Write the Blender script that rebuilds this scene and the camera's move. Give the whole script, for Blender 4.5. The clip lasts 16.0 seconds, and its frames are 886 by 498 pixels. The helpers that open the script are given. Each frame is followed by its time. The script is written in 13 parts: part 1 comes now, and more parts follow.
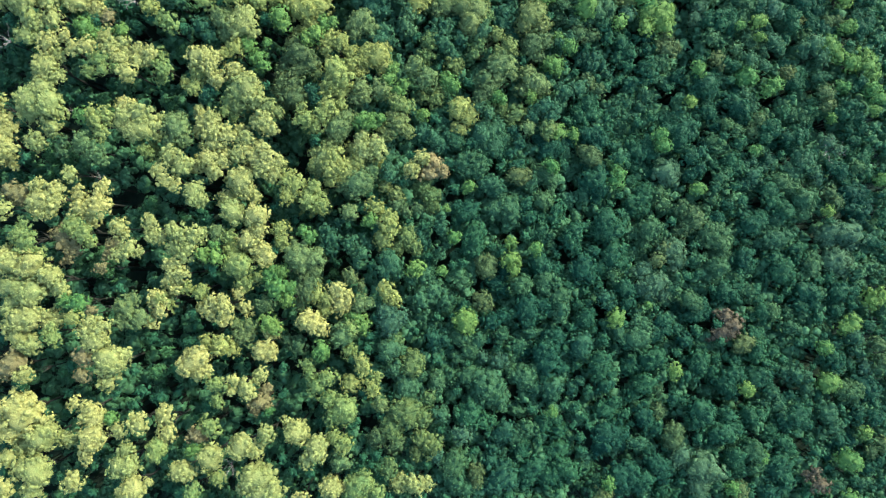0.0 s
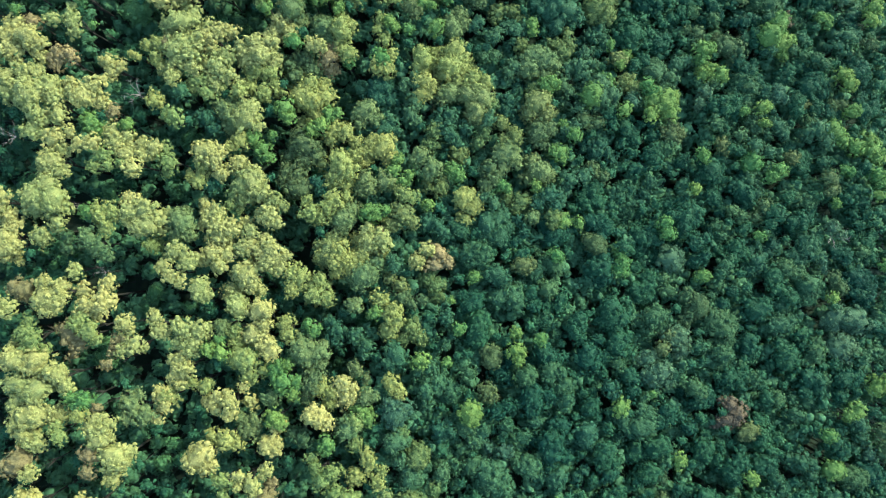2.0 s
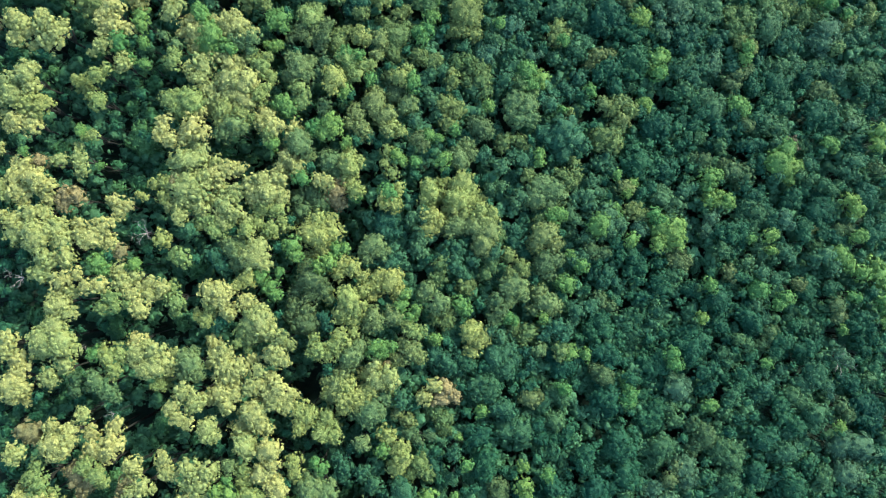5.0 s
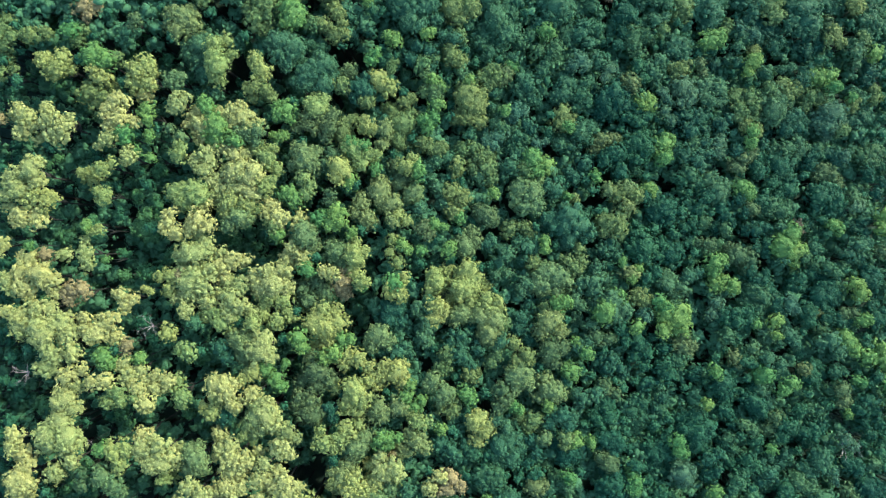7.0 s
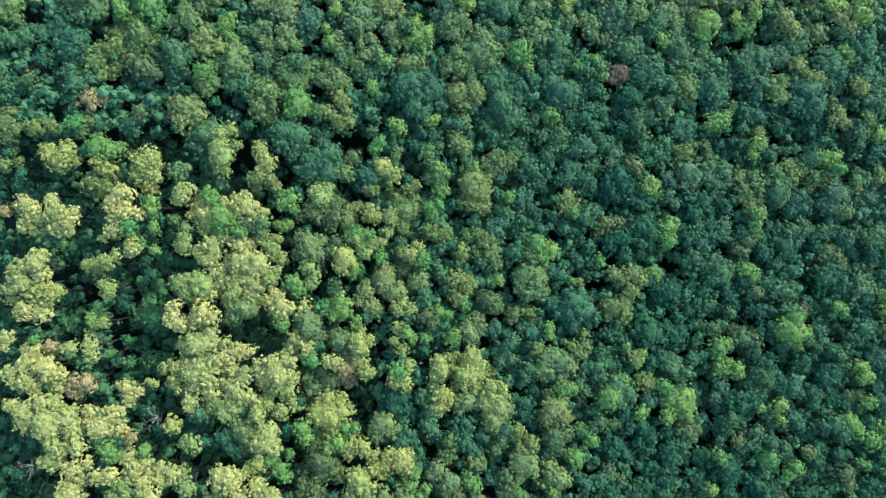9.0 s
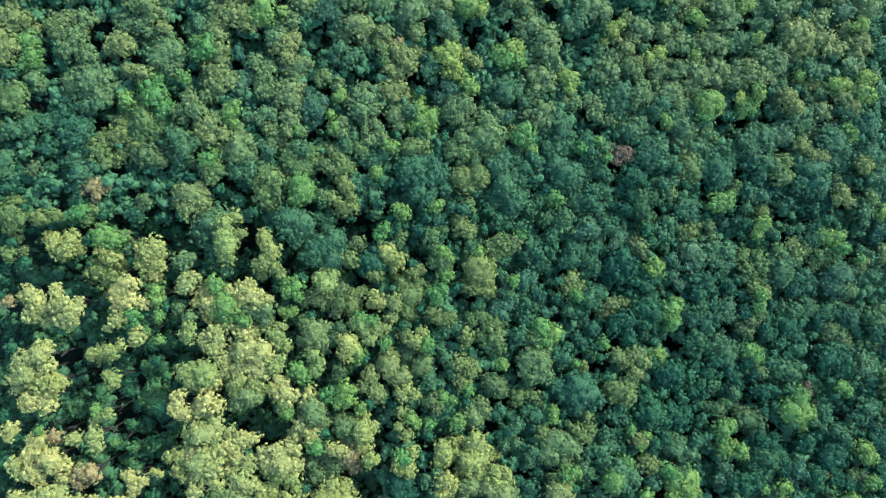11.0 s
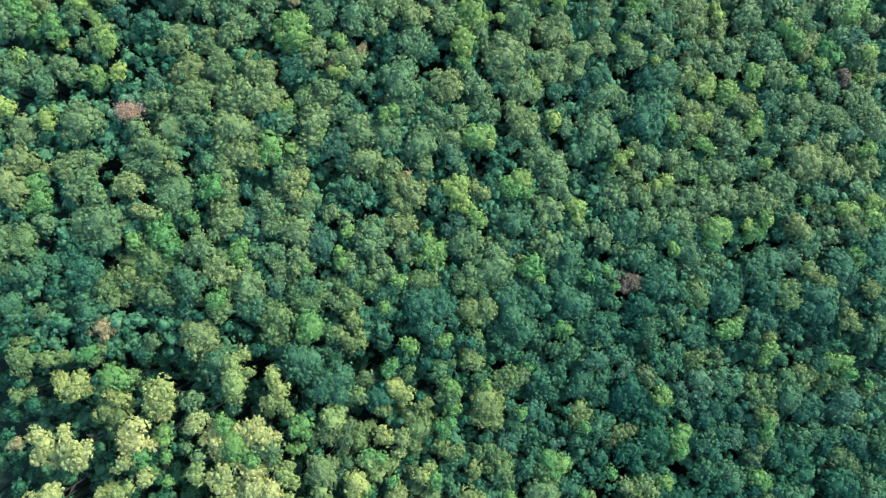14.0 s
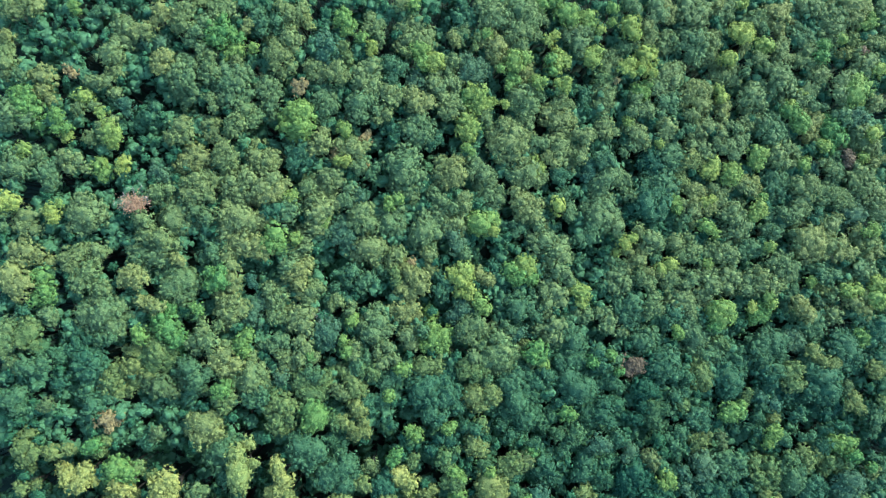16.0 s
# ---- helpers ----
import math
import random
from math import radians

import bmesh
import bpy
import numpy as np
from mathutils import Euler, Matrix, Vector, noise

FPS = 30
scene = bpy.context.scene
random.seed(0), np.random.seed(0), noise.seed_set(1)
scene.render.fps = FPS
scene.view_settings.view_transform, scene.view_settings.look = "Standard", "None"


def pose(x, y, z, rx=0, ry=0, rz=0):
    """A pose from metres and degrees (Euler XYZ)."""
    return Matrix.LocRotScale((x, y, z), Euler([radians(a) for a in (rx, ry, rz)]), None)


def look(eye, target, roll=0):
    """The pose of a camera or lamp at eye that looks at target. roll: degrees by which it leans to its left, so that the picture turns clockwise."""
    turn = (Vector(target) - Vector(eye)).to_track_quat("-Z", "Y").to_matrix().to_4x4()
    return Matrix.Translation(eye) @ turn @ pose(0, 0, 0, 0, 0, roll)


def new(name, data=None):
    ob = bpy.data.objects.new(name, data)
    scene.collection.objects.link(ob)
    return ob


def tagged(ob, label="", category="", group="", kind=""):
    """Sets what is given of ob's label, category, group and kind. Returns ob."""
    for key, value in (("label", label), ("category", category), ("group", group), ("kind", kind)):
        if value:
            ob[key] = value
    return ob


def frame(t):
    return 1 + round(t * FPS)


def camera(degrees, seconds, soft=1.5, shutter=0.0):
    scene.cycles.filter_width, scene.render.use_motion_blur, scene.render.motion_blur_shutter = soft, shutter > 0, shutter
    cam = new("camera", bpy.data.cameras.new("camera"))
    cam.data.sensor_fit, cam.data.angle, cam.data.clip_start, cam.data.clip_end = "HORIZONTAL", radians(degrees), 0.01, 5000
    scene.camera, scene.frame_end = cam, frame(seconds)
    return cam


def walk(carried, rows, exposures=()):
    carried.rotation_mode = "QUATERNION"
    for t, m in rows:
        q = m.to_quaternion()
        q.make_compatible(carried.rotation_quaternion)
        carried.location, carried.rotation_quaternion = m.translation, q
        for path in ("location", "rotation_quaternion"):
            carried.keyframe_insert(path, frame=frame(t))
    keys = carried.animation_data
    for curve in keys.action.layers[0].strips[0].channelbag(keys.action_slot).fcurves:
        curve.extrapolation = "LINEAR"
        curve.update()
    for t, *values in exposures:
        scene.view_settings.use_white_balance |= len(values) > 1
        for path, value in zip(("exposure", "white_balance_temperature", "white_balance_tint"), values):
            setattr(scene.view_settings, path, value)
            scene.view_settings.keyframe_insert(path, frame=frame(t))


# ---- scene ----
# A drone glides north over a wooded hillside, looking straight down.
LENS = 72.0
HEIGHT = 112.0
PATH = [
    (0.0, 0.00, 0.00), (0.5, -0.17, 3.21), (1.0, -0.40, 7.00), (1.5, -0.57, 10.22),
    (2.0, -0.77, 14.03), (2.5, -0.94, 17.22), (3.0, -1.18, 21.00), (3.5, -1.36, 24.22),
    (4.0, -1.55, 27.96), (6.5, -2.48, 45.06), (7.0, -2.73, 48.82), (7.5, -2.88, 51.96),
    (8.0, -3.05, 55.70), (8.5, -3.25, 58.87), (9.0, -3.40, 62.58), (11.5, -4.32, 79.54),
    (12.0, -4.54, 83.27), (12.5, -4.72, 86.46), (13.0, -4.95, 90.21), (13.5, -5.11, 93.36),
    (14.0, -5.34, 97.06), (14.5, -5.51, 100.22), (15.0, -5.71, 103.96), (15.5, -5.89, 107.14),
    (16.0, -6.07, 110.88),
]
cam = camera(LENS, 16.0, soft=1.2)
EXPOSURES = [(0.0, 2.5, 6210, 12.6), (9.0, 2.48, 5900, 14.4), (16.0, 2.61, 5800, 16.4)]
walk(cam, [(t, pose(x, y, HEIGHT)) for t, x, y in PATH], EXPOSURES)

# ---- daylight ----
SUN_AZIMUTH = radians(52)    # clockwise from the heading
SUN_ELEVATION = radians(31)
toward_sun = Vector((math.sin(SUN_AZIMUTH) * math.cos(SUN_ELEVATION),
                     math.cos(SUN_AZIMUTH) * math.cos(SUN_ELEVATION), math.sin(SUN_ELEVATION)))
world = bpy.data.worlds.new("sky")
world.use_nodes = True
scene.world = world
sky = world.node_tree.nodes.new("ShaderNodeTexSky")
sky.sky_type = "NISHITA"
sky.sun_disc = False
sky.sun_elevation = SUN_ELEVATION
sky.sun_rotation = SUN_AZIMUTH
sky.air_density = 1.4
sky.dust_density = 1.6
sky.ozone_density = 2.0
backg = world.node_tree.nodes["Background"]
backg.inputs["Strength"].default_value = 0.15
world.node_tree.links.new(sky.outputs[0], backg.inputs["Color"])
sun_data = bpy.data.lights.new("sun", "SUN")
sun_data.energy = 2.0
sun_data.angle = radians(1.5)
sun_data.color = (1.0, 0.885, 0.66)
sun = new("sun", sun_data)
sun.matrix_world = look(toward_sun * 300, (0, 0, 0))

# ---- materials ----


def node(tree, kind, **values):
    n = tree.nodes.new(kind)
    for key, value in values.items():
        n.inputs[key.replace("_", " ")].default_value = value
    return n


def foliage(name, low, high, spread=0.12, glow=0.32):
    """Leaves between two colours: tree by tree, patch by patch and leaf by leaf, with light passing through."""
    mat = bpy.data.materials.new(name)
    mat.use_nodes = True
    tree = mat.node_tree
    link = tree.links.new
    bsdf = tree.nodes["Principled BSDF"]
    info = tree.nodes.new("ShaderNodeObjectInfo")
    geo = tree.nodes.new("ShaderNodeNewGeometry")
    coords = tree.nodes.new("ShaderNodeTexCoord")
    patch = node(tree, "ShaderNodeTexNoise", Scale=2.3, Detail=3.0)
    link(coords.outputs["Object"], patch.inputs["Vector"])
    total = tree.nodes.new("ShaderNodeMath")
    total.operation = "MULTIPLY_ADD"
    link(patch.outputs["Fac"], total.inputs[0])
    total.inputs[1].default_value = 0.9
    bias = tree.nodes.new("ShaderNodeMath")
    bias.operation = "MULTIPLY_ADD"
    link(info.outputs["Random"], bias.inputs[0])
    bias.inputs[1].default_value = 0.14
    whole = tree.nodes.new("ShaderNodeMath")
    whole.operation = "MULTIPLY_ADD"
    link(info.outputs["Color"], whole.inputs[0])
    whole.inputs[1].default_value = 0.65
    whole.inputs[2].default_value = -0.36
    link(whole.outputs[0], bias.inputs[2])
    link(bias.outputs[0], total.inputs[2])
    mix = tree.nodes.new("ShaderNodeMix")
    mix.data_type = "RGBA"
    link(total.outputs[0], mix.inputs["Factor"])
    mix.inputs["A"].default_value = (*low, 1)
    mix.inputs["B"].default_value = (*high, 1)
    value = tree.nodes.new("ShaderNodeMapRange")
    value.inputs["To Min"].default_value = 1 - spread
    value.inputs["To Max"].default_value = 1 + spread
    link(geo.outputs["Random Per Island"], value.inputs["Value"])
    mottle = node(tree, "ShaderNodeTexNoise", Scale=17.0, Detail=2.0)
    link(coords.outputs["Object"], mottle.inputs["Vector"])
    grain = tree.nodes.new("ShaderNodeMapRange")
    grain.inputs["From Min"].default_value = 0.3
    grain.inputs["From Max"].default_value = 0.7
    grain.inputs["To Min"].default_value = 0.78
    grain.inputs["To Max"].default_value = 1.22
    link(mottle.outputs["Fac"], grain.inputs["Value"])
    tone = tree.nodes.new("ShaderNodeMath")
    tone.operation = "MULTIPLY"
    link(value.outputs["Result"], tone.inputs[0])
    link(grain.outputs["Result"], tone.inputs[1])
    hsv = tree.nodes.new("ShaderNodeHueSaturation")
    link(mix.outputs["Result"], hsv.inputs["Color"])
    link(tone.outputs[0], hsv.inputs["Value"])
    link(hsv.outputs["Color"], bsdf.inputs["Base Color"])
    place = node(tree, "ShaderNodeTexNoise", Scale=4.2, Detail=4.0, Roughness=0.8)
    link(geo.outputs["Position"], place.inputs["Vector"])
    relief = node(tree, "ShaderNodeBump", Strength=1.0, Distance=0.14)
    link(place.outputs["Fac"], relief.inputs["Height"])
    link(relief.outputs[0], bsdf.inputs["Normal"])
    bsdf.inputs["Roughness"].default_value = 0.65
    bsdf.inputs["Specular IOR Level"].default_value = 0.12
    thin = tree.nodes.new("ShaderNodeBsdfTranslucent")
    link(hsv.outputs["Color"], thin.inputs["Color"])
    both = tree.nodes.new("ShaderNodeMixShader")
    both.inputs[0].default_value = glow
    link(bsdf.outputs[0], both.inputs[1])
    link(thin.outputs[0], both.inputs[2])
    link(both.outputs[0], tree.nodes["Material Output"].inputs["Surface"])
    return mat


def rough(name, low, high, scale, roughness=0.9, bump=0.3):
    """A plain weathered surface: two colours in two sizes of noise, with relief."""
    mat = bpy.data.materials.new(name)
    mat.use_nodes = True
    tree = mat.node_tree
    link = tree.links.new
    bsdf = tree.nodes["Principled BSDF"]
    coords = tree.nodes.new("ShaderNodeTexCoord")
    coarse = node(tree, "ShaderNodeTexNoise", Scale=scale, Detail=4.0)
    fine = node(tree, "ShaderNodeTexNoise", Scale=scale * 9, Detail=6.0)
    for n in (coarse, fine):
        link(coords.outputs["Object"], n.inputs["Vector"])
    total = tree.nodes.new("ShaderNodeMath")
    total.operation = "MULTIPLY"
    link(coarse.outputs["Fac"], total.inputs[0])
    link(fine.outputs["Fac"], total.inputs[1])
    ramp = tree.nodes.new("ShaderNodeMapRange")
    ramp.inputs["From Min"].default_value = 0.12
    ramp.inputs["From Max"].default_value = 0.42
    link(total.outputs[0], ramp.inputs["Value"])
    mix = tree.nodes.new("ShaderNodeMix")
    mix.data_type = "RGBA"
    link(ramp.outputs["Result"], mix.inputs["Factor"])
    mix.inputs["A"].default_value = (*low, 1)
    mix.inputs["B"].default_value = (*high, 1)
    link(mix.outputs["Result"], bsdf.inputs["Base Color"])
    relief = node(tree, "ShaderNodeBump", Strength=bump)
    link(fine.outputs["Fac"], relief.inputs["Height"])
    link(relief.outputs[0], bsdf.inputs["Normal"])
    bsdf.inputs["Roughness"].default_value = roughness
    bsdf.inputs["Specular IOR Level"].default_value = 0.1
    return mat


LEAVES = {
    # Hickory and walnut: sunlight on the western crowns is put into the colour.
    "hickory_tree": foliage("hickory_leaf_sun_tint", (0.142, 0.2, 0.066), (0.262, 0.272, 0.088)),
    "walnut_tree": foliage("walnut_leaf_sun_tint", (0.086, 0.157, 0.05), (0.198, 0.225, 0.062)),
    "elm_tree": foliage("elm_leaves", (0.05, 0.112, 0.044), (0.12, 0.158, 0.05)),
    # Chestnut and alder repeat the walnut tone, dimmed for crowns seen shaded side on.
    "chestnut_tree": foliage("chestnut_leaf_shade_tint", (0.036, 0.094, 0.034), (0.1, 0.137, 0.04)),
    "alder_tree": foliage("alder_leaf_shade_tint", (0.0135, 0.064, 0.031), (0.042, 0.098, 0.037)),
    # Birch to sycamore: one green, with each stand's light and shade coloured in.
    "birch_tree": foliage("birch_leaves", (0.016, 0.072, 0.038), (0.048, 0.108, 0.043)),
    "aspen_tree": foliage("aspen_leaves", (0.038, 0.099, 0.043), (0.098, 0.146, 0.05)),
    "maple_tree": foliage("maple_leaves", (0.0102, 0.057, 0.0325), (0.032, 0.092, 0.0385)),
    "sycamore_tree": foliage("sycamore_leaf_shade_tint", (0.0058, 0.046, 0.0268), (0.0178, 0.074, 0.0305)),
    "ash_tree": foliage("ash_leaves", (0.018, 0.072, 0.043), (0.05, 0.108, 0.05)),
    "oak_tree": foliage("oak_leaves", (0.027, 0.073, 0.03), (0.07, 0.102, 0.035)),
    # Hornbeam green is taken darkest, standing in for shade on low crowns.
    "hornbeam_tree": foliage("hornbeam_leaf_shade_tint", (0.008, 0.046, 0.027), (0.022, 0.072, 0.029)),
    # Poplar is the linden tone with sunlight added to the colour.
    "poplar_tree": foliage("poplar_leaf_sun_tint", (0.055, 0.142, 0.038), (0.150, 0.205, 0.046)),
    "linden_tree": foliage("linden_leaves", (0.034, 0.118, 0.035), (0.098, 0.173, 0.04)),
    "beech_tree": foliage("beech_leaves", (0.102, 0.112, 0.046), (0.185, 0.163, 0.072)),
    "copper_beech_tree": foliage("copper_beech_leaves", (0.06, 0.06, 0.037), (0.1, 0.085, 0.052)),
    "hazel_tree": foliage("hazel_leaves", (0.026, 0.104, 0.042), (0.055, 0.136, 0.046)),
    "pine_tree": foliage("pine_needles", (0.100, 0.155, 0.046), (0.140, 0.185, 0.056)),
    "young_tree": foliage("young_leaves", (0.0095, 0.062, 0.0335), (0.028, 0.096, 0.038)),
}
BARK = rough("bark", (0.012, 0.015, 0.012), (0.024, 0.027, 0.021), 3.0)
DEADWOOD = rough("bleached_deadwood", (0.12, 0.112, 0.102), (0.25, 0.235, 0.215), 2.0)
DRIED = foliage("withered_leaves", (0.15, 0.105, 0.058), (0.22, 0.152, 0.09), 0.3, 0.2)
LITTER = rough("mossy_leaf_litter", (0.010, 0.024, 0.018), (0.024, 0.046, 0.028), 0.9, 0.95, 0.6)
SHRUBS = foliage("shrub_leaves", (0.028, 0.105, 0.054), (0.054, 0.138, 0.058))

# ---- the hillside ----
CANOPY = (18.8, -0.0991, -0.0746, 0.000103, -0.000227, 0.000314)


def canopy(x, y):
    """Height of the leaf canopy, levelling out far from the flight line."""
    u = 90 * math.tanh(x / 90)
    v = 60 + 110 * math.tanh((y - 60) / 110)
    a, b, c, d, e, f = CANOPY
    return a + b * u + c * v + d * u * u + e * u * v + f * v * v


def soil(x, y):
    return canopy(x, y) - 18.5 + 0.5 * math.sin(x * 0.13 + 1) * math.cos(y * 0.11)


def mesh_object(name, verts, faces, material, smooth=False):
    me = bpy.data.meshes.new(name)
    me.from_pydata(verts, [], faces)
    me.materials.append(material)
    if smooth:
        me.shade_smooth()
    me.update()
    return me


steps = [math.sinh(i / 46 * 4.6) / math.sinh(4.6) * 4000 for i in range(-46, 47)]
verts = [(x, 55 + y, soil(x, 55 + y)) for y in steps for x in steps]
side = len(steps)
faces = [(j * side + i, j * side + i + 1, (j + 1) * side + i + 1, (j + 1) * side + i) for j in range(side - 1) for i in range(side - 1)]
tagged(new("ground", mesh_object("ground", verts, faces, LITTER, True)), "mossy ferny forest floor on a gentle slope", "ground", kind="structure")

# ---- crowns ----
dice = np.random.default_rng(7)


def unit(v):
    return v / np.maximum(np.linalg.norm(v, axis=-1, keepdims=True), 1e-9)


def leaf_sprays(spots, normals, size, lean=0.55, long=1.25):
    """Kite-shaped sprays of leaves, folded along the middle, facing roughly along the normals."""
    n = len(spots)
    facing = unit(normals + lean * dice.normal(size=(n, 3)))
    along = unit(np.cross(facing, dice.normal(size=(n, 3))))
    across = np.cross(facing, along)
    s = size * dice.uniform(0.65, 1.3, (n, 1))
    a = spots - along * s * long * 0.5
    b = spots + along * s * long * 0.5
    droop = facing * s * dice.uniform(0.05, 0.3, (n, 1))
    shift = along * s * dice.uniform(-0.25, 0.2, (n, 1))
    c = spots + across * s * 0.5 + shift - droop
    d = spots - across * s * 0.5 + shift - droop
    verts = np.stack([a, c, b, d], 1).reshape(-1, 3)
    k = np.arange(n)[:, None] * 4
    faces = np.concatenate([k + [0, 1, 2], k + [0, 2, 3]], 1).reshape(-1, 3)
    return verts, faces


def ball(divisions):
    bm = bmesh.new()
    bmesh.ops.create_icosphere(bm, subdivisions=divisions, radius=1)
    v = np.array([v.co[:] for v in bm.verts])
    f = np.array([[v.index for v in f.verts] for f in bm.faces])
    bm.free()
    return v, f


HEART_V, HEART_F = ball(2)
SMALL_HEART_V, SMALL_HEART_F = ball(1)


def bud(sides=4):
    """The outward half of a rounded head of leaves, along z."""
    rows = [(math.sin(p) * math.cos(2 * math.pi * (k + 0.5 * i) / sides), math.sin(p) * math.sin(2 * math.pi * (k + 0.5 * i) / sides), math.cos(p))
            for i, p in enumerate((radians(48), radians(98))) for k in range(sides)]
    v = np.array([(0.0, 0.0, 1.0)] + rows)
    f = []
    for k in range(sides):
        n = (k + 1) % sides
        f += [(0, 1 + k, 1 + n), (1 + k, 1 + sides + k, 1 + n), (1 + n, 1 + sides + k, 1 + sides + n)]
    return v, np.array(f)


BUD_V, BUD_F = bud()


def crown_mesh(name, material, boughs, heads, size, leaves, leaf, tall, cleft, lean, fine):
    """A crown about one metre in radius round its own centre: a dome cleft between its boughs, set with many small
    leafy heads, each a knob with sprays of leaves over it, round a dense heart."""
    golden = math.pi * (3 - math.sqrt(5))
    spin, lop_a, lop_b = dice.uniform(0, 6.3, 3)
    k = np.arange(boughs)
    up = 1 - 1.3 * (k + dice.uniform(0.2, 0.8, boughs)) / boughs
    turn = k * golden + spin + dice.uniform(-0.35, 0.35, boughs)
    flat = np.sqrt(np.clip(1 - up * up, 0, 1))
    ways = np.stack([flat * np.cos(turn), flat * np.sin(turn), up], 1)
    strength = dice.uniform(0.72, 1.05, boughs)

    def dome(d):
        near_bough = np.clip(1 - np.arccos(np.clip(d @ ways.T, -1, 1)) / 0.85, 0, 1)
        bulge = np.max(np.sqrt(near_bough) * strength, axis=1)
        a = np.arctan2(d[:, 1], d[:, 0])
        lop = 1 + 0.13 * np.sin(a + lop_a) + (0.05 + 0.2 * cleft) * np.sin(2 * a + lop_b) + 0.12 * cleft * np.sin(5 * a + lop_a)
        return lop * (1 - cleft + cleft * bulge)

    h = np.arange(heads)
    up = 1 - 1.45 * (h + 0.5) / heads
    turn = h * golden * 1.0 + dice.uniform(-0.3, 0.3, heads)
    flat = np.sqrt(np.clip(1 - up * up, 0, 1))
    out = unit(np.stack([flat * np.cos(turn), flat * np.sin(turn), up], 1) + dice.normal(size=(heads, 3)) * 0.07)
    radii = size * dice.uniform(0.6, 1.35, heads)
    spots = out * (dome(out) - 0.8 * radii + dice.exponential(0.045, heads) * (0.4 + 2 * cleft))[:, None] * (1, 1, tall)
    which = dice.choice(heads, leaves, p=radii ** 2 / np.sum(radii ** 2))
    way = unit(dice.normal(size=(leaves, 3)) + 0.9 * out[which] + (0, 0, 0.3))
    places = spots[which] + way * (radii[which] * dice.uniform(0.92, 1.25, leaves))[:, None]
    # half of the sprays lie between the heads
    loose = leaves // 2
    wide = unit(dice.normal(size=(loose * 3, 3)) + (0, 0, 0.7))
    wide = wide[wide[:, 2] > -0.45][:loose]
    way[:len(wide)] = wide
    places[:len(wide)] = wide * ((dome(wide) - size * dice.uniform(-0.1, 0.4, len(wide))))[:, None] * (1, 1, tall)
    verts, faces = leaf_sprays(places, unit(way + 0.4 * unit(places)), leaf, lean)
    verts, faces = [verts], [faces]
    count = len(verts[0])
    axis = unit(out + (0, 0, 0.35) + dice.normal(size=(heads, 3)) * 0.15)
    side = unit(np.cross(axis, dice.normal(size=(heads, 3))))
    turned = np.stack([side, np.cross(axis, side), axis], 1)
    lumps = BUD_V[None] * dice.uniform(0.5, 1.4, (heads, len(BUD_V), 1)) * (radii[:, None] * (1.0, 1.0, 0.66))[:, None, :]
    verts.append((lumps @ turned + spots[:, None, :]).reshape(-1, 3))
    faces.append((BUD_F[None] + (np.arange(heads) * len(BUD_V))[:, None, None]).reshape(-1, 3) + count)
    count += heads * len(BUD_V)
    hv, hf = (HEART_V, HEART_F) if fine else (SMALL_HEART_V, SMALL_HEART_F)
    verts.append(hv * (0.95 * dome(hv) - 0.52 * size)[:, None] * np.where(hv[:, 2:] < -0.2, (0.75, 0.75, 0.6), (1, 1, tall)))
    faces.append(hf + count)
    me = mesh_object(name, np.concatenate(verts).tolist(), np.concatenate(faces).tolist(), material)
    soft = np.zeros(len(me.polygons), dtype=bool)
    soft[len(faces[0]):] = True
    me.polygons.foreach_set("use_smooth", soft)
    return me


def pine_mesh(name, material, leaf=0.13):
    """Whorls of straight boughs, star-shaped from above, with needle sprays along them."""
    spots, normals = [], []
    for tier in range(5):
        z = -0.9 + tier * 0.45
        reach = 1.0 - tier * 0.17
        for b in range(8 - tier):
            a = b * 2 * math.pi / (8 - tier) + tier * 0.7 + dice.uniform(-0.2, 0.2)
            n = int(46 * reach)
            u = dice.uniform(0.12, 1, n) * reach * dice.uniform(0.85, 1.1)
            w = dice.normal(size=n) * 0.07 * (1.2 - u)
            spots.append(np.stack([u * math.cos(a) - w * math.sin(a), u * math.sin(a) + w * math.cos(a), z - 0.15 * u + dice.normal(size=n) * 0.03], 1))
            normals.append(np.tile((0.4 * math.cos(a), 0.4 * math.sin(a), 1.0), (n, 1)))
    verts, faces = leaf_sprays(np.concatenate(spots), unit(np.concatenate(normals)), leaf, 0.5, 1.8)
    return mesh_object(name, verts.tolist(), faces.tolist(), material)


def tube(points, radii, sides, verts, faces):
    """Adds a tapering limb along the points."""
    base = len(verts)
    points = [Vector(p) for p in points]
    for i, p in enumerate(points):
        ahead = (points[min(i + 1, len(points) - 1)] - points[max(i - 1, 0)]).normalized()
        u = ahead.orthogonal().normalized()
        v = ahead.cross(u)
        for s in range(sides):
            a = 2 * math.pi * s / sides
            verts.append(tuple(p + (u * math.cos(a) + v * math.sin(a)) * radii[i]))
    for i in range(len(points) - 1):
        for s in range(sides):
            n = (s + 1) % sides
            faces.append((base + i * sides + s, base + i * sides + n, base + (i + 1) * sides + n, base + (i + 1) * sides + s))
    verts.append(tuple(points[-1] + (points[-1] - points[-2]).normalized() * radii[-1]))
    top = base + (len(points) - 1) * sides
    faces.extend((top + s, top + (s + 1) % sides, len(verts) - 1) for s in range(sides))


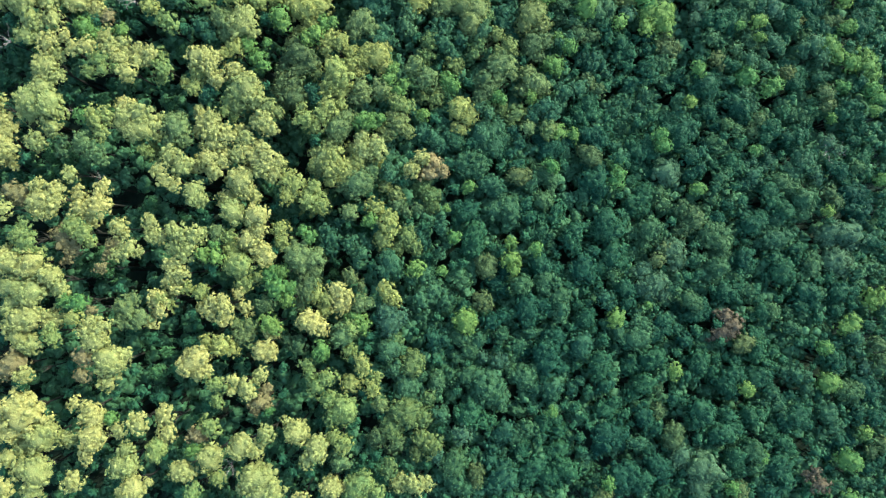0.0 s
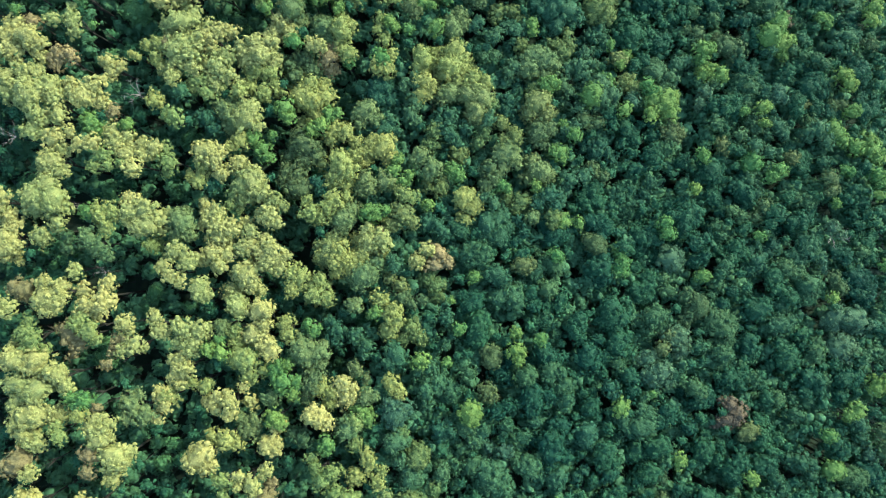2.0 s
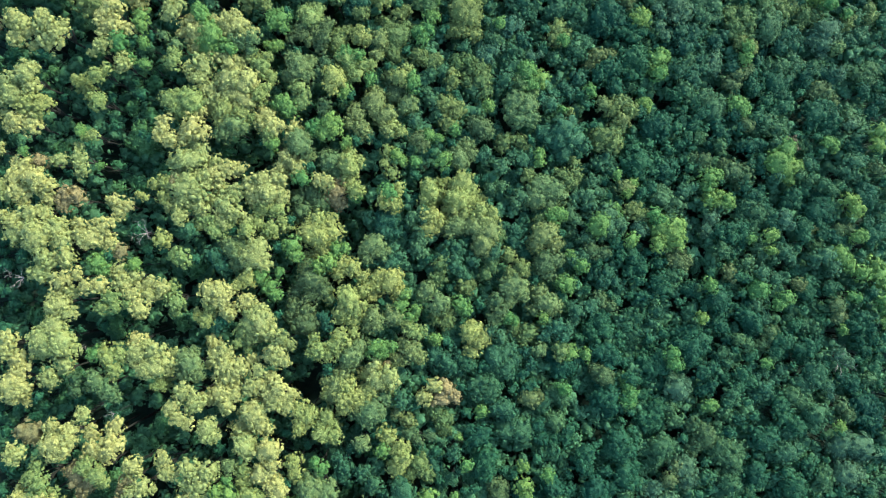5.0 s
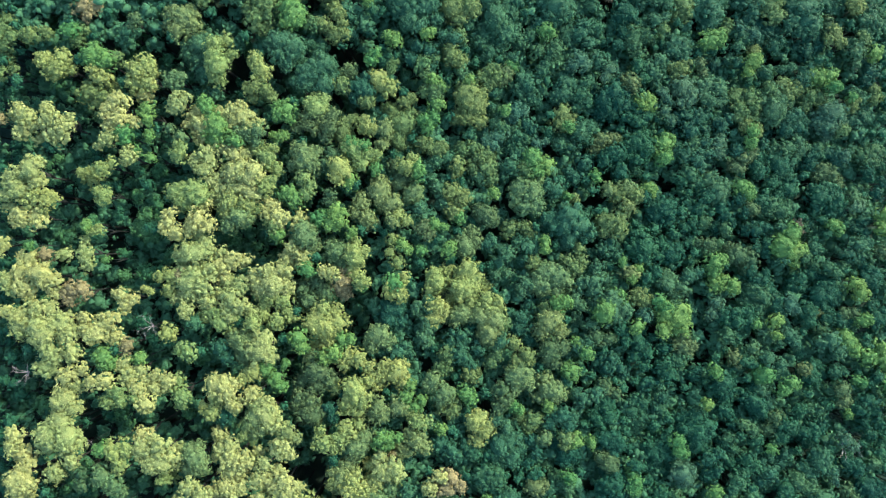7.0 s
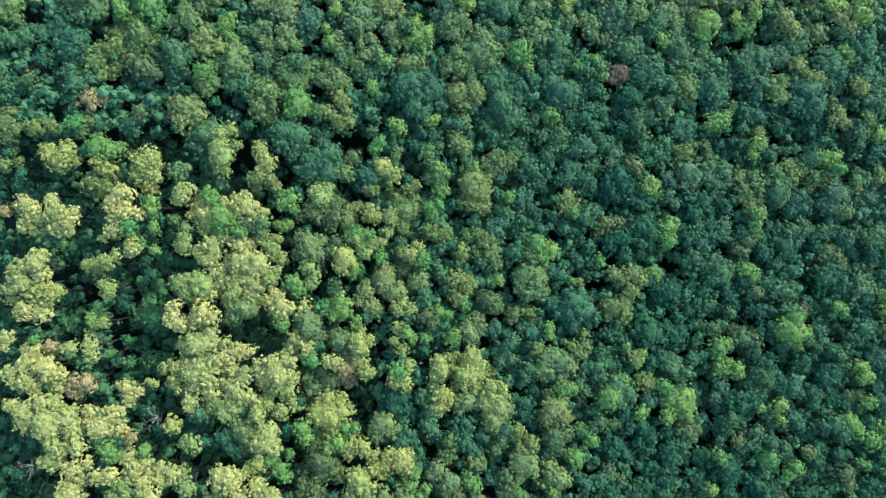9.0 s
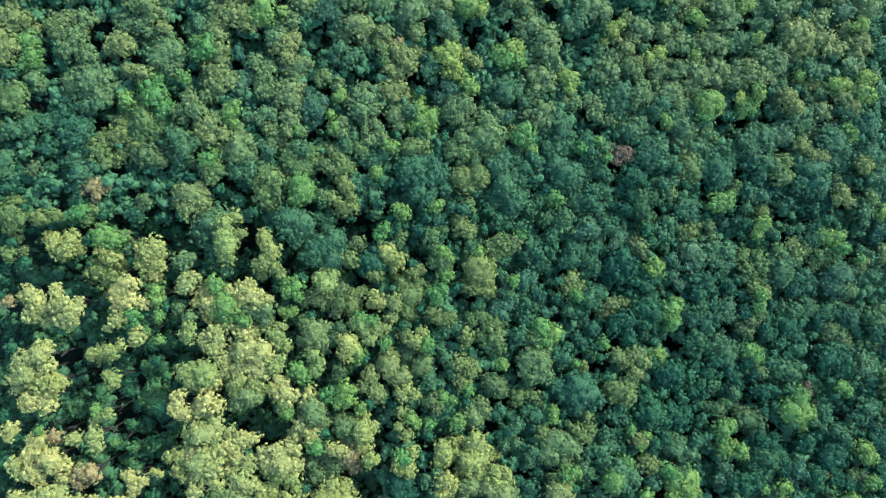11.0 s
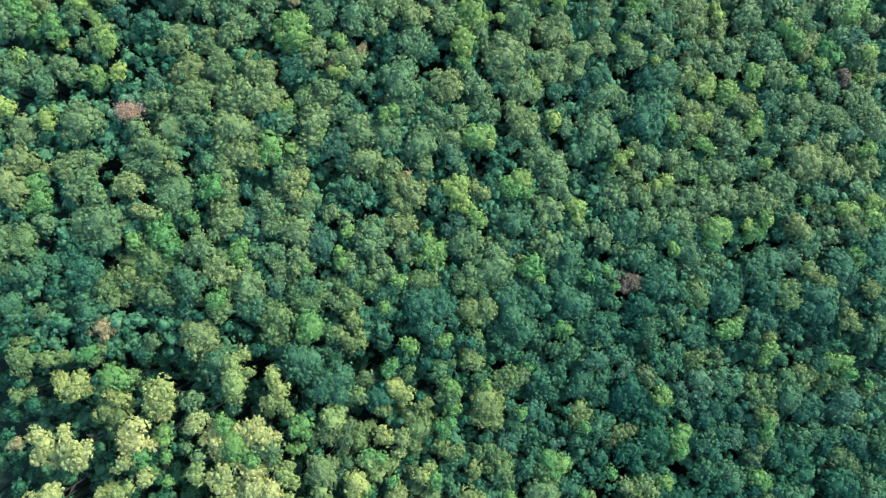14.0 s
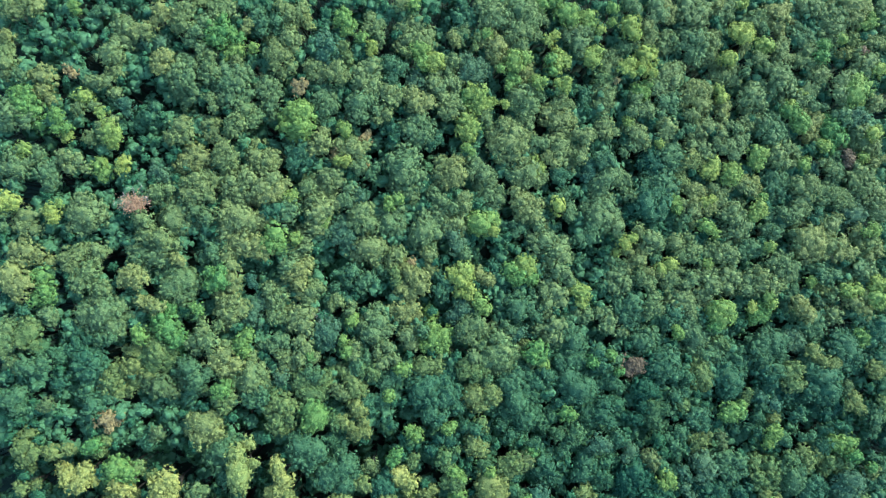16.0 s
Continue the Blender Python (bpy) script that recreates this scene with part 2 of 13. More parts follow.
def trunk_mesh(name, limbs=5):
    """A trunk one metre high with limbs that fork into the crown; width is in units of the crown's radius."""
    verts, faces = [], []
    bend = [(dice.uniform(-0.06, 0.06), dice.uniform(-0.06, 0.06)) for _ in range(3)]
    tube([(0, 0, -0.03), (*bend[0], 0.3), (*bend[1], 0.62), (*bend[2], 0.92)], [0.13, 0.09, 0.065, 0.02], 5, verts, faces)
    for i in range(limbs):
        a = i * 6.28 / max(limbs, 1) + dice.uniform(-0.3, 0.3)
        z = 0.68 + 0.035 * i
        reach = 0.5 - 0.05 * i
        tube([(*bend[1], z), (reach * 0.5 * math.cos(a), reach * 0.5 * math.sin(a), z + 0.05), (reach * math.cos(a + 0.2), reach * math.sin(a + 0.2), z + 0.13)],
             [0.045, 0.032, 0.012], 3, verts, faces)
    return mesh_object(name, verts, faces, BARK, True)


def bare_mesh(name, material, forks=6, twigs=3):
    """The bare forking limbs of a dead crown, about one metre in reach."""
    verts, faces = [], []
    for i in range(forks):
        a = i * 2 * math.pi / forks + dice.uniform(-0.35, 0.35)
        reach = dice.uniform(0.65, 1.1)
        rise = dice.uniform(0.25, 0.9)
        p = [(0, 0, -0.5), (reach * 0.35 * math.cos(a), reach * 0.35 * math.sin(a), rise * 0.2),
             (reach * 0.7 * math.cos(a + 0.15), reach * 0.7 * math.sin(a + 0.15), rise * 0.6), (reach * math.cos(a - 0.1), reach * math.sin(a - 0.1), rise)]
        tube(p, [0.024, 0.016, 0.01, 0.004], 5, verts, faces)
        for j in range(twigs):
            q = Vector(p[1 + j % 2]).lerp(Vector(p[2 + j % 2]), dice.uniform(0.2, 0.9))
            b = a + (0.9 if j % 2 else -0.9) + dice.uniform(-0.3, 0.3)
            l = dice.uniform(0.18, 0.42)
            tube([q, q + Vector((l * 0.5 * math.cos(b), l * 0.5 * math.sin(b), 0.08)), q + Vector((l * math.cos(b + 0.3), l * math.sin(b + 0.3), 0.22))],
                 [0.010, 0.007, 0.003], 4, verts, faces)
    return mesh_object(name, verts, faces, material, True)


def boughs_of(kind, size, tall, cleft, lean=0.75, more=1.0):
    """Boughs of one kind in three fullnesses, from the smallest to the largest."""
    return [[crown_mesh("bough", LEAVES[kind], lobes, int(heads * more), size * grow_by, int(leaves * more), leaf, tall, cleft, lean, fine) for _ in range(5)]
            for lobes, heads, grow_by, leaves, leaf, fine in ((4, 15, 1.7, 110, 0.16, False), (5, 24, 1.4, 190, 0.12, False), (8, 34, 1.2, 420, 0.085, True))]


# head size, height, depth of the clefts
BOUGHS = {
    "hickory_tree": boughs_of("hickory_tree", 0.128, 0.95, 0.40, 0.85, 1.25),
    "walnut_tree": boughs_of("walnut_tree", 0.130, 0.95, 0.36, 0.85, 1.2),
    "elm_tree": boughs_of("elm_tree", 0.132, 0.95, 0.28, 0.8, 1.15),
    "chestnut_tree": boughs_of("chestnut_tree", 0.145, 0.95, 0.30),
    "alder_tree": boughs_of("alder_tree", 0.145, 0.95, 0.36),
    "birch_tree": boughs_of("birch_tree", 0.145, 1.0, 0.33),
    "aspen_tree": boughs_of("aspen_tree", 0.145, 1.0, 0.33),
    "maple_tree": boughs_of("maple_tree", 0.150, 0.95, 0.35),
    "sycamore_tree": boughs_of("sycamore_tree", 0.150, 0.95, 0.36),
    "ash_tree": boughs_of("ash_tree", 0.135, 0.95, 0.32),
    "oak_tree": boughs_of("oak_tree", 0.140, 0.85, 0.30),
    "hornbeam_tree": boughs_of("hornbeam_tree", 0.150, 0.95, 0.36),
    "poplar_tree": boughs_of("poplar_tree", 0.140, 1.05, 0.22),
    "linden_tree": boughs_of("linden_tree", 0.140, 1.1, 0.20),
    "beech_tree": boughs_of("beech_tree", 0.140, 0.9, 0.40, 0.7),
    "copper_beech_tree": boughs_of("copper_beech_tree", 0.140, 0.9, 0.46, 0.8),
    "hazel_tree": boughs_of("hazel_tree", 0.150, 0.8, 0.40),
    "pine_tree": [[pine_mesh("bough", LEAVES["pine_tree"]) for _ in range(2)]] * 3,
}
THICKET = [crown_mesh("thicket", LEAVES["hazel_tree"], 5, 12, 0.25, 60, 0.18, 0.9, 0.3, 0.4, False) for _ in range(6)]
BUSHES = [crown_mesh("bush", LEAVES["hazel_tree"], 5, 7, 0.34, 34, 0.24, 0.9, 0.3, 0.4, False) for _ in range(6)]
PLAIN_THICKET = [crown_mesh("thicket", LEAVES["hazel_tree"], 5, 6, 0.36, 26, 0.35, 0.9, 0.25, 0.5, False) for _ in range(4)]
TRUNKS = [trunk_mesh("trunk") for _ in range(5)]
SLIM_TRUNKS = [trunk_mesh("trunk", 2) for _ in range(4)]
BARE = [bare_mesh("bare_crown", DEADWOOD) for _ in range(3)]
BARE_BROWN = [bare_mesh("bare_crown", DEADWOOD, 8, 3)]
LABELS = {
    "hickory_tree": "yellowish-green hickory with ragged boughs, paled as if sunlit",
    "walnut_tree": "yellowish-green walnut with deeply cleft boughs, brightened as if sunlit",
    "elm_tree": "light green elm in dense summer leaf",
    "chestnut_tree": "olive-green chestnut with knobbly leafy boughs, dimmed as if shaded",
    "alder_tree": "olive-green alder in dense leaf, dulled as if shaded",
    "birch_tree": "fresh green birch with a rounded crown",
    "aspen_tree": "light bluish-green aspen in full leaf",
    "maple_tree": "full green maple in dense summer leaf",
    "sycamore_tree": "sycamore with a billowing crown, green darkened as if shaded",
    "ash_tree": "grey-green ash with fine feathery leaves",
    "oak_tree": "brownish olive oak with knobbly boughs",
    "hornbeam_tree": "hornbeam below its neighbours, shade put into its dark green",
    "poplar_tree": "lime-green poplar, sun put into its brighter leaf colour",
    "linden_tree": "bright yellow-green linden with a rounded crown",
    "beech_tree": "beech turning russet brown among green trees",
    "copper_beech_tree": "reddish-brown beech with thin dry leaves",
    "hazel_tree": "green hazel in the shade below taller crowns",
    "pine_tree": "yellow-green young pine with star-shaped whorled boughs",
}
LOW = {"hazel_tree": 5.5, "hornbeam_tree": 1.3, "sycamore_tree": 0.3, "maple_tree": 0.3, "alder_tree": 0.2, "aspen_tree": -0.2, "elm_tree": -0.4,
       "linden_tree": -0.5, "poplar_tree": -0.5, "walnut_tree": -0.6, "hickory_tree": -0.8}
placed = []


def plural(kind):
    return {"birch_tree": "birches", "beech_tree": "beeches", "copper_beech_tree": "copper beeches", "ash_tree": "ashes", "hickory_tree": "hickories"}.get(kind, kind[:-5] + "s")


def grow(name, x, y, *boughs):
    """One tree with its foot in the soil, a trunk and one or more leafy boughs: their places from the trunk and their radii."""
    kind = name + "_tree"
    foot = soil(x, y)
    high = canopy(x, y) - LOW.get(kind, 0.0) + dice.uniform(-0.8, 0.8)
    spread = max(math.hypot(a, b) + r for a, b, r in boughs)
    root = tagged(new(kind), ("tall broad " if spread > 3.4 else "small " if spread < 1.6 else "") + LABELS[kind], "tree", plural(kind) + " of the wood")
    root.location = (x, y, foot)
    stems = TRUNKS if len(boughs) > 1 else SLIM_TRUNKS
    trunk = new("trunk", stems[dice.integers(len(stems))])
    trunk.parent = root
    width = 0.55 * spread + 0.4
    trunk.scale = (width, width, high - 0.5 - foot)
    trunk.rotation_euler = (0, 0, dice.uniform(0, 6.28))
    tint = dice.uniform(0, 1)
    full = 1.0 if len(boughs) < 3 else 1.1 if y < 85 else 1.17
    for a, b, r in boughs:
        some = BOUGHS[kind][0 if r < 1.25 else 1 if r < 1.75 else 2]
        bough = new("bough" if len(boughs) > 1 else "crown", some[dice.integers(len(some))])
        bough.parent = root
        bough.color = (tint, tint, tint, 1)
        bough.location = (a, b, high - 0.4 * r - 0.17 * (a * a + b * b) + dice.uniform(-0.12, 0.1) - foot)
        wide = r * dice.uniform(1.04, 1.24)
        bough.scale = (full * wide, full * r * r * 1.32 / wide, r * dice.uniform(0.95, 1.2))
        bough.rotation_euler = (dice.uniform(-0.2, 0.2), dice.uniform(-0.2, 0.2), dice.uniform(0, 6.28))
        placed.append((x + a, y + b, r))
    return root


(HICKORY, WALNUT, ELM, CHESTNUT, ALDER, ASPEN, BIRCH, MAPLE, SYCAMORE, ASH, OAK, HORNBEAM, LINDEN, POPLAR, BEECH, COPPER_BEECH, HAZEL, PINE) = (
    "hickory", "walnut", "elm", "chestnut", "alder", "aspen", "birch", "maple", "sycamore", "ash", "oak", "hornbeam", "linden", "poplar", "beech", "copper_beech", "hazel", "pine")

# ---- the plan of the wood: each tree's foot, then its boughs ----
# Pale kinds stand where crowns look sunlit, dark kinds where they look shaded.
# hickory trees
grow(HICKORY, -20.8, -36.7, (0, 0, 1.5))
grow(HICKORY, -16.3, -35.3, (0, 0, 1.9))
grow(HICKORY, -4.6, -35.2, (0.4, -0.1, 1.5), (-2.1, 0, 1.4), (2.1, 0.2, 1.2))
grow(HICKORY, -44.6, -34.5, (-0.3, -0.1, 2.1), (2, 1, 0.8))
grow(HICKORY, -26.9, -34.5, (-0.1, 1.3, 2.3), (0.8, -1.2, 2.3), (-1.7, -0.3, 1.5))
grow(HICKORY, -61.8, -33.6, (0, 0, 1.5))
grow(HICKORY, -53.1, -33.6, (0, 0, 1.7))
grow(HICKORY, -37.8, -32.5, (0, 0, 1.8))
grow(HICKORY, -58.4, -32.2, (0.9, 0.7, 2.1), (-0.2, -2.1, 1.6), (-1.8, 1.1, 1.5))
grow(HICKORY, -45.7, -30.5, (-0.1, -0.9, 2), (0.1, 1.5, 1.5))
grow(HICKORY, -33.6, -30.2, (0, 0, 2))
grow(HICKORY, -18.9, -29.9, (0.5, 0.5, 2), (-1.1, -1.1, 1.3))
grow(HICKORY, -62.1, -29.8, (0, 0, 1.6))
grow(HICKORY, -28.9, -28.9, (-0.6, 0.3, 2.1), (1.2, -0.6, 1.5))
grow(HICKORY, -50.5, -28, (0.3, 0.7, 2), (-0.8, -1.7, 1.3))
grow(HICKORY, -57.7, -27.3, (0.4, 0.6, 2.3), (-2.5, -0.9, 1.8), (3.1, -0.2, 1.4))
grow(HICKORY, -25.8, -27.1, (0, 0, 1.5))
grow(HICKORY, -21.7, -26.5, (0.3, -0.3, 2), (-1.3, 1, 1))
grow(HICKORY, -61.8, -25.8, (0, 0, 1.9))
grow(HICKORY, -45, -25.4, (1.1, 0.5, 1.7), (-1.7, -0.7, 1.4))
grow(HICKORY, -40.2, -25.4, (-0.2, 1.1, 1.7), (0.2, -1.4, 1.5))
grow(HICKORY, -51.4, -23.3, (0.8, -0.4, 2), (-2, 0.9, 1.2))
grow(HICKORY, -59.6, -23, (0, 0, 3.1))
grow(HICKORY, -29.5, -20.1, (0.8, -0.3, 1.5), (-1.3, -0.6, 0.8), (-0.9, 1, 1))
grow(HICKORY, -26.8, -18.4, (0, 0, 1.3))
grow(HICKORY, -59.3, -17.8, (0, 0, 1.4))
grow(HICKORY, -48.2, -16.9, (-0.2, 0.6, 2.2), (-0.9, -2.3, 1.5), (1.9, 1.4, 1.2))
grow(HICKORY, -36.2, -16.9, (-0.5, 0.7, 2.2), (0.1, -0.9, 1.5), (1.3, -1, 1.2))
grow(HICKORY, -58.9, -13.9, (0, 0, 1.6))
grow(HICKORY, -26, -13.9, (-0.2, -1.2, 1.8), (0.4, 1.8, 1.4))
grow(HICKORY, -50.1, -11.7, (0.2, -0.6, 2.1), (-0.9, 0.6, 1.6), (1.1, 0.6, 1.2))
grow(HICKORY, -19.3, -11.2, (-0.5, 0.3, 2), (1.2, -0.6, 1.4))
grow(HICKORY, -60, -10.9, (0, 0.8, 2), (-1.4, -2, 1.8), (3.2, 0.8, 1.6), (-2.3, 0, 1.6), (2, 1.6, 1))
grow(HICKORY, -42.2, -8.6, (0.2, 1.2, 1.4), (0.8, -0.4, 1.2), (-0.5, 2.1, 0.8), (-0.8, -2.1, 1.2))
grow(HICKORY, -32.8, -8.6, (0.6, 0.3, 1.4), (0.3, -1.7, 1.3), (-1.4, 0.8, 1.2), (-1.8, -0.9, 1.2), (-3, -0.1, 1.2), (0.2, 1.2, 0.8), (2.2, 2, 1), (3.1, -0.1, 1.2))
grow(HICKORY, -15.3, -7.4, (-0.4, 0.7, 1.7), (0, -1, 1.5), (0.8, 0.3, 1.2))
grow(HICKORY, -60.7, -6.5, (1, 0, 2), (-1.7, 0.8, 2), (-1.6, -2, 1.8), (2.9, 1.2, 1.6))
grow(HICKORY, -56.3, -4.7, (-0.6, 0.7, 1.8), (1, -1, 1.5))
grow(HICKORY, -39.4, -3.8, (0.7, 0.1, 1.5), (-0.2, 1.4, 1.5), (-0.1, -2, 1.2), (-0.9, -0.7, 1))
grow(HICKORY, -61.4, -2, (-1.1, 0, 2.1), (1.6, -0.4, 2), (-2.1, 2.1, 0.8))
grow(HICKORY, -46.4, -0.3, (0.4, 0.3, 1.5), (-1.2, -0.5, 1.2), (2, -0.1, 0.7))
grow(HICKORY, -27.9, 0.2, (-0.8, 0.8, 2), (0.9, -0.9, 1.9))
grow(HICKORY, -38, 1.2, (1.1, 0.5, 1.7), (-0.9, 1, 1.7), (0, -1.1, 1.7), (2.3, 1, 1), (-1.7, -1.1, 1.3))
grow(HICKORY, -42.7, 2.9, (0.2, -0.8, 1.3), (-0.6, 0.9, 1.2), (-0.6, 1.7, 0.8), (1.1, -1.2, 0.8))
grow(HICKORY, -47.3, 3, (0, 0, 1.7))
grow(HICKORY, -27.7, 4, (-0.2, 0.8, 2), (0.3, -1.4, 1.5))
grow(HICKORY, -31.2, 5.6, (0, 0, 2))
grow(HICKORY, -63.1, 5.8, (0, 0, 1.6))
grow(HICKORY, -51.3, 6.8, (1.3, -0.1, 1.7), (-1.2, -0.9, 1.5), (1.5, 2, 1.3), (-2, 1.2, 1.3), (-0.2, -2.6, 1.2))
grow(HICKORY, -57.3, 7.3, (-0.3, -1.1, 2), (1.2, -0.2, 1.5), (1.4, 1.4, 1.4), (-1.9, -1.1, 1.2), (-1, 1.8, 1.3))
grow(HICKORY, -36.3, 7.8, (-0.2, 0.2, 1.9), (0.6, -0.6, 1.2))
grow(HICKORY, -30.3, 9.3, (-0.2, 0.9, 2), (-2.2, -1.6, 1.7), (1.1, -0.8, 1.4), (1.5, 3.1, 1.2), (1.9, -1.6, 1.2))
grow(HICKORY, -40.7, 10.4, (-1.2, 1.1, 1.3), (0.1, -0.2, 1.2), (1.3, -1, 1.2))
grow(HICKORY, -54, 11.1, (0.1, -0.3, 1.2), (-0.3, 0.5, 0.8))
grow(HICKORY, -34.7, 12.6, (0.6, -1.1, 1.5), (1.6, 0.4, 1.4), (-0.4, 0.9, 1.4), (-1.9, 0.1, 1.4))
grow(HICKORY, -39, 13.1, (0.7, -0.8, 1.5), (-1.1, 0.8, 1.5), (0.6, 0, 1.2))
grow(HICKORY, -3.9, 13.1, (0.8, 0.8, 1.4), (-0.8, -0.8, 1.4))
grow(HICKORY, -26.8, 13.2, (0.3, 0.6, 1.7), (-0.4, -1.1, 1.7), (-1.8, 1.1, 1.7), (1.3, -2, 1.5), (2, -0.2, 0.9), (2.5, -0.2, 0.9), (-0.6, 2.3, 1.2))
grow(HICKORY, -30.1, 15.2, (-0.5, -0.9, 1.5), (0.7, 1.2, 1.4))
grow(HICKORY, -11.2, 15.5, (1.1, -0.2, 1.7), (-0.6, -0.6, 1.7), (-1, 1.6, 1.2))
grow(HICKORY, -64.2, 15.6, (-0.2, -0.6, 2), (0.6, 1.4, 1.3), (-0.9, -2.2, 1.3), (1, -1, 1.2), (0.7, -3.2, 0.8), (-0.2, 2.7, 1.7))
grow(HICKORY, -58.5, 16.8, (1.2, 1, 1.7), (-1.2, -1, 1.7))
grow(HICKORY, -34.3, 17.5, (-0.2, 0.2, 1.7), (-0.1, -1.9, 1.7), (1.9, -0.2, 1.5), (-1.4, 1.5, 1.5), (0.7, -3.2, 1.5), (-0.2, 1.9, 1.4), (-2.2, 2.7, 1.4), (-2.6, 0.2, 1), (3.5, 0.6, 1.2))
grow(HICKORY, -44.7, 18.6, (0.1, -0.9, 1.8), (-2.3, 0.4, 1.8), (1.8, -0.5, 1.7), (0.5, 1.2, 1.7), (-1.1, -1.3, 1.5), (-1.1, 2.1, 1.2), (2.9, 0.8, 1), (2.6, -1.7, 0.8))
grow(HICKORY, -26.7, 18.9, (0.1, 0.4, 1.7), (0.9, -0.9, 1.2), (-1.1, 0, 1.2))
grow(HICKORY, -65.1, 20.8, (0.2, 0.8, 1.5), (-0.2, -0.8, 1.5))
grow(HICKORY, -59, 21.5, (-0.8, 0.1, 2.2), (1.1, -0.3, 2), (-0.1, 1.8, 1.8), (-1.6, -1.6, 1.5), (2.4, -1.2, 1.2))
grow(HICKORY, -47.1, 21.5, (0, 0, 1.5))
grow(HICKORY, -28.7, 23.9, (-0.1, 0.1, 1.9), (0.8, -1.6, 1.7), (-0.9, 1.8, 1.5))
grow(HICKORY, -31.7, 26.6, (0, 0, 1.7))
grow(HICKORY, -47.2, 26.8, (0.4, -0.7, 1.5), (-0.8, 1.4, 1.3), (0.8, -1.5, 0.8))
grow(HICKORY, -57.9, 26.9, (-0.5, -0.3, 1.8), (1.1, 1.8, 1.3), (1, -1.5, 1.3), (-1.2, -1.5, 1.2), (-0.5, 2.6, 1))
grow(HICKORY, -34.9, 27.5, (-0.9, 0.8, 1.9), (0.3, 0, 1.5), (0.8, -2.2, 1.4), (1.1, 1.2, 1))
grow(HICKORY, -45.2, 28.9, (1.2, -0.2, 1.5), (-0.4, -0.7, 1.2), (-1.3, 0.2, 1.2), (-0.3, 1.2, 1))
grow(HICKORY, -52.8, 29.5, (0.8, 0, 1.5), (-1.2, 0, 1.2))
grow(HICKORY, -57, 30.6, (-0.6, -0.3, 1.7), (1.3, 0.6, 1.2))
grow(HICKORY, -49.1, 30.7, (-0.1, -0.8, 1.5), (-1, 0.9, 1.3), (1.5, 0.1, 1.2))
grow(HICKORY, -60.3, 32.7, (0, 1, 1.7), (-0.5, -1.1, 1.7), (1, 0.2, 1.2))
grow(HICKORY, -29.9, 34, (-0.6, -0.5, 1.9), (0.2, 1.2, 1.7), (1.1, -1.3, 1.2))
grow(HICKORY, -57.4, 34.9, (-0.4, 1.3, 1.7), (0.4, -1.3, 1.7))
grow(HICKORY, -53.6, 37.4, (-0.6, -0.7, 1.8), (1.4, 0.6, 1.7), (2.2, -1.5, 1.3), (-1.8, 1, 1.2), (-3, 0.5, 1), (0.8, 1.4, 0.8), (-2.4, 1.4, 0.7))
grow(HICKORY, -61.5, 37.9, (0.1, -0.9, 2.2), (2.4, 0, 1.8), (-2.7, -0.5, 1.8), (-0.9, 1.8, 1.7), (1, 2.2, 1.3), (-0.7, -2.5, 1.3), (2.3, 1, 1))
grow(HICKORY, -65.5, 39.5, (0.7, -0.2, 1.5), (-1.2, 0.3, 1.2))
grow(HICKORY, -41.1, 39.9, (0, 0, 1.4))
grow(HICKORY, -34.5, 41, (0, 0.1, 1.7), (1.2, -0.8, 1.5), (-0.9, 2.7, 1.5), (2.5, -2.1, 1.4), (0.8, 2.2, 1.4), (-0.8, -1.6, 1.4), (-2.1, 1, 1.2), (-1.6, -2.4, 1.2))
grow(HICKORY, -38.2, 41.1, (0, 0, 1.5))
grow(HICKORY, -50.2, 41.3, (-0.3, 0.4, 1.4), (0.1, -0.9, 1.2), (-1.5, 0.8, 0.8), (1.3, -0.1, 1))
grow(HICKORY, -66.6, 43.7, (-0.3, 0.6, 1.5), (0.5, -1, 1.2))
grow(HICKORY, -39.8, 43.7, (-0.5, 0.9, 1.9), (1.9, 1.7, 1.7), (1.1, -0.4, 1.7), (-0.9, -1.3, 1.5), (-2.6, -2.1, 1.4))
grow(HICKORY, -29, 44.1, (0.7, -0.5, 1.9), (-2.2, 0.4, 1.7), (-1.8, -1.3, 1.7), (2, 1.2, 1.6), (-0.1, 1.3, 1.6), (2.4, -0.9, 1.4))
grow(HICKORY, -62.8, 44.6, (1.1, 0.5, 1.8), (2.3, -0.8, 1.5), (-1.3, -1.2, 1.5), (2.3, -2, 1.3), (-2.1, 0.9, 1.5), (-0.8, -2.8, 1), (-1.7, 2.6, 1.7))
grow(HICKORY, -20.3, 45.3, (0.5, 0, 1.4), (-0.8, 0, 1))
grow(HICKORY, -35.4, 46.1, (0.4, 1, 1.5), (-0.8, -0.3, 1.4), (-1.2, -1.6, 1.4), (2.1, 0.9, 1.2))
grow(HICKORY, -25.2, 47.6, (1.1, -0.1, 1.6), (-0.2, 0.8, 1.6), (-1.4, -0.1, 1.4), (0.3, -1.4, 1))
grow(HICKORY, -58.6, 48, (0, 0, 1.3))
grow(HICKORY, -55.7, 48.1, (-0.1, 0.3, 1.3), (0.3, -1.4, 1.2), (-0.2, 2, 0.8))
grow(HICKORY, -40, 48.4, (0.1, 0, 1.9), (-2, -0.4, 1.7), (1.7, 0.9, 1.5), (-1.5, -2.1, 1.4), (3, -0.4, 1.2), (0, 2.6, 1.2))
grow(HICKORY, -67.5, 49.3, (0.1, 0.4, 1.3), (-0.2, -0.8, 1))
grow(HICKORY, -43.6, 52.4, (0.7, -1, 1.4), (-0.1, 0.3, 1.2), (-0.9, -0.6, 1), (-0.1, 1.5, 1.2))
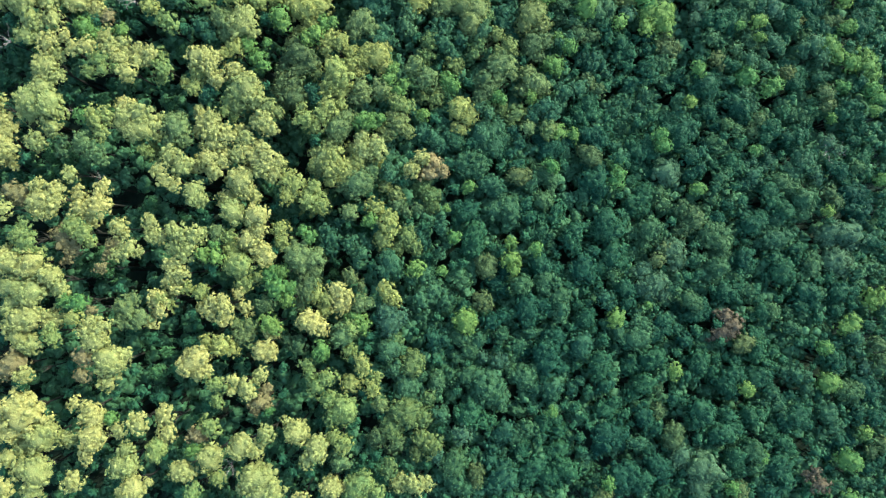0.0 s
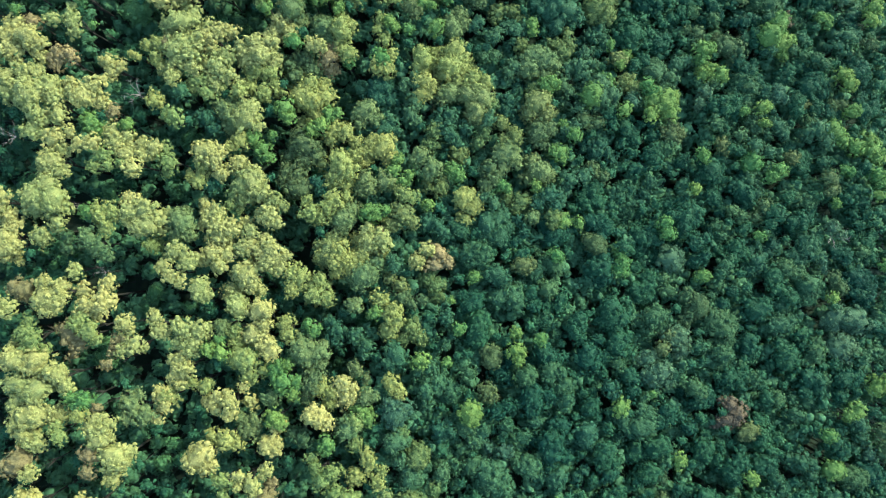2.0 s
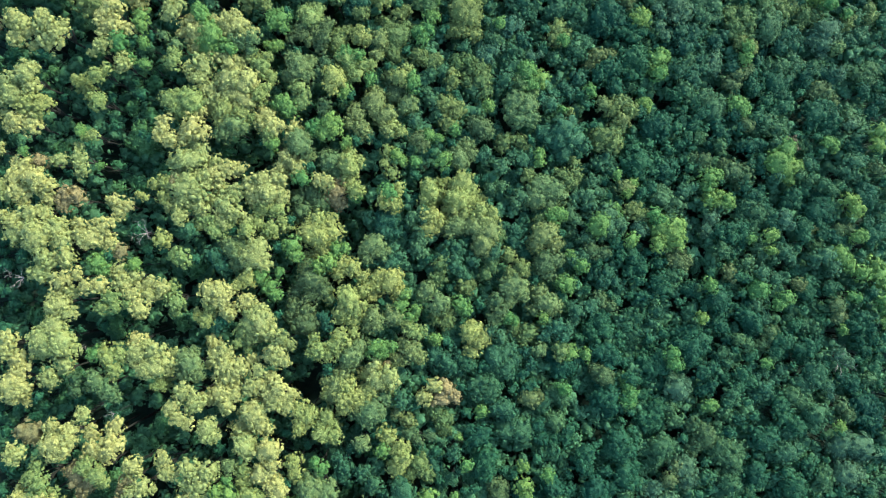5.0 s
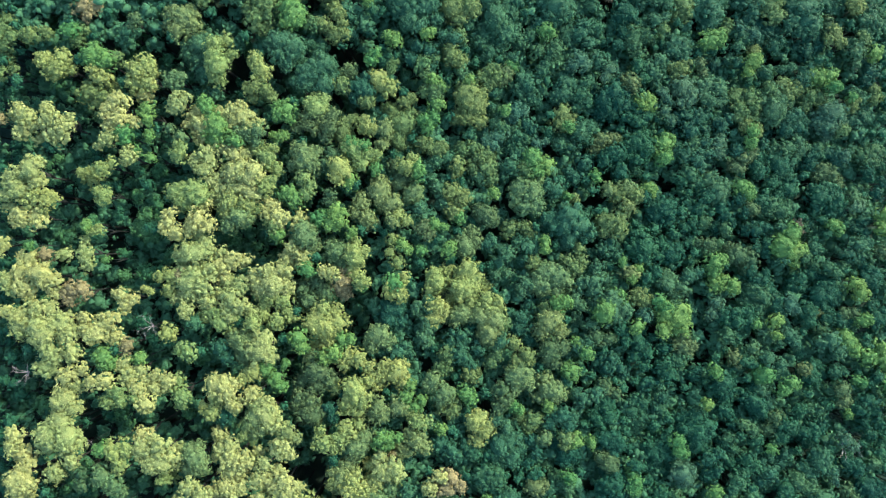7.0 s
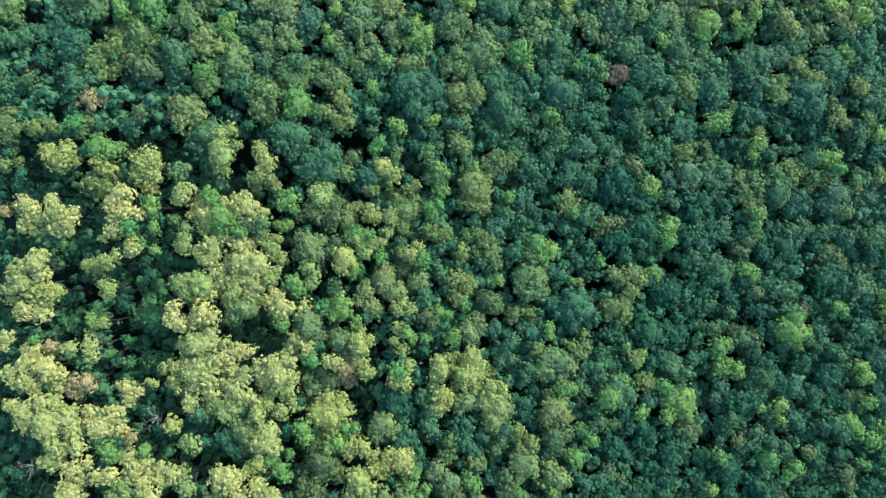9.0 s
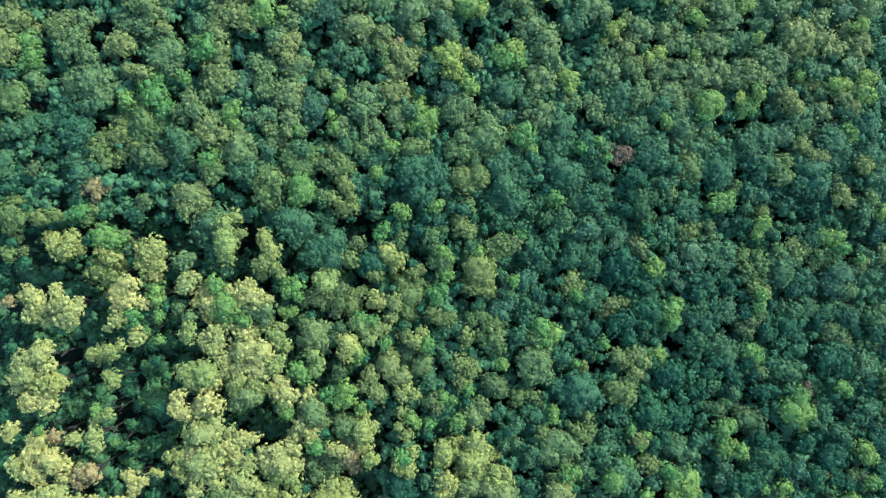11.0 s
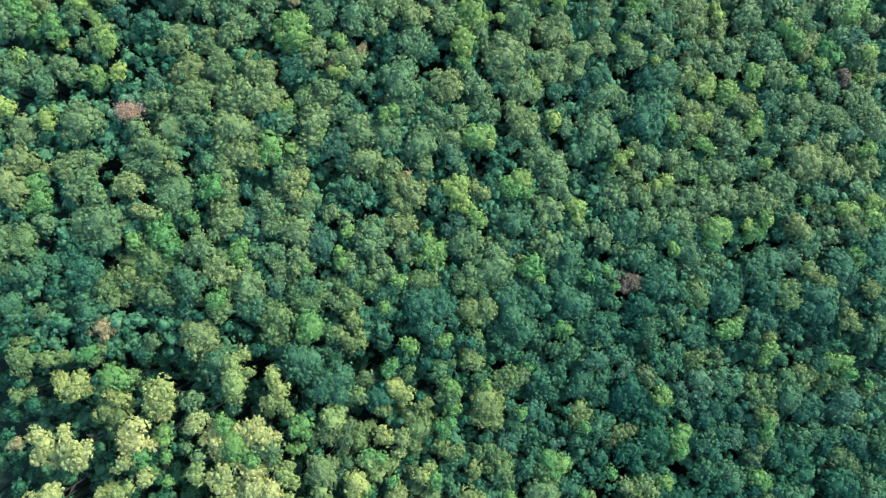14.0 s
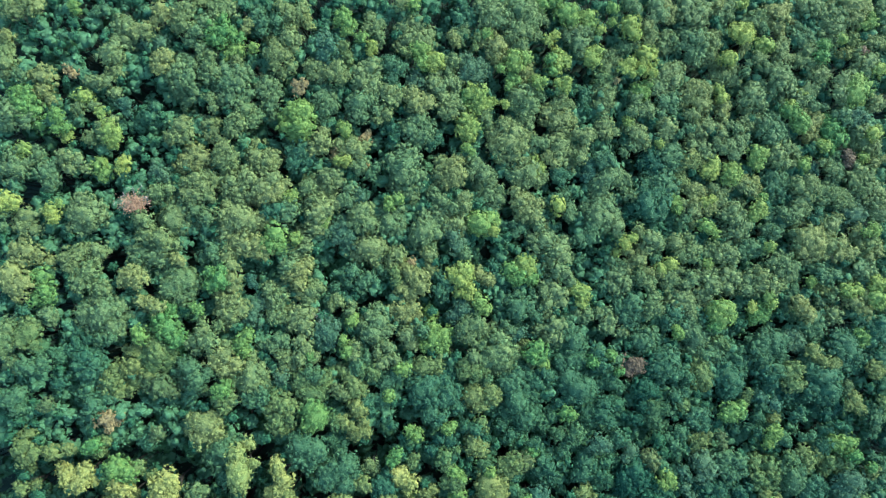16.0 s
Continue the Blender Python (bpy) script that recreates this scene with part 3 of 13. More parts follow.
grow(HICKORY, -39.6, 53.1, (0, 0, 1.7), (-1.2, -1.3, 1.5), (1.2, -0.9, 1.4), (0.4, 2.6, 1.4))
grow(HICKORY, -64, 53.4, (1.3, 0.1, 1.7), (-0.7, 0.1, 1.5), (-1.9, -0.4, 1))
grow(HICKORY, -27.6, 54.1, (-0.3, -0.2, 1.7), (-1.6, 1.6, 1.4), (-2, 0.3, 1.4), (2.6, -1, 1.7))
grow(HICKORY, -65.8, 57.3, (0.3, 0.4, 1.8), (1.9, -1.3, 1.5), (-0.9, 2, 1.5), (-1.3, -0.5, 1.2), (-1.3, -2.2, 1))
grow(HICKORY, -36.1, 58.3, (1.4, 0, 1.9), (0.1, 2.2, 1.7), (-1.1, 0.8, 1.4), (-0.7, -0.9, 1.4), (-1.5, -2.2, 1.2), (0.2, -3, 1))
grow(HICKORY, -63.4, 60, (0.2, 0.6, 1.8), (0.6, -1.5, 1.5), (-1.4, -0.2, 1.5), (1, 1.9, 1))
grow(HICKORY, -32.5, 60.1, (1.1, -0.1, 1.9), (0.3, -2.2, 1.9), (-1, 0.3, 1.9), (-0.6, 3, 1.6))
grow(HICKORY, -39.2, 62.1, (0.7, 0.9, 1.7), (-0.1, -1.3, 1.5), (-1.3, 0.4, 1.2))
grow(HICKORY, -50.1, 62.6, (0.1, 0.3, 1.5), (-0.3, -0.6, 1))
grow(HICKORY, -35.4, 63.8, (0.7, -0.3, 1.7), (-1.4, 0.6, 1.2))
grow(HICKORY, -53, 65, (0.4, 0.4, 1.4), (-1.1, -0.9, 0.8))
grow(HICKORY, -64.5, 67.6, (0.2, 0.5, 1.5), (-1, 1.7, 1.5), (-0.5, -1.2, 1.5), (1.4, -0.4, 1.3), (1.9, -2.1, 1.2), (-2.2, 1.3, 1))
grow(HICKORY, -59.8, 67.6, (-0.4, 0.4, 1.7), (0, -1.7, 1.7), (1.2, -0.4, 1.5), (2, 0.4, 1), (-1.2, 1.7, 1), (-2.4, 2.5, 1))
grow(HICKORY, -39.8, 67.8, (0.7, 0, 1.9), (-0.5, 1.7, 1.7), (0.3, -2.1, 1.5), (-1.8, 0, 1))
grow(HICKORY, -33.4, 68.7, (1.5, -1, 1.7), (0.2, 0.3, 1.6), (-1.1, 1.2, 1.4), (-1.5, -0.9, 1.4), (-0.2, 2.1, 0.9))
grow(HICKORY, -35.7, 69.1, (0, 0, 1.6))
grow(HICKORY, -50.9, 69.5, (-0.5, 1, 1.5), (-0.1, -1.1, 1.5), (-1.7, 0.1, 1.5), (-1.3, -2, 1.5), (1.6, -1.6, 1.2), (0.7, 1.4, 1.2), (2.7, 2.7, 1.4))
grow(HICKORY, -42.7, 70.9, (-0.1, -0.1, 1.4), (0.7, 0.8, 1.2), (-0.9, -0.9, 1))
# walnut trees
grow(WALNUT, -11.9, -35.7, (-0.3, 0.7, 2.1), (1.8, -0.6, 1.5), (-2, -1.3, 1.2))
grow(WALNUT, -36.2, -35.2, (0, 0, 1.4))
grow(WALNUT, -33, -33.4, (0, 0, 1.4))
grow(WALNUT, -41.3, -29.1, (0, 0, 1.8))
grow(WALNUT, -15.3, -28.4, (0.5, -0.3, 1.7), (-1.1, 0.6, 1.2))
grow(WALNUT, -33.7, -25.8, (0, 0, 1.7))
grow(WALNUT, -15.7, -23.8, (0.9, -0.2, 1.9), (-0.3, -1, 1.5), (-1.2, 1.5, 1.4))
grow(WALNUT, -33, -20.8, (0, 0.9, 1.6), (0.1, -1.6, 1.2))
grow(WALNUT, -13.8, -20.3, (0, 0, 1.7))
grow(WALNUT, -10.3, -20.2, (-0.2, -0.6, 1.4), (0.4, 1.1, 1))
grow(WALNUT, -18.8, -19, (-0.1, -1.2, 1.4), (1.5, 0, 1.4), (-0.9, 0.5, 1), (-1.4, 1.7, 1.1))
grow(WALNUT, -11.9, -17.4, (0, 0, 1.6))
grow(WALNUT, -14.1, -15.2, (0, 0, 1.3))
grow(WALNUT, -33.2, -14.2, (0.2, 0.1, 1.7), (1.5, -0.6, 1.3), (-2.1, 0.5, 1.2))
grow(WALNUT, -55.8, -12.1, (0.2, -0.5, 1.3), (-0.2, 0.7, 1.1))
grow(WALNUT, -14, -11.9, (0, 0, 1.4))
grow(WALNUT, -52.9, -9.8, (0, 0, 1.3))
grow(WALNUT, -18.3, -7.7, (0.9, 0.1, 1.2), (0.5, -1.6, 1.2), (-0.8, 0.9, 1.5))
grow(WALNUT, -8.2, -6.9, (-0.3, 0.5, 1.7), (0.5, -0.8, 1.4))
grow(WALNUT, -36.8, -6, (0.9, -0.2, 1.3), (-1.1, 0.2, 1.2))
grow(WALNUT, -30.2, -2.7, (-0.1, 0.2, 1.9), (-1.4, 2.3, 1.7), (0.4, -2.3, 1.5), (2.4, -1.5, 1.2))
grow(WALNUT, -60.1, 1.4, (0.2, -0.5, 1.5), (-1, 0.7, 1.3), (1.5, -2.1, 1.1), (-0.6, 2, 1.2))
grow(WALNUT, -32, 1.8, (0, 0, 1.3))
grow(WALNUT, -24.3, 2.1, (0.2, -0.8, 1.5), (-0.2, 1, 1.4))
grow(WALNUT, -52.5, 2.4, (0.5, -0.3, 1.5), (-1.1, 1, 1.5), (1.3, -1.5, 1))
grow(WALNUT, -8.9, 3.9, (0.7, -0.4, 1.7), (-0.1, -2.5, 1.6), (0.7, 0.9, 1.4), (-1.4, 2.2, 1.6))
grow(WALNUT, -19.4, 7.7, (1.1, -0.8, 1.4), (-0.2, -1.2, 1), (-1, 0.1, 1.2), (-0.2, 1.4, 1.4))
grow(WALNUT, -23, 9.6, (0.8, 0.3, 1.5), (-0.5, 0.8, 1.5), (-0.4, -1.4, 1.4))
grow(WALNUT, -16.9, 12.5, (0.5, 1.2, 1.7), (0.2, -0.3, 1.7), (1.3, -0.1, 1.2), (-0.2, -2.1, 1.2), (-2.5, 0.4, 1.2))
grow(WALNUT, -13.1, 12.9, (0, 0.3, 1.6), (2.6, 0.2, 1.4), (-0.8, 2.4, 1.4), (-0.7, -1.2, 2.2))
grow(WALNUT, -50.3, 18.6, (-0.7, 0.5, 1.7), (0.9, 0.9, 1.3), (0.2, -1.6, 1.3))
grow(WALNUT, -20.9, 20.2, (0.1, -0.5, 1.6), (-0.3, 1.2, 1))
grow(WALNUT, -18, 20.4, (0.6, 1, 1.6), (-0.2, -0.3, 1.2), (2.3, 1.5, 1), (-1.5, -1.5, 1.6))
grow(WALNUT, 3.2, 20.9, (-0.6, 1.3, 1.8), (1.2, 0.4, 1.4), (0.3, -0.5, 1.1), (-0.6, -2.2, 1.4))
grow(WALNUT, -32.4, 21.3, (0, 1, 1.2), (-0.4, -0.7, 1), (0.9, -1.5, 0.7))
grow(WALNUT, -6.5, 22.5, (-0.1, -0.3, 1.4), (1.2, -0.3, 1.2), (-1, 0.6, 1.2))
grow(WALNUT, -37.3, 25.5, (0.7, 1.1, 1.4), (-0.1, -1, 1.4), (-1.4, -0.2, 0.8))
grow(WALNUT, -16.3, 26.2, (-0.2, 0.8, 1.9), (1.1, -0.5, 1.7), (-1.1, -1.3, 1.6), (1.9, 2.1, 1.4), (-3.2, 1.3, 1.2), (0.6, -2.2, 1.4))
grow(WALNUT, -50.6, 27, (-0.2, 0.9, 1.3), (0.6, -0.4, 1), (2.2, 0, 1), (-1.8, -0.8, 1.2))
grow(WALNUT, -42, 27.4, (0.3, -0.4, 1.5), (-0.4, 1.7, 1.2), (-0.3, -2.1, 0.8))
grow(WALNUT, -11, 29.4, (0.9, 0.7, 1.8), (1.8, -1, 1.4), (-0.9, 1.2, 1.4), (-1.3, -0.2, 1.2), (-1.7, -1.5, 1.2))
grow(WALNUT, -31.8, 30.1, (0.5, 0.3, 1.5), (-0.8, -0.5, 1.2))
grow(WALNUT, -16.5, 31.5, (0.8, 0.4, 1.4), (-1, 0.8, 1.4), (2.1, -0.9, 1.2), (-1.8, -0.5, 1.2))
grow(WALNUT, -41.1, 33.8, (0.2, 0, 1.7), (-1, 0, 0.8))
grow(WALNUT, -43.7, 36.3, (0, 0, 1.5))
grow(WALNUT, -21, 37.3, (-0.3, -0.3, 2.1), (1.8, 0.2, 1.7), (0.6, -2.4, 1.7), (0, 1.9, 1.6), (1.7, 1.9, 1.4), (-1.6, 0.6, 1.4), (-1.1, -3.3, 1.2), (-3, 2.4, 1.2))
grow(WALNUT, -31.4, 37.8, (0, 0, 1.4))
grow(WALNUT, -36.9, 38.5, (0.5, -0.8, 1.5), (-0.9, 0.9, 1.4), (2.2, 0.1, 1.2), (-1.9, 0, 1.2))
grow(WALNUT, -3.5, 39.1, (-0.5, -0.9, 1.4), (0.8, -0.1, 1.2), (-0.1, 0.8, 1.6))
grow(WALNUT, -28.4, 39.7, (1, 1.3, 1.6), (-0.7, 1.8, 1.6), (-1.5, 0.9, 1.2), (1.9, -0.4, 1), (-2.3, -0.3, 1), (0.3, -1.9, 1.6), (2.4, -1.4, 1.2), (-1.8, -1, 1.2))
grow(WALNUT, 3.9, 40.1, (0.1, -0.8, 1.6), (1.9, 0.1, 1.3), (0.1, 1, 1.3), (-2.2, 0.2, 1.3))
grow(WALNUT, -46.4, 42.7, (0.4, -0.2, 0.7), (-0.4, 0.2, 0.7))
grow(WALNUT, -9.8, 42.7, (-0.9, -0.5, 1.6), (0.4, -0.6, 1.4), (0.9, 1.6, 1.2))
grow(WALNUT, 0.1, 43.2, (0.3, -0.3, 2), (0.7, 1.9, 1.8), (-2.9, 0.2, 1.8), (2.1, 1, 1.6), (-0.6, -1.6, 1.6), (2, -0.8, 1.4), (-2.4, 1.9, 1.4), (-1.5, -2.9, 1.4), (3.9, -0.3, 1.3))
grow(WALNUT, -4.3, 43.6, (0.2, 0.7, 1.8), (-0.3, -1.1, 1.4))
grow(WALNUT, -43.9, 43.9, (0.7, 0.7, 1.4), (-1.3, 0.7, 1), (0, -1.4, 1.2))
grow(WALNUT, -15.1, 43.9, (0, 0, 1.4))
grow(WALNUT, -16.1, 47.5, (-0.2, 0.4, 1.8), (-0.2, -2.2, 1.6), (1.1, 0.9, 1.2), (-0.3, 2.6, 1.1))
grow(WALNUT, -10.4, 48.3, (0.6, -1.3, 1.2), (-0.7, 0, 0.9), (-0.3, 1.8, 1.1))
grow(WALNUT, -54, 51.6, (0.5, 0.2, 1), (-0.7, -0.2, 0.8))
grow(WALNUT, -28.4, 52.3, (0, 0, 1.6))
grow(WALNUT, -9.2, 53.6, (0.7, -0.4, 1.2), (-0.7, 0.4, 1.2))
grow(WALNUT, -30.9, 54.8, (0, 0, 0.7))
grow(WALNUT, -34.4, 55.6, (-0.7, 0.5, 1.7), (1.8, 0.1, 1.6), (-1.5, -1.2, 1.2))
grow(WALNUT, -61.5, 56.1, (-0.9, 0.4, 1.7), (0.7, 0, 1.3), (-0.4, -1.3, 1), (1.5, 0.4, 1))
grow(WALNUT, -53, 56.7, (0.3, -0.2, 1.5), (-0.9, 0.6, 0.8))
grow(WALNUT, -41.2, 56.8, (1.1, 0.2, 2.1), (-1, 0.6, 1.9), (-0.5, -1.1, 1.5))
grow(WALNUT, -23.8, 58.6, (0.5, -0.3, 1.2), (0, -1.1, 1.2), (-0.4, 1.1, 1.4))
grow(WALNUT, -29.4, 58.7, (-0.3, -0.3, 1.6), (0.5, 0.5, 1.2))
grow(WALNUT, -18.8, 60.6, (0.2, 0.5, 1.8), (-0.3, -0.8, 1.4))
grow(WALNUT, -52.8, 61, (-0.4, -0.3, 1.4), (0.8, 0.6, 1))
grow(WALNUT, -8.1, 62.1, (-0.5, -0.5, 1.6), (0.8, 0.8, 1.2))
grow(WALNUT, -29.8, 63.1, (0.1, -0.4, 1.6), (-1.6, 1.3, 1.4), (1.3, -1.7, 1.2), (0.9, 0.9, 1))
grow(WALNUT, -15.4, 63.2, (-1.1, 0.6, 1.9), (-0.2, -1.2, 1.6), (1.1, 0.1, 1.4), (2, 0.6, 1.1))
grow(WALNUT, -42.4, 63.5, (-0.2, -0.6, 1.4), (0.2, 0.7, 1.2))
grow(WALNUT, -14.6, 68, (0.7, -0.5, 1.2), (-0.2, 0.8, 1.2), (-0.6, -0.5, 1.1))
grow(WALNUT, -22.3, 71.4, (0.1, -0.3, 1.8), (-1.2, 0.1, 1.2), (1, 0.5, 1.2))
grow(WALNUT, -12, 74.6, (-0.6, 0.4, 1.8), (0.7, -0.5, 1.6))
grow(WALNUT, -47.6, 74.9, (0.7, 1.1, 1.7), (-0.5, 0.7, 1.7), (-1.3, -1, 1.7), (0.7, -1, 1.5), (1.5, 0.2, 1))
grow(WALNUT, -54.5, 75, (0.3, -0.3, 1.7), (-0.5, 0.6, 1.2))
grow(WALNUT, -31.1, 75.6, (0.8, 0.3, 1.4), (-0.1, 1.7, 1.4), (1.2, -0.5, 1), (-0.5, 2.5, 1), (-0.1, -1.8, 1.2), (-1.3, -2.3, 1.2))
grow(WALNUT, -60.9, 76.7, (0.2, -0.7, 1.7), (1, 0.6, 1.5), (-1.4, 0.2, 1.5), (2.2, -0.7, 1.2), (-2.6, 1, 1.2), (1.4, 1.4, 0.8), (-0.2, -1.9, 0.8))
grow(WALNUT, -37.1, 77.5, (0, -0.2, 1.9), (-0.4, 2, 1.7), (-0.4, -2.3, 1.6), (0.9, 3.3, 1.2), (-1.2, -3.6, 1.2), (2.1, 0.7, 1))
# elm trees
grow(ELM, -15.1, -31.6, (0, 0, 1.7))
grow(ELM, -9.5, -23.4, (0, 0, 1.4))
grow(ELM, -15.2, -12.7, (0, 0, 2.2))
grow(ELM, -29.7, -12.2, (0, -0.7, 1.7), (0.8, 0.5, 1.3), (-1.3, 1, 1))
grow(ELM, -45.6, -9.4, (1, -0.9, 1.7), (-0.6, 0.8, 1.7), (-1.3, -1.3, 1.2), (0.6, 2, 1))
grow(ELM, -26.5, -8.4, (0, 0, 1.5))
grow(ELM, -11.9, -8.1, (-0.5, 0, 1.4), (0.8, 0, 1))
grow(ELM, -20.8, -1.6, (-0.8, 0, 2.2), (1.3, 0.4, 1.7), (1.3, -1.7, 1.4), (-1.6, 1.7, 1.2))
grow(ELM, -33.6, 2.6, (0, 0, 1.3))
grow(ELM, -14.1, 5.7, (0, 0, 1.4))
grow(ELM, -8, 8.9, (0.7, -0.6, 1.4), (-1, 0.7, 1.2))
grow(ELM, -12.7, 10.3, (0.2, -0.2, 1.9), (1.9, 2, 1.6), (-1.1, -1.5, 1.4), (-2.3, -0.7, 1.2))
grow(ELM, -18.3, 14.2, (0.1, -0.1, 1.9), (0.9, 1.2, 1.6), (-1.6, 0.4, 0.9), (-1, -2.1, 1.2))
grow(ELM, -51.9, 14.7, (0.6, -0.6, 1.7), (-0.6, 0.6, 1.7), (1.4, -1.5, 1.2), (-1.4, 1.5, 1.2))
grow(ELM, -39.5, 17.5, (-0.2, 0.7, 1.9), (1, -1, 1.4), (-1, -1.4, 1.2), (0.5, 2.3, 0.8))
grow(ELM, -15.4, 18.8, (-0.3, 0, 1.9), (1, 1.3, 1.4), (-0.7, -1.7, 1.2))
grow(ELM, -7.3, 18.9, (0.3, 0.3, 1.7), (1.6, -0.6, 1.2), (-0.6, 1.6, 1), (-1.4, -1, 1.4))
grow(ELM, 13.4, 19, (0, 0, 1.3))
grow(ELM, -25.7, 21.1, (-0.5, 0.3, 1.5), (0.8, -0.5, 1.2))
grow(ELM, -30.8, 23.2, (0, 0.9, 2.1), (0, -1.3, 1.7))
grow(ELM, -11.7, 24.1, (-1, 0.7, 1.4), (-0.6, -0.6, 1.4), (-1.8, -1, 1), (2, 0.3, 1.6))
grow(ELM, 14.2, 26.4, (0.2, 0.2, 2), (1.6, -0.7, 1.3), (-0.7, 1.6, 1.3), (-1.1, -1.1, 1.4))
grow(ELM, -3.3, 27.1, (1, -0.5, 1.6), (0.2, -1.4, 1.2), (-1.2, 1.3, 1.6))
grow(ELM, 9.2, 28.3, (-0.3, 0.6, 2), (1.1, -0.3, 1.4), (-0.7, -1.2, 1.3))
grow(ELM, -33.1, 34.1, (0.9, -0.2, 2.1), (-0.4, 1.1, 1.9), (0.1, -1.5, 1.5), (-2.4, 0.6, 1))
grow(ELM, -12.9, 34.7, (-0.2, 0.7, 1.8), (1.5, -0.2, 1.4), (-1.1, -0.2, 1), (-0.7, -1.1, 1.2))
grow(ELM, 14.4, 36.6, (0.1, 0.9, 2), (1.5, -0.9, 1.4), (-1.7, -0.9, 1.4))
grow(ELM, 4.2, 37.2, (0.7, 0.7, 2), (0.2, -1.6, 2), (-1.1, 1.1, 1.8))
grow(ELM, -0.8, 38.4, (0.7, 0.3, 1.8), (-0.1, -0.6, 1.1), (-1.9, -0.2, 1.1))
grow(ELM, 14.7, 43.8, (-0.7, 1.3, 2), (-1.6, -0.5, 2), (0.7, 0.4, 1.8), (2.1, -0.1, 1.6), (0.7, -1.9, 1.5))
grow(ELM, 27.6, 45, (0, 0, 1.5))
grow(ELM, -19.1, 48.2, (0.2, 0.1, 1.8), (0.6, -1.2, 1.4), (-1.1, 1.4, 1.2))
grow(ELM, -24, 50.2, (1.1, -0.6, 1.7), (-1.4, 0.7, 1.6))
grow(ELM, 1.5, 50.2, (-0.7, -0.6, 1.8), (1.1, -0.2, 1.3), (0.2, 1.2, 1.4))
grow(ELM, -23.7, 51.4, (0, 0, 2.1))
grow(ELM, -34.1, 53.2, (0.7, 0.3, 1.9), (-1, -0.5, 1.6))
grow(ELM, -10.7, 53.2, (0, 0, 1.2))
grow(ELM, -15.2, 54.3, (-0.4, 1.5, 1.6), (0.5, -0.3, 1.4), (0.9, -1.6, 1.4), (-1.2, 0.1, 1.2))
grow(ELM, 27.3, 55.6, (0, 0, 1.3))
grow(ELM, 10.5, 56.9, (0.8, 0.9, 1.8), (-1, 1.3, 1.8), (1.3, -1, 1.6), (-0.1, -1.4, 1.6), (-1.5, -0.5, 1.3))
grow(ELM, -12, 57.5, (-0.5, 0.1, 1.9), (0.8, -1.7, 1.8), (-0.1, 1.4, 1.2), (-0.5, 2.3, 1.1))
grow(ELM, -7.7, 57.6, (0, 0, 1.8))
grow(ELM, 26.1, 58.6, (1.3, 0.2, 1.7), (-1.6, -0.3, 1.5))
grow(ELM, -24.1, 62.8, (-0.1, 0, 1.9), (1.1, -0.9, 1.6), (1.6, 0.9, 1.2), (-1.8, -0.9, 1.2), (-1, 1.3, 1.4))
grow(ELM, -43, 66.3, (0.7, -0.6, 1.2), (-1, 0.8, 1))
grow(ELM, -31.8, 66.3, (-0.9, 0.1, 1.6), (0.7, 0.5, 1.4), (0.8, -1.2, 1))
grow(ELM, -11.9, 66.6, (0.2, 0.8, 1.6), (-0.3, -1.4, 1.2))
grow(ELM, -21.7, 68.5, (0.4, 0.4, 1.6), (-0.9, -0.9, 1.1))
grow(ELM, -42.9, 74.4, (-0.3, -0.1, 1.7), (0.9, 0.3, 1))
grow(ELM, -17.2, 76.7, (-0.2, 0.1, 1.4), (0.6, -0.3, 0.9))
grow(ELM, -42.5, 83.5, (0, 0.7, 1.9), (1.3, -0.6, 1.7), (-0.8, -1, 1.7), (-1.6, 1.1, 1.5), (1.3, 1.6, 1.4), (2.1, -1.9, 1.2), (-2.4, -0.6, 1.2))
grow(ELM, -35.4, 91.7, (0, -0.5, 1.9), (-2.1, -0.9, 1.6), (1.7, -0.9, 1.4), (1.1, 0.5, 1.4), (-0.2, 1.3, 1.2), (-0.2, 2.6, 1))
grow(ELM, -30.6, 93.7, (0.4, 0.1, 1.2), (0, -1.2, 1.2), (-0.4, 1, 1.2))
grow(ELM, 8.1, 93.7, (0.6, -0.9, 1.7), (-1, 1.4, 1.3))
grow(ELM, -39.4, 93.9, (-1.3, 0.4, 1.6), (0, 0.8, 1.4), (1.7, -0.5, 1.2), (0.4, -1.3, 1.2))
grow(ELM, 2.7, 94.3, (0.2, 0, 2), (0.3, 1.8, 1.8), (-1.6, -0.9, 1.8), (0.4, -2, 1.6), (-0.7, 3.2, 1.6), (-2.5, 0.9, 1.6), (2.1, 0, 1.5), (1.6, -1.8, 1.5), (1.8, -2.9, 1.3))
grow(ELM, -70.3, 97.1, (-0.4, 0.1, 1.7), (0, 1.8, 1.3), (-0.4, -1.1, 1.2), (0.4, 3, 1.3), (0.4, -3.3, 1.5))
grow(ELM, -41.9, 97.4, (0.5, -0.4, 1.6), (-0.4, 0.9, 1.2), (-2, -0.4, 1.2), (2.6, -1.3, 1), (-1.6, -1.7, 1), (-0.8, 2.2, 0.9), (1.7, 1.7, 1))
grow(ELM, -1.7, 98, (0.6, 0.8, 1.6), (-0.3, -1, 1.4), (-0.7, 0.4, 1.4), (1.5, -0.1, 1.3), (-1.7, -0.5, 1.1))
grow(ELM, -12.6, 100.9, (0.2, -0.2, 1.6), (1.5, 0.3, 1.3), (1.1, 2.1, 1.1), (2.4, -0.6, 0.9), (-1.6, 0.3, 0.9), (-2.4, -1, 1.4))
grow(ELM, 54.6, 100.9, (0.8, -1, 1.3), (-0.2, 0, 1.2), (-0.7, 1, 1.3))
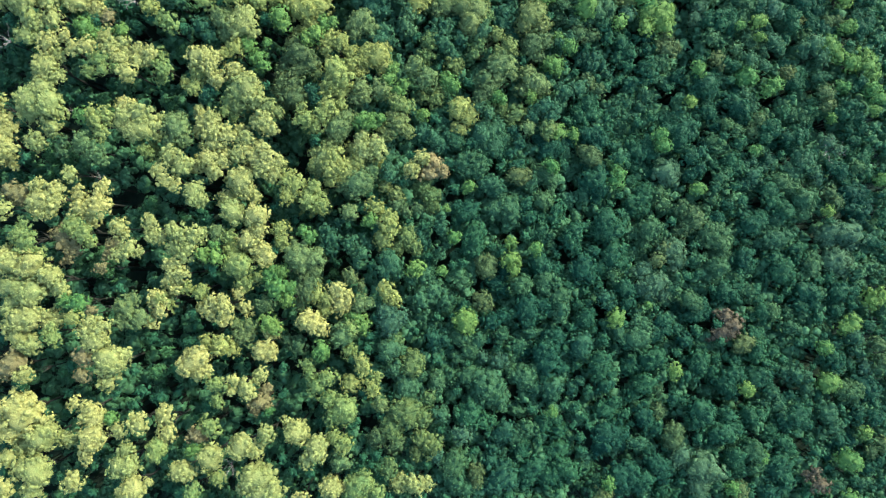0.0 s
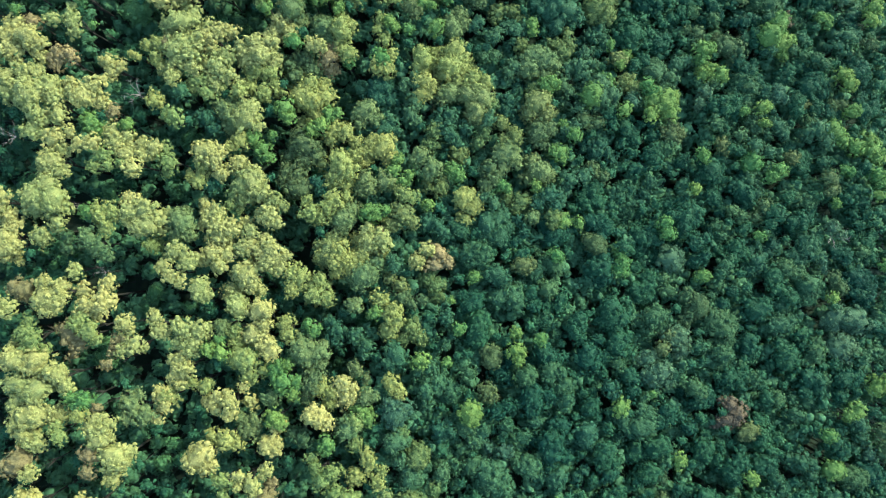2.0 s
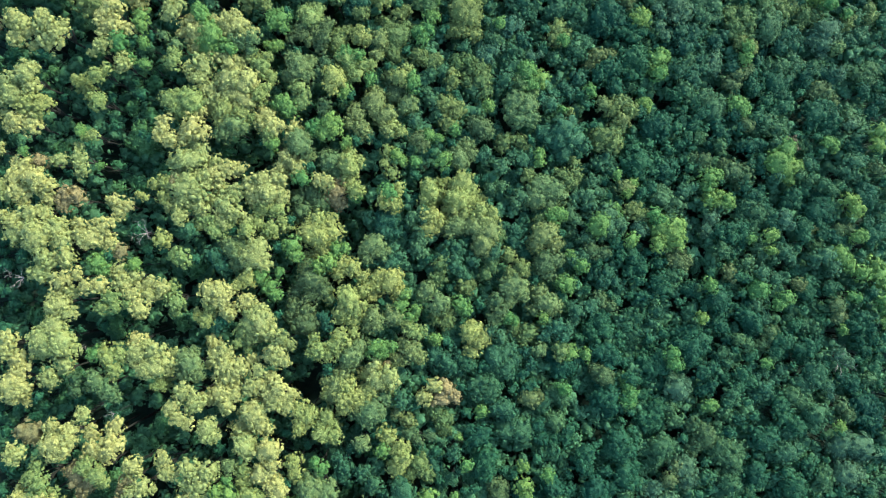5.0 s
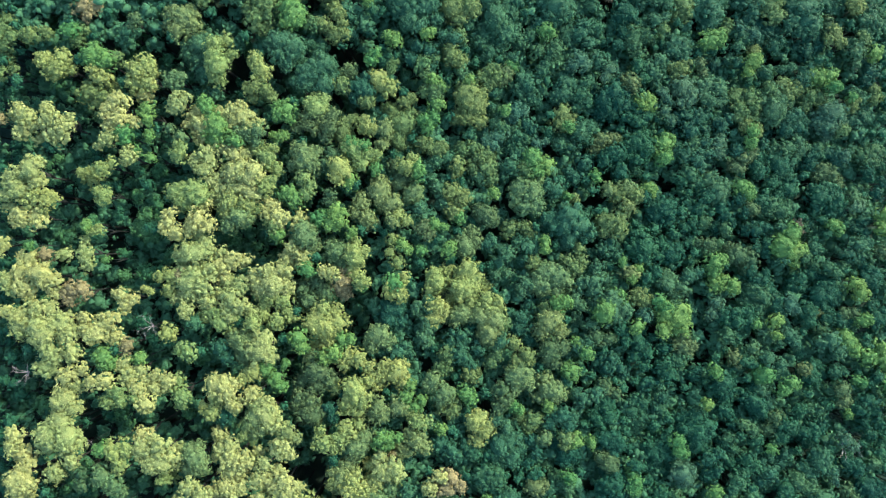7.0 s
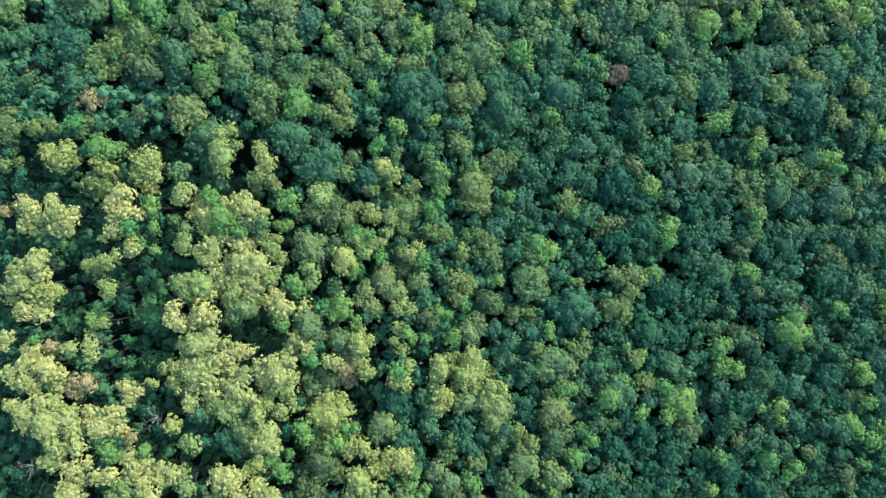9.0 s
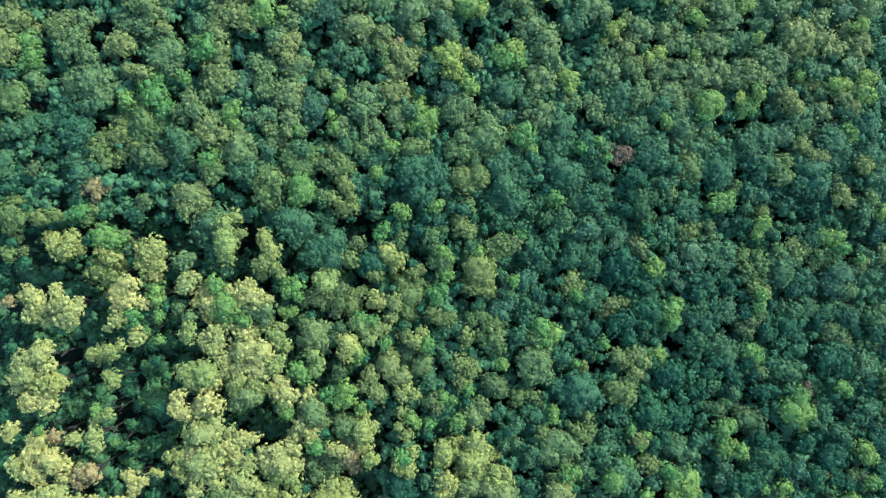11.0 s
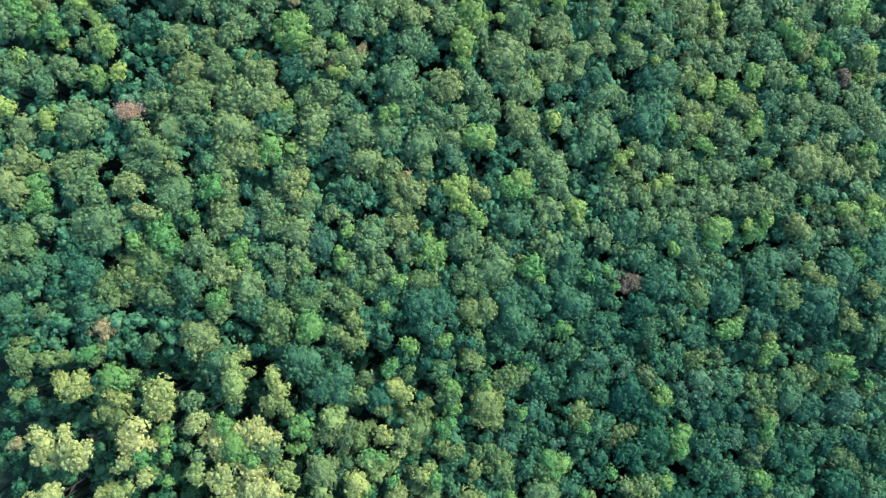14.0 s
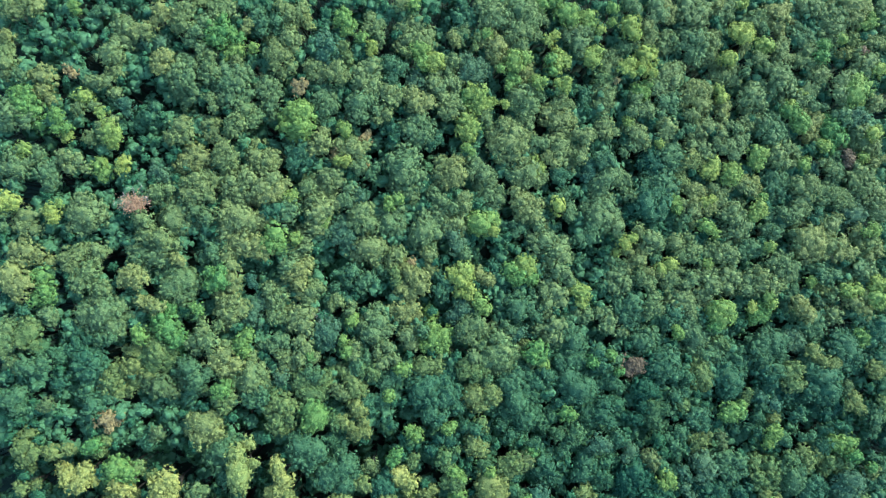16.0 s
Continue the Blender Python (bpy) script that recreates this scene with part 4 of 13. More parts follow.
grow(ELM, -20.6, 101.5, (-0.1, -0.3, 1.2), (0.3, 0.6, 0.9))
grow(ELM, 28.4, 101.6, (-0.2, 0.3, 1.3), (0.7, -0.6, 1.1), (0.3, 1.3, 1.1), (-0.7, -1.1, 1.1))
grow(ELM, 64.8, 101.9, (0.8, -1, 1.7), (0.8, 0.9, 1.5), (-0.8, -0.1, 1.5), (-1.8, 0.9, 1.2))
grow(ELM, -38.8, 102, (0.6, 0.6, 1.6), (1.9, -0.3, 1.4), (0.2, -1.2, 1.4), (-0.6, 1, 1.4), (-1.4, 2.3, 1.4), (-0.2, -2.5, 1.2), (-1, -0.7, 1.2))
grow(ELM, -48.9, 102.1, (0, 0, 1.5))
grow(ELM, -31.6, 102.2, (0.2, 1.2, 1.6), (-0.2, -0.1, 1.6), (-0.6, -1.4, 1.4), (0.6, -1.8, 1.2), (0.2, 2.5, 1))
grow(ELM, -22.7, 102.7, (0.3, 0.3, 1.2), (-0.6, -0.6, 0.9))
grow(ELM, -50.7, 102.8, (0.5, -0.2, 1.4), (-0.7, 0.2, 1.2))
grow(ELM, 60.3, 103.1, (-0.3, -0.3, 1.2), (0.7, 0.7, 0.8))
grow(ELM, -27, 104.4, (0.2, -0.1, 1.6), (1.1, 0.7, 1.2), (-1.9, 0.7, 1.1), (-0.2, -1.5, 1.1))
grow(ELM, 48.4, 105.4, (0.5, -0.7, 1.5), (-0.5, 0.7, 1.5), (-1, -0.7, 1.3), (2.5, -0.2, 1.2), (-1.5, 1.7, 1))
grow(ELM, -46.4, 105.5, (0.8, 0.5, 1.9), (-0.9, -0.4, 1.9), (-0.9, 1.8, 1.7), (0.3, -2.1, 1.5), (-2.5, 1.8, 1.5), (1.6, -1.2, 1.4), (2.4, 0.1, 1.2), (-0.9, -2.5, 1), (3.6, -0.4, 0.9))
grow(ELM, 35, 105.7, (0.5, -0.1, 1.1), (-0.5, -0.5, 1.1), (0, 0.9, 0.9))
grow(ELM, -69.1, 105.8, (-0.7, 0.6, 1.8), (0.9, 0.2, 1.7), (0.1, -1.1, 1.5))
grow(ELM, 27.4, 105.8, (0.3, -0.2, 1.5), (-0.7, 0.8, 1.3), (0.7, -1.1, 0.9))
grow(ELM, -58.8, 106.1, (1.3, -1, 1.7), (-0.3, 1.1, 1.7), (-1.1, -0.1, 1.7))
grow(ELM, 31.7, 106.1, (-0.6, 0.5, 1.5), (0.3, -0.4, 1.3), (-0.6, -1.4, 1.1), (1.3, 1, 1.1))
grow(ELM, 0.5, 106.2, (-0.7, 0.4, 1.3), (0.2, -0.1, 1.1), (1.1, -0.6, 0.9))
grow(ELM, -10.8, 106.3, (0.2, 0.3, 1.6), (-1.1, 1.2, 1.6), (1.1, -1.1, 1.4), (-0.2, -2, 1.4), (-1.6, -1.5, 1.4), (1.5, 0.3, 1.1), (-1.6, 2.5, 1.1), (2.4, 1.6, 1.3))
grow(ELM, -28.2, 106.6, (0.1, 0.8, 1.6), (1, 2.1, 1.2), (0.1, -1, 1.2), (0.1, -2.7, 1.2), (-2, 0.3, 1))
grow(ELM, -52.7, 106.7, (0.9, -0.3, 1.5), (-0.3, 0.5, 1.5), (-1.1, -0.3, 1.2))
grow(ELM, 28.8, 106.9, (-0.6, 0.2, 1.1), (0.9, -0.3, 0.9))
grow(ELM, -38.5, 107.2, (-0.1, -0.8, 1.6), (0.3, -2.1, 1.4), (0.3, 1, 1.2), (-0.5, 2.3, 1.4))
grow(ELM, -46.1, 109.3, (-0.3, 0.2, 1), (0.5, -0.3, 0.9))
grow(ELM, -61, 109.4, (-0.8, 0, 1.7), (0, -1.3, 1.5), (0.4, 0.9, 1.4), (1.6, 1.3, 1))
grow(ELM, -13.6, 109.5, (0.4, 0.6, 1.6), (-0.5, -0.8, 1.4))
grow(ELM, 25.6, 109.8, (0.7, -0.4, 1.3), (1.2, 1.5, 1.1), (-0.8, -1.8, 1.1), (-1.3, 1, 1.1))
grow(ELM, -68.1, 109.9, (0.3, 0.7, 1.5), (1.5, -0.2, 1.3), (2.7, -1, 1.2), (-0.5, -1, 1), (-2.1, -0.6, 1.2), (-1.3, 0.7, 1.7))
grow(ELM, 67.8, 110.1, (0.4, 0.4, 1.6), (-0.6, -0.6, 1.4))
grow(ELM, 34.7, 110.2, (0.4, 0.7, 1.5), (-1.1, -0.3, 1.3), (0.9, -0.8, 1.1))
grow(ELM, 38.7, 110.2, (0.3, 0.7, 1.3), (0.3, -0.7, 1.1), (-0.7, -0.2, 1.1))
grow(ELM, 62.3, 110.6, (0.8, -0.5, 1.5), (-0.2, 0.9, 1.5), (-0.7, -0.5, 1.4))
grow(ELM, -36, 111.4, (-0.5, 0.2, 1.7), (-1.7, 1.1, 1.6), (1.2, 0.3, 1.4), (-2.1, -0.6, 1.4), (1.2, -1.1, 1), (2.5, -0.6, 1.6))
grow(ELM, 59.1, 111.8, (0.5, -0.3, 1.5), (0, 1.6, 1.5), (-0.6, -1.8, 1.4))
grow(ELM, 56.1, 112, (-0.6, 0.4, 2.1), (1.4, -0.1, 1.9), (0.4, -1.5, 1.7), (-1.1, 3.3, 1.5), (-1.1, -1.5, 1.5), (1.4, 1.9, 1.2), (-0.1, -3, 1.2))
grow(ELM, 33.2, 112.1, (-0.6, -0.3, 1.7), (1.4, 0.7, 1.1))
grow(ELM, -49.3, 112.6, (0.8, -0.2, 1.5), (-1.2, 0.6, 1.5), (1.2, -1.5, 1.2), (2.5, -1, 1), (-2.4, 1.5, 1.2))
grow(ELM, 65.2, 113.2, (0.5, -1.2, 1.2), (-0.5, 0.3, 1.2), (0, 1.3, 1))
grow(ELM, 26.2, 114.1, (0, 0, 1.3))
grow(ELM, -33.8, 115.2, (0.6, 0, 1.4), (-0.6, 0, 1.4))
grow(ELM, -18.6, 115.6, (0.1, 0.7, 1.8), (1, -0.6, 1.6), (-0.8, -0.7, 1.4), (-1.2, 0.7, 1.1))
grow(ELM, 8.1, 117.2, (-0.5, 0.3, 1.7), (0.4, -1, 1.5), (0.9, 0.8, 1.3), (-0.5, 1.7, 1.3), (-1.4, -0.6, 1.3), (2.3, -2.4, 0.9))
grow(ELM, 37.9, 118.3, (-1.4, -0.3, 1.5), (0.6, -0.7, 1.3), (1.1, 0.3, 1), (1.3, 1.8, 1))
grow(ELM, -2.6, 118.5, (0.2, 0.6, 1.1), (0.1, -0.7, 1.1), (-0.7, 0.1, 0.7))
grow(ELM, 5.9, 119.1, (0.5, -0.3, 1.3), (-0.4, -0.8, 0.9), (-0.4, 1, 1.1))
grow(ELM, -32.7, 119.4, (1, 0.3, 1.2), (0.1, -0.5, 1.2), (-1.2, -0.6, 1.2), (-2.4, -1, 1), (2.2, 1.7, 0.9), (1.4, 1.2, 0.9))
grow(ELM, -48.6, 119.5, (-0.6, -0.4, 1.4), (1.1, 0.4, 1), (-0.1, 0.4, 0.9))
grow(ELM, -26.8, 119.6, (-0.3, 0.6, 1.4), (0.5, -1.1, 1.1))
grow(ELM, 60.7, 119.6, (1.1, 0.5, 1.4), (-0.4, 0.1, 1.4), (-1.9, 1, 1.4), (2.6, -0.9, 1.2), (0.6, -0.9, 1.2), (-1.4, -0.4, 1.2), (2.1, 0.1, 1), (-2.4, 0, 1))
grow(ELM, -43.1, 120.1, (-0.3, 0.8, 1.5), (0.9, 0.3, 1.4), (-1.2, -0.5, 1.4), (1.3, -0.9, 1.2), (0.1, -1, 1.2), (-0.8, -1.8, 1.2), (-2, 0.7, 1.2), (2.1, 1.2, 1), (1.3, 2.1, 0.9))
grow(ELM, 36.4, 120.3, (-0.2, 0.7, 1.3), (0.8, 0.2, 1.1), (-0.4, -0.8, 1.3))
grow(ELM, 55.7, 121.3, (-1.4, 0.3, 1.5), (0.6, -0.2, 1.4), (0.6, 1.2, 1.2), (0.1, -1.7, 1.2), (1.6, 0.3, 1))
grow(ELM, 65.3, 122.5, (-0.4, 1.1, 1.7), (1.1, 0.7, 1.6), (0.6, -0.8, 1.6), (-0.9, -0.3, 1.6), (-0.4, -1.8, 1.2))
grow(ELM, -4.3, 123.1, (0.6, 0.1, 1.4), (-0.8, -0.4, 1.4), (0.1, -1.3, 1.3), (-0.3, 1, 1.3), (-1.2, -1.7, 1.1), (1, 1.9, 0.9), (2.4, 2.6, 0.7))
grow(ELM, -44.4, 124.5, (1.4, 0.3, 1.6), (0.1, 1.1, 1.5), (-0.7, -0.2, 1.5), (0.5, -1, 1.4), (-1.5, 0.7, 1.2), (-1.9, -1.1, 1.2), (2.6, -0.6, 0.9))
grow(ELM, -34.2, 124.5, (0.7, 0, 1.6), (-0.5, 0.8, 1.6), (-1.4, 2.1, 1.6), (-0.5, -0.5, 1.4), (1.6, 0.9, 1.2), (0.3, -1.3, 1.2), (-1.4, -1.4, 1.2), (2, -0.4, 1), (0.7, -2.6, 1))
grow(ELM, 11.5, 125.3, (-0.4, 0.4, 1.3), (0.5, -0.5, 1.1))
grow(ELM, -39.1, 125.4, (-0.2, -1, 1.4), (1, -0.6, 1.2), (0.2, 0.7, 1.2), (-0.6, 0.3, 1), (-1, 2, 0.9))
grow(ELM, 68.3, 125.8, (0.8, 0.3, 1), (-0.8, -0.3, 1))
grow(ELM, -20.3, 126.7, (1, -0.6, 1.1), (0.1, 0.7, 1.1), (-0.3, -0.2, 1.1), (1.9, 0.3, 0.9), (-1.2, -0.7, 0.9), (-2, 0.6, 0.9))
grow(ELM, 51.6, 126.7, (0.7, 1.1, 1.3), (-1.3, 1.1, 1.3), (-0.8, 0.1, 1.2), (-0.8, -1.3, 1.2), (-1.8, -0.4, 1.2), (0.2, -1.3, 1), (1.7, 1.1, 0.8), (2.7, 0.1, 1), (2.2, -1.3, 1))
grow(ELM, -25, 127.3, (0.1, 0.4, 1.2), (-1.2, -1, 1.1), (0.9, -0.1, 0.9), (0.5, 1.7, 0.9), (0.1, -1, 0.9))
grow(ELM, 4.6, 128.2, (-0.1, -0.3, 2), (1.8, -0.2, 1.8), (0.8, 1.1, 1.8), (-0.6, 2, 1.8), (-1, -2.1, 1.6), (-2, -0.8, 1.6), (-2, 1, 1.6), (0.8, -2.1, 1.5), (3.2, 0.7, 1.3))
grow(ELM, -57.1, 128.3, (1.1, 1.4, 1.2), (0.3, 0.1, 1.2), (0.7, -1.2, 0.8), (-1.7, -0.8, 1.2))
grow(ELM, -45.8, 128.6, (0.3, 0.8, 1.4), (-0.5, -0.5, 1.4), (1.1, -0.5, 1.2), (-1.7, -1, 1), (0.7, 1.7, 0.9))
grow(ELM, 67.4, 128.7, (-0.9, 0.8, 1.6), (0.1, -0.2, 1.4), (1.2, 0.3, 1.2), (0.6, -2.1, 1.2), (-2.4, 0.3, 1.2), (1.7, 1.8, 1), (1.2, -1.2, 1))
grow(ELM, -37.6, 129.7, (-0.4, 0.3, 1.4), (0.8, 0.3, 1.2), (-0.4, -1, 1))
grow(ELM, 26.2, 129.7, (-0.2, 0.5, 1.5), (0.7, -0.4, 1.3), (-1.2, 1.4, 1.3), (1.2, -1.4, 0.9), (0.3, -1.8, 0.9))
grow(ELM, 20.7, 130.5, (0, 0.6, 1.3), (-0.5, -0.4, 1.1), (1.4, -0.3, 0.9), (0.4, -0.8, 0.9), (-1, 0.6, 0.9))
grow(ELM, -15.4, 131.5, (0.5, 0.4, 1.1), (-0.8, -0.5, 0.9))
grow(ELM, -36.1, 131.8, (0.6, -0.9, 1.6), (-0.2, 0.4, 1.6), (-1.5, 0.8, 1.2), (1.5, 0, 0.9))
grow(ELM, -60.2, 132, (1.3, 0.5, 1), (-0.3, 0, 1), (-1.1, 0, 0.8), (-0.7, -1.2, 0.7))
grow(ELM, 0.8, 132, (0.1, -0.1, 0.9), (-0.4, 0.8, 0.9), (0.5, -1, 0.7))
grow(ELM, 56.7, 132.3, (0.1, -1.6, 1.5), (-0.4, -0.1, 1.5), (1.2, 0.4, 1.4), (-0.9, 1.8, 1.4))
grow(ELM, 12.6, 132.4, (-0.1, -0.2, 1.7), (1.3, -0.1, 1.5), (-1.6, 0.7, 1.5), (2.7, -0.6, 0.9), (-2.5, -0.7, 0.7))
grow(ELM, 40.9, 133.2, (0.3, 1.6, 1.1), (-0.2, 0.2, 1.1), (-0.2, -1.8, 1.1))
grow(ELM, -5.2, 133.6, (0.1, 0.4, 1.3), (-0.8, 1.2, 1.3), (1.5, 0.4, 1.1), (0.5, -1, 1.1), (-0.8, -0.6, 1.1), (-0.4, -1.5, 0.9))
grow(ELM, -10, 134.1, (-0.4, -0.3, 1.4), (-0.9, 1.1, 1.4), (1.4, -0.2, 1.3), (0.5, -1.1, 1.1))
grow(ELM, 13.3, 134.3, (0.6, -0.2, 1.3), (-0.8, -0.7, 1.1), (1.6, 0.3, 0.7), (-1.3, 0.2, 0.9), (0.2, 1.1, 0.9))
grow(ELM, 6.9, 134.6, (0.5, -0.2, 1.5), (-0.5, 0.7, 1.5), (0, -1.6, 1.3), (-1.4, -0.2, 1.3), (1.4, -1.1, 1.1), (-1.9, 0.7, 0.9), (1.9, -0.1, 0.7), (0.9, 2.1, 1.1))
grow(ELM, -65.7, 135.4, (0.1, 1.1, 1.7), (0.1, -1, 1.3), (0.5, -2.2, 1.2), (-1.1, 1.5, 1))
grow(ELM, 20.5, 136.1, (0.6, 0.6, 1.5), (0.6, 2, 1.5), (-0.8, 1.5, 1.5), (0.6, -0.8, 1.3), (-0.8, -1.3, 1.3), (0.1, -2.2, 1.1), (-0.8, -2.7, 0.9))
grow(ELM, 36.7, 136.5, (0.6, 1.1, 1.7), (0.1, -0.8, 1.7), (-1.4, 0.1, 1.7), (-0.9, 1.6, 1.5), (1.6, -1.2, 1.3), (-2.4, -0.9, 1.3), (2.1, 1.2, 1), (3.1, -1.7, 1.1))
grow(ELM, -55.2, 137.3, (0, 0, 1.5))
grow(ELM, -22.4, 138.1, (0.1, 0.2, 1.2), (-0.8, -0.2, 1.1), (0.5, -1.1, 0.9), (-0.4, 1.1, 0.9), (1.4, -0.2, 0.7))
grow(ELM, -41.2, 138.5, (0.7, -0.8, 1.2), (-0.2, 0.1, 1.2), (-0.6, -1.2, 1.2), (1.5, -1.6, 1), (-0.1, 1.8, 0.9), (-1, 2.2, 1.2))
grow(ELM, -70.6, 138.8, (0.2, -0.3, 1.5), (-0.2, 1.8, 1.3), (-0.2, -1.9, 1.2))
grow(ELM, -48.2, 139, (0.7, 0.6, 1.2), (-0.6, 0.2, 1.2), (-0.2, -1.1, 1))
grow(ELM, 7.3, 139, (0, 0.4, 1.5), (-0.5, -1, 1.1), (1.4, -0.5, 0.9), (0.5, 1.8, 0.9), (-1.9, -1.5, 0.7))
grow(ELM, -37.6, 139.3, (0, -0.6, 1), (0, 0.6, 1))
grow(ELM, -5.7, 140, (0.2, -0.6, 1.3), (-0.3, 0.8, 1.1))
grow(ELM, -31.5, 140.7, (0.2, -0.1, 1.6), (-0.2, -1.4, 1.2), (1.5, 0, 1), (-1.1, -0.1, 1), (0.6, -2.7, 0.9), (-0.6, 0.8, 0.9), (-0.6, 2.1, 0.9), (-1.5, 2.9, 1.2), (1.9, -1.8, 1))
grow(ELM, -4.6, 140.8, (0, 0, 1.3))
grow(ELM, -70.7, 142.3, (0, 0, 1.3))
grow(ELM, 56.2, 143, (0.1, 1.3, 1.5), (0.6, -0.6, 1.4), (-1.4, -0.2, 1.2), (0.6, -2, 1))
grow(ELM, -51.2, 143.4, (-0.8, -0.1, 1.2), (0.5, 0.4, 1), (0.9, -0.4, 0.9))
grow(ELM, 1.9, 143.5, (0.8, -0.1, 1.5), (0.3, -1.5, 1.3), (2.2, -1.4, 1.1), (0.8, -2.4, 0.9), (-0.6, 0.7, 0.7), (-1.5, 0.7, 1.1), (-2, 2, 1.3), (-0.1, 2.1, 0.9))
grow(ELM, -4.4, 144.4, (0.2, -0.4, 1.1), (-0.2, 0.4, 1.1))
grow(ELM, -36.1, 144.9, (0.2, 0.4, 1), (-0.2, -0.5, 0.9))
grow(ELM, 6.1, 144.9, (-0.2, 0.9, 1.6), (1.7, 1, 1.3), (0.3, -1.4, 1.3), (-1.1, -0.1, 1.3), (-2.5, -0.6, 1.1), (3.1, 0.6, 0.9), (-0.6, -1.9, 0.9))
grow(ELM, 38.9, 144.9, (-0.7, 0.8, 1.7), (-0.2, -1.1, 1.3), (1.3, 2.3, 1.1), (0.8, 0.4, 1.1), (-0.7, 2.7, 1.1), (-1.2, -2.1, 1.1), (0.3, -2.5, 0.8), (1.3, -2.5, 1.1))
grow(ELM, 44.6, 145, (0.2, 0.4, 1.1), (-0.3, -1, 0.8))
grow(ELM, -16.8, 145.5, (0.2, 0.1, 1.2), (0.6, -0.8, 1.1), (-0.7, 1.8, 1.1), (0.2, -2.1, 0.9), (-1.1, 0, 0.9), (1.1, 0.6, 0.7))
grow(ELM, 32, 145.8, (-0.7, 0.6, 1.3), (0.3, 0.1, 1.1), (0.8, -1.3, 0.9))
grow(ELM, -44.9, 146, (-0.5, -0.3, 1.5), (0.3, -1.5, 1.2), (0.8, 1, 1), (-0.9, 1, 1), (-1.3, -1.6, 1), (2, 2.4, 1))
grow(ELM, -48.1, 146.1, (1.4, 0, 1.2), (0.2, -0.1, 1.2), (-0.6, 0.8, 1.2), (-1.4, -1, 1))
grow(ELM, -67, 146.6, (0.2, 0.4, 1.5), (-1.4, -0.5, 1.3), (1.4, 0, 1.2))
grow(ELM, 68.6, 146.6, (-1, 0, 1.2), (0, -0.5, 1), (-0.5, 1, 1), (1, 0, 1), (1.5, -0.7, 0.8))
grow(ELM, 28, 146.7, (-0.2, 1, 1.3), (0.3, -0.4, 1.1), (-0.2, -1.4, 0.9))
grow(ELM, -40.6, 147.3, (0.6, 0.7, 1.4), (-0.2, -1, 1.2), (-0.6, 0.7, 1.2), (-2.3, -1.1, 1.2), (1.8, 0.4, 1.4))
grow(ELM, -29.4, 147.4, (-0.1, -0.2, 1.4), (1.1, -0.1, 1.2), (-1.4, 0.6, 1.2), (1.6, 0.8, 1.1), (-1, -1.1, 1))
grow(ELM, 6.9, 148.7, (-0.5, 0.8, 2), (0.9, -0.1, 1.8), (-0.1, -1.5, 1.7), (-1.5, -0.7, 1.6), (1.3, 1.3, 1.5), (-2.8, 1.6, 1.3), (2.3, -0.5, 1.1), (1.8, -1.4, 1.1))
grow(ELM, -12.7, 149.4, (0, 0, 1.3))
grow(ELM, 46.6, 149.7, (-0.4, -0.4, 1.7), (0.6, 0.6, 1.3))
grow(ELM, 31.5, 150.5, (-0.2, 1.1, 1.1), (-0.6, -0.3, 1.1), (0.8, 0.2, 0.9), (0.3, -1.3, 0.9))
grow(ELM, 51.3, 150.5, (0, 0.4, 1.7), (-1.5, 0.8, 1.7), (-0.5, -1.5, 1.5), (1, 1.4, 1.3), (-2, -1.1, 1.3), (3.1, 1.5, 1.2), (0.5, -2.5, 1), (3.1, -0.5, 1))
grow(ELM, 40.2, 151.9, (0, 0, 1.3))
grow(ELM, 64.6, 151.9, (-0.1, 0.9, 1.8), (1.5, 0.5, 1.6), (0.4, -1, 1.6), (-1.1, -0.1, 1.4), (-3.1, 0.8, 1.4), (2.5, 1, 1.2), (-0.6, -1.5, 1.2), (0.9, -2.4, 1))
# chestnut trees
grow(CHESTNUT, -8, -32.6, (0, 0, 1.5))
grow(CHESTNUT, -2.7, -29.7, (1.1, -0.2, 1.7), (-0.6, 1.1, 1.5), (-1.4, -1.4, 1.2))
grow(CHESTNUT, -5.7, -25.5, (-0.2, 1.2, 2.2), (-1.9, -1.7, 1.9), (2.7, -0.1, 1.7))
grow(CHESTNUT, -2.1, -22.7, (0, 0, 1.4))
grow(CHESTNUT, -4.6, -17.1, (0, 0, 2.1))
grow(CHESTNUT, -7.2, -13.7, (0, 0, 1.4))
grow(CHESTNUT, -5.6, 1, (0, 0.8, 1.7), (0.9, -0.5, 1.4), (-1.3, -0.9, 1.2))
grow(CHESTNUT, -2.2, 8.4, (-0.8, 1.3, 1.6), (0.5, 0, 1.4), (0.5, -1.7, 1.4))
grow(CHESTNUT, 16.6, 18.6, (0, 0, 1.6))
grow(CHESTNUT, 11, 21.2, (0.6, 0.1, 1.6), (-1.6, 1, 1.4), (-0.3, -0.8, 1.2), (2, -0.8, 1.1))
grow(CHESTNUT, -1.9, 24, (0.6, -0.5, 1.4), (0.6, 0.9, 1.1), (-1.2, 0, 1.2))
grow(CHESTNUT, 2, 29, (-0.2, -0.1, 1.6), (0.7, 0.3, 0.9))
grow(CHESTNUT, -2.4, 31.4, (0.2, 1, 1.6), (-0.2, -1.2, 1.4))
grow(CHESTNUT, 5.3, 32.2, (0.1, 1.2, 1.3), (0.5, -0.2, 0.9), (-0.4, -1.1, 1.2))
grow(CHESTNUT, 9.4, 32.3, (1, -0.3, 1.4), (-0.4, -1.2, 1.3), (-0.8, 1.5, 1.3))
grow(CHESTNUT, 6.7, 36.5, (0, 0, 1.4))
grow(CHESTNUT, 14.6, 38.9, (-0.6, 0.3, 1.4), (0.8, -0.4, 1.3))
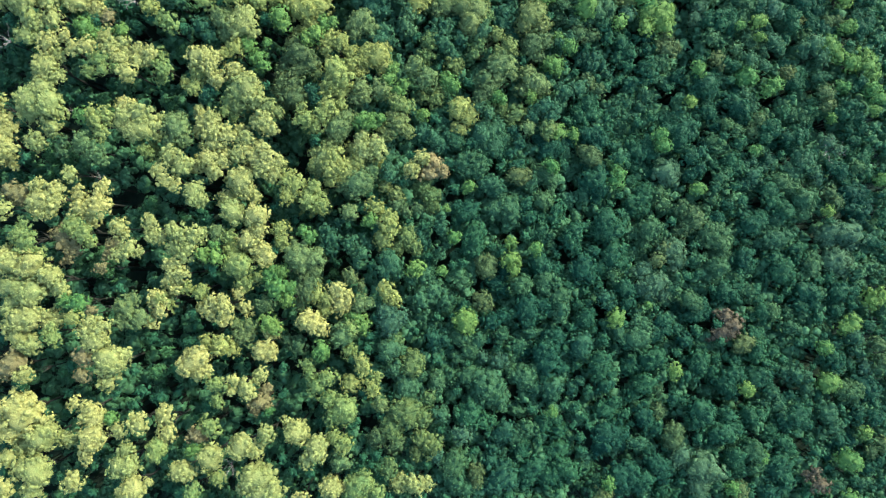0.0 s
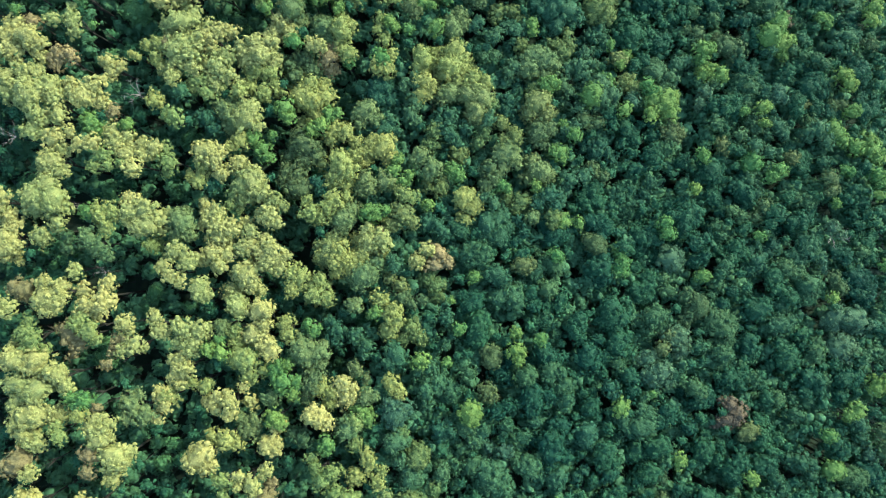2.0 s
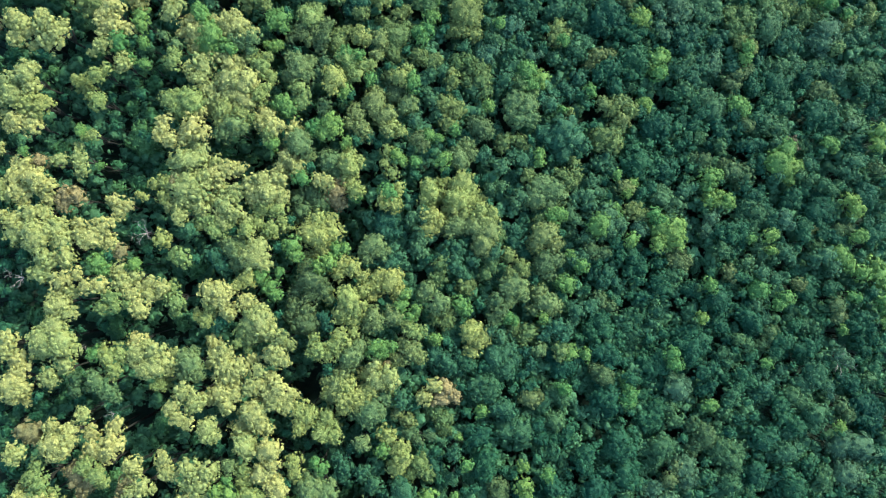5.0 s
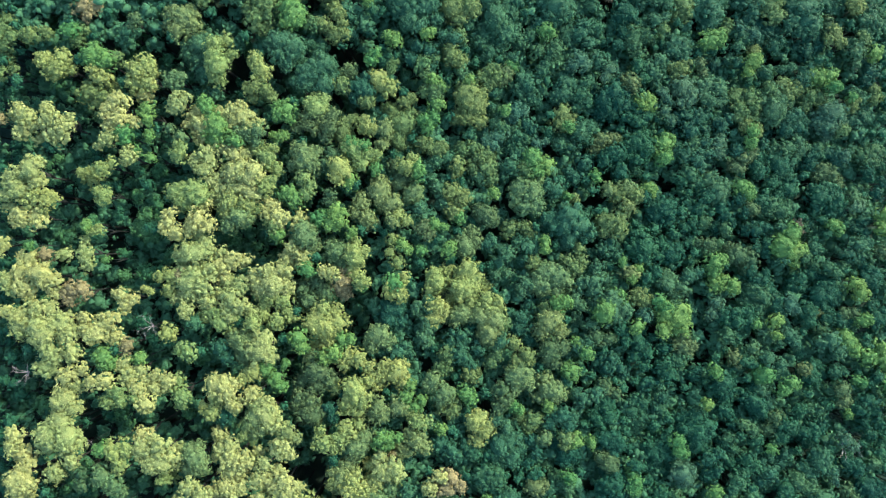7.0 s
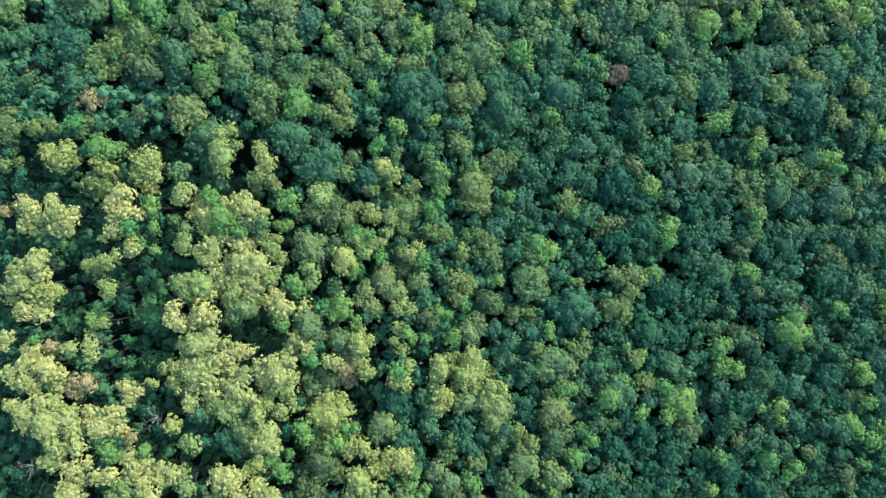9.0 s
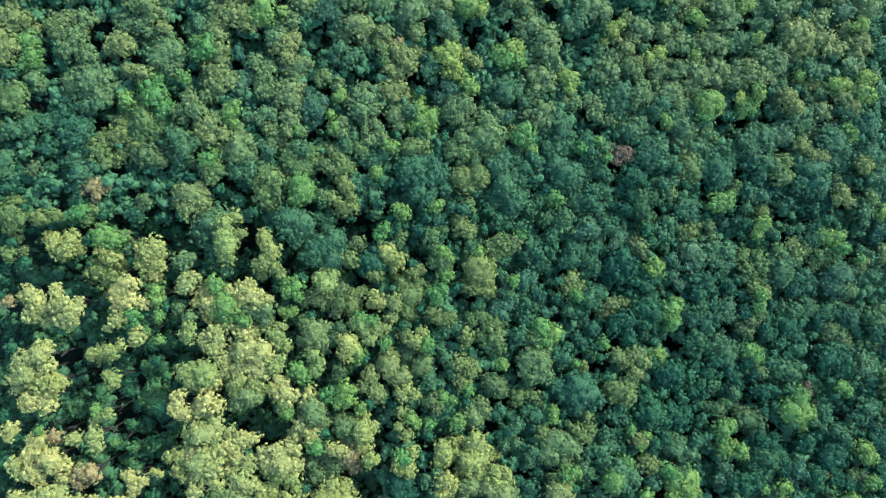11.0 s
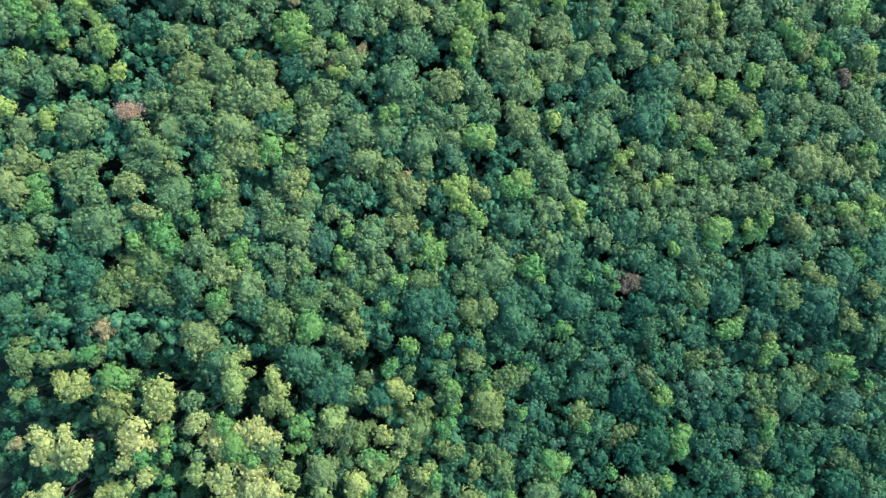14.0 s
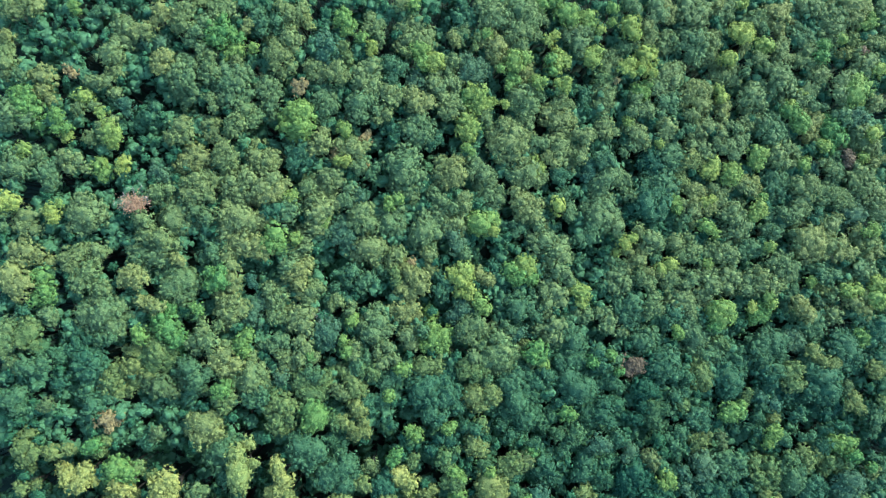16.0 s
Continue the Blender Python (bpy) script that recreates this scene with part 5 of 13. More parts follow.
grow(CHESTNUT, 29.4, 40.8, (0.5, -0.5, 1.7), (-0.5, 0.5, 1.7))
grow(CHESTNUT, 11.7, 46.9, (0, 0, 1.3))
grow(CHESTNUT, 18.6, 46.9, (0.1, -1, 1.5), (-1.3, 0, 1.3), (1, 0, 1.1), (0.6, 1.8, 1.1))
grow(CHESTNUT, 9.5, 51.9, (-1.4, 0, 1.6), (0.9, 0.4, 1.3), (1.8, -0.5, 1.1))
grow(CHESTNUT, 25.1, 53, (-0.7, 0.3, 1.8), (0.7, -0.6, 1.7), (1.2, 1.2, 1.5), (-1.2, -1.1, 1.3))
grow(CHESTNUT, -0.7, 56.3, (-0.7, 1.4, 1.6), (1.1, 0.5, 1.4), (-0.2, -1.8, 1.6))
grow(CHESTNUT, 18.8, 56.5, (0, 0.4, 1.1), (0, -1, 0.7))
grow(CHESTNUT, 27.1, 57.4, (1.2, 0, 1.7), (-1.2, 0, 1.7))
grow(CHESTNUT, 12.7, 59.6, (0, 0, 1.3))
grow(CHESTNUT, 10.4, 61.4, (0, 0, 1.6))
grow(CHESTNUT, -0.5, 61.7, (0, 0, 1.6))
grow(CHESTNUT, 3.9, 61.9, (0.6, -0.1, 1.6), (-1.2, 1.6, 1.4), (1, -1.5, 1.3), (-1.7, -0.2, 1.1), (0.6, -3.8, 1.3), (0.1, 2.1, 1.6))
grow(CHESTNUT, 1.3, 64.8, (0.9, 0.2, 1.4), (-0.9, -0.2, 1.4))
grow(CHESTNUT, -4.4, 65.1, (0.7, -0.4, 1.3), (1.6, 0.1, 1.1), (-0.6, -0.3, 1.1), (-1.5, 0.6, 1.3))
grow(CHESTNUT, -18.1, 68.1, (0.3, 0.3, 1.2), (1.2, 1.2, 1.1), (-0.6, -0.6, 1.8))
grow(CHESTNUT, -54.5, 68.5, (0.3, -0.1, 1.2), (-0.5, 0.3, 0.8))
grow(CHESTNUT, -9.3, 68.5, (0.3, 0.3, 2), (-1.5, 1.7, 1.8), (-0.6, -1.9, 1.8), (-2.4, 2.5, 1.4), (1.2, 1.6, 1.3), (0.7, -2.8, 1.2), (2.5, 1.6, 0.9), (2.5, -2.4, 1.4))
grow(CHESTNUT, 64.4, 68.6, (0, 0, 1.3))
grow(CHESTNUT, 48.8, 69.2, (-0.8, 0.4, 1.5), (1.1, -0.5, 1.3))
grow(CHESTNUT, 17.1, 70, (0, 0.7, 1.7), (-0.5, -0.6, 1.7), (0.9, -0.2, 1.3))
grow(CHESTNUT, 1.6, 71.7, (-0.3, 1, 2.2), (1.1, 0.1, 1.8), (-0.3, -1.7, 1.6), (1.1, -2.2, 1.4), (-2.1, -1.7, 1.4), (1.5, 1.9, 1.3), (-1.2, 2.8, 1.3))
grow(CHESTNUT, -14.8, 71.9, (0, 0, 1.4))
grow(CHESTNUT, -55, 72.4, (-0.9, 0.2, 1.7), (0.8, -0.6, 1.4), (2, 1.1, 1.2), (0, -1.5, 1.2), (-1.7, 1.1, 1))
grow(CHESTNUT, -30.2, 72.5, (0.3, 0.5, 1.4), (1.2, -0.4, 1), (-1.8, -0.4, 1))
grow(CHESTNUT, -8.3, 72.5, (-0.3, -0.2, 1.4), (0.6, 0.3, 1.1))
grow(CHESTNUT, 48.3, 72.8, (0.7, 1.5, 1.7), (1.2, -0.4, 1.7), (-1.2, 2, 1.7), (-0.3, -1.3, 1.7), (-1.3, -0.4, 1.7), (1.2, -1.8, 1.5))
grow(CHESTNUT, 66.5, 73.3, (0, 0, 1.5))
grow(CHESTNUT, -4.6, 73.8, (0.4, -0.1, 1.8), (-0.9, 0.3, 1.3))
grow(CHESTNUT, 60.4, 74, (1.1, 0.3, 1.5), (-0.9, 0.8, 1.5), (-1.4, -0.6, 1.3), (1.6, -1.1, 1.1))
grow(CHESTNUT, -18.7, 74.2, (0, 0, 1.6))
grow(CHESTNUT, 70.6, 74.9, (0, -0.6, 1.3), (0, 0.8, 1.2))
grow(CHESTNUT, -68.4, 75.4, (-0.7, -0.1, 1.3), (1.3, 0.3, 1))
grow(CHESTNUT, 52.1, 75.8, (0, 0, 1.3))
grow(CHESTNUT, 55.7, 75.8, (-0.1, -0.5, 1.7), (1.4, 0, 1.3), (-1.1, 0.9, 1.3))
grow(CHESTNUT, -49.8, 75.9, (0, 0.5, 1.2), (0, -0.7, 1))
grow(CHESTNUT, 4.8, 76.3, (1.1, 0, 1.5), (0.1, 0.9, 1.5), (-0.3, -1.3, 1.3), (-1.2, 0, 1.3))
grow(CHESTNUT, -10.7, 77.6, (-0.2, -0.4, 1.1), (0.3, 0.5, 0.9))
grow(CHESTNUT, -52.7, 77.7, (0, 0, 1.4))
grow(CHESTNUT, -5.4, 77.8, (-0.5, 0.3, 1.4), (0, -1.5, 1.1), (1.3, 1.2, 0.9))
grow(CHESTNUT, 36.7, 78.8, (0.6, 0.3, 1.7), (-0.4, -0.7, 1.3), (-0.9, 0.3, 1.1))
grow(CHESTNUT, -1.2, 79.8, (-0.2, 0.1, 1.6), (0.7, -0.8, 1.4), (-0.7, 1, 1.1))
grow(CHESTNUT, -63.4, 80.8, (-0.9, -0.2, 1.5), (1.5, 0.3, 1.2))
grow(CHESTNUT, -68.3, 81, (-0.5, 0.5, 1.7), (-0.1, 2.2, 1.5), (1.1, -0.3, 1.3), (-0.1, -1.6, 1.3), (-0.4, -3.2, 1))
grow(CHESTNUT, -57.5, 81.1, (0.4, 0.8, 1.2), (-0.4, -0.8, 1.2))
grow(CHESTNUT, 49.7, 82.4, (0, 0, 1.3))
grow(CHESTNUT, 0.1, 82.7, (-0.2, 0.5, 1.3), (0.3, -0.9, 0.9))
grow(CHESTNUT, -22.9, 83.9, (0.2, -0.4, 1.1), (-0.2, 0.4, 1.1))
grow(CHESTNUT, -19.7, 84, (0.6, 1.6, 1.4), (1.4, -0.1, 0.9), (1.4, -1.4, 1.2), (-0.3, -1, 0.9), (0.1, -1.9, 1.4), (-2, -0.1, 1.4), (-0.3, 2.5, 1.2))
grow(CHESTNUT, 68.8, 84.4, (0, 0, 1.4))
grow(CHESTNUT, 63.7, 84.7, (0.1, 0.7, 1.3), (0.6, -0.8, 1.2), (-0.9, -0.3, 1))
grow(CHESTNUT, 33.5, 85.2, (0, 0, 1.3))
grow(CHESTNUT, -31, 85.8, (-0.1, 1.1, 1.7), (-0.6, -1.1, 1.7), (1.1, 0.7, 1.4), (0.3, -2.4, 1.4), (-1.4, 2.4, 1.4), (-1.8, 0.2, 1.2), (1.1, -1.1, 1), (3.3, -0.2, 1.1))
grow(CHESTNUT, 45.1, 86.3, (0.2, 0.4, 1.1), (-0.3, -0.6, 0.9))
grow(CHESTNUT, 0.4, 87.4, (-1.4, 0.3, 1.8), (0.9, 0.7, 1.6), (1.8, -0.2, 1.3), (-0.5, -1.6, 1.3))
grow(CHESTNUT, -39.2, 87.7, (0.5, 0.4, 1.6), (-0.8, 0, 1.2), (0, -0.9, 1))
grow(CHESTNUT, 52.9, 89.3, (0.4, -1.1, 1.7), (-0.6, 0.3, 1.7), (0.4, 1.3, 1.3))
grow(CHESTNUT, -26.5, 89.7, (0.4, -1.1, 1.9), (-1.3, 0.7, 1.8), (1.3, 0.7, 1.6), (-1.3, -1.5, 1.6), (2.1, -0.2, 1.2), (-1.5, 1.8, 1.2), (2.8, 1.8, 1.1), (-2.5, -0.7, 0.9))
grow(CHESTNUT, -20.5, 89.7, (0.1, -0.5, 1.8), (1.4, -0.9, 1.4), (-1.4, 1.8, 1.4))
grow(CHESTNUT, 37, 89.9, (0, 0, 1.9), (0.9, -1.4, 1.7), (0.5, 1.5, 1.5), (-0.5, -1.4, 1.5), (-0.6, 1.6, 1.3), (-1.1, 0.7, 1.1))
grow(CHESTNUT, 67.7, 90.2, (0.2, -0.5, 1.4), (-0.2, 0.5, 1.4))
grow(CHESTNUT, -55.8, 90.8, (-0.2, 0.1, 1.7), (2.7, 0.1, 1.5), (0.7, -1.6, 1.2), (0, 1.6, 1.2), (-1.8, -1.2, 1.2), (1.9, -1.6, 1), (1.2, 1.1, 1), (0.4, 2.4, 0.9), (-3.4, 0, 1.5))
grow(CHESTNUT, -17.8, 91.6, (0.8, -0.2, 1.4), (-1, 0.2, 1.2))
grow(CHESTNUT, -1.6, 91.6, (1.9, 0, 1.3), (0.7, -0.7, 1.3), (-0.7, 0.1, 1.3), (-0.9, 0.9, 1.3), (-1.3, -0.4, 1.1))
grow(CHESTNUT, 59, 91.7, (0.8, 0, 1.2), (-0.7, -0.4, 1.2), (1.8, 0, 0.8), (-1.2, 0.5, 1))
grow(CHESTNUT, -8.3, 92.1, (-0.5, 0.1, 1.8), (1.3, 0.5, 1.4), (1, -0.5, 1.3), (-1.8, -0.4, 1.3))
grow(CHESTNUT, -39.5, 92.3, (0.7, -0.7, 1.2), (-0.7, 0.7, 1.2))
grow(CHESTNUT, -52.5, 93.6, (-0.5, -0.4, 1.5), (-0.5, 1.7, 1.4), (-1.7, 2.2, 0.7), (1.5, -1.7, 1.4))
grow(CHESTNUT, 56.3, 93.7, (0, 0, 1.5))
grow(CHESTNUT, 40.7, 95, (-0.4, 0.2, 1.3), (1.1, -0.7, 0.8))
grow(CHESTNUT, -49.9, 95.3, (0.2, 0.1, 1.9), (-2.3, 1.4, 1.9), (-0.6, 1.8, 1.7), (-1.8, -0.8, 1.7), (2.2, 0.5, 1.5), (1.8, -1.7, 1.5), (1.4, 2.6, 1.5), (-0.2, -2.1, 1.5), (1, -3.4, 1.4))
grow(CHESTNUT, -67.4, 98.2, (-0.1, -0.2, 1.8), (-0.5, 1.5, 1.3), (0.7, -1.5, 1.2))
grow(CHESTNUT, 58.9, 104.2, (0.6, -0.4, 1.2), (0.1, 0.5, 1), (-0.9, 0.1, 1))
grow(CHESTNUT, -13.5, 106.7, (0.2, -0.7, 1.1), (-0.2, 0.7, 1.1))
grow(CHESTNUT, 67.2, 111.9, (-0.1, -0.3, 1.4), (0.5, 1.6, 1.2), (-1.1, -1.3, 1.2), (1, 0.2, 1))
grow(CHESTNUT, 34, 121.8, (-0.2, 1, 1.3), (0.3, 0, 1.1), (0.8, -0.9, 0.9), (-0.7, -0.9, 0.9))
grow(CHESTNUT, 46, 121.8, (-0.8, 0.2, 1.3), (0.2, -0.3, 1.1), (0.7, 0.6, 1), (1.2, -0.8, 0.8))
grow(CHESTNUT, 35.5, 125.3, (-0.3, 0.9, 1.3), (0.2, -0.1, 1.1), (-0.8, -0.1, 1.1), (-1.8, -1.1, 1.1), (0.7, 0.9, 0.9), (2.2, -0.5, 1.1))
grow(CHESTNUT, 20.5, 139, (-0.4, 0, 1.5), (1, 0, 0.9))
grow(CHESTNUT, -11.9, 141.7, (-0.3, 0.2, 0.9), (0.5, -0.2, 0.7))
grow(CHESTNUT, -21.6, 141.8, (0.2, -0.4, 1.2), (-0.2, 0.5, 1.1), (0.6, -1.3, 0.9), (-0.7, 1.3, 0.9))
grow(CHESTNUT, -0.7, 144, (0.2, 0.6, 1.1), (-0.3, -0.8, 0.9))
grow(CHESTNUT, 63.1, 144.5, (0.4, 0, 1.2), (-0.6, 0, 1))
grow(CHESTNUT, -28.1, 146, (-1, -0.1, 1.2), (0.7, 0.4, 1.1), (1.1, -0.4, 0.9))
grow(CHESTNUT, 65, 146.5, (-0.4, 0.4, 1.6), (0.6, -0.5, 1.4))
# aspen trees
grow(ASPEN, -1.1, 93.8, (0, 0, 1.3))
grow(ASPEN, -14.9, 94, (-0.5, -0.9, 1.2), (1.3, -0.5, 1.1), (-1.4, 0.5, 0.9), (0.4, 1.3, 1.1))
grow(ASPEN, -27.8, 94.8, (0.6, 0.7, 1.2), (-0.3, 1.6, 1.2), (-0.3, -0.6, 1.1), (-1.5, -1.9, 1.1), (1.9, -0.7, 0.9))
grow(ASPEN, -20, 94.8, (0.2, 0.7, 1.2), (-0.2, -0.7, 1.2))
grow(ASPEN, 36, 96, (-0.1, 0.2, 1.9), (-0.6, 2.1, 1.9), (1.4, 2.1, 1.7), (1.8, 0.2, 1.5), (1.3, -1.7, 1.5), (-0.1, -1.6, 1.5), (-1.6, 0.7, 1.5), (-0.5, -3.2, 1.3), (-2.1, -2.1, 1.3))
grow(ASPEN, -31.9, 96.4, (1.3, 0.1, 1.2), (0.5, 0.5, 1), (-0.4, -0.4, 0.9), (-2.1, -0.3, 1))
grow(ASPEN, -11.9, 97.5, (0, -0.4, 1.4), (0.9, 0.5, 1.3), (0.4, -1.8, 1.3), (-1.3, 1.8, 1.3))
grow(ASPEN, 11.2, 97.5, (0.6, 0.7, 1.7), (0.2, -1.1, 1.5), (-1.7, 0.3, 1.1))
grow(ASPEN, 4.5, 98.2, (0.4, -0.4, 1.1), (-0.5, 0.5, 0.9))
grow(ASPEN, -16.9, 98.6, (0.5, 0.8, 1.6), (-0.3, -0.5, 1.6), (-0.8, 1.7, 1.6), (1.9, -0.5, 1.2), (0.5, 2.6, 1.2), (0.1, -1.9, 1.2), (-1.7, 0.4, 1.2), (1, -2.8, 1.2), (-1.2, -1.4, 1.1))
grow(ASPEN, 21.2, 98.8, (0.1, 0.3, 1.1), (-0.8, -0.6, 1.1), (-1.3, 1.3, 1.1), (0.1, -1, 0.9), (-0.3, 1.7, 0.9), (2.1, -1.5, 1.1))
grow(ASPEN, 16.9, 99.9, (0.7, 0.2, 1.1), (-0.8, 0.2, 1.1), (0.2, -0.7, 0.9))
grow(ASPEN, -28.1, 100, (0.9, -0.6, 1.6), (-0.8, 0.3, 1.6), (0.5, 0.8, 1.4), (-0.8, -1, 1.2), (1.3, -1.9, 1.1), (-2.1, 1.6, 1), (1.8, 1.6, 0.7))
grow(ASPEN, 60.1, 100.2, (0.3, -0.3, 1.4), (0.8, -1.3, 1.2), (-1.2, 1.6, 1.2))
grow(ASPEN, -64.8, 101, (-0.3, 0.3, 1.5), (0.5, -0.5, 1.2))
grow(ASPEN, -57.3, 101.3, (-0.1, 0, 2), (1.1, -2.1, 1.9), (-2.2, -0.4, 1.9), (1.9, 0.4, 1.7), (-1.8, 1.3, 1.7), (3.1, -0.8, 1.5), (0.7, 1.7, 1.5), (-1, -2.1, 1.5), (-1.4, 3.4, 1.4))
grow(ASPEN, 34.4, 101.6, (-0.4, 0.8, 1.7), (0.5, -0.1, 1.5), (-1.4, -0.1, 1.5), (1, -1.6, 1.3), (-2.4, 0.8, 1.3), (1, 1.3, 1.1), (2.5, -1.1, 1.3))
grow(ASPEN, 11.3, 103, (1, 0.8, 1.7), (0.1, 2.1, 1.7), (-0.9, 0.8, 1.5), (1.5, -0.6, 1.3), (-0.4, -1.1, 1.3), (0.1, -2, 1.1), (-1.3, -2, 1.5))
grow(ASPEN, 45.4, 104.6, (0.1, 1, 1.3), (-0.5, -0.4, 1.3), (0.5, -0.9, 1.1))
grow(ASPEN, -32.7, 104.7, (0, 0, 1.4))
grow(ASPEN, 38, 105.1, (0.5, 0.6, 1.7), (0, 2, 1.5), (0.9, -0.8, 1.3), (0.4, -2.2, 1.3), (-1, 1.1, 1.3), (-1, -1.8, 1.3))
grow(ASPEN, 41.7, 105.7, (0.3, 0.9, 1.7), (1.3, 0, 1.5), (-0.2, -1, 1.5), (-1.2, 1.4, 1.3), (-1.2, -0.1, 1.3), (0.8, -2, 1.1))
grow(ASPEN, 23.2, 105.8, (1.1, -1.1, 1.5), (0.1, -0.1, 1.5), (-0.8, 1.3, 1.5), (0.6, 1.3, 1.3), (-0.8, -1.1, 1.3), (-1.8, -0.1, 1.3), (2.1, -0.1, 1.1))
grow(ASPEN, 65.8, 106.8, (1.3, 0.4, 1.6), (-0.2, 0.9, 1.6), (0.3, -0.6, 1.4), (-1.8, -1.1, 1.4))
grow(ASPEN, 13.5, 106.9, (-0.7, 0.6, 1.3), (0.2, 0.1, 1.1), (1.1, -1.3, 0.9))
grow(ASPEN, 51.4, 107.7, (0.1, 0.9, 1.7), (-0.4, -0.6, 1.5), (-1.4, 0.9, 1.5), (1.1, -0.1, 1.3), (0.6, -1.5, 1.2), (1.6, -1.1, 1))
grow(ASPEN, -29.7, 108.2, (0, 0, 1.6))
grow(ASPEN, 22.5, 108.8, (-0.7, 0.2, 1.3), (1.3, -0.3, 0.9))
grow(ASPEN, -52.7, 109.6, (-0.7, 1.5, 1.2), (0.1, -0.2, 1), (0.9, -1.9, 1))
grow(ASPEN, -58, 109.7, (0.1, 0.6, 1.7), (-0.3, -1.1, 1.2))
grow(ASPEN, -50.2, 109.9, (0.1, 0, 1.5), (-1.1, 0.4, 1.5), (1.3, -0.5, 1.4))
grow(ASPEN, 12.3, 109.9, (1, -0.5, 1.7), (0, 0.9, 1.7), (1.4, 1.8, 1.3), (-0.9, -1, 1.3), (-1.4, -1.9, 1.1), (-2.3, -0.1, 0.9))
grow(ASPEN, 41.1, 110, (0.4, 0, 1.3), (-1.1, 0, 1.3), (1.4, -0.9, 1), (-0.1, 1, 1))
grow(ASPEN, -8.4, 110.1, (0, 0, 1.3))
grow(ASPEN, -2.5, 110.2, (0, 0, 1.3))
grow(ASPEN, -17.6, 110.8, (0, 0.6, 1.8), (1.3, 0.2, 1.4), (2.6, -1.1, 1.2), (0.4, -1.1, 1.2), (-0.9, 2.8, 1.2), (-1.3, 1.1, 1.2), (0.9, -2.5, 1.1), (-1.8, -1.2, 1.1), (-2.6, -0.7, 1.1))
grow(ASPEN, -28.3, 111.2, (-0.6, -1.2, 1.6), (0.7, -0.3, 1.2), (0.7, 1, 1.1), (-0.2, 2.3, 1.1))
grow(ASPEN, 28.4, 112, (0.8, -0.2, 1.3), (-0.7, -1.1, 1.1), (-0.2, 0.8, 1.5))
grow(ASPEN, 9.9, 112.1, (0.6, 0, 1.5), (-0.9, -1, 1.3), (1.5, 0.9, 1.1), (-1.3, 0.4, 1.1))
grow(ASPEN, 53.8, 112.3, (0.2, -0.8, 1.3), (-0.3, 1.1, 1.2))
grow(ASPEN, -24.7, 113.3, (0.5, 0.2, 1.2), (-0.7, -0.3, 1.1))
grow(ASPEN, -8.9, 114.1, (-0.8, -0.4, 1.8), (0.5, 0.5, 1.6), (0.5, -2.7, 1.4), (-1.3, -1.8, 1.4), (1.4, -0.8, 1.3), (-0.4, 2.3, 1.1), (-1.7, 3.2, 1.3), (1.9, 1.4, 1.4))
grow(ASPEN, 22.4, 114.5, (0, 0, 1.5))
grow(ASPEN, -68, 114.8, (-0.3, 0.8, 1.7), (0.9, -0.9, 1.3), (-0.7, -0.5, 1.2))
grow(ASPEN, 9.5, 114.8, (0, 0, 1.3))
grow(ASPEN, -4.5, 115, (0.6, 0.1, 1.6), (-0.7, -0.4, 1.3), (-1.2, 1.4, 1.3), (1.1, -1.7, 1.1))
grow(ASPEN, -70.8, 115.3, (0.2, 0.7, 1), (-0.2, -1, 0.8))
grow(ASPEN, -37.9, 115.3, (1, 0.7, 1.9), (2.3, -0.5, 1.7), (-0.2, -0.1, 1.6), (-1.5, 0.7, 1.6), (-1.1, -1.9, 1.4), (-1.9, -1, 1.2), (-1.5, 2.4, 1))
grow(ASPEN, -50.9, 115.4, (0, 0, 1.5))
grow(ASPEN, -14.8, 115.5, (0.2, -0.1, 1.8), (0.7, 1.7, 1.6), (1.6, -1, 1.4), (-0.2, -1.5, 1.2), (-1.1, 1.2, 1.2), (-2, -1.5, 1.2), (-2.4, 1.6, 1.2), (2, 0.4, 1.1), (0.7, -1.9, 1.1))
grow(ASPEN, 43.1, 115.5, (0.4, 0.2, 1.7), (1.4, -0.7, 1.5), (-0.1, -1.7, 1.5), (-0.6, 1.6, 1.5), (-1.6, 0.7, 1.5), (0.4, 2.6, 1.3), (-1.6, -2.2, 1.3), (0.9, -3.1, 1.1), (1.6, 3.1, 1))
grow(ASPEN, 59.8, 115.5, (0.3, -0.1, 1.4), (-1.2, -0.1, 1.4), (1.3, 0.4, 1.2))
grow(ASPEN, -46.7, 116, (-0.5, -0.2, 1.9), (0.7, 0.7, 1.5), (-0.5, -2.3, 1.5), (-1.2, 2.2, 1.4), (-2.2, -1, 1.4), (1.1, -1.4, 1.2), (0, 3.1, 1.2), (0.8, 2.2, 1), (2.8, -1.4, 1.4))
grow(ASPEN, -59.2, 116.1, (-0.6, 0.1, 1.9), (1, 1, 1.5), (-0.5, 1.7, 1.5), (-1.4, -1.6, 1.5), (2.2, -0.3, 1.2), (0.6, -1.6, 1.2))
grow(ASPEN, -42.7, 116.4, (0.8, -0.4, 1.4), (-0.8, 0.4, 1.4))
grow(ASPEN, -25.2, 116.6, (-0.2, -0.4, 1.6), (-0.7, -2.2, 1.6), (1, 0.5, 1.4), (2, 1.9, 1.2), (-1.8, 1.4, 1.2), (-2, -3.5, 1.2), (2.3, 1, 1.1), (0.3, 1.4, 1.1), (-0.1, 2.8, 1.1))
grow(ASPEN, 52, 116.7, (0.5, -0.5, 1.2), (-0.5, 0.5, 1.2))
grow(ASPEN, -29.9, 116.8, (-0.2, -0.7, 1.6), (0.6, 0.2, 1.2), (-0.2, 1, 1.2))
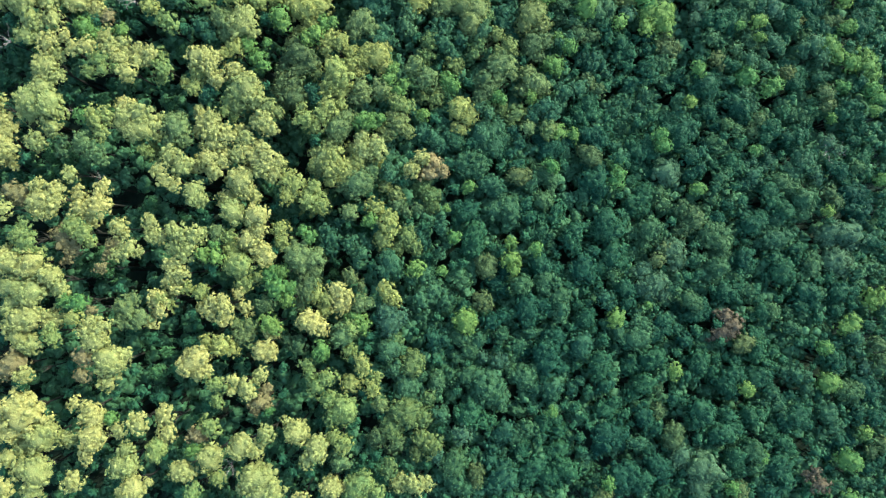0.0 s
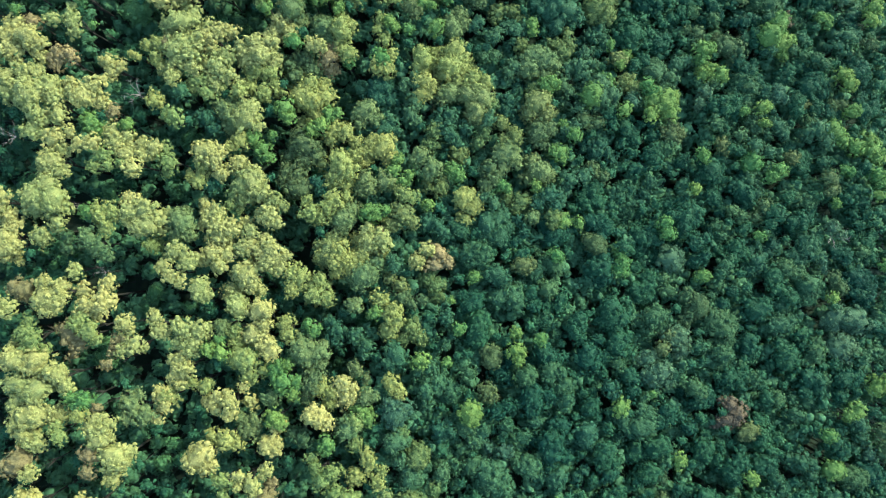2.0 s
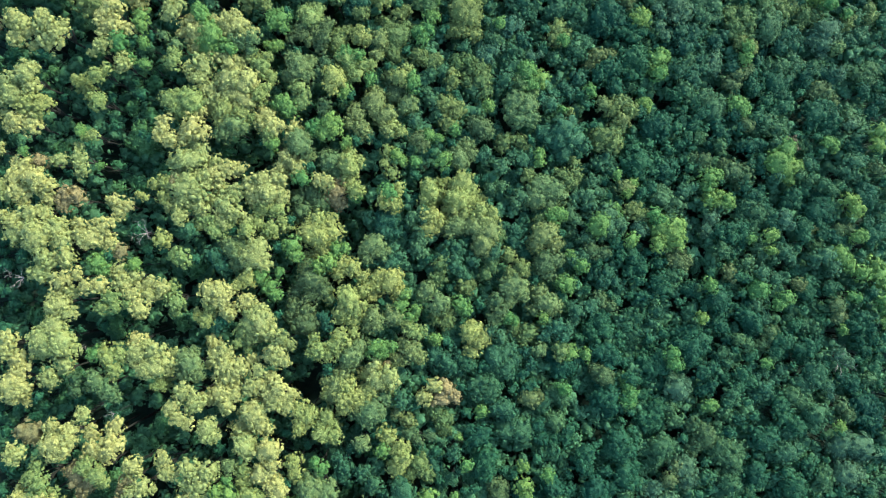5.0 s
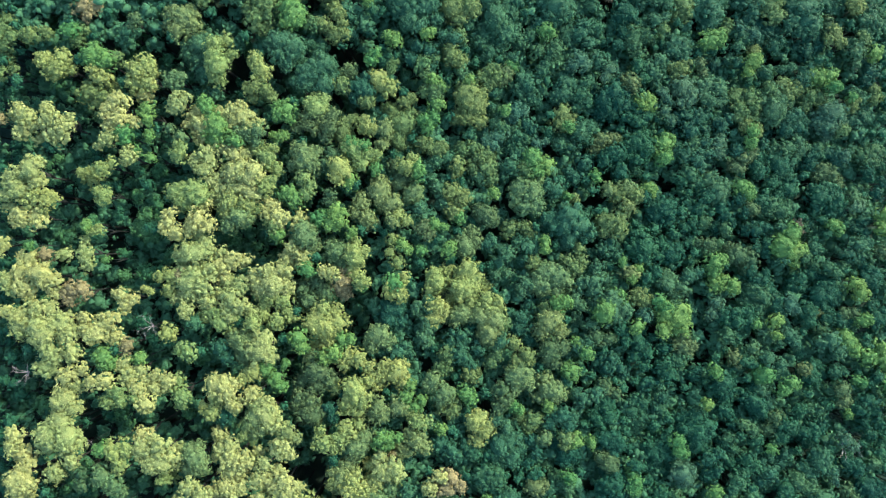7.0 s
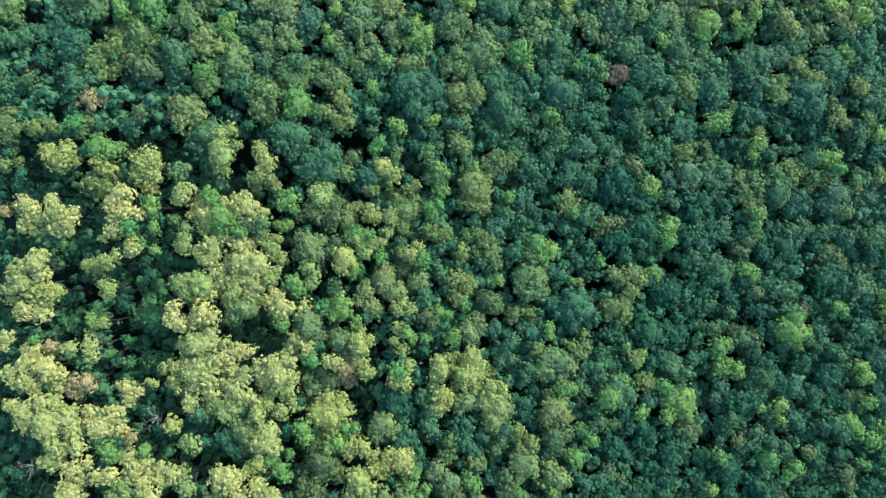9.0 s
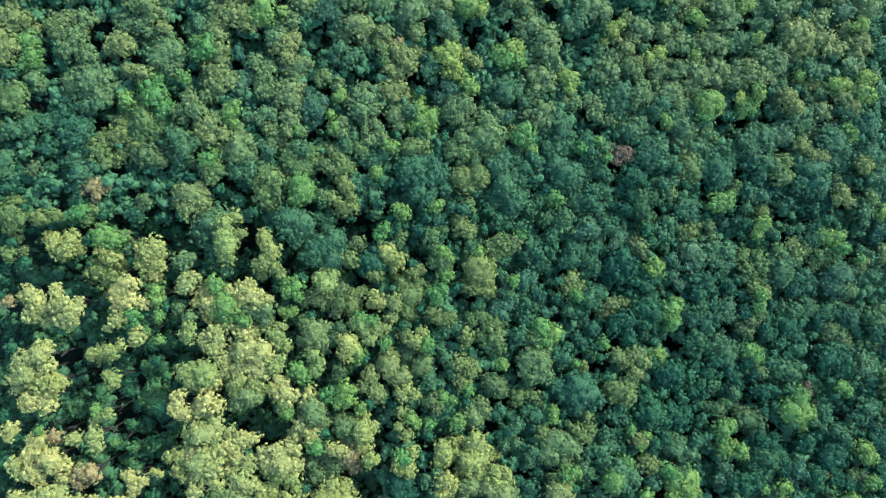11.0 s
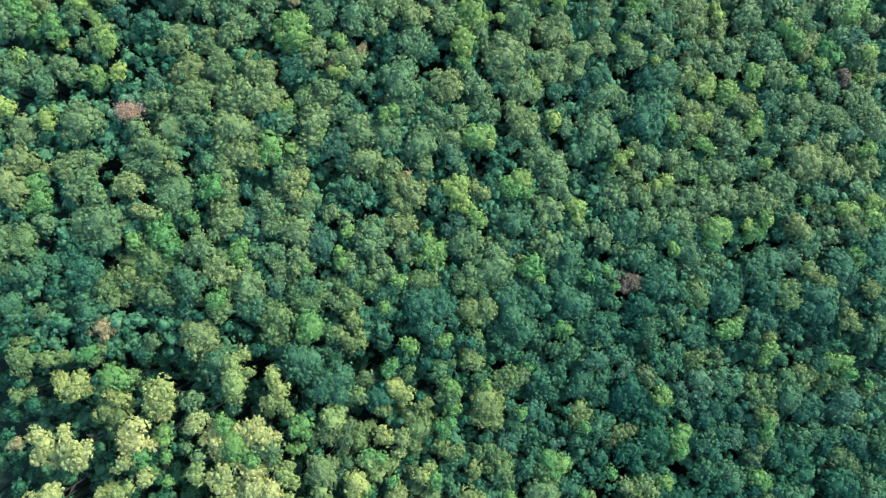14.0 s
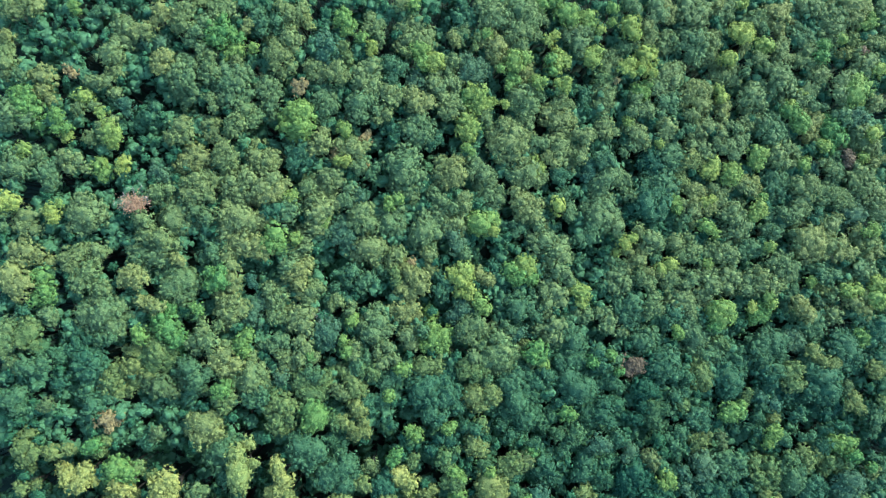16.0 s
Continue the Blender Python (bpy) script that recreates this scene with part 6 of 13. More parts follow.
grow(ASPEN, 14.5, 116.8, (0.2, 0.4, 1.3), (-0.3, -0.5, 1.1))
grow(ASPEN, 19.8, 117, (-0.8, -0.6, 2), (0.6, -1.6, 1.9), (2, -1.1, 1.5), (-0.2, 2.4, 1.5), (-0.3, 1.2, 1.5), (1.1, 0.8, 1.3), (-2.3, 0.7, 1.3))
grow(ASPEN, 54.4, 117.3, (-0.4, 0, 1.7), (1.1, 0, 1.5), (0.1, 1.4, 1.3), (-0.9, -1.5, 1.3))
grow(ASPEN, -4.3, 117.4, (0, 0, 1.3))
grow(ASPEN, 34.8, 117.4, (0.7, -0.3, 1.3), (1.2, -2.2, 0.9), (-0.6, 1.2, 0.9), (-2.1, 1.6, 0.9))
grow(ASPEN, -37.5, 118.5, (1.6, 0.7, 1.2), (0.3, -0.6, 1), (-1.8, -0.2, 1.2))
grow(ASPEN, -7, 118.8, (-0.3, 1.2, 1.3), (0.1, 0.3, 1.1), (-0.4, -1.4, 1.1), (-0.8, 0.3, 0.9), (0.9, -0.5, 1.3))
grow(ASPEN, 68.8, 118.8, (0, -1.4, 1.8), (1, -0.4, 1.4), (-0.5, 0, 1.4), (0.7, 0.9, 1.2), (0.2, 0, 1), (-1.8, 0.4, 1), (-0.3, 1.9, 1.4))
grow(ASPEN, -21, 119, (0.4, 1.2, 1.2), (0, -0.1, 1.1), (-0.9, -0.6, 1.1), (0.4, -1, 1.1))
grow(ASPEN, 25, 119.7, (0.4, 0.2, 1.1), (-0.6, -0.3, 0.9))
grow(ASPEN, 40.6, 120.2, (-0.1, -1.2, 1.3), (-0.4, -0.2, 1.1), (-0.9, 0.8, 1.1), (0.6, 0.3, 0.8), (1.6, 1.3, 1))
grow(ASPEN, -12, 120.5, (-1.1, -0.2, 1.4), (0.7, -1.1, 1.3), (1.5, -0.1, 1.1), (-2.5, 0.7, 1.1), (2, 1.2, 1.1))
grow(ASPEN, 1.4, 120.6, (-0.1, -1, 1.5), (1.3, -1.5, 1.3), (-0.6, 1.2, 1.3), (-1.9, 1.7, 1.3), (0.4, 2.2, 1.1), (1.8, -0.1, 0.9), (0.4, 0.8, 0.9), (-1.5, 0.3, 0.9), (0.7, -2.2, 1.3))
grow(ASPEN, -33.7, 120.8, (1.5, 0.6, 1.4), (0.7, -0.7, 1.4), (-0.6, -0.7, 1.2), (-1.8, 0.6, 1.4))
grow(ASPEN, -38.1, 121.2, (1.3, -0.7, 1.4), (1.3, 1, 1.4), (0.5, -2, 1.4), (-0.4, 0.1, 1.4), (-1.2, -1.2, 1.4), (-0.4, 2.3, 1.2), (-1.6, 1.4, 1.2))
grow(ASPEN, 44.8, 121.2, (-0.1, -0.1, 1.1), (0.9, -0.6, 1), (-0.6, 0.8, 1))
grow(ASPEN, -64.4, 121.7, (-0.5, 0.2, 1.5), (0.3, 1, 1.2), (-0.1, -1.1, 1.2), (0.7, -0.2, 1))
grow(ASPEN, -24.2, 121.9, (1, 0.5, 1.4), (1.4, -0.8, 1.2), (0.1, -0.3, 1.2), (-1.6, -1.3, 1.2), (0.5, -1.7, 1.1), (-0.3, 0.5, 1.1), (2.3, 1.9, 0.9), (-2.5, -0.4, 1.4), (1, 2.8, 1.1))
grow(ASPEN, 20.9, 121.9, (0.7, 1.2, 1.3), (-0.3, 0.3, 1.3), (-1.7, -0.2, 1.3), (-0.7, -1.1, 1.1), (1.7, 1.2, 0.9), (1.2, 0.3, 0.9), (0.7, -2.5, 0.9))
grow(ASPEN, 23.7, 122.1, (-0.2, 1, 1.3), (0.3, 0.1, 1.1), (-0.7, -0.4, 1.1), (1.2, -0.4, 0.7), (0.3, -1.3, 0.9))
grow(ASPEN, 7.7, 122.8, (0.1, 0.5, 1.7), (1, -0.8, 1.1), (-0.4, 2.4, 1.1), (-0.4, -1.3, 1.1), (2.4, 0.1, 0.9), (2, -0.8, 0.9), (-1.8, -1.3, 0.9), (-1.3, 0, 1.5))
grow(ASPEN, -69.7, 123.2, (0.4, 0.3, 1.5), (-0.4, 1.6, 1.5), (-1.2, -0.5, 1.3), (1.6, 0.7, 1.2), (0.8, -0.9, 1.2), (-0.8, -2.2, 1.2))
grow(ASPEN, -6.4, 123.4, (0.5, 0.6, 1.3), (0, -0.7, 1.3), (0, 1.5, 1.1), (-0.9, -2.1, 0.9))
grow(ASPEN, -11.9, 123.6, (0.1, 0.3, 1.8), (-0.8, -1, 1.8), (1, -1, 1.6), (0.1, -2.8, 1.6), (-0.8, 2.1, 1.6), (-1.7, 0.7, 1.6), (0.5, 2.1, 1.4), (1.4, 1.2, 1.3), (2.3, -1, 1.1))
grow(ASPEN, -0.4, 123.6, (0.8, -0.3, 1.5), (-0.2, 0.6, 1.5), (-1.1, -0.4, 1.1))
grow(ASPEN, 60.8, 123.7, (0.6, 0.9, 1.4), (-0.4, 1.8, 1.4), (1.1, -0.1, 1.2), (0.1, -0.1, 1.2), (0, -1.1, 1), (-1, -2, 1.4))
grow(ASPEN, -61.2, 123.9, (-0.1, 0.6, 1.2), (1.1, 0.2, 1), (-0.1, -1.1, 1), (1.9, -1.1, 0.8), (-1.7, 1, 0.8), (-1.3, 0.2, 0.8))
grow(ASPEN, -19.4, 124, (-0.7, 0.2, 1.1), (0.2, -0.7, 0.9), (0.6, 0.2, 1.1))
grow(ASPEN, -66.4, 124.8, (-0.1, 0, 1.2), (0.7, -0.8, 0.8), (-0.5, 0.8, 0.8))
grow(ASPEN, 59.4, 124.8, (0.5, -0.3, 1.2), (-1.1, 0.7, 0.8))
grow(ASPEN, 16.5, 126.1, (-0.2, -0.3, 1.3), (0.3, 0.6, 0.9))
grow(ASPEN, 13.5, 127.2, (-0.5, 0.4, 1.8), (-0.5, -1.4, 1.7), (1.4, -0.9, 1.5), (0.4, 2.3, 1.5), (-1, 1.8, 1.5), (-1.9, -0.1, 1.5), (2.3, 0, 1.3), (0.9, -2.3, 1.3))
grow(ASPEN, 24.5, 127.4, (0.5, 0.5, 1.1), (-0.5, -0.5, 1.1))
grow(ASPEN, 37.2, 127.6, (1, -0.9, 1.3), (0.5, 0, 1.1), (-1.4, 0.9, 1.3))
grow(ASPEN, 42, 127.7, (1.7, 0, 1.1), (0.7, -0.9, 1.1), (0.2, 0.5, 1.1), (-0.8, 0, 1.1), (-1.8, 0.4, 1.1))
grow(ASPEN, 9.4, 127.9, (1.2, 0.1, 1.1), (-0.7, 0.5, 1.1), (0.3, 0.1, 0.9), (-1.1, -0.9, 0.9))
grow(ASPEN, 17, 129.3, (0.2, -0.3, 1.3), (-1.2, 0.2, 1.1), (1.2, 0.2, 0.9))
grow(ASPEN, -41.9, 129.6, (-0.2, 0.4, 1.2), (0.6, -0.5, 1), (-0.2, -1.4, 1), (1, 0.8, 0.9), (-1.1, 1.2, 0.9))
grow(ASPEN, 40.3, 129.7, (0.4, 0.4, 1), (-0.6, -0.6, 0.8))
grow(ASPEN, -10.1, 129.8, (0.6, -0.9, 1.6), (0.1, 1.4, 1.6), (-0.8, 0, 1.6), (1.5, 0.5, 1.4), (1.9, -0.8, 1.3), (-2.1, 0.4, 1.3), (-0.3, -2.2, 1.1), (-2.6, 1.3, 0.9))
grow(ASPEN, 43.3, 130.2, (0.4, -1.1, 1.3), (-0.1, 0.8, 1.1), (-1.6, 1.3, 1), (1.4, -0.6, 0.8))
grow(ASPEN, -69.7, 130.7, (1.6, -0.5, 1.5), (-0.4, 0.3, 1.5), (-0.8, -1.3, 1.3), (-1.1, 2, 1.2))
grow(ASPEN, 31.2, 131, (0.1, 0.2, 1.5), (1.1, -0.7, 1.3), (-0.4, -1.2, 1.3), (-0.4, 1.6, 1.1), (-1.3, 0.7, 0.9))
grow(ASPEN, 44.2, 131, (0, -0.4, 1.1), (0, 0.6, 1))
grow(ASPEN, 49.6, 131.2, (1.2, -0.6, 1.5), (0.2, 0.4, 1.5), (-0.3, -1.1, 1.5), (-0.8, 1.3, 1.3), (-1.8, -0.6, 1.3), (-1.3, 0.4, 1.2), (2.2, 0.4, 1), (2.2, -1, 1), (0.2, 1.8, 1))
grow(ASPEN, 65.6, 131.3, (-0.1, -0.4, 1.4), (0.9, 0.1, 1.2), (-1.1, 0.6, 1))
grow(ASPEN, 37.6, 131.5, (1.1, 0, 1.3), (-0.8, -0.1, 1.3), (-1.3, -1.5, 1.3), (2.1, 0.5, 1.1), (0.7, 0.9, 1.1), (0.2, 2.3, 1.1), (-0.3, -1, 1.1), (-1.3, 0.9, 1.1), (0.1, -2, 1))
grow(ASPEN, 7.4, 131.6, (0.4, 0.5, 1.1), (0.4, -0.8, 0.9), (-1, 0, 0.9))
grow(ASPEN, 46.1, 132.3, (1.1, 0.3, 1.2), (-0.9, 0.2, 1.1), (-0.4, -0.7, 1))
grow(ASPEN, -41.2, 133.1, (-0.2, 0.7, 1), (0.2, -1, 0.9))
grow(ASPEN, -18.3, 133.2, (-0.5, 0.4, 1.6), (-1, -1, 1.4), (-1.8, 0.8, 1.4), (0.8, 0.9, 1.2), (1.7, -0.5, 1.1), (-0.1, -1.8, 1.1), (-2.3, -0.6, 1.1), (2.5, -0.9, 1.2), (1.7, 1.8, 1.2))
grow(ASPEN, 35.3, 133.2, (0, 0, 1.3))
grow(ASPEN, -24.5, 133.6, (0.5, 0.3, 1.4), (0, -1, 1.4), (-0.4, 1.2, 1.4), (-1.2, 0.3, 1.2), (0.9, 1.6, 1.1), (-0.4, -2.4, 1.1), (1.3, -0.6, 0.9))
grow(ASPEN, 26.6, 134.3, (1.2, -0.3, 1.1), (0.3, -0.8, 0.9), (1.7, -1.2, 0.8), (-1.2, -0.4, 1.1), (-0.7, 0.6, 0.8), (-0.7, 1.5, 1.1))
grow(ASPEN, -33, 134.8, (0.5, 0.6, 1.4), (-0.4, 1.4, 1.4), (0.9, -0.7, 1.2), (0.1, -1.6, 1.2), (-0.8, 0.1, 1.2), (0.5, -2.9, 1), (-0.8, 2.3, 0.9), (-1.6, 1, 0.9), (1.7, 0.2, 0.7))
grow(ASPEN, -14.3, 135, (0.3, 0.5, 1.2), (-0.1, -0.8, 1.2), (-1, 0.5, 1.2), (1.2, -0.3, 1.1))
grow(ASPEN, 58, 135.2, (-0.7, 0, 1.4), (1.3, 0, 1))
grow(ASPEN, -56.9, 135.5, (-1.6, 0.4, 1.2), (-0.4, 0.1, 1), (0.8, 0.5, 1), (1.6, -1.2, 1))
grow(ASPEN, -38.3, 135.7, (1.1, 0, 1.6), (1.1, 1.7, 1.6), (-0.2, -1.4, 1.6), (-0.2, 2.1, 1.6), (-0.6, 0.3, 1.6), (-1.8, -1.9, 1.4), (-2.2, 0.3, 1.4), (1.5, -1.8, 1.2), (2.3, -0.9, 1))
grow(ASPEN, 68.5, 135.9, (0.6, -0.1, 1.2), (-0.4, 0.4, 1.2), (-0.4, -0.6, 0.8))
grow(ASPEN, 9.2, 136, (0.5, -0.2, 1.1), (-0.5, 0.2, 1.1))
grow(ASPEN, 46.4, 136.4, (-0.7, 0.9, 1.7), (0.3, 0, 1.5), (-1.2, -0.5, 1.5), (0.3, 1.9, 1.3), (-0.7, -2, 1.3), (1.3, -1, 1.2), (1.8, -1.9, 0.8), (1.3, 0.9, 1.2))
grow(ASPEN, 55.2, 136.7, (-0.9, -0.2, 1.4), (0.1, -0.6, 1.2), (1.1, 0.8, 1.2))
grow(ASPEN, -6.5, 136.8, (-0.9, 0.7, 1.4), (1.4, 0.8, 1.3), (0, -0.6, 1.3), (2.3, 0.4, 1.1), (2.3, 2.6, 1.1), (-0.4, 2.1, 1.1), (-1.8, -1.6, 1.1), (-3.1, -1.6, 1.4), (1.9, -1.5, 1.3))
grow(ASPEN, -68.8, 136.9, (0, 0, 1.3))
grow(ASPEN, -45.3, 137.1, (0.7, 0, 1.7), (-0.5, 2.6, 1.7), (-1, 0.8, 1.7), (1.1, -2.1, 1.5), (0.7, 1.8, 1.5), (-0.5, -1.3, 1.5), (-0.1, -3.4, 1.4), (-1.4, -2.2, 1.2), (1.5, 3.1, 1))
grow(ASPEN, -18.1, 137.5, (0.5, 1.9, 1.6), (-0.3, 1, 1.4), (-0.8, -0.4, 1.4), (-1.6, -1.3, 0.9), (1, -0.8, 1.4), (0.1, -1.7, 1.4))
grow(ASPEN, 29.8, 137.8, (0, 0, 1.5), (1, -0.9, 1.1), (-1, 0.9, 1.1))
grow(ASPEN, 52.8, 138, (0.5, -0.1, 1.3), (-1, -1.6, 1.3), (1, 1.4, 1), (0, 1.8, 1))
grow(ASPEN, 62.2, 138.5, (-0.3, 1.1, 1.4), (-0.8, -0.9, 1.4), (1.3, 2.1, 1.2), (0.2, -2.3, 1.2))
grow(ASPEN, -26, 138.8, (0.3, 0.7, 1.2), (-0.6, -0.2, 1.2), (1.1, -0.1, 1.1), (-1, 1.1, 1.1), (0.7, -1.5, 0.9), (-0.2, -1, 0.9))
grow(ASPEN, 31.7, 139.6, (1.1, 1.1, 1.5), (0.6, -0.3, 1.5), (-0.4, 0.6, 1.5), (-0.9, -0.8, 1.3), (0.1, -1.7, 1.1), (-1.9, 0.1, 1.1), (1.6, 0.2, 0.8))
grow(ASPEN, 57.9, 139.7, (0.4, 1.3, 1.4), (1.5, 1.8, 1.2), (1, 0.3, 1.2), (-0.1, 0.3, 1), (2, 0.8, 0.8), (-0.1, -1.2, 0.8), (-1.1, -1.2, 1.4), (-0.6, -2.1, 1.2), (-2.6, -0.2, 1))
grow(ASPEN, 50.3, 139.9, (0.4, -1, 1.5), (-0.1, 0.4, 1.5), (1.5, 0, 1.2), (-0.6, -2, 1.2), (-1.1, 1.4, 1.2), (1.5, 1.4, 1), (-0.1, 1.9, 1), (-2.1, -1.1, 1))
grow(ASPEN, -55.2, 140.1, (-0.4, -0.3, 1.5), (0, 1, 1.2), (0.8, -0.7, 1))
grow(ASPEN, 42, 140.2, (1.3, 0.9, 1.5), (-0.2, -0.1, 1.5), (1.3, -0.5, 1.3), (-1.7, 0.3, 1.3), (-1.2, -1.1, 1.1))
grow(ASPEN, 44.9, 141.1, (-0.2, -0.4, 1.1), (0.3, 1, 0.8))
grow(ASPEN, 21.4, 141.9, (0.7, 1.3, 1.3), (1.1, -0.1, 1.1), (-0.8, 1.2, 1.1), (-1.3, -0.2, 1.1), (0.7, -1.5, 0.9), (-0.3, -1.1, 1.3))
grow(ASPEN, 66.5, 142.5, (0.6, 0.7, 1.8), (0.1, -0.8, 1.4), (-1.5, -0.4, 1.2))
grow(ASPEN, -29.2, 143, (-0.4, 0.4, 1.4), (0.8, 0, 0.9), (0.4, -1.4, 0.7))
grow(ASPEN, 47.1, 143, (-0.3, 0.1, 1.2), (0.7, -0.2, 0.8))
grow(ASPEN, -54.1, 143.4, (0.6, 0.3, 1.5), (0.1, -1.5, 1.5), (-0.2, 1.5, 1.5), (-1.1, -0.6, 1))
grow(ASPEN, -43, 143.4, (0.9, 1.5, 1.4), (-0.3, 0.2, 1.2), (-1.2, -1.1, 1), (0.1, -1.9, 1))
grow(ASPEN, 65.3, 144, (0.3, -0.5, 1.2), (-0.3, 0.5, 1.2))
grow(ASPEN, 24.3, 144.2, (-0.8, 0, 1.1), (0.1, 0, 0.9), (1.6, 0.1, 0.8))
grow(ASPEN, 51.6, 144.3, (0.2, 0.9, 1.2), (-0.3, -0.6, 1.2), (0.7, -1, 1), (-0.8, 0.4, 1), (1.7, -1, 0.8), (0.2, 2.3, 0.8), (-1.3, -1.1, 0.8))
grow(ASPEN, 35.5, 144.7, (0.3, 0.9, 1.7), (1.3, -0.5, 1.5), (-0.7, 2.3, 1.5), (-0.2, -1, 1.3), (-1.2, -0.1, 1.3), (0.8, -2.4, 1.1), (-0.7, -2, 0.9))
grow(ASPEN, -10.8, 145.1, (0.7, -1, 1.6), (0.7, 1.7, 1.6), (-1, -0.6, 1.6), (-0.6, 2.1, 1.4), (-1.5, 1.2, 1.4), (2.1, -0.9, 1.3), (-0.1, -2.4, 1.3), (-1.9, -1.5, 1.3), (2.5, 0.5, 1.1))
grow(ASPEN, 16, 145.2, (0.3, -0.8, 1.5), (0.3, -2.2, 1.1), (-0.1, 0.6, 1.1), (-2, 1, 1.1), (0.8, 1.1, 0.9), (-1.6, 0.1, 0.9), (1.8, 1.1, 1.1))
grow(ASPEN, 30.5, 145.2, (-0.2, -0.3, 1.3), (0.8, -0.7, 1.1), (-0.7, 1.6, 0.9))
grow(ASPEN, -3.3, 145.3, (0.5, 0.5, 1.1), (-0.5, 0, 1.1), (0, -0.8, 0.9))
grow(ASPEN, -69.9, 146.5, (0, 0, 1.5))
grow(ASPEN, 55.2, 147.1, (-0.9, 0.1, 1.4), (1.2, 0.1, 1.2), (0.6, -1.3, 1.2), (0.1, -0.4, 1.2), (-1.9, 1.5, 1), (1.7, -0.8, 0.8), (-0.4, 2, 0.8))
grow(ASPEN, 2.1, 148.4, (-0.3, 0.3, 1.6), (0.6, -1, 1.5), (-1.2, -0.6, 1.5), (2, -1.4, 1.3), (-0.3, 1.7, 1.3), (1.6, 0, 1.1), (-1.7, 1.2, 1.3))
grow(ASPEN, 10.3, 148.4, (-0.2, 0.4, 1.1), (0.3, -0.5, 0.9))
grow(ASPEN, 47.9, 148.9, (-0.2, -0.5, 1.3), (0.3, 1, 1))
grow(ASPEN, 60.9, 149.4, (1.1, 0.8, 1.7), (-0.5, 1.8, 1.7), (0, -0.6, 1.6), (-1, 0.3, 1.6), (1.6, -0.6, 1.2), (0.5, -2.1, 1.2), (-1.5, -1.2, 1.2), (-0.5, -2.1, 1))
grow(ASPEN, 29.3, 149.7, (0, 1.3, 1.5), (0.5, -0.1, 1.3), (-0.5, -0.6, 1.1), (-0.5, -2.1, 0.9))
grow(ASPEN, 35.9, 150.6, (0.9, 0.2, 1.7), (-0.6, -1.3, 1.7), (-1.1, 0.6, 1.7), (1.4, -1.2, 1.3), (0.4, 1.6, 1.3), (-2.1, -0.4, 1.3), (2.4, 0.8, 1.1))
grow(ASPEN, 25, 150.8, (0.5, -0.4, 1.3), (-0.5, 0.4, 1.3))
grow(ASPEN, 69.9, 150.8, (-0.2, -0.3, 1.4), (0.3, -1.8, 1.2), (0.3, 1.1, 1), (-0.2, 2.1, 1))
grow(ASPEN, 41.8, 151.1, (-1.1, -0.6, 1.3), (-0.1, 0.4, 1.1), (0.4, -1, 1), (1.4, 1.1, 1.1))
grow(ASPEN, 56.9, 152.3, (0.5, 0.3, 1.5), (1.5, -0.6, 1.4), (-1, -0.2, 1.4), (-1.5, 0.7, 1.2))
# birch trees
grow(BIRCH, -0.3, -24.9, (0, 0, 1.5))
grow(BIRCH, -4.8, -21.7, (-1.1, 0.8, 2.1), (1.5, 2, 1), (1, -1.8, 1.7))
grow(BIRCH, -0.8, -20.2, (0, 0, 1.7))
grow(BIRCH, -7.7, -16.4, (-0.3, 1, 1.9), (0.5, -1.5, 1.5))
grow(BIRCH, -8.2, 11.9, (0, -0.5, 1.4), (-0.1, 0.8, 1))
grow(BIRCH, 6.4, 21.7, (0.7, -0.4, 1.2), (-0.7, 0.4, 1.2))
grow(BIRCH, 16.2, 21.8, (0, 0.8, 1.6), (0.9, -0.6, 1.4), (-1.9, -0.6, 1.4), (1.8, 0.3, 1.1))
grow(BIRCH, 50.2, 24.5, (-0.6, 0.8, 1.5), (0.8, -1, 1.3))
grow(BIRCH, 20.4, 25.1, (1.4, 0.6, 1.6), (-0.9, 0.2, 1.4), (-1.4, -1.6, 1.1))
grow(BIRCH, 51.3, 30.5, (-1, 0.4, 1.5), (1.4, -0.5, 1.3))
grow(BIRCH, 47.9, 32.7, (0, 0, 1.3))
grow(BIRCH, 61.3, 33, (-0.2, 0.7, 1.7), (1.6, -1.1, 1.5), (-1.7, 0.3, 1.3))
grow(BIRCH, 19.6, 33.3, (-0.5, -0.3, 1.5), (0.9, 0.6, 1.1))
grow(BIRCH, 54.8, 33.9, (-0.1, 0.8, 1.5), (-1.6, -0.7, 0.9), (0.9, -0.6, 1.3))
grow(BIRCH, 6.3, 34.3, (0, 0, 1.6))
grow(BIRCH, 50.7, 34.5, (0.2, -0.4, 1.5), (-0.3, 0.5, 1.3))
grow(BIRCH, -5.5, 36.1, (0.2, 1.1, 1.6), (-0.2, -1.1, 1.6))
grow(BIRCH, 21, 36.7, (0, 0, 1.3))
grow(BIRCH, 24.6, 38.9, (-0.4, 1.5, 2.2), (0.1, -0.3, 2), (1.5, 0.1, 1.8), (1.5, -1.2, 1.5), (-2.3, 0.6, 1.5), (-0.8, -1.7, 1.3), (-2.3, -1.2, 1.3), (2.5, -0.3, 1.1))
grow(BIRCH, -5.6, 39.9, (0.6, -0.5, 1.2), (-1.1, -0.1, 1.2), (0.6, 0.8, 1.1))
grow(BIRCH, 18.6, 40.1, (0, 0.4, 1.5), (0.9, -0.5, 1.3), (0.4, -2.3, 1.3), (-1.4, 2.2, 1.3))
grow(BIRCH, 10.4, 42.9, (0.3, 0.3, 1.6), (-0.6, -0.6, 1.3))
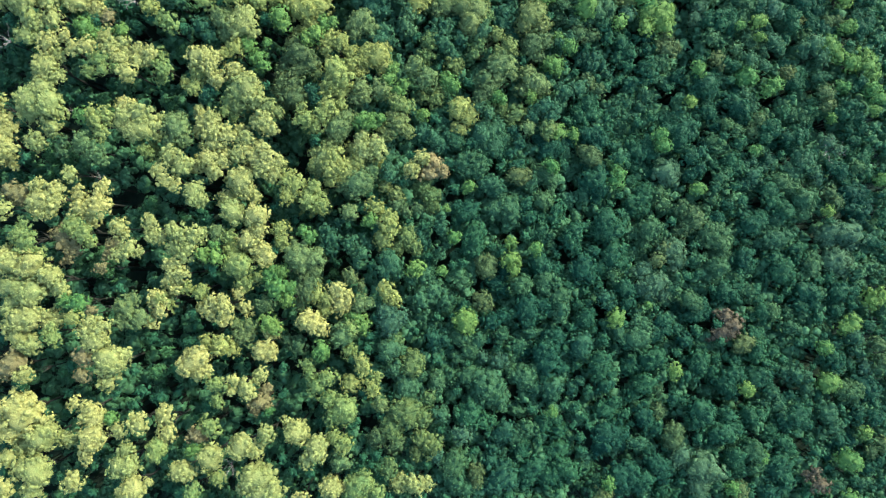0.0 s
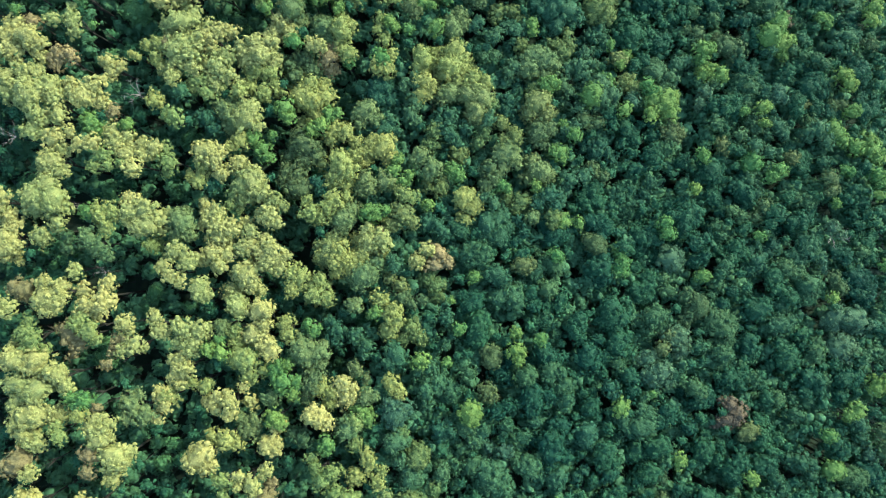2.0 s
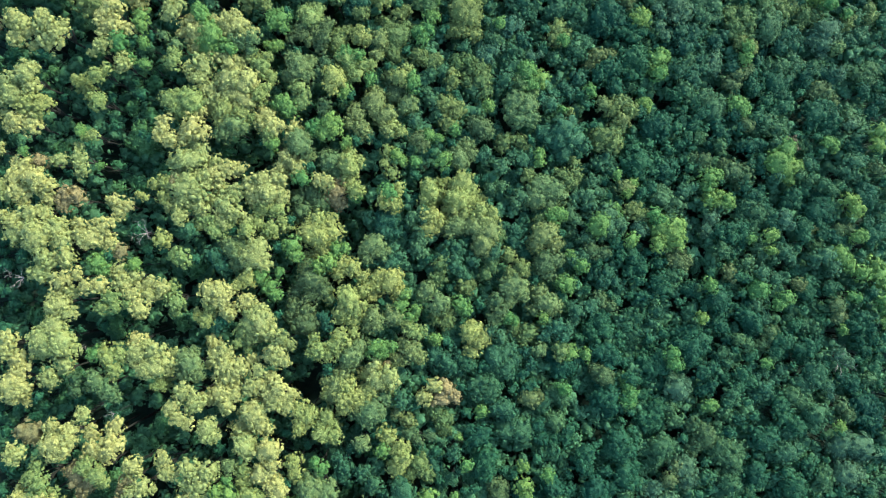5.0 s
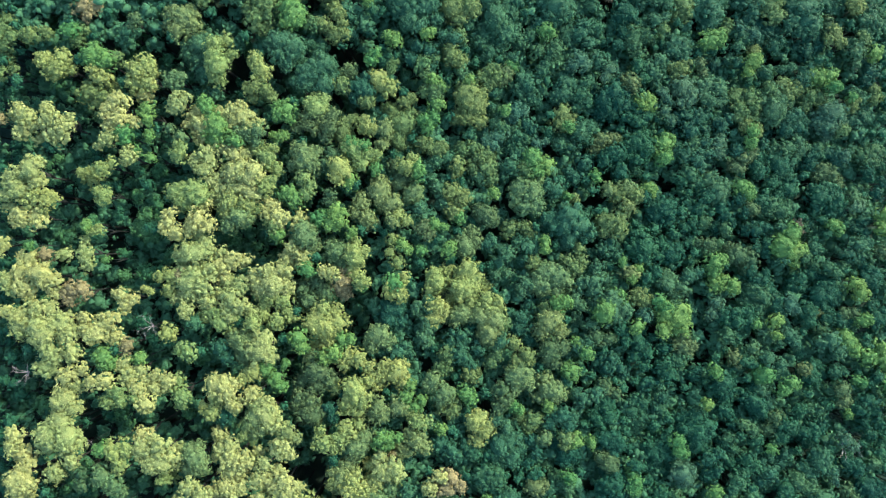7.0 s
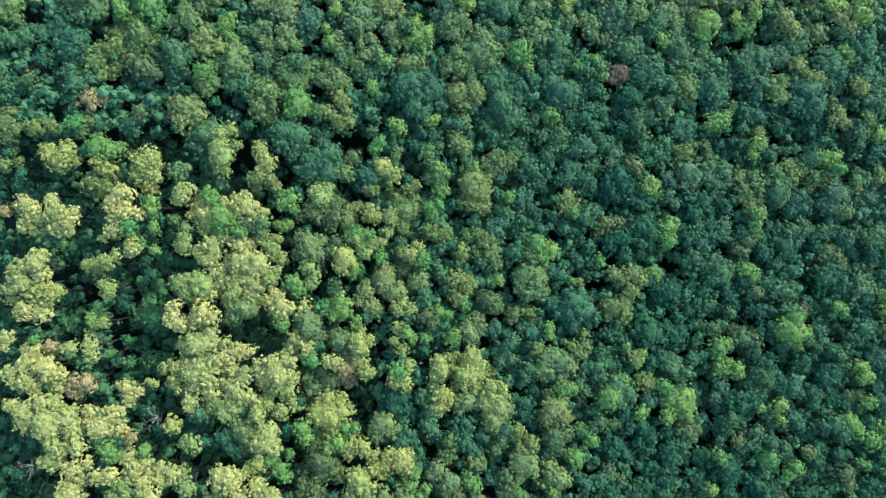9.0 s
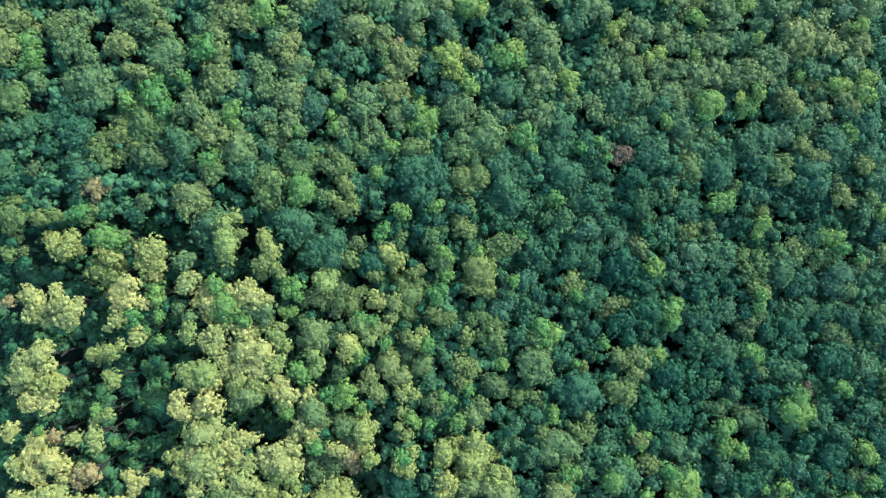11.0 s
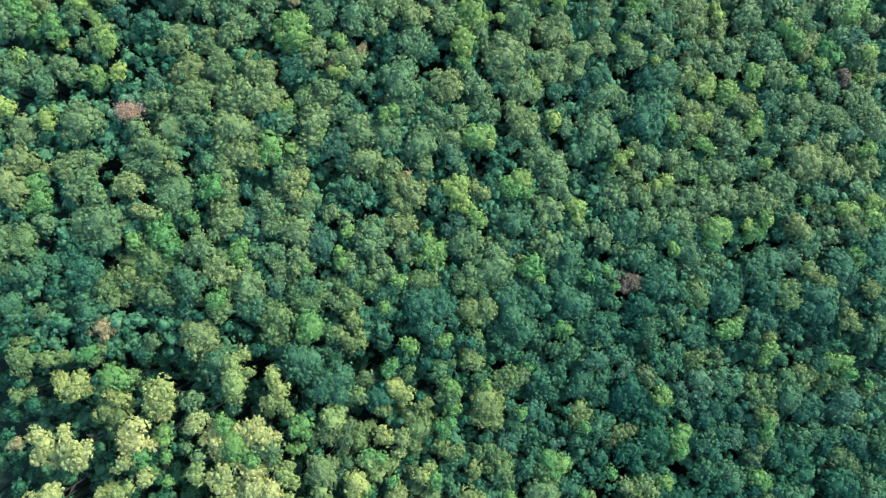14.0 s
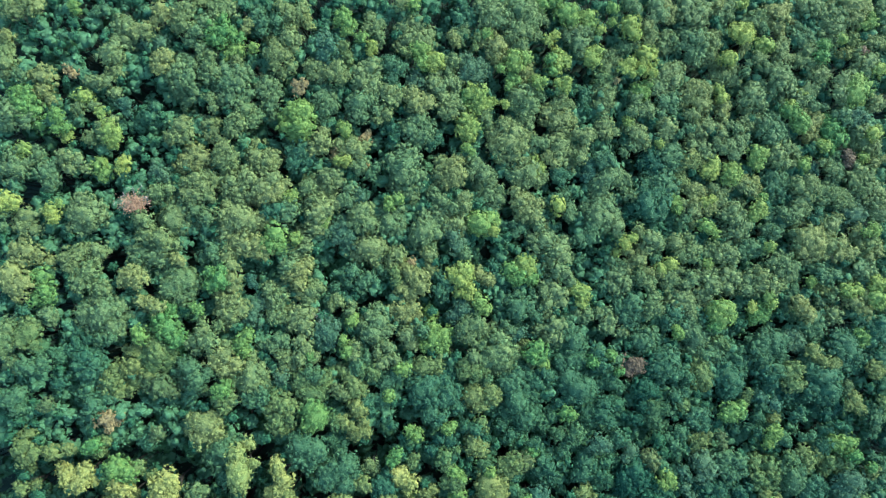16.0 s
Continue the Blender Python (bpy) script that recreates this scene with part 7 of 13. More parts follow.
grow(BIRCH, 34.5, 43, (-0.8, 0.1, 1.8), (1.6, -0.4, 1.7), (0.2, 1, 1.5), (1.1, -1.8, 1.3), (-0.7, 1.9, 1.1), (-2.7, -0.8, 1.1))
grow(BIRCH, 21.5, 43.7, (-0.1, -0.1, 1.6), (-1.9, -0.6, 1.5), (0.9, 2.2, 1.3), (0.4, -1.5, 1.3), (1.8, 0.3, 1.1))
grow(BIRCH, 38.1, 44.6, (-0.5, -0.2, 1.5), (0.9, 0.3, 1.1))
grow(BIRCH, 6.7, 44.9, (0.9, 0.2, 1.1), (-0.9, -0.2, 1.1))
grow(BIRCH, 53.2, 47.2, (0, 0, 1.3))
grow(BIRCH, 7.6, 47.8, (0, 0, 1.3))
grow(BIRCH, 59.2, 49, (0, 0, 1.3))
grow(BIRCH, 66.6, 49.1, (0, 0.4, 1.5), (1.5, 0.8, 1.1), (-1.1, -1.1, 1.3))
grow(BIRCH, 4.6, 49.9, (-0.2, -0.3, 1.4), (0.3, 0.6, 1.1))
grow(BIRCH, 20.6, 51.4, (0, 0, 1.5))
grow(BIRCH, 53.9, 52.3, (0, 0, 1.3))
grow(BIRCH, 17.1, 52.7, (-0.2, 0.5, 2.6), (2.1, -0.4, 2.2), (-2.1, 0.5, 2), (0.7, -2.2, 1.8), (-2.5, 3.3, 1.1))
grow(BIRCH, -6.3, 55, (0, 0, 1.2))
grow(BIRCH, 67.3, 56.9, (-0.4, 0.2, 1.5), (0.6, -0.3, 1.3))
grow(BIRCH, -3.2, 57.4, (0.4, -1.1, 1.6), (-0.4, 1.1, 1.6))
grow(BIRCH, 14.9, 58.6, (0.6, -0.4, 1.5), (-0.8, 0.5, 1.3))
grow(BIRCH, 42.8, 59.2, (0, -0.8, 1.9), (-0.9, 1.1, 1.7), (1.5, -0.3, 1.3))
grow(BIRCH, 3.1, 60.4, (0, 0, 1.6))
grow(BIRCH, 57.6, 66.4, (0.2, -0.6, 1.7), (-0.3, 0.8, 1.5))
grow(BIRCH, 53.1, 72.8, (-0.6, -0.3, 1.9), (0, 2.1, 1.7), (0.4, -1.3, 1.7), (-0.6, -2.2, 1.5), (0.9, 0.6, 1.3), (-1.6, 1.1, 1.3), (2.9, 0.6, 1.1))
grow(BIRCH, 41.9, 74.7, (-0.7, 1.1, 1.9), (1.3, 0.6, 1.7), (-0.2, -1.2, 1.7), (-1.2, -0.3, 1.5), (1.7, -1.2, 1.1))
grow(BIRCH, -38.8, 74.9, (0.1, 0.7, 1.6), (-1.1, 1.1, 1.4), (1, -1.9, 1.4))
grow(BIRCH, -22.2, 76.1, (-0.8, 0.3, 2.1), (0.9, 1.2, 1.9), (-1.7, -1, 1.9), (0.9, -1.5, 1.8), (2.2, -0.6, 1.4), (0, 2.5, 1.2), (0.1, -2.8, 1.2), (1.8, 2, 1.1), (-2.5, 2, 1.1))
grow(BIRCH, -40, 79.4, (0, 0.5, 1.9), (1.7, -1.2, 1.7), (-0.4, -1.2, 1.7), (1.3, 1.3, 1.6), (-1.6, 1.3, 1.6), (-1.6, -0.4, 1.4))
grow(BIRCH, -27.3, 79.7, (1.3, -0.2, 1.9), (0, 1.1, 1.9), (-0.4, -0.6, 1.7), (0.4, -1.9, 1.6), (-1.3, 2, 1.2), (-1.7, 0.2, 1.2))
grow(BIRCH, 22.9, 79.7, (-0.1, -0.1, 1.3), (0.8, -0.6, 1.1), (-0.6, 0.8, 1.1))
grow(BIRCH, 36.8, 82.2, (-0.4, 1.1, 1.7), (1, 0.2, 1.5), (0.5, -1.3, 1.5), (-1, -0.3, 1.5))
grow(BIRCH, 67.9, 82.3, (0.3, 1.2, 1.5), (-0.2, -0.2, 1.5), (-0.2, -1.7, 1.2))
grow(BIRCH, -1.6, 82.4, (0.7, -0.2, 1.4), (-1.2, 0.3, 1.1))
grow(BIRCH, -7.4, 84.5, (-0.8, 0.4, 1.8), (1, -0.5, 1.6))
grow(BIRCH, -18, 86.1, (-0.3, 0.5, 1.6), (0.5, -0.8, 1.2))
grow(BIRCH, 33, 86.8, (-0.5, -0.2, 1.5), (0.9, 0.3, 1.1))
grow(BIRCH, -58.6, 87.7, (0.2, -0.2, 1.7), (1.8, 0.6, 1.5), (-1.4, 1.5, 1.5), (-1, -2.3, 1.4))
grow(BIRCH, -5.1, 87.7, (-0.4, 0.4, 1.8), (-0.9, -1.4, 1.6), (0.9, 0.4, 1.3), (0, 3.1, 1.3), (1.4, -1.9, 1.3))
grow(BIRCH, 15.7, 88.1, (0.5, 0.3, 2), (-1.4, 1.2, 1.8), (1.5, -0.7, 1.5), (0.1, -1.6, 1.5), (2, 0.7, 1.3), (-0.9, -1.1, 1.3), (-3.2, 0.7, 0.9))
grow(BIRCH, -34.8, 88.2, (-0.6, -0.1, 1.6), (1.1, -0.5, 1.4), (0.7, 0.8, 1.4), (-1.8, -0.5, 1))
grow(BIRCH, -69.2, 88.5, (0, 0.6, 1.8), (0, -1.1, 1.3))
grow(BIRCH, -8.8, 88.5, (-0.3, 0.4, 2.2), (1.9, 0.9, 2), (0.6, -1.4, 2), (-1.2, 1.7, 1.6), (-1.7, -0.5, 1.3), (-1.2, -1.8, 1.4))
grow(BIRCH, 58.3, 88.8, (0.5, 0.9, 2.1), (1, -1.6, 2.1), (-1.5, 1.3, 1.9), (-1.5, -1.1, 1.7), (2, 0.9, 1.3))
grow(BIRCH, 41.6, 89.1, (0.3, 0.5, 2.1), (1.3, -1, 1.9), (-0.8, 1.4, 1.7), (2.2, -1.9, 1.3), (-0.2, -2.4, 1.3), (-2.3, 1.9, 1.3), (-1.7, 0.9, 1.3))
grow(BIRCH, -44.5, 89.3, (0, 0, 1.4))
grow(BIRCH, 0.9, 90, (0, 0, 1.5))
grow(BIRCH, 5, 90, (0, -0.4, 1.8), (0.8, 1, 1.3), (1.9, 1.9, 0.9), (-1.4, -0.9, 1.5))
grow(BIRCH, 49.7, 90.5, (0.6, 0.1, 1.7), (-1, -0.1, 1.3))
grow(BIRCH, -13.9, 90.6, (-0.9, -0.4, 1.4), (0.7, 0.8, 1.2), (0.4, 0.1, 1.1), (-1.4, -1.7, 1.1), (1.3, 1, 1.3))
grow(BIRCH, -25.9, 91.7, (0.5, -0.2, 1.4), (-0.8, 0.3, 1.1))
grow(BIRCH, 30.6, 91.8, (0.1, 0.4, 1.7), (-1.4, -0.5, 1.7), (1.4, 0.7, 1.5), (1, -1.4, 1.5), (0.4, 1.6, 1.3), (-0.9, 1.4, 1.3), (-0.5, -1.9, 1.3))
grow(BIRCH, 68.8, 91.8, (0.1, 0.4, 1.7), (2.2, -0.1, 1.4), (1.2, 1.3, 1.4), (1, -1.6, 1.2), (-1.5, 0.3, 1.2), (-2.5, -0.6, 1.5))
grow(BIRCH, -43.6, 92.1, (-0.7, 1, 1.7), (0.3, -1, 1.5), (1.8, 0.1, 1.2), (1.6, -0.6, 1), (-2.8, -0.2, 1))
grow(BIRCH, 56.9, 92.5, (-0.1, 0.6, 1.5), (2, 0.6, 1.3), (-1.1, -0.4, 1.2), (-2.2, -2.1, 1))
grow(BIRCH, 22.4, 92.6, (0, 0, 1.5))
grow(BIRCH, -19.3, 92.8, (-0.1, 0, 1.2), (1.2, 0.8, 1.1), (0.3, 2.2, 0.9), (-0.1, -1.4, 0.9), (-1.2, -1.4, 1.1))
grow(BIRCH, 19.5, 92.8, (-0.1, 0.8, 1.5), (0.1, -0.8, 1.5))
grow(BIRCH, 46.9, 92.9, (0.4, -0.6, 1.1), (-0.6, 0.8, 1))
grow(BIRCH, 39, 93.3, (1, 0, 1.3), (0.9, 1, 1.1), (-1, -0.5, 1.7))
grow(BIRCH, -59.2, 93.6, (1, 0.1, 1.5), (0.2, -1.2, 1.5), (-0.2, 1, 1.5), (-1.8, -0.3, 1.5), (1.8, 0.9, 1))
grow(BIRCH, -66.9, 93.8, (1.5, 0.4, 1.3), (0.3, -0.5, 1.2), (-1.3, 0, 1.5))
grow(BIRCH, 49.4, 94, (0.9, 0.6, 1.9), (-1.1, 0.7, 1.9), (-0.6, -1.6, 1.9), (2.4, -2, 1.5), (1.4, -0.6, 1.5), (-0.6, 2.1, 1.5), (-2.6, 1.2, 1.3))
grow(BIRCH, 62.2, 94, (0.1, 0.6, 1.9), (-0.9, -0.9, 1.7), (0.1, -2.8, 1.5), (-1.4, 0.6, 1.5), (1.7, 2, 1.4), (2.1, -0.9, 1.4), (-0.9, 2, 1.4))
grow(BIRCH, 27.9, 96.2, (-0.3, -0.3, 2.1), (0.7, -1.7, 1.5), (1.2, 0.1, 1.3), (-1.7, 1.6, 1.1), (-1.8, -2.2, 1.1), (2.1, 2, 1.3), (-3.2, 0.6, 1.3), (3.1, 1.1, 1.1))
grow(BIRCH, 13.8, 96.9, (1.3, -0.9, 1.8), (-1.1, 0, 1.8), (0.8, 0.9, 1.5), (0.4, 2.3, 1.5), (-1.5, -1.8, 1.5))
grow(BIRCH, -56.6, 97.5, (0.8, 0, 1.2), (-0.8, 0, 1.2))
grow(BIRCH, 67.9, 97.8, (0.7, 0.1, 1.7), (1.1, -1.4, 1.6), (-1.3, 2, 1.6), (-0.3, 3, 1.4), (-0.4, -0.9, 1.4), (0.1, -2.8, 1.4), (-1.4, 0.6, 1.4), (2.1, -1.9, 1))
grow(BIRCH, 56.7, 97.9, (1.2, -0.4, 1.5), (0.7, 1.1, 1.5), (-0.9, 0.1, 1.5), (0.1, -1.3, 1.3), (1.1, -2.3, 1.2), (-0.3, 2.5, 1.2), (-1.9, -0.9, 1.2), (2.2, 0.1, 1), (-2.4, 1.1, 1.2))
grow(BIRCH, -9.2, 98, (0, 0, 1.3))
grow(BIRCH, 32.1, 99.3, (0.4, 0.7, 1.3), (-0.6, 1.6, 1.1), (-0.6, -1.2, 1.1), (-1.1, -0.2, 1.1), (1.8, -1.2, 1.1))
grow(BIRCH, 64.5, 99.4, (0.5, -0.5, 1.5), (-0.5, 0.5, 1.5))
grow(BIRCH, 24.5, 100.4, (0.3, 1.1, 1.9), (-1.2, 0.6, 1.7), (1.2, -0.3, 1.5), (-0.7, -0.8, 1.5), (0.7, -1.7, 1.3))
grow(BIRCH, 6.5, 101.3, (-0.3, -0.2, 1.8), (1.1, 0.3, 1.5), (2, 2.1, 1.3), (-0.7, 2.1, 1.3), (-2.1, 1.2, 1.1), (2.5, -1.1, 1.5), (2, -3, 1.3), (-3.1, 0.3, 1.3), (-4, -1.1, 1.1))
grow(BIRCH, -68.3, 101.8, (0, 0, 1.3))
grow(BIRCH, 53.5, 103.1, (-0.6, -0.3, 1.2), (-0.6, -2.2, 1.2), (0.4, 1.1, 1), (1.4, 2.6, 1))
grow(BIRCH, -23.4, 104, (0.5, 0.7, 1.2), (-0.7, -1, 1.1))
grow(BIRCH, -6.2, 105.1, (-0.4, -0.8, 1.4), (0.5, 0.5, 1.3), (-0.9, 1.9, 1.1), (0.5, -2.2, 0.7), (1, -0.4, 0.9))
grow(BIRCH, -18.7, 106.5, (0.1, -0.9, 1.4), (-1.6, 0.8, 1.4), (-2.5, -0.9, 1.1), (1, 0, 1.2), (2.8, 0.9, 1.2))
grow(BIRCH, 58.7, 106.7, (-0.7, 0.4, 1.4), (0.8, -1, 1.2), (-1.7, 0.9, 1.2), (-0.2, -0.5, 1), (1.9, -0.1, 1.2))
grow(BIRCH, 3, 106.8, (0, -0.7, 1.6), (-0.4, 1.1, 1.5), (0.5, -2.1, 1.3), (0, 2.5, 1.1))
grow(BIRCH, 29.1, 109.4, (0, 0, 1.3))
grow(BIRCH, -41.1, 110.1, (1.3, 1.1, 1.4), (-0.3, 0.6, 1.4), (0.5, -0.6, 1.2), (0.5, -1.9, 0.9), (-2, -0.7, 1.2))
grow(BIRCH, 45.4, 110.9, (0.6, 0.5, 1.3), (-0.9, -0.4, 1.3), (1.6, -0.4, 1.1), (-0.4, 1, 1), (-1.9, -0.9, 0.8))
grow(BIRCH, 17.5, 113.3, (1, 1.1, 1.7), (0.5, -0.3, 1.3), (-0.9, -0.7, 1.3), (-1.8, -1.2, 1.1))
grow(BIRCH, 6, 114.2, (0.7, 0.1, 1.1), (-0.7, 0.6, 0.9), (-0.3, -0.8, 0.9))
grow(BIRCH, 49.8, 114.4, (0.7, -0.5, 1.3), (-0.8, -0.1, 1.2), (0.2, -1.5, 1), (-0.3, 1.9, 1.2))
grow(BIRCH, 34.1, 115.7, (0.4, 0.4, 1.3), (-0.6, -0.6, 1.1))
grow(BIRCH, 57.3, 116.6, (0.3, 0.7, 1.2), (-0.3, -0.7, 1.2))
grow(BIRCH, -32, 116.9, (0.6, 0, 1.6), (-0.7, 0, 1.4))
grow(BIRCH, 28.4, 118.3, (-0.7, -0.4, 2.1), (1.7, -0.4, 1.7), (0.4, 1.6, 1.7), (0.3, -1.8, 1.7), (-0.2, 1, 1.5), (-1, 2.1, 1.5), (2.2, 1, 1.3), (-2.7, -0.5, 1.3), (-0.2, -3.3, 1.1))
grow(BIRCH, 13.1, 118.7, (-0.1, 0.1, 1.3), (0.8, 1, 1.1), (-1.6, -0.4, 1.1), (-1.7, -2, 1.1), (1.3, -0.4, 0.9), (1.8, 1.5, 1.1))
grow(BIRCH, 30.2, 121.8, (1.1, -0.9, 1.7), (-0.4, -0.4, 1.7), (-1.9, 0, 1.7), (0.6, 0.5, 1.5), (1.6, 2, 1.1))
grow(BIRCH, 50.4, 122.3, (0.3, 0.2, 1.5), (-0.7, 1.2, 1.5), (-0.7, -0.8, 1.5), (0.8, -1.2, 1.3), (0.3, -2.7, 1.2), (1.8, -0.3, 1), (2.3, 0.7, 1), (-2.2, 3.1, 1.2))
grow(BIRCH, 12.9, 122.8, (0, 0.6, 1.3), (-0.4, -0.3, 1.1), (0.5, -0.8, 0.9))
grow(BIRCH, -17.1, 123, (0.4, 0.5, 1.1), (-0.4, -0.5, 1.1))
grow(BIRCH, 4.6, 123.6, (0.4, -0.8, 1.3), (-0.5, 1, 1.1))
grow(BIRCH, -28.5, 125.3, (0.6, 1, 1.6), (-0.3, -0.4, 1.6), (1.4, -0.8, 1.4), (-1.6, 0.9, 1.2), (-1.1, -1.3, 1.1))
grow(BIRCH, 20.3, 125.5, (-0.1, -0.6, 1.3), (0.8, 0.4, 1.1), (-0.6, 0.4, 1.1))
grow(BIRCH, 31.9, 126.1, (-0.1, 1.4, 1.7), (-0.6, 0, 1.7), (0.9, 0.5, 1.5), (-1, -1.4, 1.5), (0.4, -0.9, 1.3), (1.4, -0.4, 0.9))
grow(BIRCH, -7.4, 128, (-0.4, -0.4, 1.1), (0.5, 0.5, 0.9))
grow(BIRCH, 34.2, 130.5, (0.6, 0.4, 1.1), (-0.9, -0.6, 0.9))
grow(BIRCH, -50.1, 131.5, (-0.3, -0.5, 1.5), (0.5, 0.8, 1.2))
grow(BIRCH, 61.9, 133.4, (0.5, -0.6, 1.2), (0, 0.4, 1.2), (-1, 0.4, 0.8))
grow(BIRCH, 31.3, 134.9, (-0.5, 0.6, 1.5), (1, 0.7, 1.3), (0.5, -0.8, 1.1), (-1, -1.3, 1.1))
grow(BIRCH, -14.1, 139.1, (-0.3, 0.9, 1.4), (0.6, 0, 1.3), (0.1, -1.3, 1.2), (1.4, 0.5, 1.1), (-1.2, -1.4, 1.1), (-0.8, 1.7, 0.9))
grow(BIRCH, -33.2, 145.7, (1.5, 0.1, 1.2), (2.4, -1.2, 1), (-0.2, 0, 1), (-0.6, -1.3, 1), (-1.8, 0, 1), (-1.4, 1.7, 1.2))
grow(BIRCH, -57.3, 146.7, (0.5, 0.2, 1.2), (-0.7, -0.3, 1))
# maple trees
grow(MAPLE, 67.3, -37.8, (0, 0, 1.4))
grow(MAPLE, 62.6, -37.7, (0, 0, 1.4))
grow(MAPLE, 2.3, -35.4, (-0.5, 0.7, 2.1), (0.8, -1, 1.7))
grow(MAPLE, 8.3, -34.5, (0.4, -0.8, 2.4), (-0.9, 1.8, 1.7), (-1.4, -1.6, 1.4), (1.3, 0.9, 1.6))
grow(MAPLE, 30.1, -30.4, (0, 0, 1.6))
grow(MAPLE, 8.6, -29, (0.6, 0.9, 1.9), (-1.2, -1.6, 1.4))
grow(MAPLE, 62, -28.2, (0.9, -0.6, 1.4), (-1, -1.9, 1.4), (0.1, 1.6, 1.8))
grow(MAPLE, 52.9, -24.5, (0.8, -0.6, 1.6), (-0.1, 1.2, 1.3), (-1.6, -0.2, 1.1))
grow(MAPLE, 15.8, -22.1, (1, -0.2, 2.1), (-1.7, 0.3, 1.6))
grow(MAPLE, 6.8, -21.8, (-0.2, 1.1, 2.6), (1.1, -0.6, 2.4), (-1.5, -1, 1.9))
grow(MAPLE, 20.8, -21.4, (-0.5, -0.5, 1.4), (0.7, 0.8, 1.1))
grow(MAPLE, 57, -20.8, (-0.4, 0.6, 1.4), (1.1, 0.6, 1.1), (-2.2, 1, 1.3), (1.4, -1.7, 1.4))
grow(MAPLE, 12.5, -19.2, (-0.2, -0.4, 1.9), (2, 0.9, 1.2), (-2, 0.1, 1))
grow(MAPLE, 21.7, -15.4, (0, 0, 2.3))
grow(MAPLE, 66.1, -14.8, (-0.3, 0.7, 1.8), (0.6, -1.5, 1.3))
grow(MAPLE, 5.3, -13.8, (0, 0, 1.6))
grow(MAPLE, -0.8, -13.7, (-0.4, 0, 1.7), (0.9, 0, 1.2))
grow(MAPLE, 13.7, -13.1, (0, 0, 1.6))
grow(MAPLE, 30.1, -13.1, (0.8, -0.6, 2.1), (-2.4, -0.1, 1.8), (1.7, 0.7, 1.4), (0.4, 1.6, 1.1))
grow(MAPLE, 18.6, -9.6, (0, 0, 1.6))
grow(MAPLE, 71.3, -9.5, (0, 0, 1.3))
grow(MAPLE, -2.2, -8.1, (-1.2, 0.4, 1.7), (0.6, 1.3, 1.6), (2.3, 0.4, 1.4), (-1.2, -2.6, 1.4))
grow(MAPLE, 25.7, -7.9, (-0.3, 0.4, 1.6), (0.6, -0.9, 1.1))
grow(MAPLE, -3.8, -4.5, (0.9, 0.2, 1.6), (-0.9, -0.2, 1.6))
grow(MAPLE, 67.2, -4, (0, 0, 1.3))
grow(MAPLE, 70.6, -3.3, (-0.5, 0.2, 1.7), (0.9, -0.3, 1.3))
grow(MAPLE, -8.4, -2.5, (0.3, 0.5, 2.1), (-0.5, -0.8, 1.6))
grow(MAPLE, -0.1, -0.3, (-0.3, -0.4, 1.2), (0.6, 0.9, 0.9))
grow(MAPLE, -13.2, 0.1, (0.9, -0.9, 1.4), (-0.9, 0.9, 1.4))
grow(MAPLE, -3.4, 1.4, (0, 0, 1.6))
grow(MAPLE, -17.3, 1.7, (0.2, 0.1, 1.5), (-0.2, -1.6, 1.4), (-1, 1, 1), (1.1, 2.3, 0.9))
grow(MAPLE, 54.1, 2.6, (-0.5, -0.7, 2), (0.6, 2.1, 1.7), (1.9, -0.2, 1.5), (-2.4, -1.6, 1.3))
grow(MAPLE, -0.3, 3.6, (0, 0, 1.4))
grow(MAPLE, 9.4, 6.4, (0.9, -0.5, 2.3), (-0.9, 0.3, 2.1), (1.8, 2.1, 1.2), (-1.8, -1, 1.4))
grow(MAPLE, 7.7, 9.9, (-0.5, 0.4, 1.9), (0.8, -0.5, 1.6))
grow(MAPLE, 13.9, 10.8, (0, 0, 1.8))
grow(MAPLE, 50.6, 12.2, (0.1, -0.1, 1.7), (-0.9, -1.5, 1.5), (1, -1.5, 1.1), (-0.8, 1.6, 0.9), (0.6, 2.5, 1.3))
grow(MAPLE, 58.4, 13.6, (0.9, 1.1, 1.9), (0, 0.4, 1.7), (1.4, -0.5, 1.3), (-1.6, -1.2, 1.8))
grow(MAPLE, -1.2, 17.2, (-1.4, 0.6, 1.8), (-0.1, -0.3, 1.6), (0.8, -1.1, 1.4), (2.1, 0.6, 1.2))
grow(MAPLE, 7.3, 17.2, (-1.1, 0.5, 2.1), (0.7, 1.4, 1.8), (0.7, -0.8, 1.8), (-1.1, -1.7, 1.8), (2, 0.5, 1.4))
grow(MAPLE, 11.7, 17.6, (0.4, -0.8, 1.2), (-0.5, 1, 1.1))
grow(MAPLE, -35.8, 23.6, (0, 0, 1.4))
grow(MAPLE, -19.8, 23.6, (-0.2, 0.5, 1.4), (0.3, -0.8, 1))
grow(MAPLE, 24.3, 30, (0.3, 0.7, 1.5), (-2, 0.7, 1.5), (-0.6, -0.6, 1.3), (1.2, -0.2, 1.1), (2.6, -1.5, 1.1))
grow(MAPLE, -9.1, 33, (-0.6, -0.2, 1.6), (0.3, 0.7, 1.2), (1.2, -0.6, 0.9))
grow(MAPLE, -36, 33.1, (-0.4, 0.8, 1.7), (0.5, -0.9, 1.5))
grow(MAPLE, 0.3, 33.1, (-0.3, -0.7, 1.6), (1, -2.4, 1.4), (2.4, -0.2, 1.2), (-1.6, 0.7, 1.6), (-0.3, 2, 1.6))
grow(MAPLE, 10, 36.8, (-0.1, 0.7, 1.6), (-1, -0.7, 1.6), (-2, 1.6, 1.1), (1.2, 2.9, 1.3), (1.2, -2.5, 1.6))
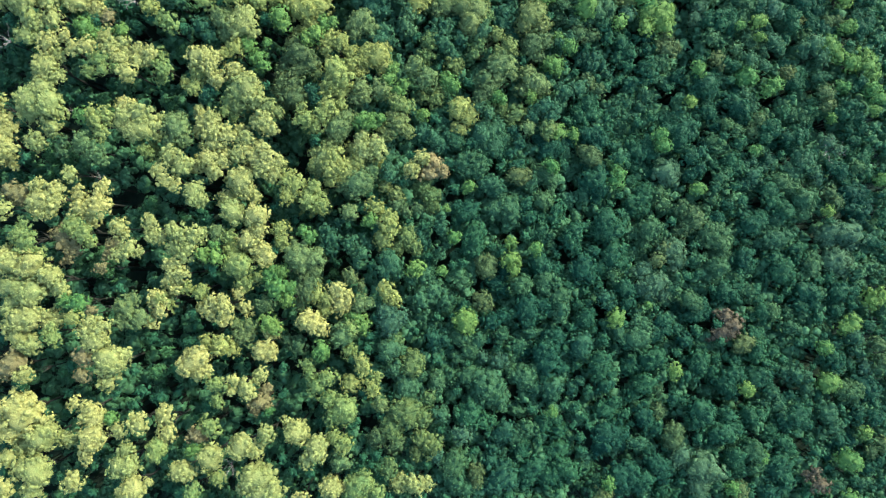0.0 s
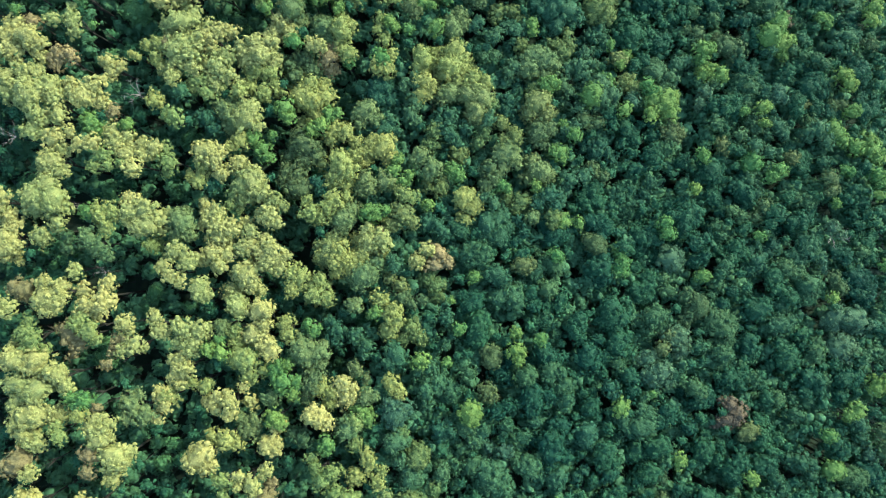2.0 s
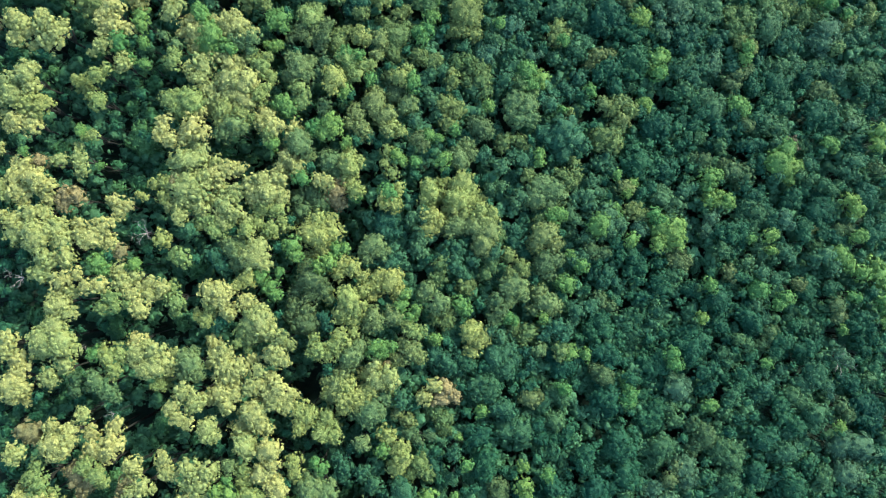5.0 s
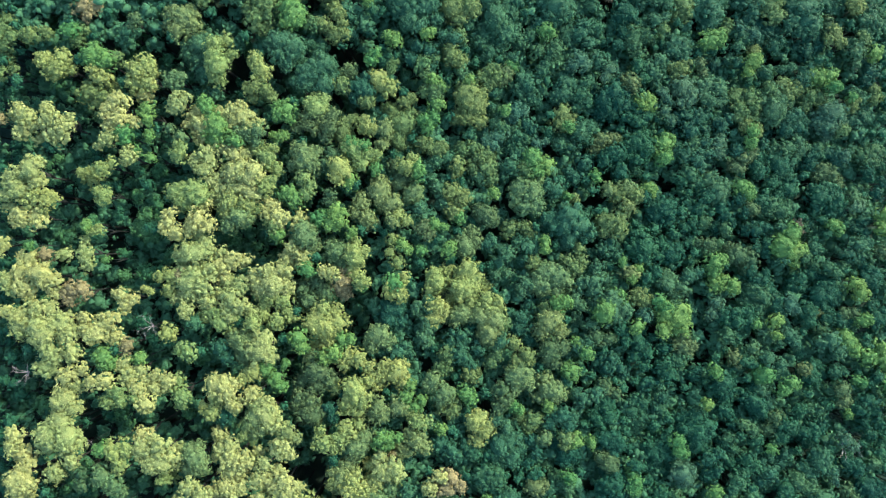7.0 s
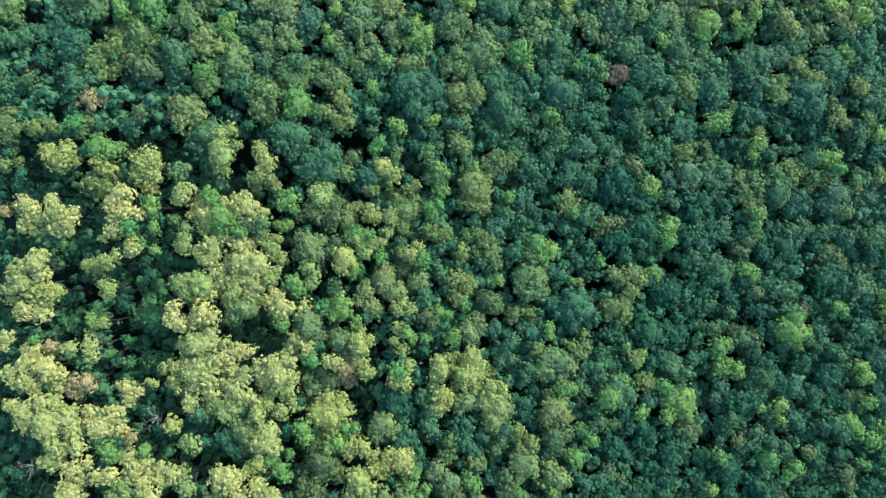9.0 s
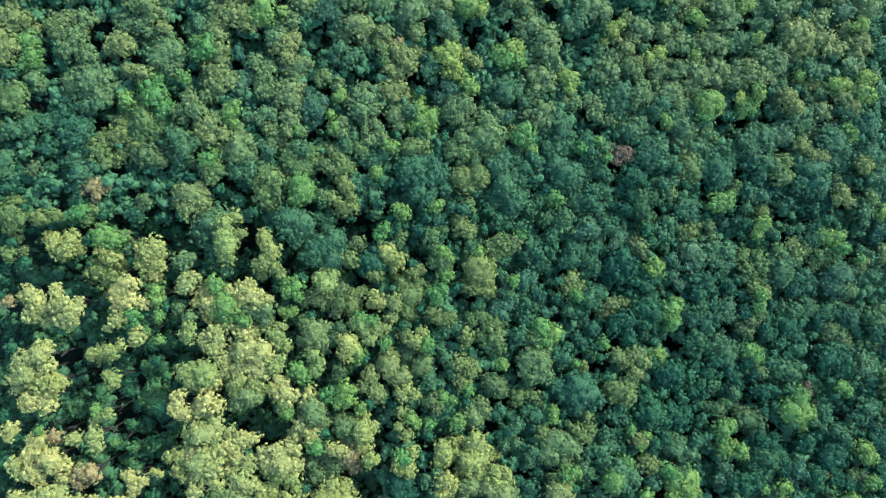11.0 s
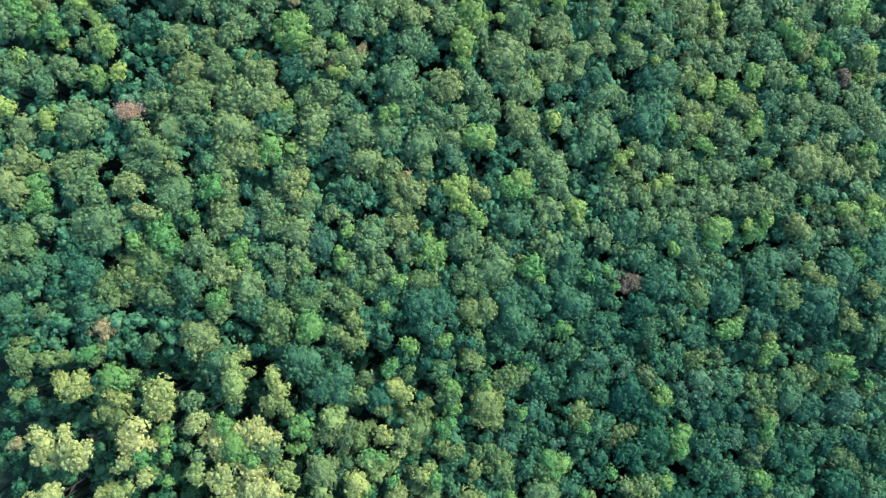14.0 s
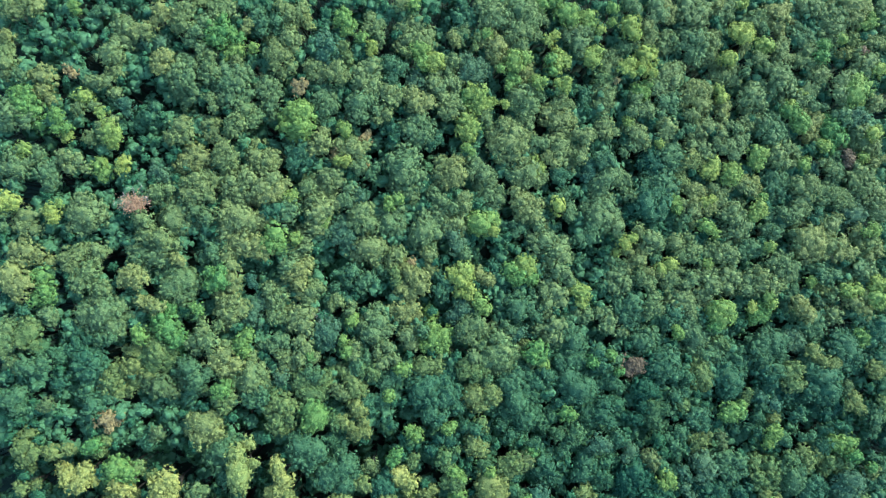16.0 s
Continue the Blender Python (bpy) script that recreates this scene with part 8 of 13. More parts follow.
grow(MAPLE, -40.5, 37.7, (0, 0, 1.7))
grow(MAPLE, -10.5, 38.8, (-0.5, -0.8, 1.9), (0.2, 0.7, 1.8), (1.2, -1.2, 1.4), (-0.7, 2, 1.2))
grow(MAPLE, 24.1, 48.6, (0.3, 0.9, 1.7), (-0.7, 0, 1.3), (-2.6, -0.4, 1.1), (1.6, -0.9, 1.5))
grow(MAPLE, 10.7, 49.1, (0.2, 0.1, 1.6), (-1.2, 1, 1.3), (-0.8, -2.2, 1.1), (1.5, 0.5, 1.3))
grow(MAPLE, 19.3, 61.6, (-0.5, -1, 1.5), (-1.4, -0.1, 1.1), (1, 0.8, 1.7))
grow(MAPLE, -3.6, 62.5, (-0.1, 0.6, 1.3), (-1.4, -0.4, 1.3), (-1, -2.1, 1.1), (1.7, 1, 1.4))
grow(MAPLE, 8.4, 62.5, (-0.2, -0.2, 1.5), (1.2, 1.7, 1.3), (-1.2, -2, 1.1))
grow(MAPLE, 39.4, 64.6, (0.1, -1, 1.7), (-1.8, -0.1, 1.7), (1.6, 0, 1.1), (1.7, 1.8, 1.3))
grow(MAPLE, 63.7, 64.6, (0.4, 0.1, 1.5), (0.5, -0.8, 1.3), (-1, 0.6, 1.3))
grow(MAPLE, 45.9, 65.3, (1.5, -0.4, 1.3), (0.5, 0.1, 1.3), (-2, 0.2, 1.3))
grow(MAPLE, 16.1, 65.8, (0, 0, 1.3))
grow(MAPLE, 51.3, 66.3, (0, 0, 1.3))
grow(MAPLE, 19.5, 67.5, (-0.2, 0.5, 1.7), (1.7, 1.4, 1.5), (-1.1, -1.8, 1.5), (-2.5, -0.9, 1.5), (0.8, -0.5, 1.3), (2.7, 1.8, 1.1))
grow(MAPLE, 11.3, 68.6, (-0.4, 0.4, 1.3), (0.5, -0.5, 1.1))
grow(MAPLE, 44.3, 69.9, (-0.3, -0.7, 1.3), (1.2, 0.7, 1.1), (-0.8, 0.2, 1.1))
grow(MAPLE, 56.1, 70, (-0.7, -0.9, 1.5), (-0.2, 1, 1.3), (0.8, 1.5, 1.3), (2.3, 0.5, 1.1), (-3.2, -1.3, 1.3), (1.3, -0.4, 1.5))
grow(MAPLE, 38.8, 70.1, (0.8, 0.5, 1.7), (-0.6, 1, 1.7), (-0.2, -1.4, 1.7), (-2.6, 0.5, 1.7), (2.3, 1.4, 1.5), (-2.1, -1.8, 1.1), (2.8, -1.4, 1.3))
grow(MAPLE, 68.3, 71.1, (-0.9, -0.1, 1.5), (-2.4, -0.6, 1.2), (0.7, 0.3, 1.3), (2.2, 0.3, 1.3))
grow(MAPLE, 5.2, 73.1, (0.2, 1, 1.3), (-0.3, -1.3, 1.1))
grow(MAPLE, -15.4, 73.8, (0.2, -0.1, 1.8), (0.6, 1.7, 1.2), (-1.1, -1.4, 1.2))
grow(MAPLE, -25.2, 74.6, (0, 0, 1.6))
grow(MAPLE, 67.9, 74.7, (0.6, -0.4, 1.3), (-0.9, 0.6, 1.2))
grow(MAPLE, 17.2, 75.1, (0.4, 0.7, 1.8), (-0.6, -0.6, 1.8), (1.3, -0.6, 1.5), (0.4, 2.1, 1.3), (-1.5, -1.5, 1.3))
grow(MAPLE, 10.6, 75.2, (0.4, 0.2, 1.5), (-0.5, 1.2, 1.5), (0.9, -1.6, 1.3), (-1, 3, 1.1), (-0.1, -2.5, 1.1), (1.8, -2, 1.3), (-0.1, 3.4, 1.1), (-1, -0.7, 1.6))
grow(MAPLE, 58.1, 77.3, (0.4, 0.4, 1.5), (-0.6, -0.5, 1.3))
grow(MAPLE, -4.6, 77.7, (0, 0, 1.3))
grow(MAPLE, 13.5, 78.3, (-0.2, -0.6, 1.3), (0.3, 0.8, 1.1))
grow(MAPLE, 51.5, 78.4, (-0.4, 0.2, 1.1), (0.6, -0.3, 1))
grow(MAPLE, 32.8, 78.6, (0.6, 1.4, 1.7), (-0.4, -0.5, 1.5), (0.1, -1.9, 1.5), (1.1, 0.5, 1.1), (-1.4, 0.5, 1.3))
grow(MAPLE, 70.3, 79.1, (0.4, 0, 1.5), (-0.1, -1.4, 1.4), (-0.5, 1.9, 1.2))
grow(MAPLE, 55.4, 79.3, (0.8, 0.2, 1), (-0.8, -0.2, 1))
grow(MAPLE, 8.7, 79.5, (0, 0, 1.3))
grow(MAPLE, -6.5, 80, (-1.2, -1, 1.3), (-0.3, 0.8, 1.1), (1.5, 0.4, 1.3))
grow(MAPLE, 46.6, 80.2, (0.6, -0.1, 1.5), (-1.4, 0.3, 0.9))
grow(MAPLE, -22.9, 80.3, (0.7, 0.1, 1.4), (-1.1, 0.5, 1.2), (0.2, -0.8, 1.1))
grow(MAPLE, 5, 81.4, (1.4, 0.8, 1.6), (0, -0.5, 1.3), (-1.4, 0.8, 1.5), (-0.5, -1.9, 1.3))
grow(MAPLE, -50.6, 81.6, (0, 0, 1.4))
grow(MAPLE, 47, 83.1, (0.7, 1.3, 1.5), (-0.3, -0.2, 1.3), (-0.8, -2.1, 1.1))
grow(MAPLE, 66.5, 83.2, (0.3, 0.7, 1.5), (-0.3, -0.7, 1.5))
grow(MAPLE, 53.6, 83.3, (-0.4, -0.4, 1.3), (0.6, 0.6, 1.1))
grow(MAPLE, -14.8, 83.5, (0.4, -0.4, 1.2), (-0.4, 0.4, 1.2))
grow(MAPLE, 18.1, 83.9, (0, -0.2, 1.8), (1, 2.1, 1.5), (0.5, -2.1, 1.5), (-1.4, 0.2, 1.5))
grow(MAPLE, 60.2, 84, (1.1, 1.4, 1.7), (-0.4, 0.9, 1.7), (-0.5, -1, 1.5), (1.5, -0.5, 1.3), (-2, -0.5, 1.3), (0, -2, 1.2))
grow(MAPLE, 20.4, 84.2, (-0.4, 0, 1.7), (0.1, 1.4, 1.3), (0.6, -1.4, 1.3))
grow(MAPLE, 12.9, 85.5, (0, 0, 1.3))
grow(MAPLE, 6.4, 85.8, (-0.5, 0.5, 2.4), (0.4, 2.4, 2), (0.9, -1.3, 2), (-1.9, -1.8, 1.8), (2.3, 1, 1.5), (2.3, -1.3, 1.3), (-2.8, -0.9, 1.3))
grow(MAPLE, 57, 86, (0.8, -0.2, 1.7), (-1.2, 0.3, 1.3))
grow(MAPLE, 52.3, 86.3, (-1.1, 0.9, 1.5), (-0.6, -1, 1.5), (1.4, -0.5, 1.3), (0.4, 0.4, 1.7))
grow(MAPLE, 70.1, 87.4, (0.8, 1.5, 1.5), (0.7, -0.5, 1.5), (-0.7, 0.5, 1.5), (-0.8, -1.5, 1.5))
grow(MAPLE, 48.6, 89.2, (0.7, -0.1, 1.5), (-0.8, 1.3, 1.5), (0.2, -1.6, 1.3))
grow(MAPLE, 21.6, 89.4, (0.3, -0.6, 1.5), (-0.2, 0.8, 1.5), (1.7, -1.5, 1.1), (0.2, 1.8, 1.1), (-1.6, -0.6, 1.3))
grow(MAPLE, 33.8, 89.9, (0.7, -0.5, 1.5), (-0.7, 0.5, 1.5))
grow(MAPLE, 9.4, 90, (1.6, 0.1, 1.3), (-0.3, -0.8, 1.3), (0.5, 1, 1.1), (-1.7, 0, 1.3))
grow(MAPLE, -63.2, 90.8, (0, 0, 1.3))
grow(MAPLE, 63, 91.9, (-0.1, 0.7, 1.9), (0.4, -1.2, 1.5), (1.4, -0.2, 1.4), (-1.6, 0.2, 1.3))
grow(MAPLE, 44, 92, (0.8, -1.5, 1.3), (-0.1, -0.5, 1.3), (-1.6, 0.9, 1.3), (0.3, 1.3, 1.1), (-0.7, 0.4, 1.1), (1.3, -0.1, 1.3))
grow(MAPLE, 14.8, 92.8, (0.9, -0.3, 1.8), (-0.6, 1.8, 1.8), (-1.4, -0.8, 1.8), (1.8, 0.8, 1.7), (0.8, -1.9, 1.5), (-1.1, -1.9, 1.5), (-1.6, 0.4, 1.5), (2.2, 2.7, 1.1))
grow(MAPLE, -64.1, 95, (0.6, -0.4, 1.2), (-0.6, 0.4, 1.2))
grow(MAPLE, -60.7, 96.8, (0.5, -1.4, 1.2), (-0.8, -1, 1.2), (-0.4, -0.1, 1), (1.3, 0.7, 1), (-0.4, 2, 1.2))
grow(MAPLE, 20.4, 106.1, (0, 1, 1.3), (0, -1.3, 1.1))
grow(MAPLE, 28.8, 125.6, (0.5, -0.5, 1.7), (-0.5, 0.5, 1.3), (1, 0.9, 1.1), (-1.5, -0.5, 1.1))
grow(MAPLE, -14.2, 130, (-0.2, 0.2, 1.4), (0.6, -0.7, 1.3), (-0.7, 1, 0.9))
grow(MAPLE, 17, 135.8, (0.2, 0.7, 1.3), (-0.2, -0.7, 1.3))
grow(MAPLE, -2.9, 148.6, (-0.8, -0.6, 1.3), (0.1, 1.3, 1.1), (1, -0.5, 1.1))
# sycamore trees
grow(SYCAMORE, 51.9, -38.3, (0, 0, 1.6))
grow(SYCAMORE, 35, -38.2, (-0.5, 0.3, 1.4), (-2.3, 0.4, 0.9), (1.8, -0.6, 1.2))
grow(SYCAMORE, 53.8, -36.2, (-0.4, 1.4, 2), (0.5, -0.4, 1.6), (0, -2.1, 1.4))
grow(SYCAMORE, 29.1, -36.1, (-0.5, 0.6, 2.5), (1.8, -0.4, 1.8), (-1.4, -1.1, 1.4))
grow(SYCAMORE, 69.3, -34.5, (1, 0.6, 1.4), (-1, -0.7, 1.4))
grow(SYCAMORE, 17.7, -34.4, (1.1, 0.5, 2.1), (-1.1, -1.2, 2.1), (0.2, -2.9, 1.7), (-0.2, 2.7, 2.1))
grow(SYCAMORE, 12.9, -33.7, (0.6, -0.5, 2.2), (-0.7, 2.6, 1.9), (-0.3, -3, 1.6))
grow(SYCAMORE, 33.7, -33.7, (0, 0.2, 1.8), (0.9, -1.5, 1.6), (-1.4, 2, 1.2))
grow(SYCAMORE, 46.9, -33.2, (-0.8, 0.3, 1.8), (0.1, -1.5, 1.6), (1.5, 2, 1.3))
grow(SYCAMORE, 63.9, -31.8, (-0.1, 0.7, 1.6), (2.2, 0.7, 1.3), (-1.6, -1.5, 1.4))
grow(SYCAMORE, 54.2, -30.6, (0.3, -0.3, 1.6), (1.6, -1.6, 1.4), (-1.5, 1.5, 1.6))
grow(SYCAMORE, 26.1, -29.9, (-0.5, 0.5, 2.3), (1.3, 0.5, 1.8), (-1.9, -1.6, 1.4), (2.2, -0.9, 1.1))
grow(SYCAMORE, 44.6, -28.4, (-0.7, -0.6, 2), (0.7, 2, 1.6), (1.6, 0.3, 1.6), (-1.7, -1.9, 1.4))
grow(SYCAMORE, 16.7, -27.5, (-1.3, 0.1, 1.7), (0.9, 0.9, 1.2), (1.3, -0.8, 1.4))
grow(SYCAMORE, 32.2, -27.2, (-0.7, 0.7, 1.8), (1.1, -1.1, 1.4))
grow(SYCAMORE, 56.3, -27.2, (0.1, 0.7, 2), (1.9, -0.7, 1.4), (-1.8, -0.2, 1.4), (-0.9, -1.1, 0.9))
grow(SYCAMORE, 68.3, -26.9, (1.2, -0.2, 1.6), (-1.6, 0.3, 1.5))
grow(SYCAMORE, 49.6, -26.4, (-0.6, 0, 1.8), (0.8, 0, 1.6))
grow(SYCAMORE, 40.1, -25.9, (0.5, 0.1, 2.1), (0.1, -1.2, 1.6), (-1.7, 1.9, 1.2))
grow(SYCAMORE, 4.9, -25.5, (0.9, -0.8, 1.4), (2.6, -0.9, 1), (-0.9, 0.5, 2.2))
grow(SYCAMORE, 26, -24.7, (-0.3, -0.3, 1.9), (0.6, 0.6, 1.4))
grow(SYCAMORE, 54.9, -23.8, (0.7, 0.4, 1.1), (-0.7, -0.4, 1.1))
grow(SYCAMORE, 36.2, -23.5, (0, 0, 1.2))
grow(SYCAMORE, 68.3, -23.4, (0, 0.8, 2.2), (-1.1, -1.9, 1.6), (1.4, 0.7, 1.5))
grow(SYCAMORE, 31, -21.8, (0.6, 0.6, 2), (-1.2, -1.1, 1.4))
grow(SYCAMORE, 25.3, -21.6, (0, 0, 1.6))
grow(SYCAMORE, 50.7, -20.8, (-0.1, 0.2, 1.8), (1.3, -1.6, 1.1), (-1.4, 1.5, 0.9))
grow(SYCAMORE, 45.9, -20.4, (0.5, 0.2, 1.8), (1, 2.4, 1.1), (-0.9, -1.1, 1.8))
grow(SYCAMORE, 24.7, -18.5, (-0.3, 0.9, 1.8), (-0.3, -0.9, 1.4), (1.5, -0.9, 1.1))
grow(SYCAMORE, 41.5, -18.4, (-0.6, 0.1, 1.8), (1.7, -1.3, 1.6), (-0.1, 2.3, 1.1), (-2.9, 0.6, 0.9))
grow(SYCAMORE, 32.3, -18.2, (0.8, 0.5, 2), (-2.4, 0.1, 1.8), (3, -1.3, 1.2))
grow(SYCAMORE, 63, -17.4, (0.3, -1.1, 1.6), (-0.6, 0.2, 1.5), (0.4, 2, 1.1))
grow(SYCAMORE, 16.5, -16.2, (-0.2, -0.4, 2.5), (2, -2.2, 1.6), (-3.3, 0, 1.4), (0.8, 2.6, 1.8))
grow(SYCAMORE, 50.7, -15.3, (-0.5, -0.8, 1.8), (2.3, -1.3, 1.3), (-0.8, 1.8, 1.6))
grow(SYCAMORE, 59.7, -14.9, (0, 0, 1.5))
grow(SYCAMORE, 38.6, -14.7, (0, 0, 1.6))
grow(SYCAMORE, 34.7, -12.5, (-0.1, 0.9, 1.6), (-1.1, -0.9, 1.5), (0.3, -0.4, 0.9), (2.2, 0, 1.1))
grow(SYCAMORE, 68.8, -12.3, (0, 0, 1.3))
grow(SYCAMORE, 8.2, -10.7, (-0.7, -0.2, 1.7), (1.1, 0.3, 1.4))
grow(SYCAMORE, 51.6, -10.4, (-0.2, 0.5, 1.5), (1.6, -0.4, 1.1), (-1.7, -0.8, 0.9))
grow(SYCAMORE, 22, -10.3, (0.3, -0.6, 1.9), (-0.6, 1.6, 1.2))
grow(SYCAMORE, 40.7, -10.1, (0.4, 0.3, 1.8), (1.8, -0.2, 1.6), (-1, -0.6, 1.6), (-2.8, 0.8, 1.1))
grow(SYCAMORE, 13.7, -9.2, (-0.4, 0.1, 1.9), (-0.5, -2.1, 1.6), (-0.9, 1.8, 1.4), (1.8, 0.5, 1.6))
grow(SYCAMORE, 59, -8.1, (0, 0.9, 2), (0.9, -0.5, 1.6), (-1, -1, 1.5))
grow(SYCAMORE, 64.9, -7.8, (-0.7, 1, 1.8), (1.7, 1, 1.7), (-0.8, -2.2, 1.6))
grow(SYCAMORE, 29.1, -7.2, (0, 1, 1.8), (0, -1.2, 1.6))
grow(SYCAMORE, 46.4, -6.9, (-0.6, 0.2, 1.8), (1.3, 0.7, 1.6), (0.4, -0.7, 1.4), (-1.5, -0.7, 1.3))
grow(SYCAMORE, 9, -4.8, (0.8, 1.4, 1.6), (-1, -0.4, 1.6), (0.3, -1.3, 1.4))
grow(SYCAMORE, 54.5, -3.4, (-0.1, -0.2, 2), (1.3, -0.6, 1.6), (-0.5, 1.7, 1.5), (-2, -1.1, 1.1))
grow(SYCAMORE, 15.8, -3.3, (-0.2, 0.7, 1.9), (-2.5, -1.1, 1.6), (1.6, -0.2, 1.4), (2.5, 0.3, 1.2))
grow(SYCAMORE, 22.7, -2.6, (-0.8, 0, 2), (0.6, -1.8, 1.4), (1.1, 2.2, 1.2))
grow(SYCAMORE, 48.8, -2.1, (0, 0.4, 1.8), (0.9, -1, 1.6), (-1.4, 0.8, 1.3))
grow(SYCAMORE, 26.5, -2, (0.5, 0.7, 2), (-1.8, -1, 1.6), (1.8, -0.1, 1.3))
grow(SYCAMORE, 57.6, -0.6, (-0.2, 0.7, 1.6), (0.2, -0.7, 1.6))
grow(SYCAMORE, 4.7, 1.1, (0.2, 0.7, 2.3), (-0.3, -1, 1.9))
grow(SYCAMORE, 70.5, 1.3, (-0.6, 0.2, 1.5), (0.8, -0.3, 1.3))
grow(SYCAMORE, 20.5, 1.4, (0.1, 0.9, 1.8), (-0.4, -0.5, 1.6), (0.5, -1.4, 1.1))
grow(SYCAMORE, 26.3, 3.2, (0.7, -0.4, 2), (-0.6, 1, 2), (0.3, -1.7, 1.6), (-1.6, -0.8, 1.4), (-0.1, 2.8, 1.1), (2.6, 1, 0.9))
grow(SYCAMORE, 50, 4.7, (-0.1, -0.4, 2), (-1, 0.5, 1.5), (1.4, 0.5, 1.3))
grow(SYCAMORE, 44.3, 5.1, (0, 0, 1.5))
grow(SYCAMORE, 72.2, 5.1, (0.2, 0.6, 1.3), (-0.3, -0.8, 1.1))
grow(SYCAMORE, 17.3, 5.5, (0.6, 0.8, 1.6), (0.2, -1, 1.2), (-1.6, -0.5, 1.1))
grow(SYCAMORE, 13.4, 5.9, (-0.4, 0.9, 1.6), (0.4, -0.9, 1.6))
grow(SYCAMORE, 3.3, 6, (0.3, -0.2, 2.1), (-1, 0.7, 1.2))
grow(SYCAMORE, 46.2, 7.4, (0, 0, 1.3))
grow(SYCAMORE, 68.6, 7.7, (-0.3, 1.2, 2.2), (1, -0.7, 2), (-0.9, -1.1, 1.7))
grow(SYCAMORE, 54.1, 7.8, (-0.6, 1.5, 1.8), (-0.7, -0.3, 1.7), (1.2, -1.2, 1.8))
grow(SYCAMORE, 31.6, 8.2, (1, 0.5, 1.8), (-0.9, -1.3, 1.8), (0.5, -1.8, 1.6), (-0.8, 2.8, 1.6))
grow(SYCAMORE, 24.3, 11, (0.1, 0.3, 2), (1, -1.5, 1.6), (0.5, 1.7, 1.4), (-0.9, 2.2, 1.4), (-1.3, -0.6, 1.4), (0.5, -2.8, 1.3))
grow(SYCAMORE, 64.9, 13.1, (-0.8, 0.5, 1.5), (0.6, 0, 1.3), (0.6, -0.9, 1.1))
grow(SYCAMORE, 46.6, 13.2, (0.3, 1.1, 1.5), (1.2, 0.2, 1.3), (-0.2, -0.7, 1.3), (-0.8, -1.2, 1.3), (2.1, -0.3, 1.1), (-2.1, 0.6, 1.3))
grow(SYCAMORE, 10.4, 14.1, (-1.6, 1, 1.4), (0.2, 1, 1.1), (1.1, -1.2, 1.6))
grow(SYCAMORE, 41.2, 14.3, (-1, 0.5, 1.6), (0.4, 1.4, 1.1), (0.4, -1.3, 1.1), (1.9, 2.8, 1.3), (-0.5, -2.3, 1.6))
grow(SYCAMORE, 28, 14.4, (0, 0, 1.3))
grow(SYCAMORE, 70, 14.5, (-0.1, -1.4, 1.7), (-0.1, 0.1, 1.5), (1, 1.9, 1.3), (0.8, -1.8, 1.3), (-1.5, 1.9, 1.3))
grow(SYCAMORE, 32.5, 15.6, (-0.2, 0.2, 2), (-1.6, 1.1, 1.6), (0.8, 2, 1.5), (1.2, -0.3, 1.5), (-0.6, 3.4, 1.3), (-1.1, -2.3, 1.3), (0.7, -3, 1.3), (1.7, -2.7, 1.3))
grow(SYCAMORE, 4.1, 15.8, (0.3, 0.7, 1.6), (-0.6, -1.1, 1.2))
grow(SYCAMORE, 17.4, 16.6, (-0.3, -0.7, 1.8), (1, -0.3, 1.4), (-2.1, 1.1, 1.4), (2.9, 0.6, 1.1))
grow(SYCAMORE, 48.4, 17.5, (0, 0, 1.3))
grow(SYCAMORE, 24.5, 17.6, (-0.5, 0.5, 1.8), (0.8, 0, 1.4), (-0.1, -1.3, 1.3), (-1.9, 0.9, 1.3), (2.7, -0.9, 1.1))
grow(SYCAMORE, 58.4, 18.7, (0.1, 0.1, 1.7), (-1.4, -0.4, 1.7), (1.6, 0.6, 1.5), (-0.5, -2.2, 1.3), (-2.9, -1.3, 1.3), (2.6, 2.4, 1.5))
grow(SYCAMORE, 38.2, 18.9, (-0.2, -0.5, 2), (1.7, 0.4, 1.8), (0.3, 2.3, 1.6), (-1.6, 2.3, 1.5), (0.7, -2.3, 1.5), (-1.6, 0.5, 1.5), (-0.3, -4.1, 1.3))
grow(SYCAMORE, 53.4, 19.4, (-0.1, 0.8, 1.5), (0.8, -0.1, 1.3), (-0.7, -1, 1.3))
grow(SYCAMORE, 68.5, 19.6, (1.2, 0.6, 1.5), (-1.2, 0.6, 1.3), (-0.3, -1.3, 1.3))
grow(SYCAMORE, 43.7, 21.7, (0.1, 0.3, 1.3), (-0.8, 0.8, 1.3), (1, -1.5, 1.1))
grow(SYCAMORE, 23, 22.3, (1, -0.6, 1.6), (-0.9, -1.1, 1.6), (-1.3, 0.3, 1.3), (0.5, 1.2, 1.8))
grow(SYCAMORE, 55.8, 22.5, (0, 0, 1.3))
grow(SYCAMORE, 67.5, 22.8, (0, 1, 1.7), (-1.1, -0.4, 1.7), (1.4, -0.8, 1.5))
grow(SYCAMORE, 60.6, 23, (0, 0, 1.3))
grow(SYCAMORE, 48.4, 23.5, (0.1, -0.5, 2), (-1.3, 0.9, 1.5), (0.2, 2.3, 1.3), (1, -2.3, 1.3))
grow(SYCAMORE, 43, 26.2, (-0.5, 0.5, 1.8), (0.4, -2.3, 1.5), (-0.9, 1.9, 1.3), (0.4, -0.4, 1.3), (1.9, 1, 0.9))
grow(SYCAMORE, 68.8, 27.3, (0.3, 0.3, 1.3), (-0.7, -0.6, 0.9))
grow(SYCAMORE, 32.3, 28.4, (1.1, 0.1, 1.6), (0.7, 1.5, 1.5), (-1.7, -1.3, 1.6))
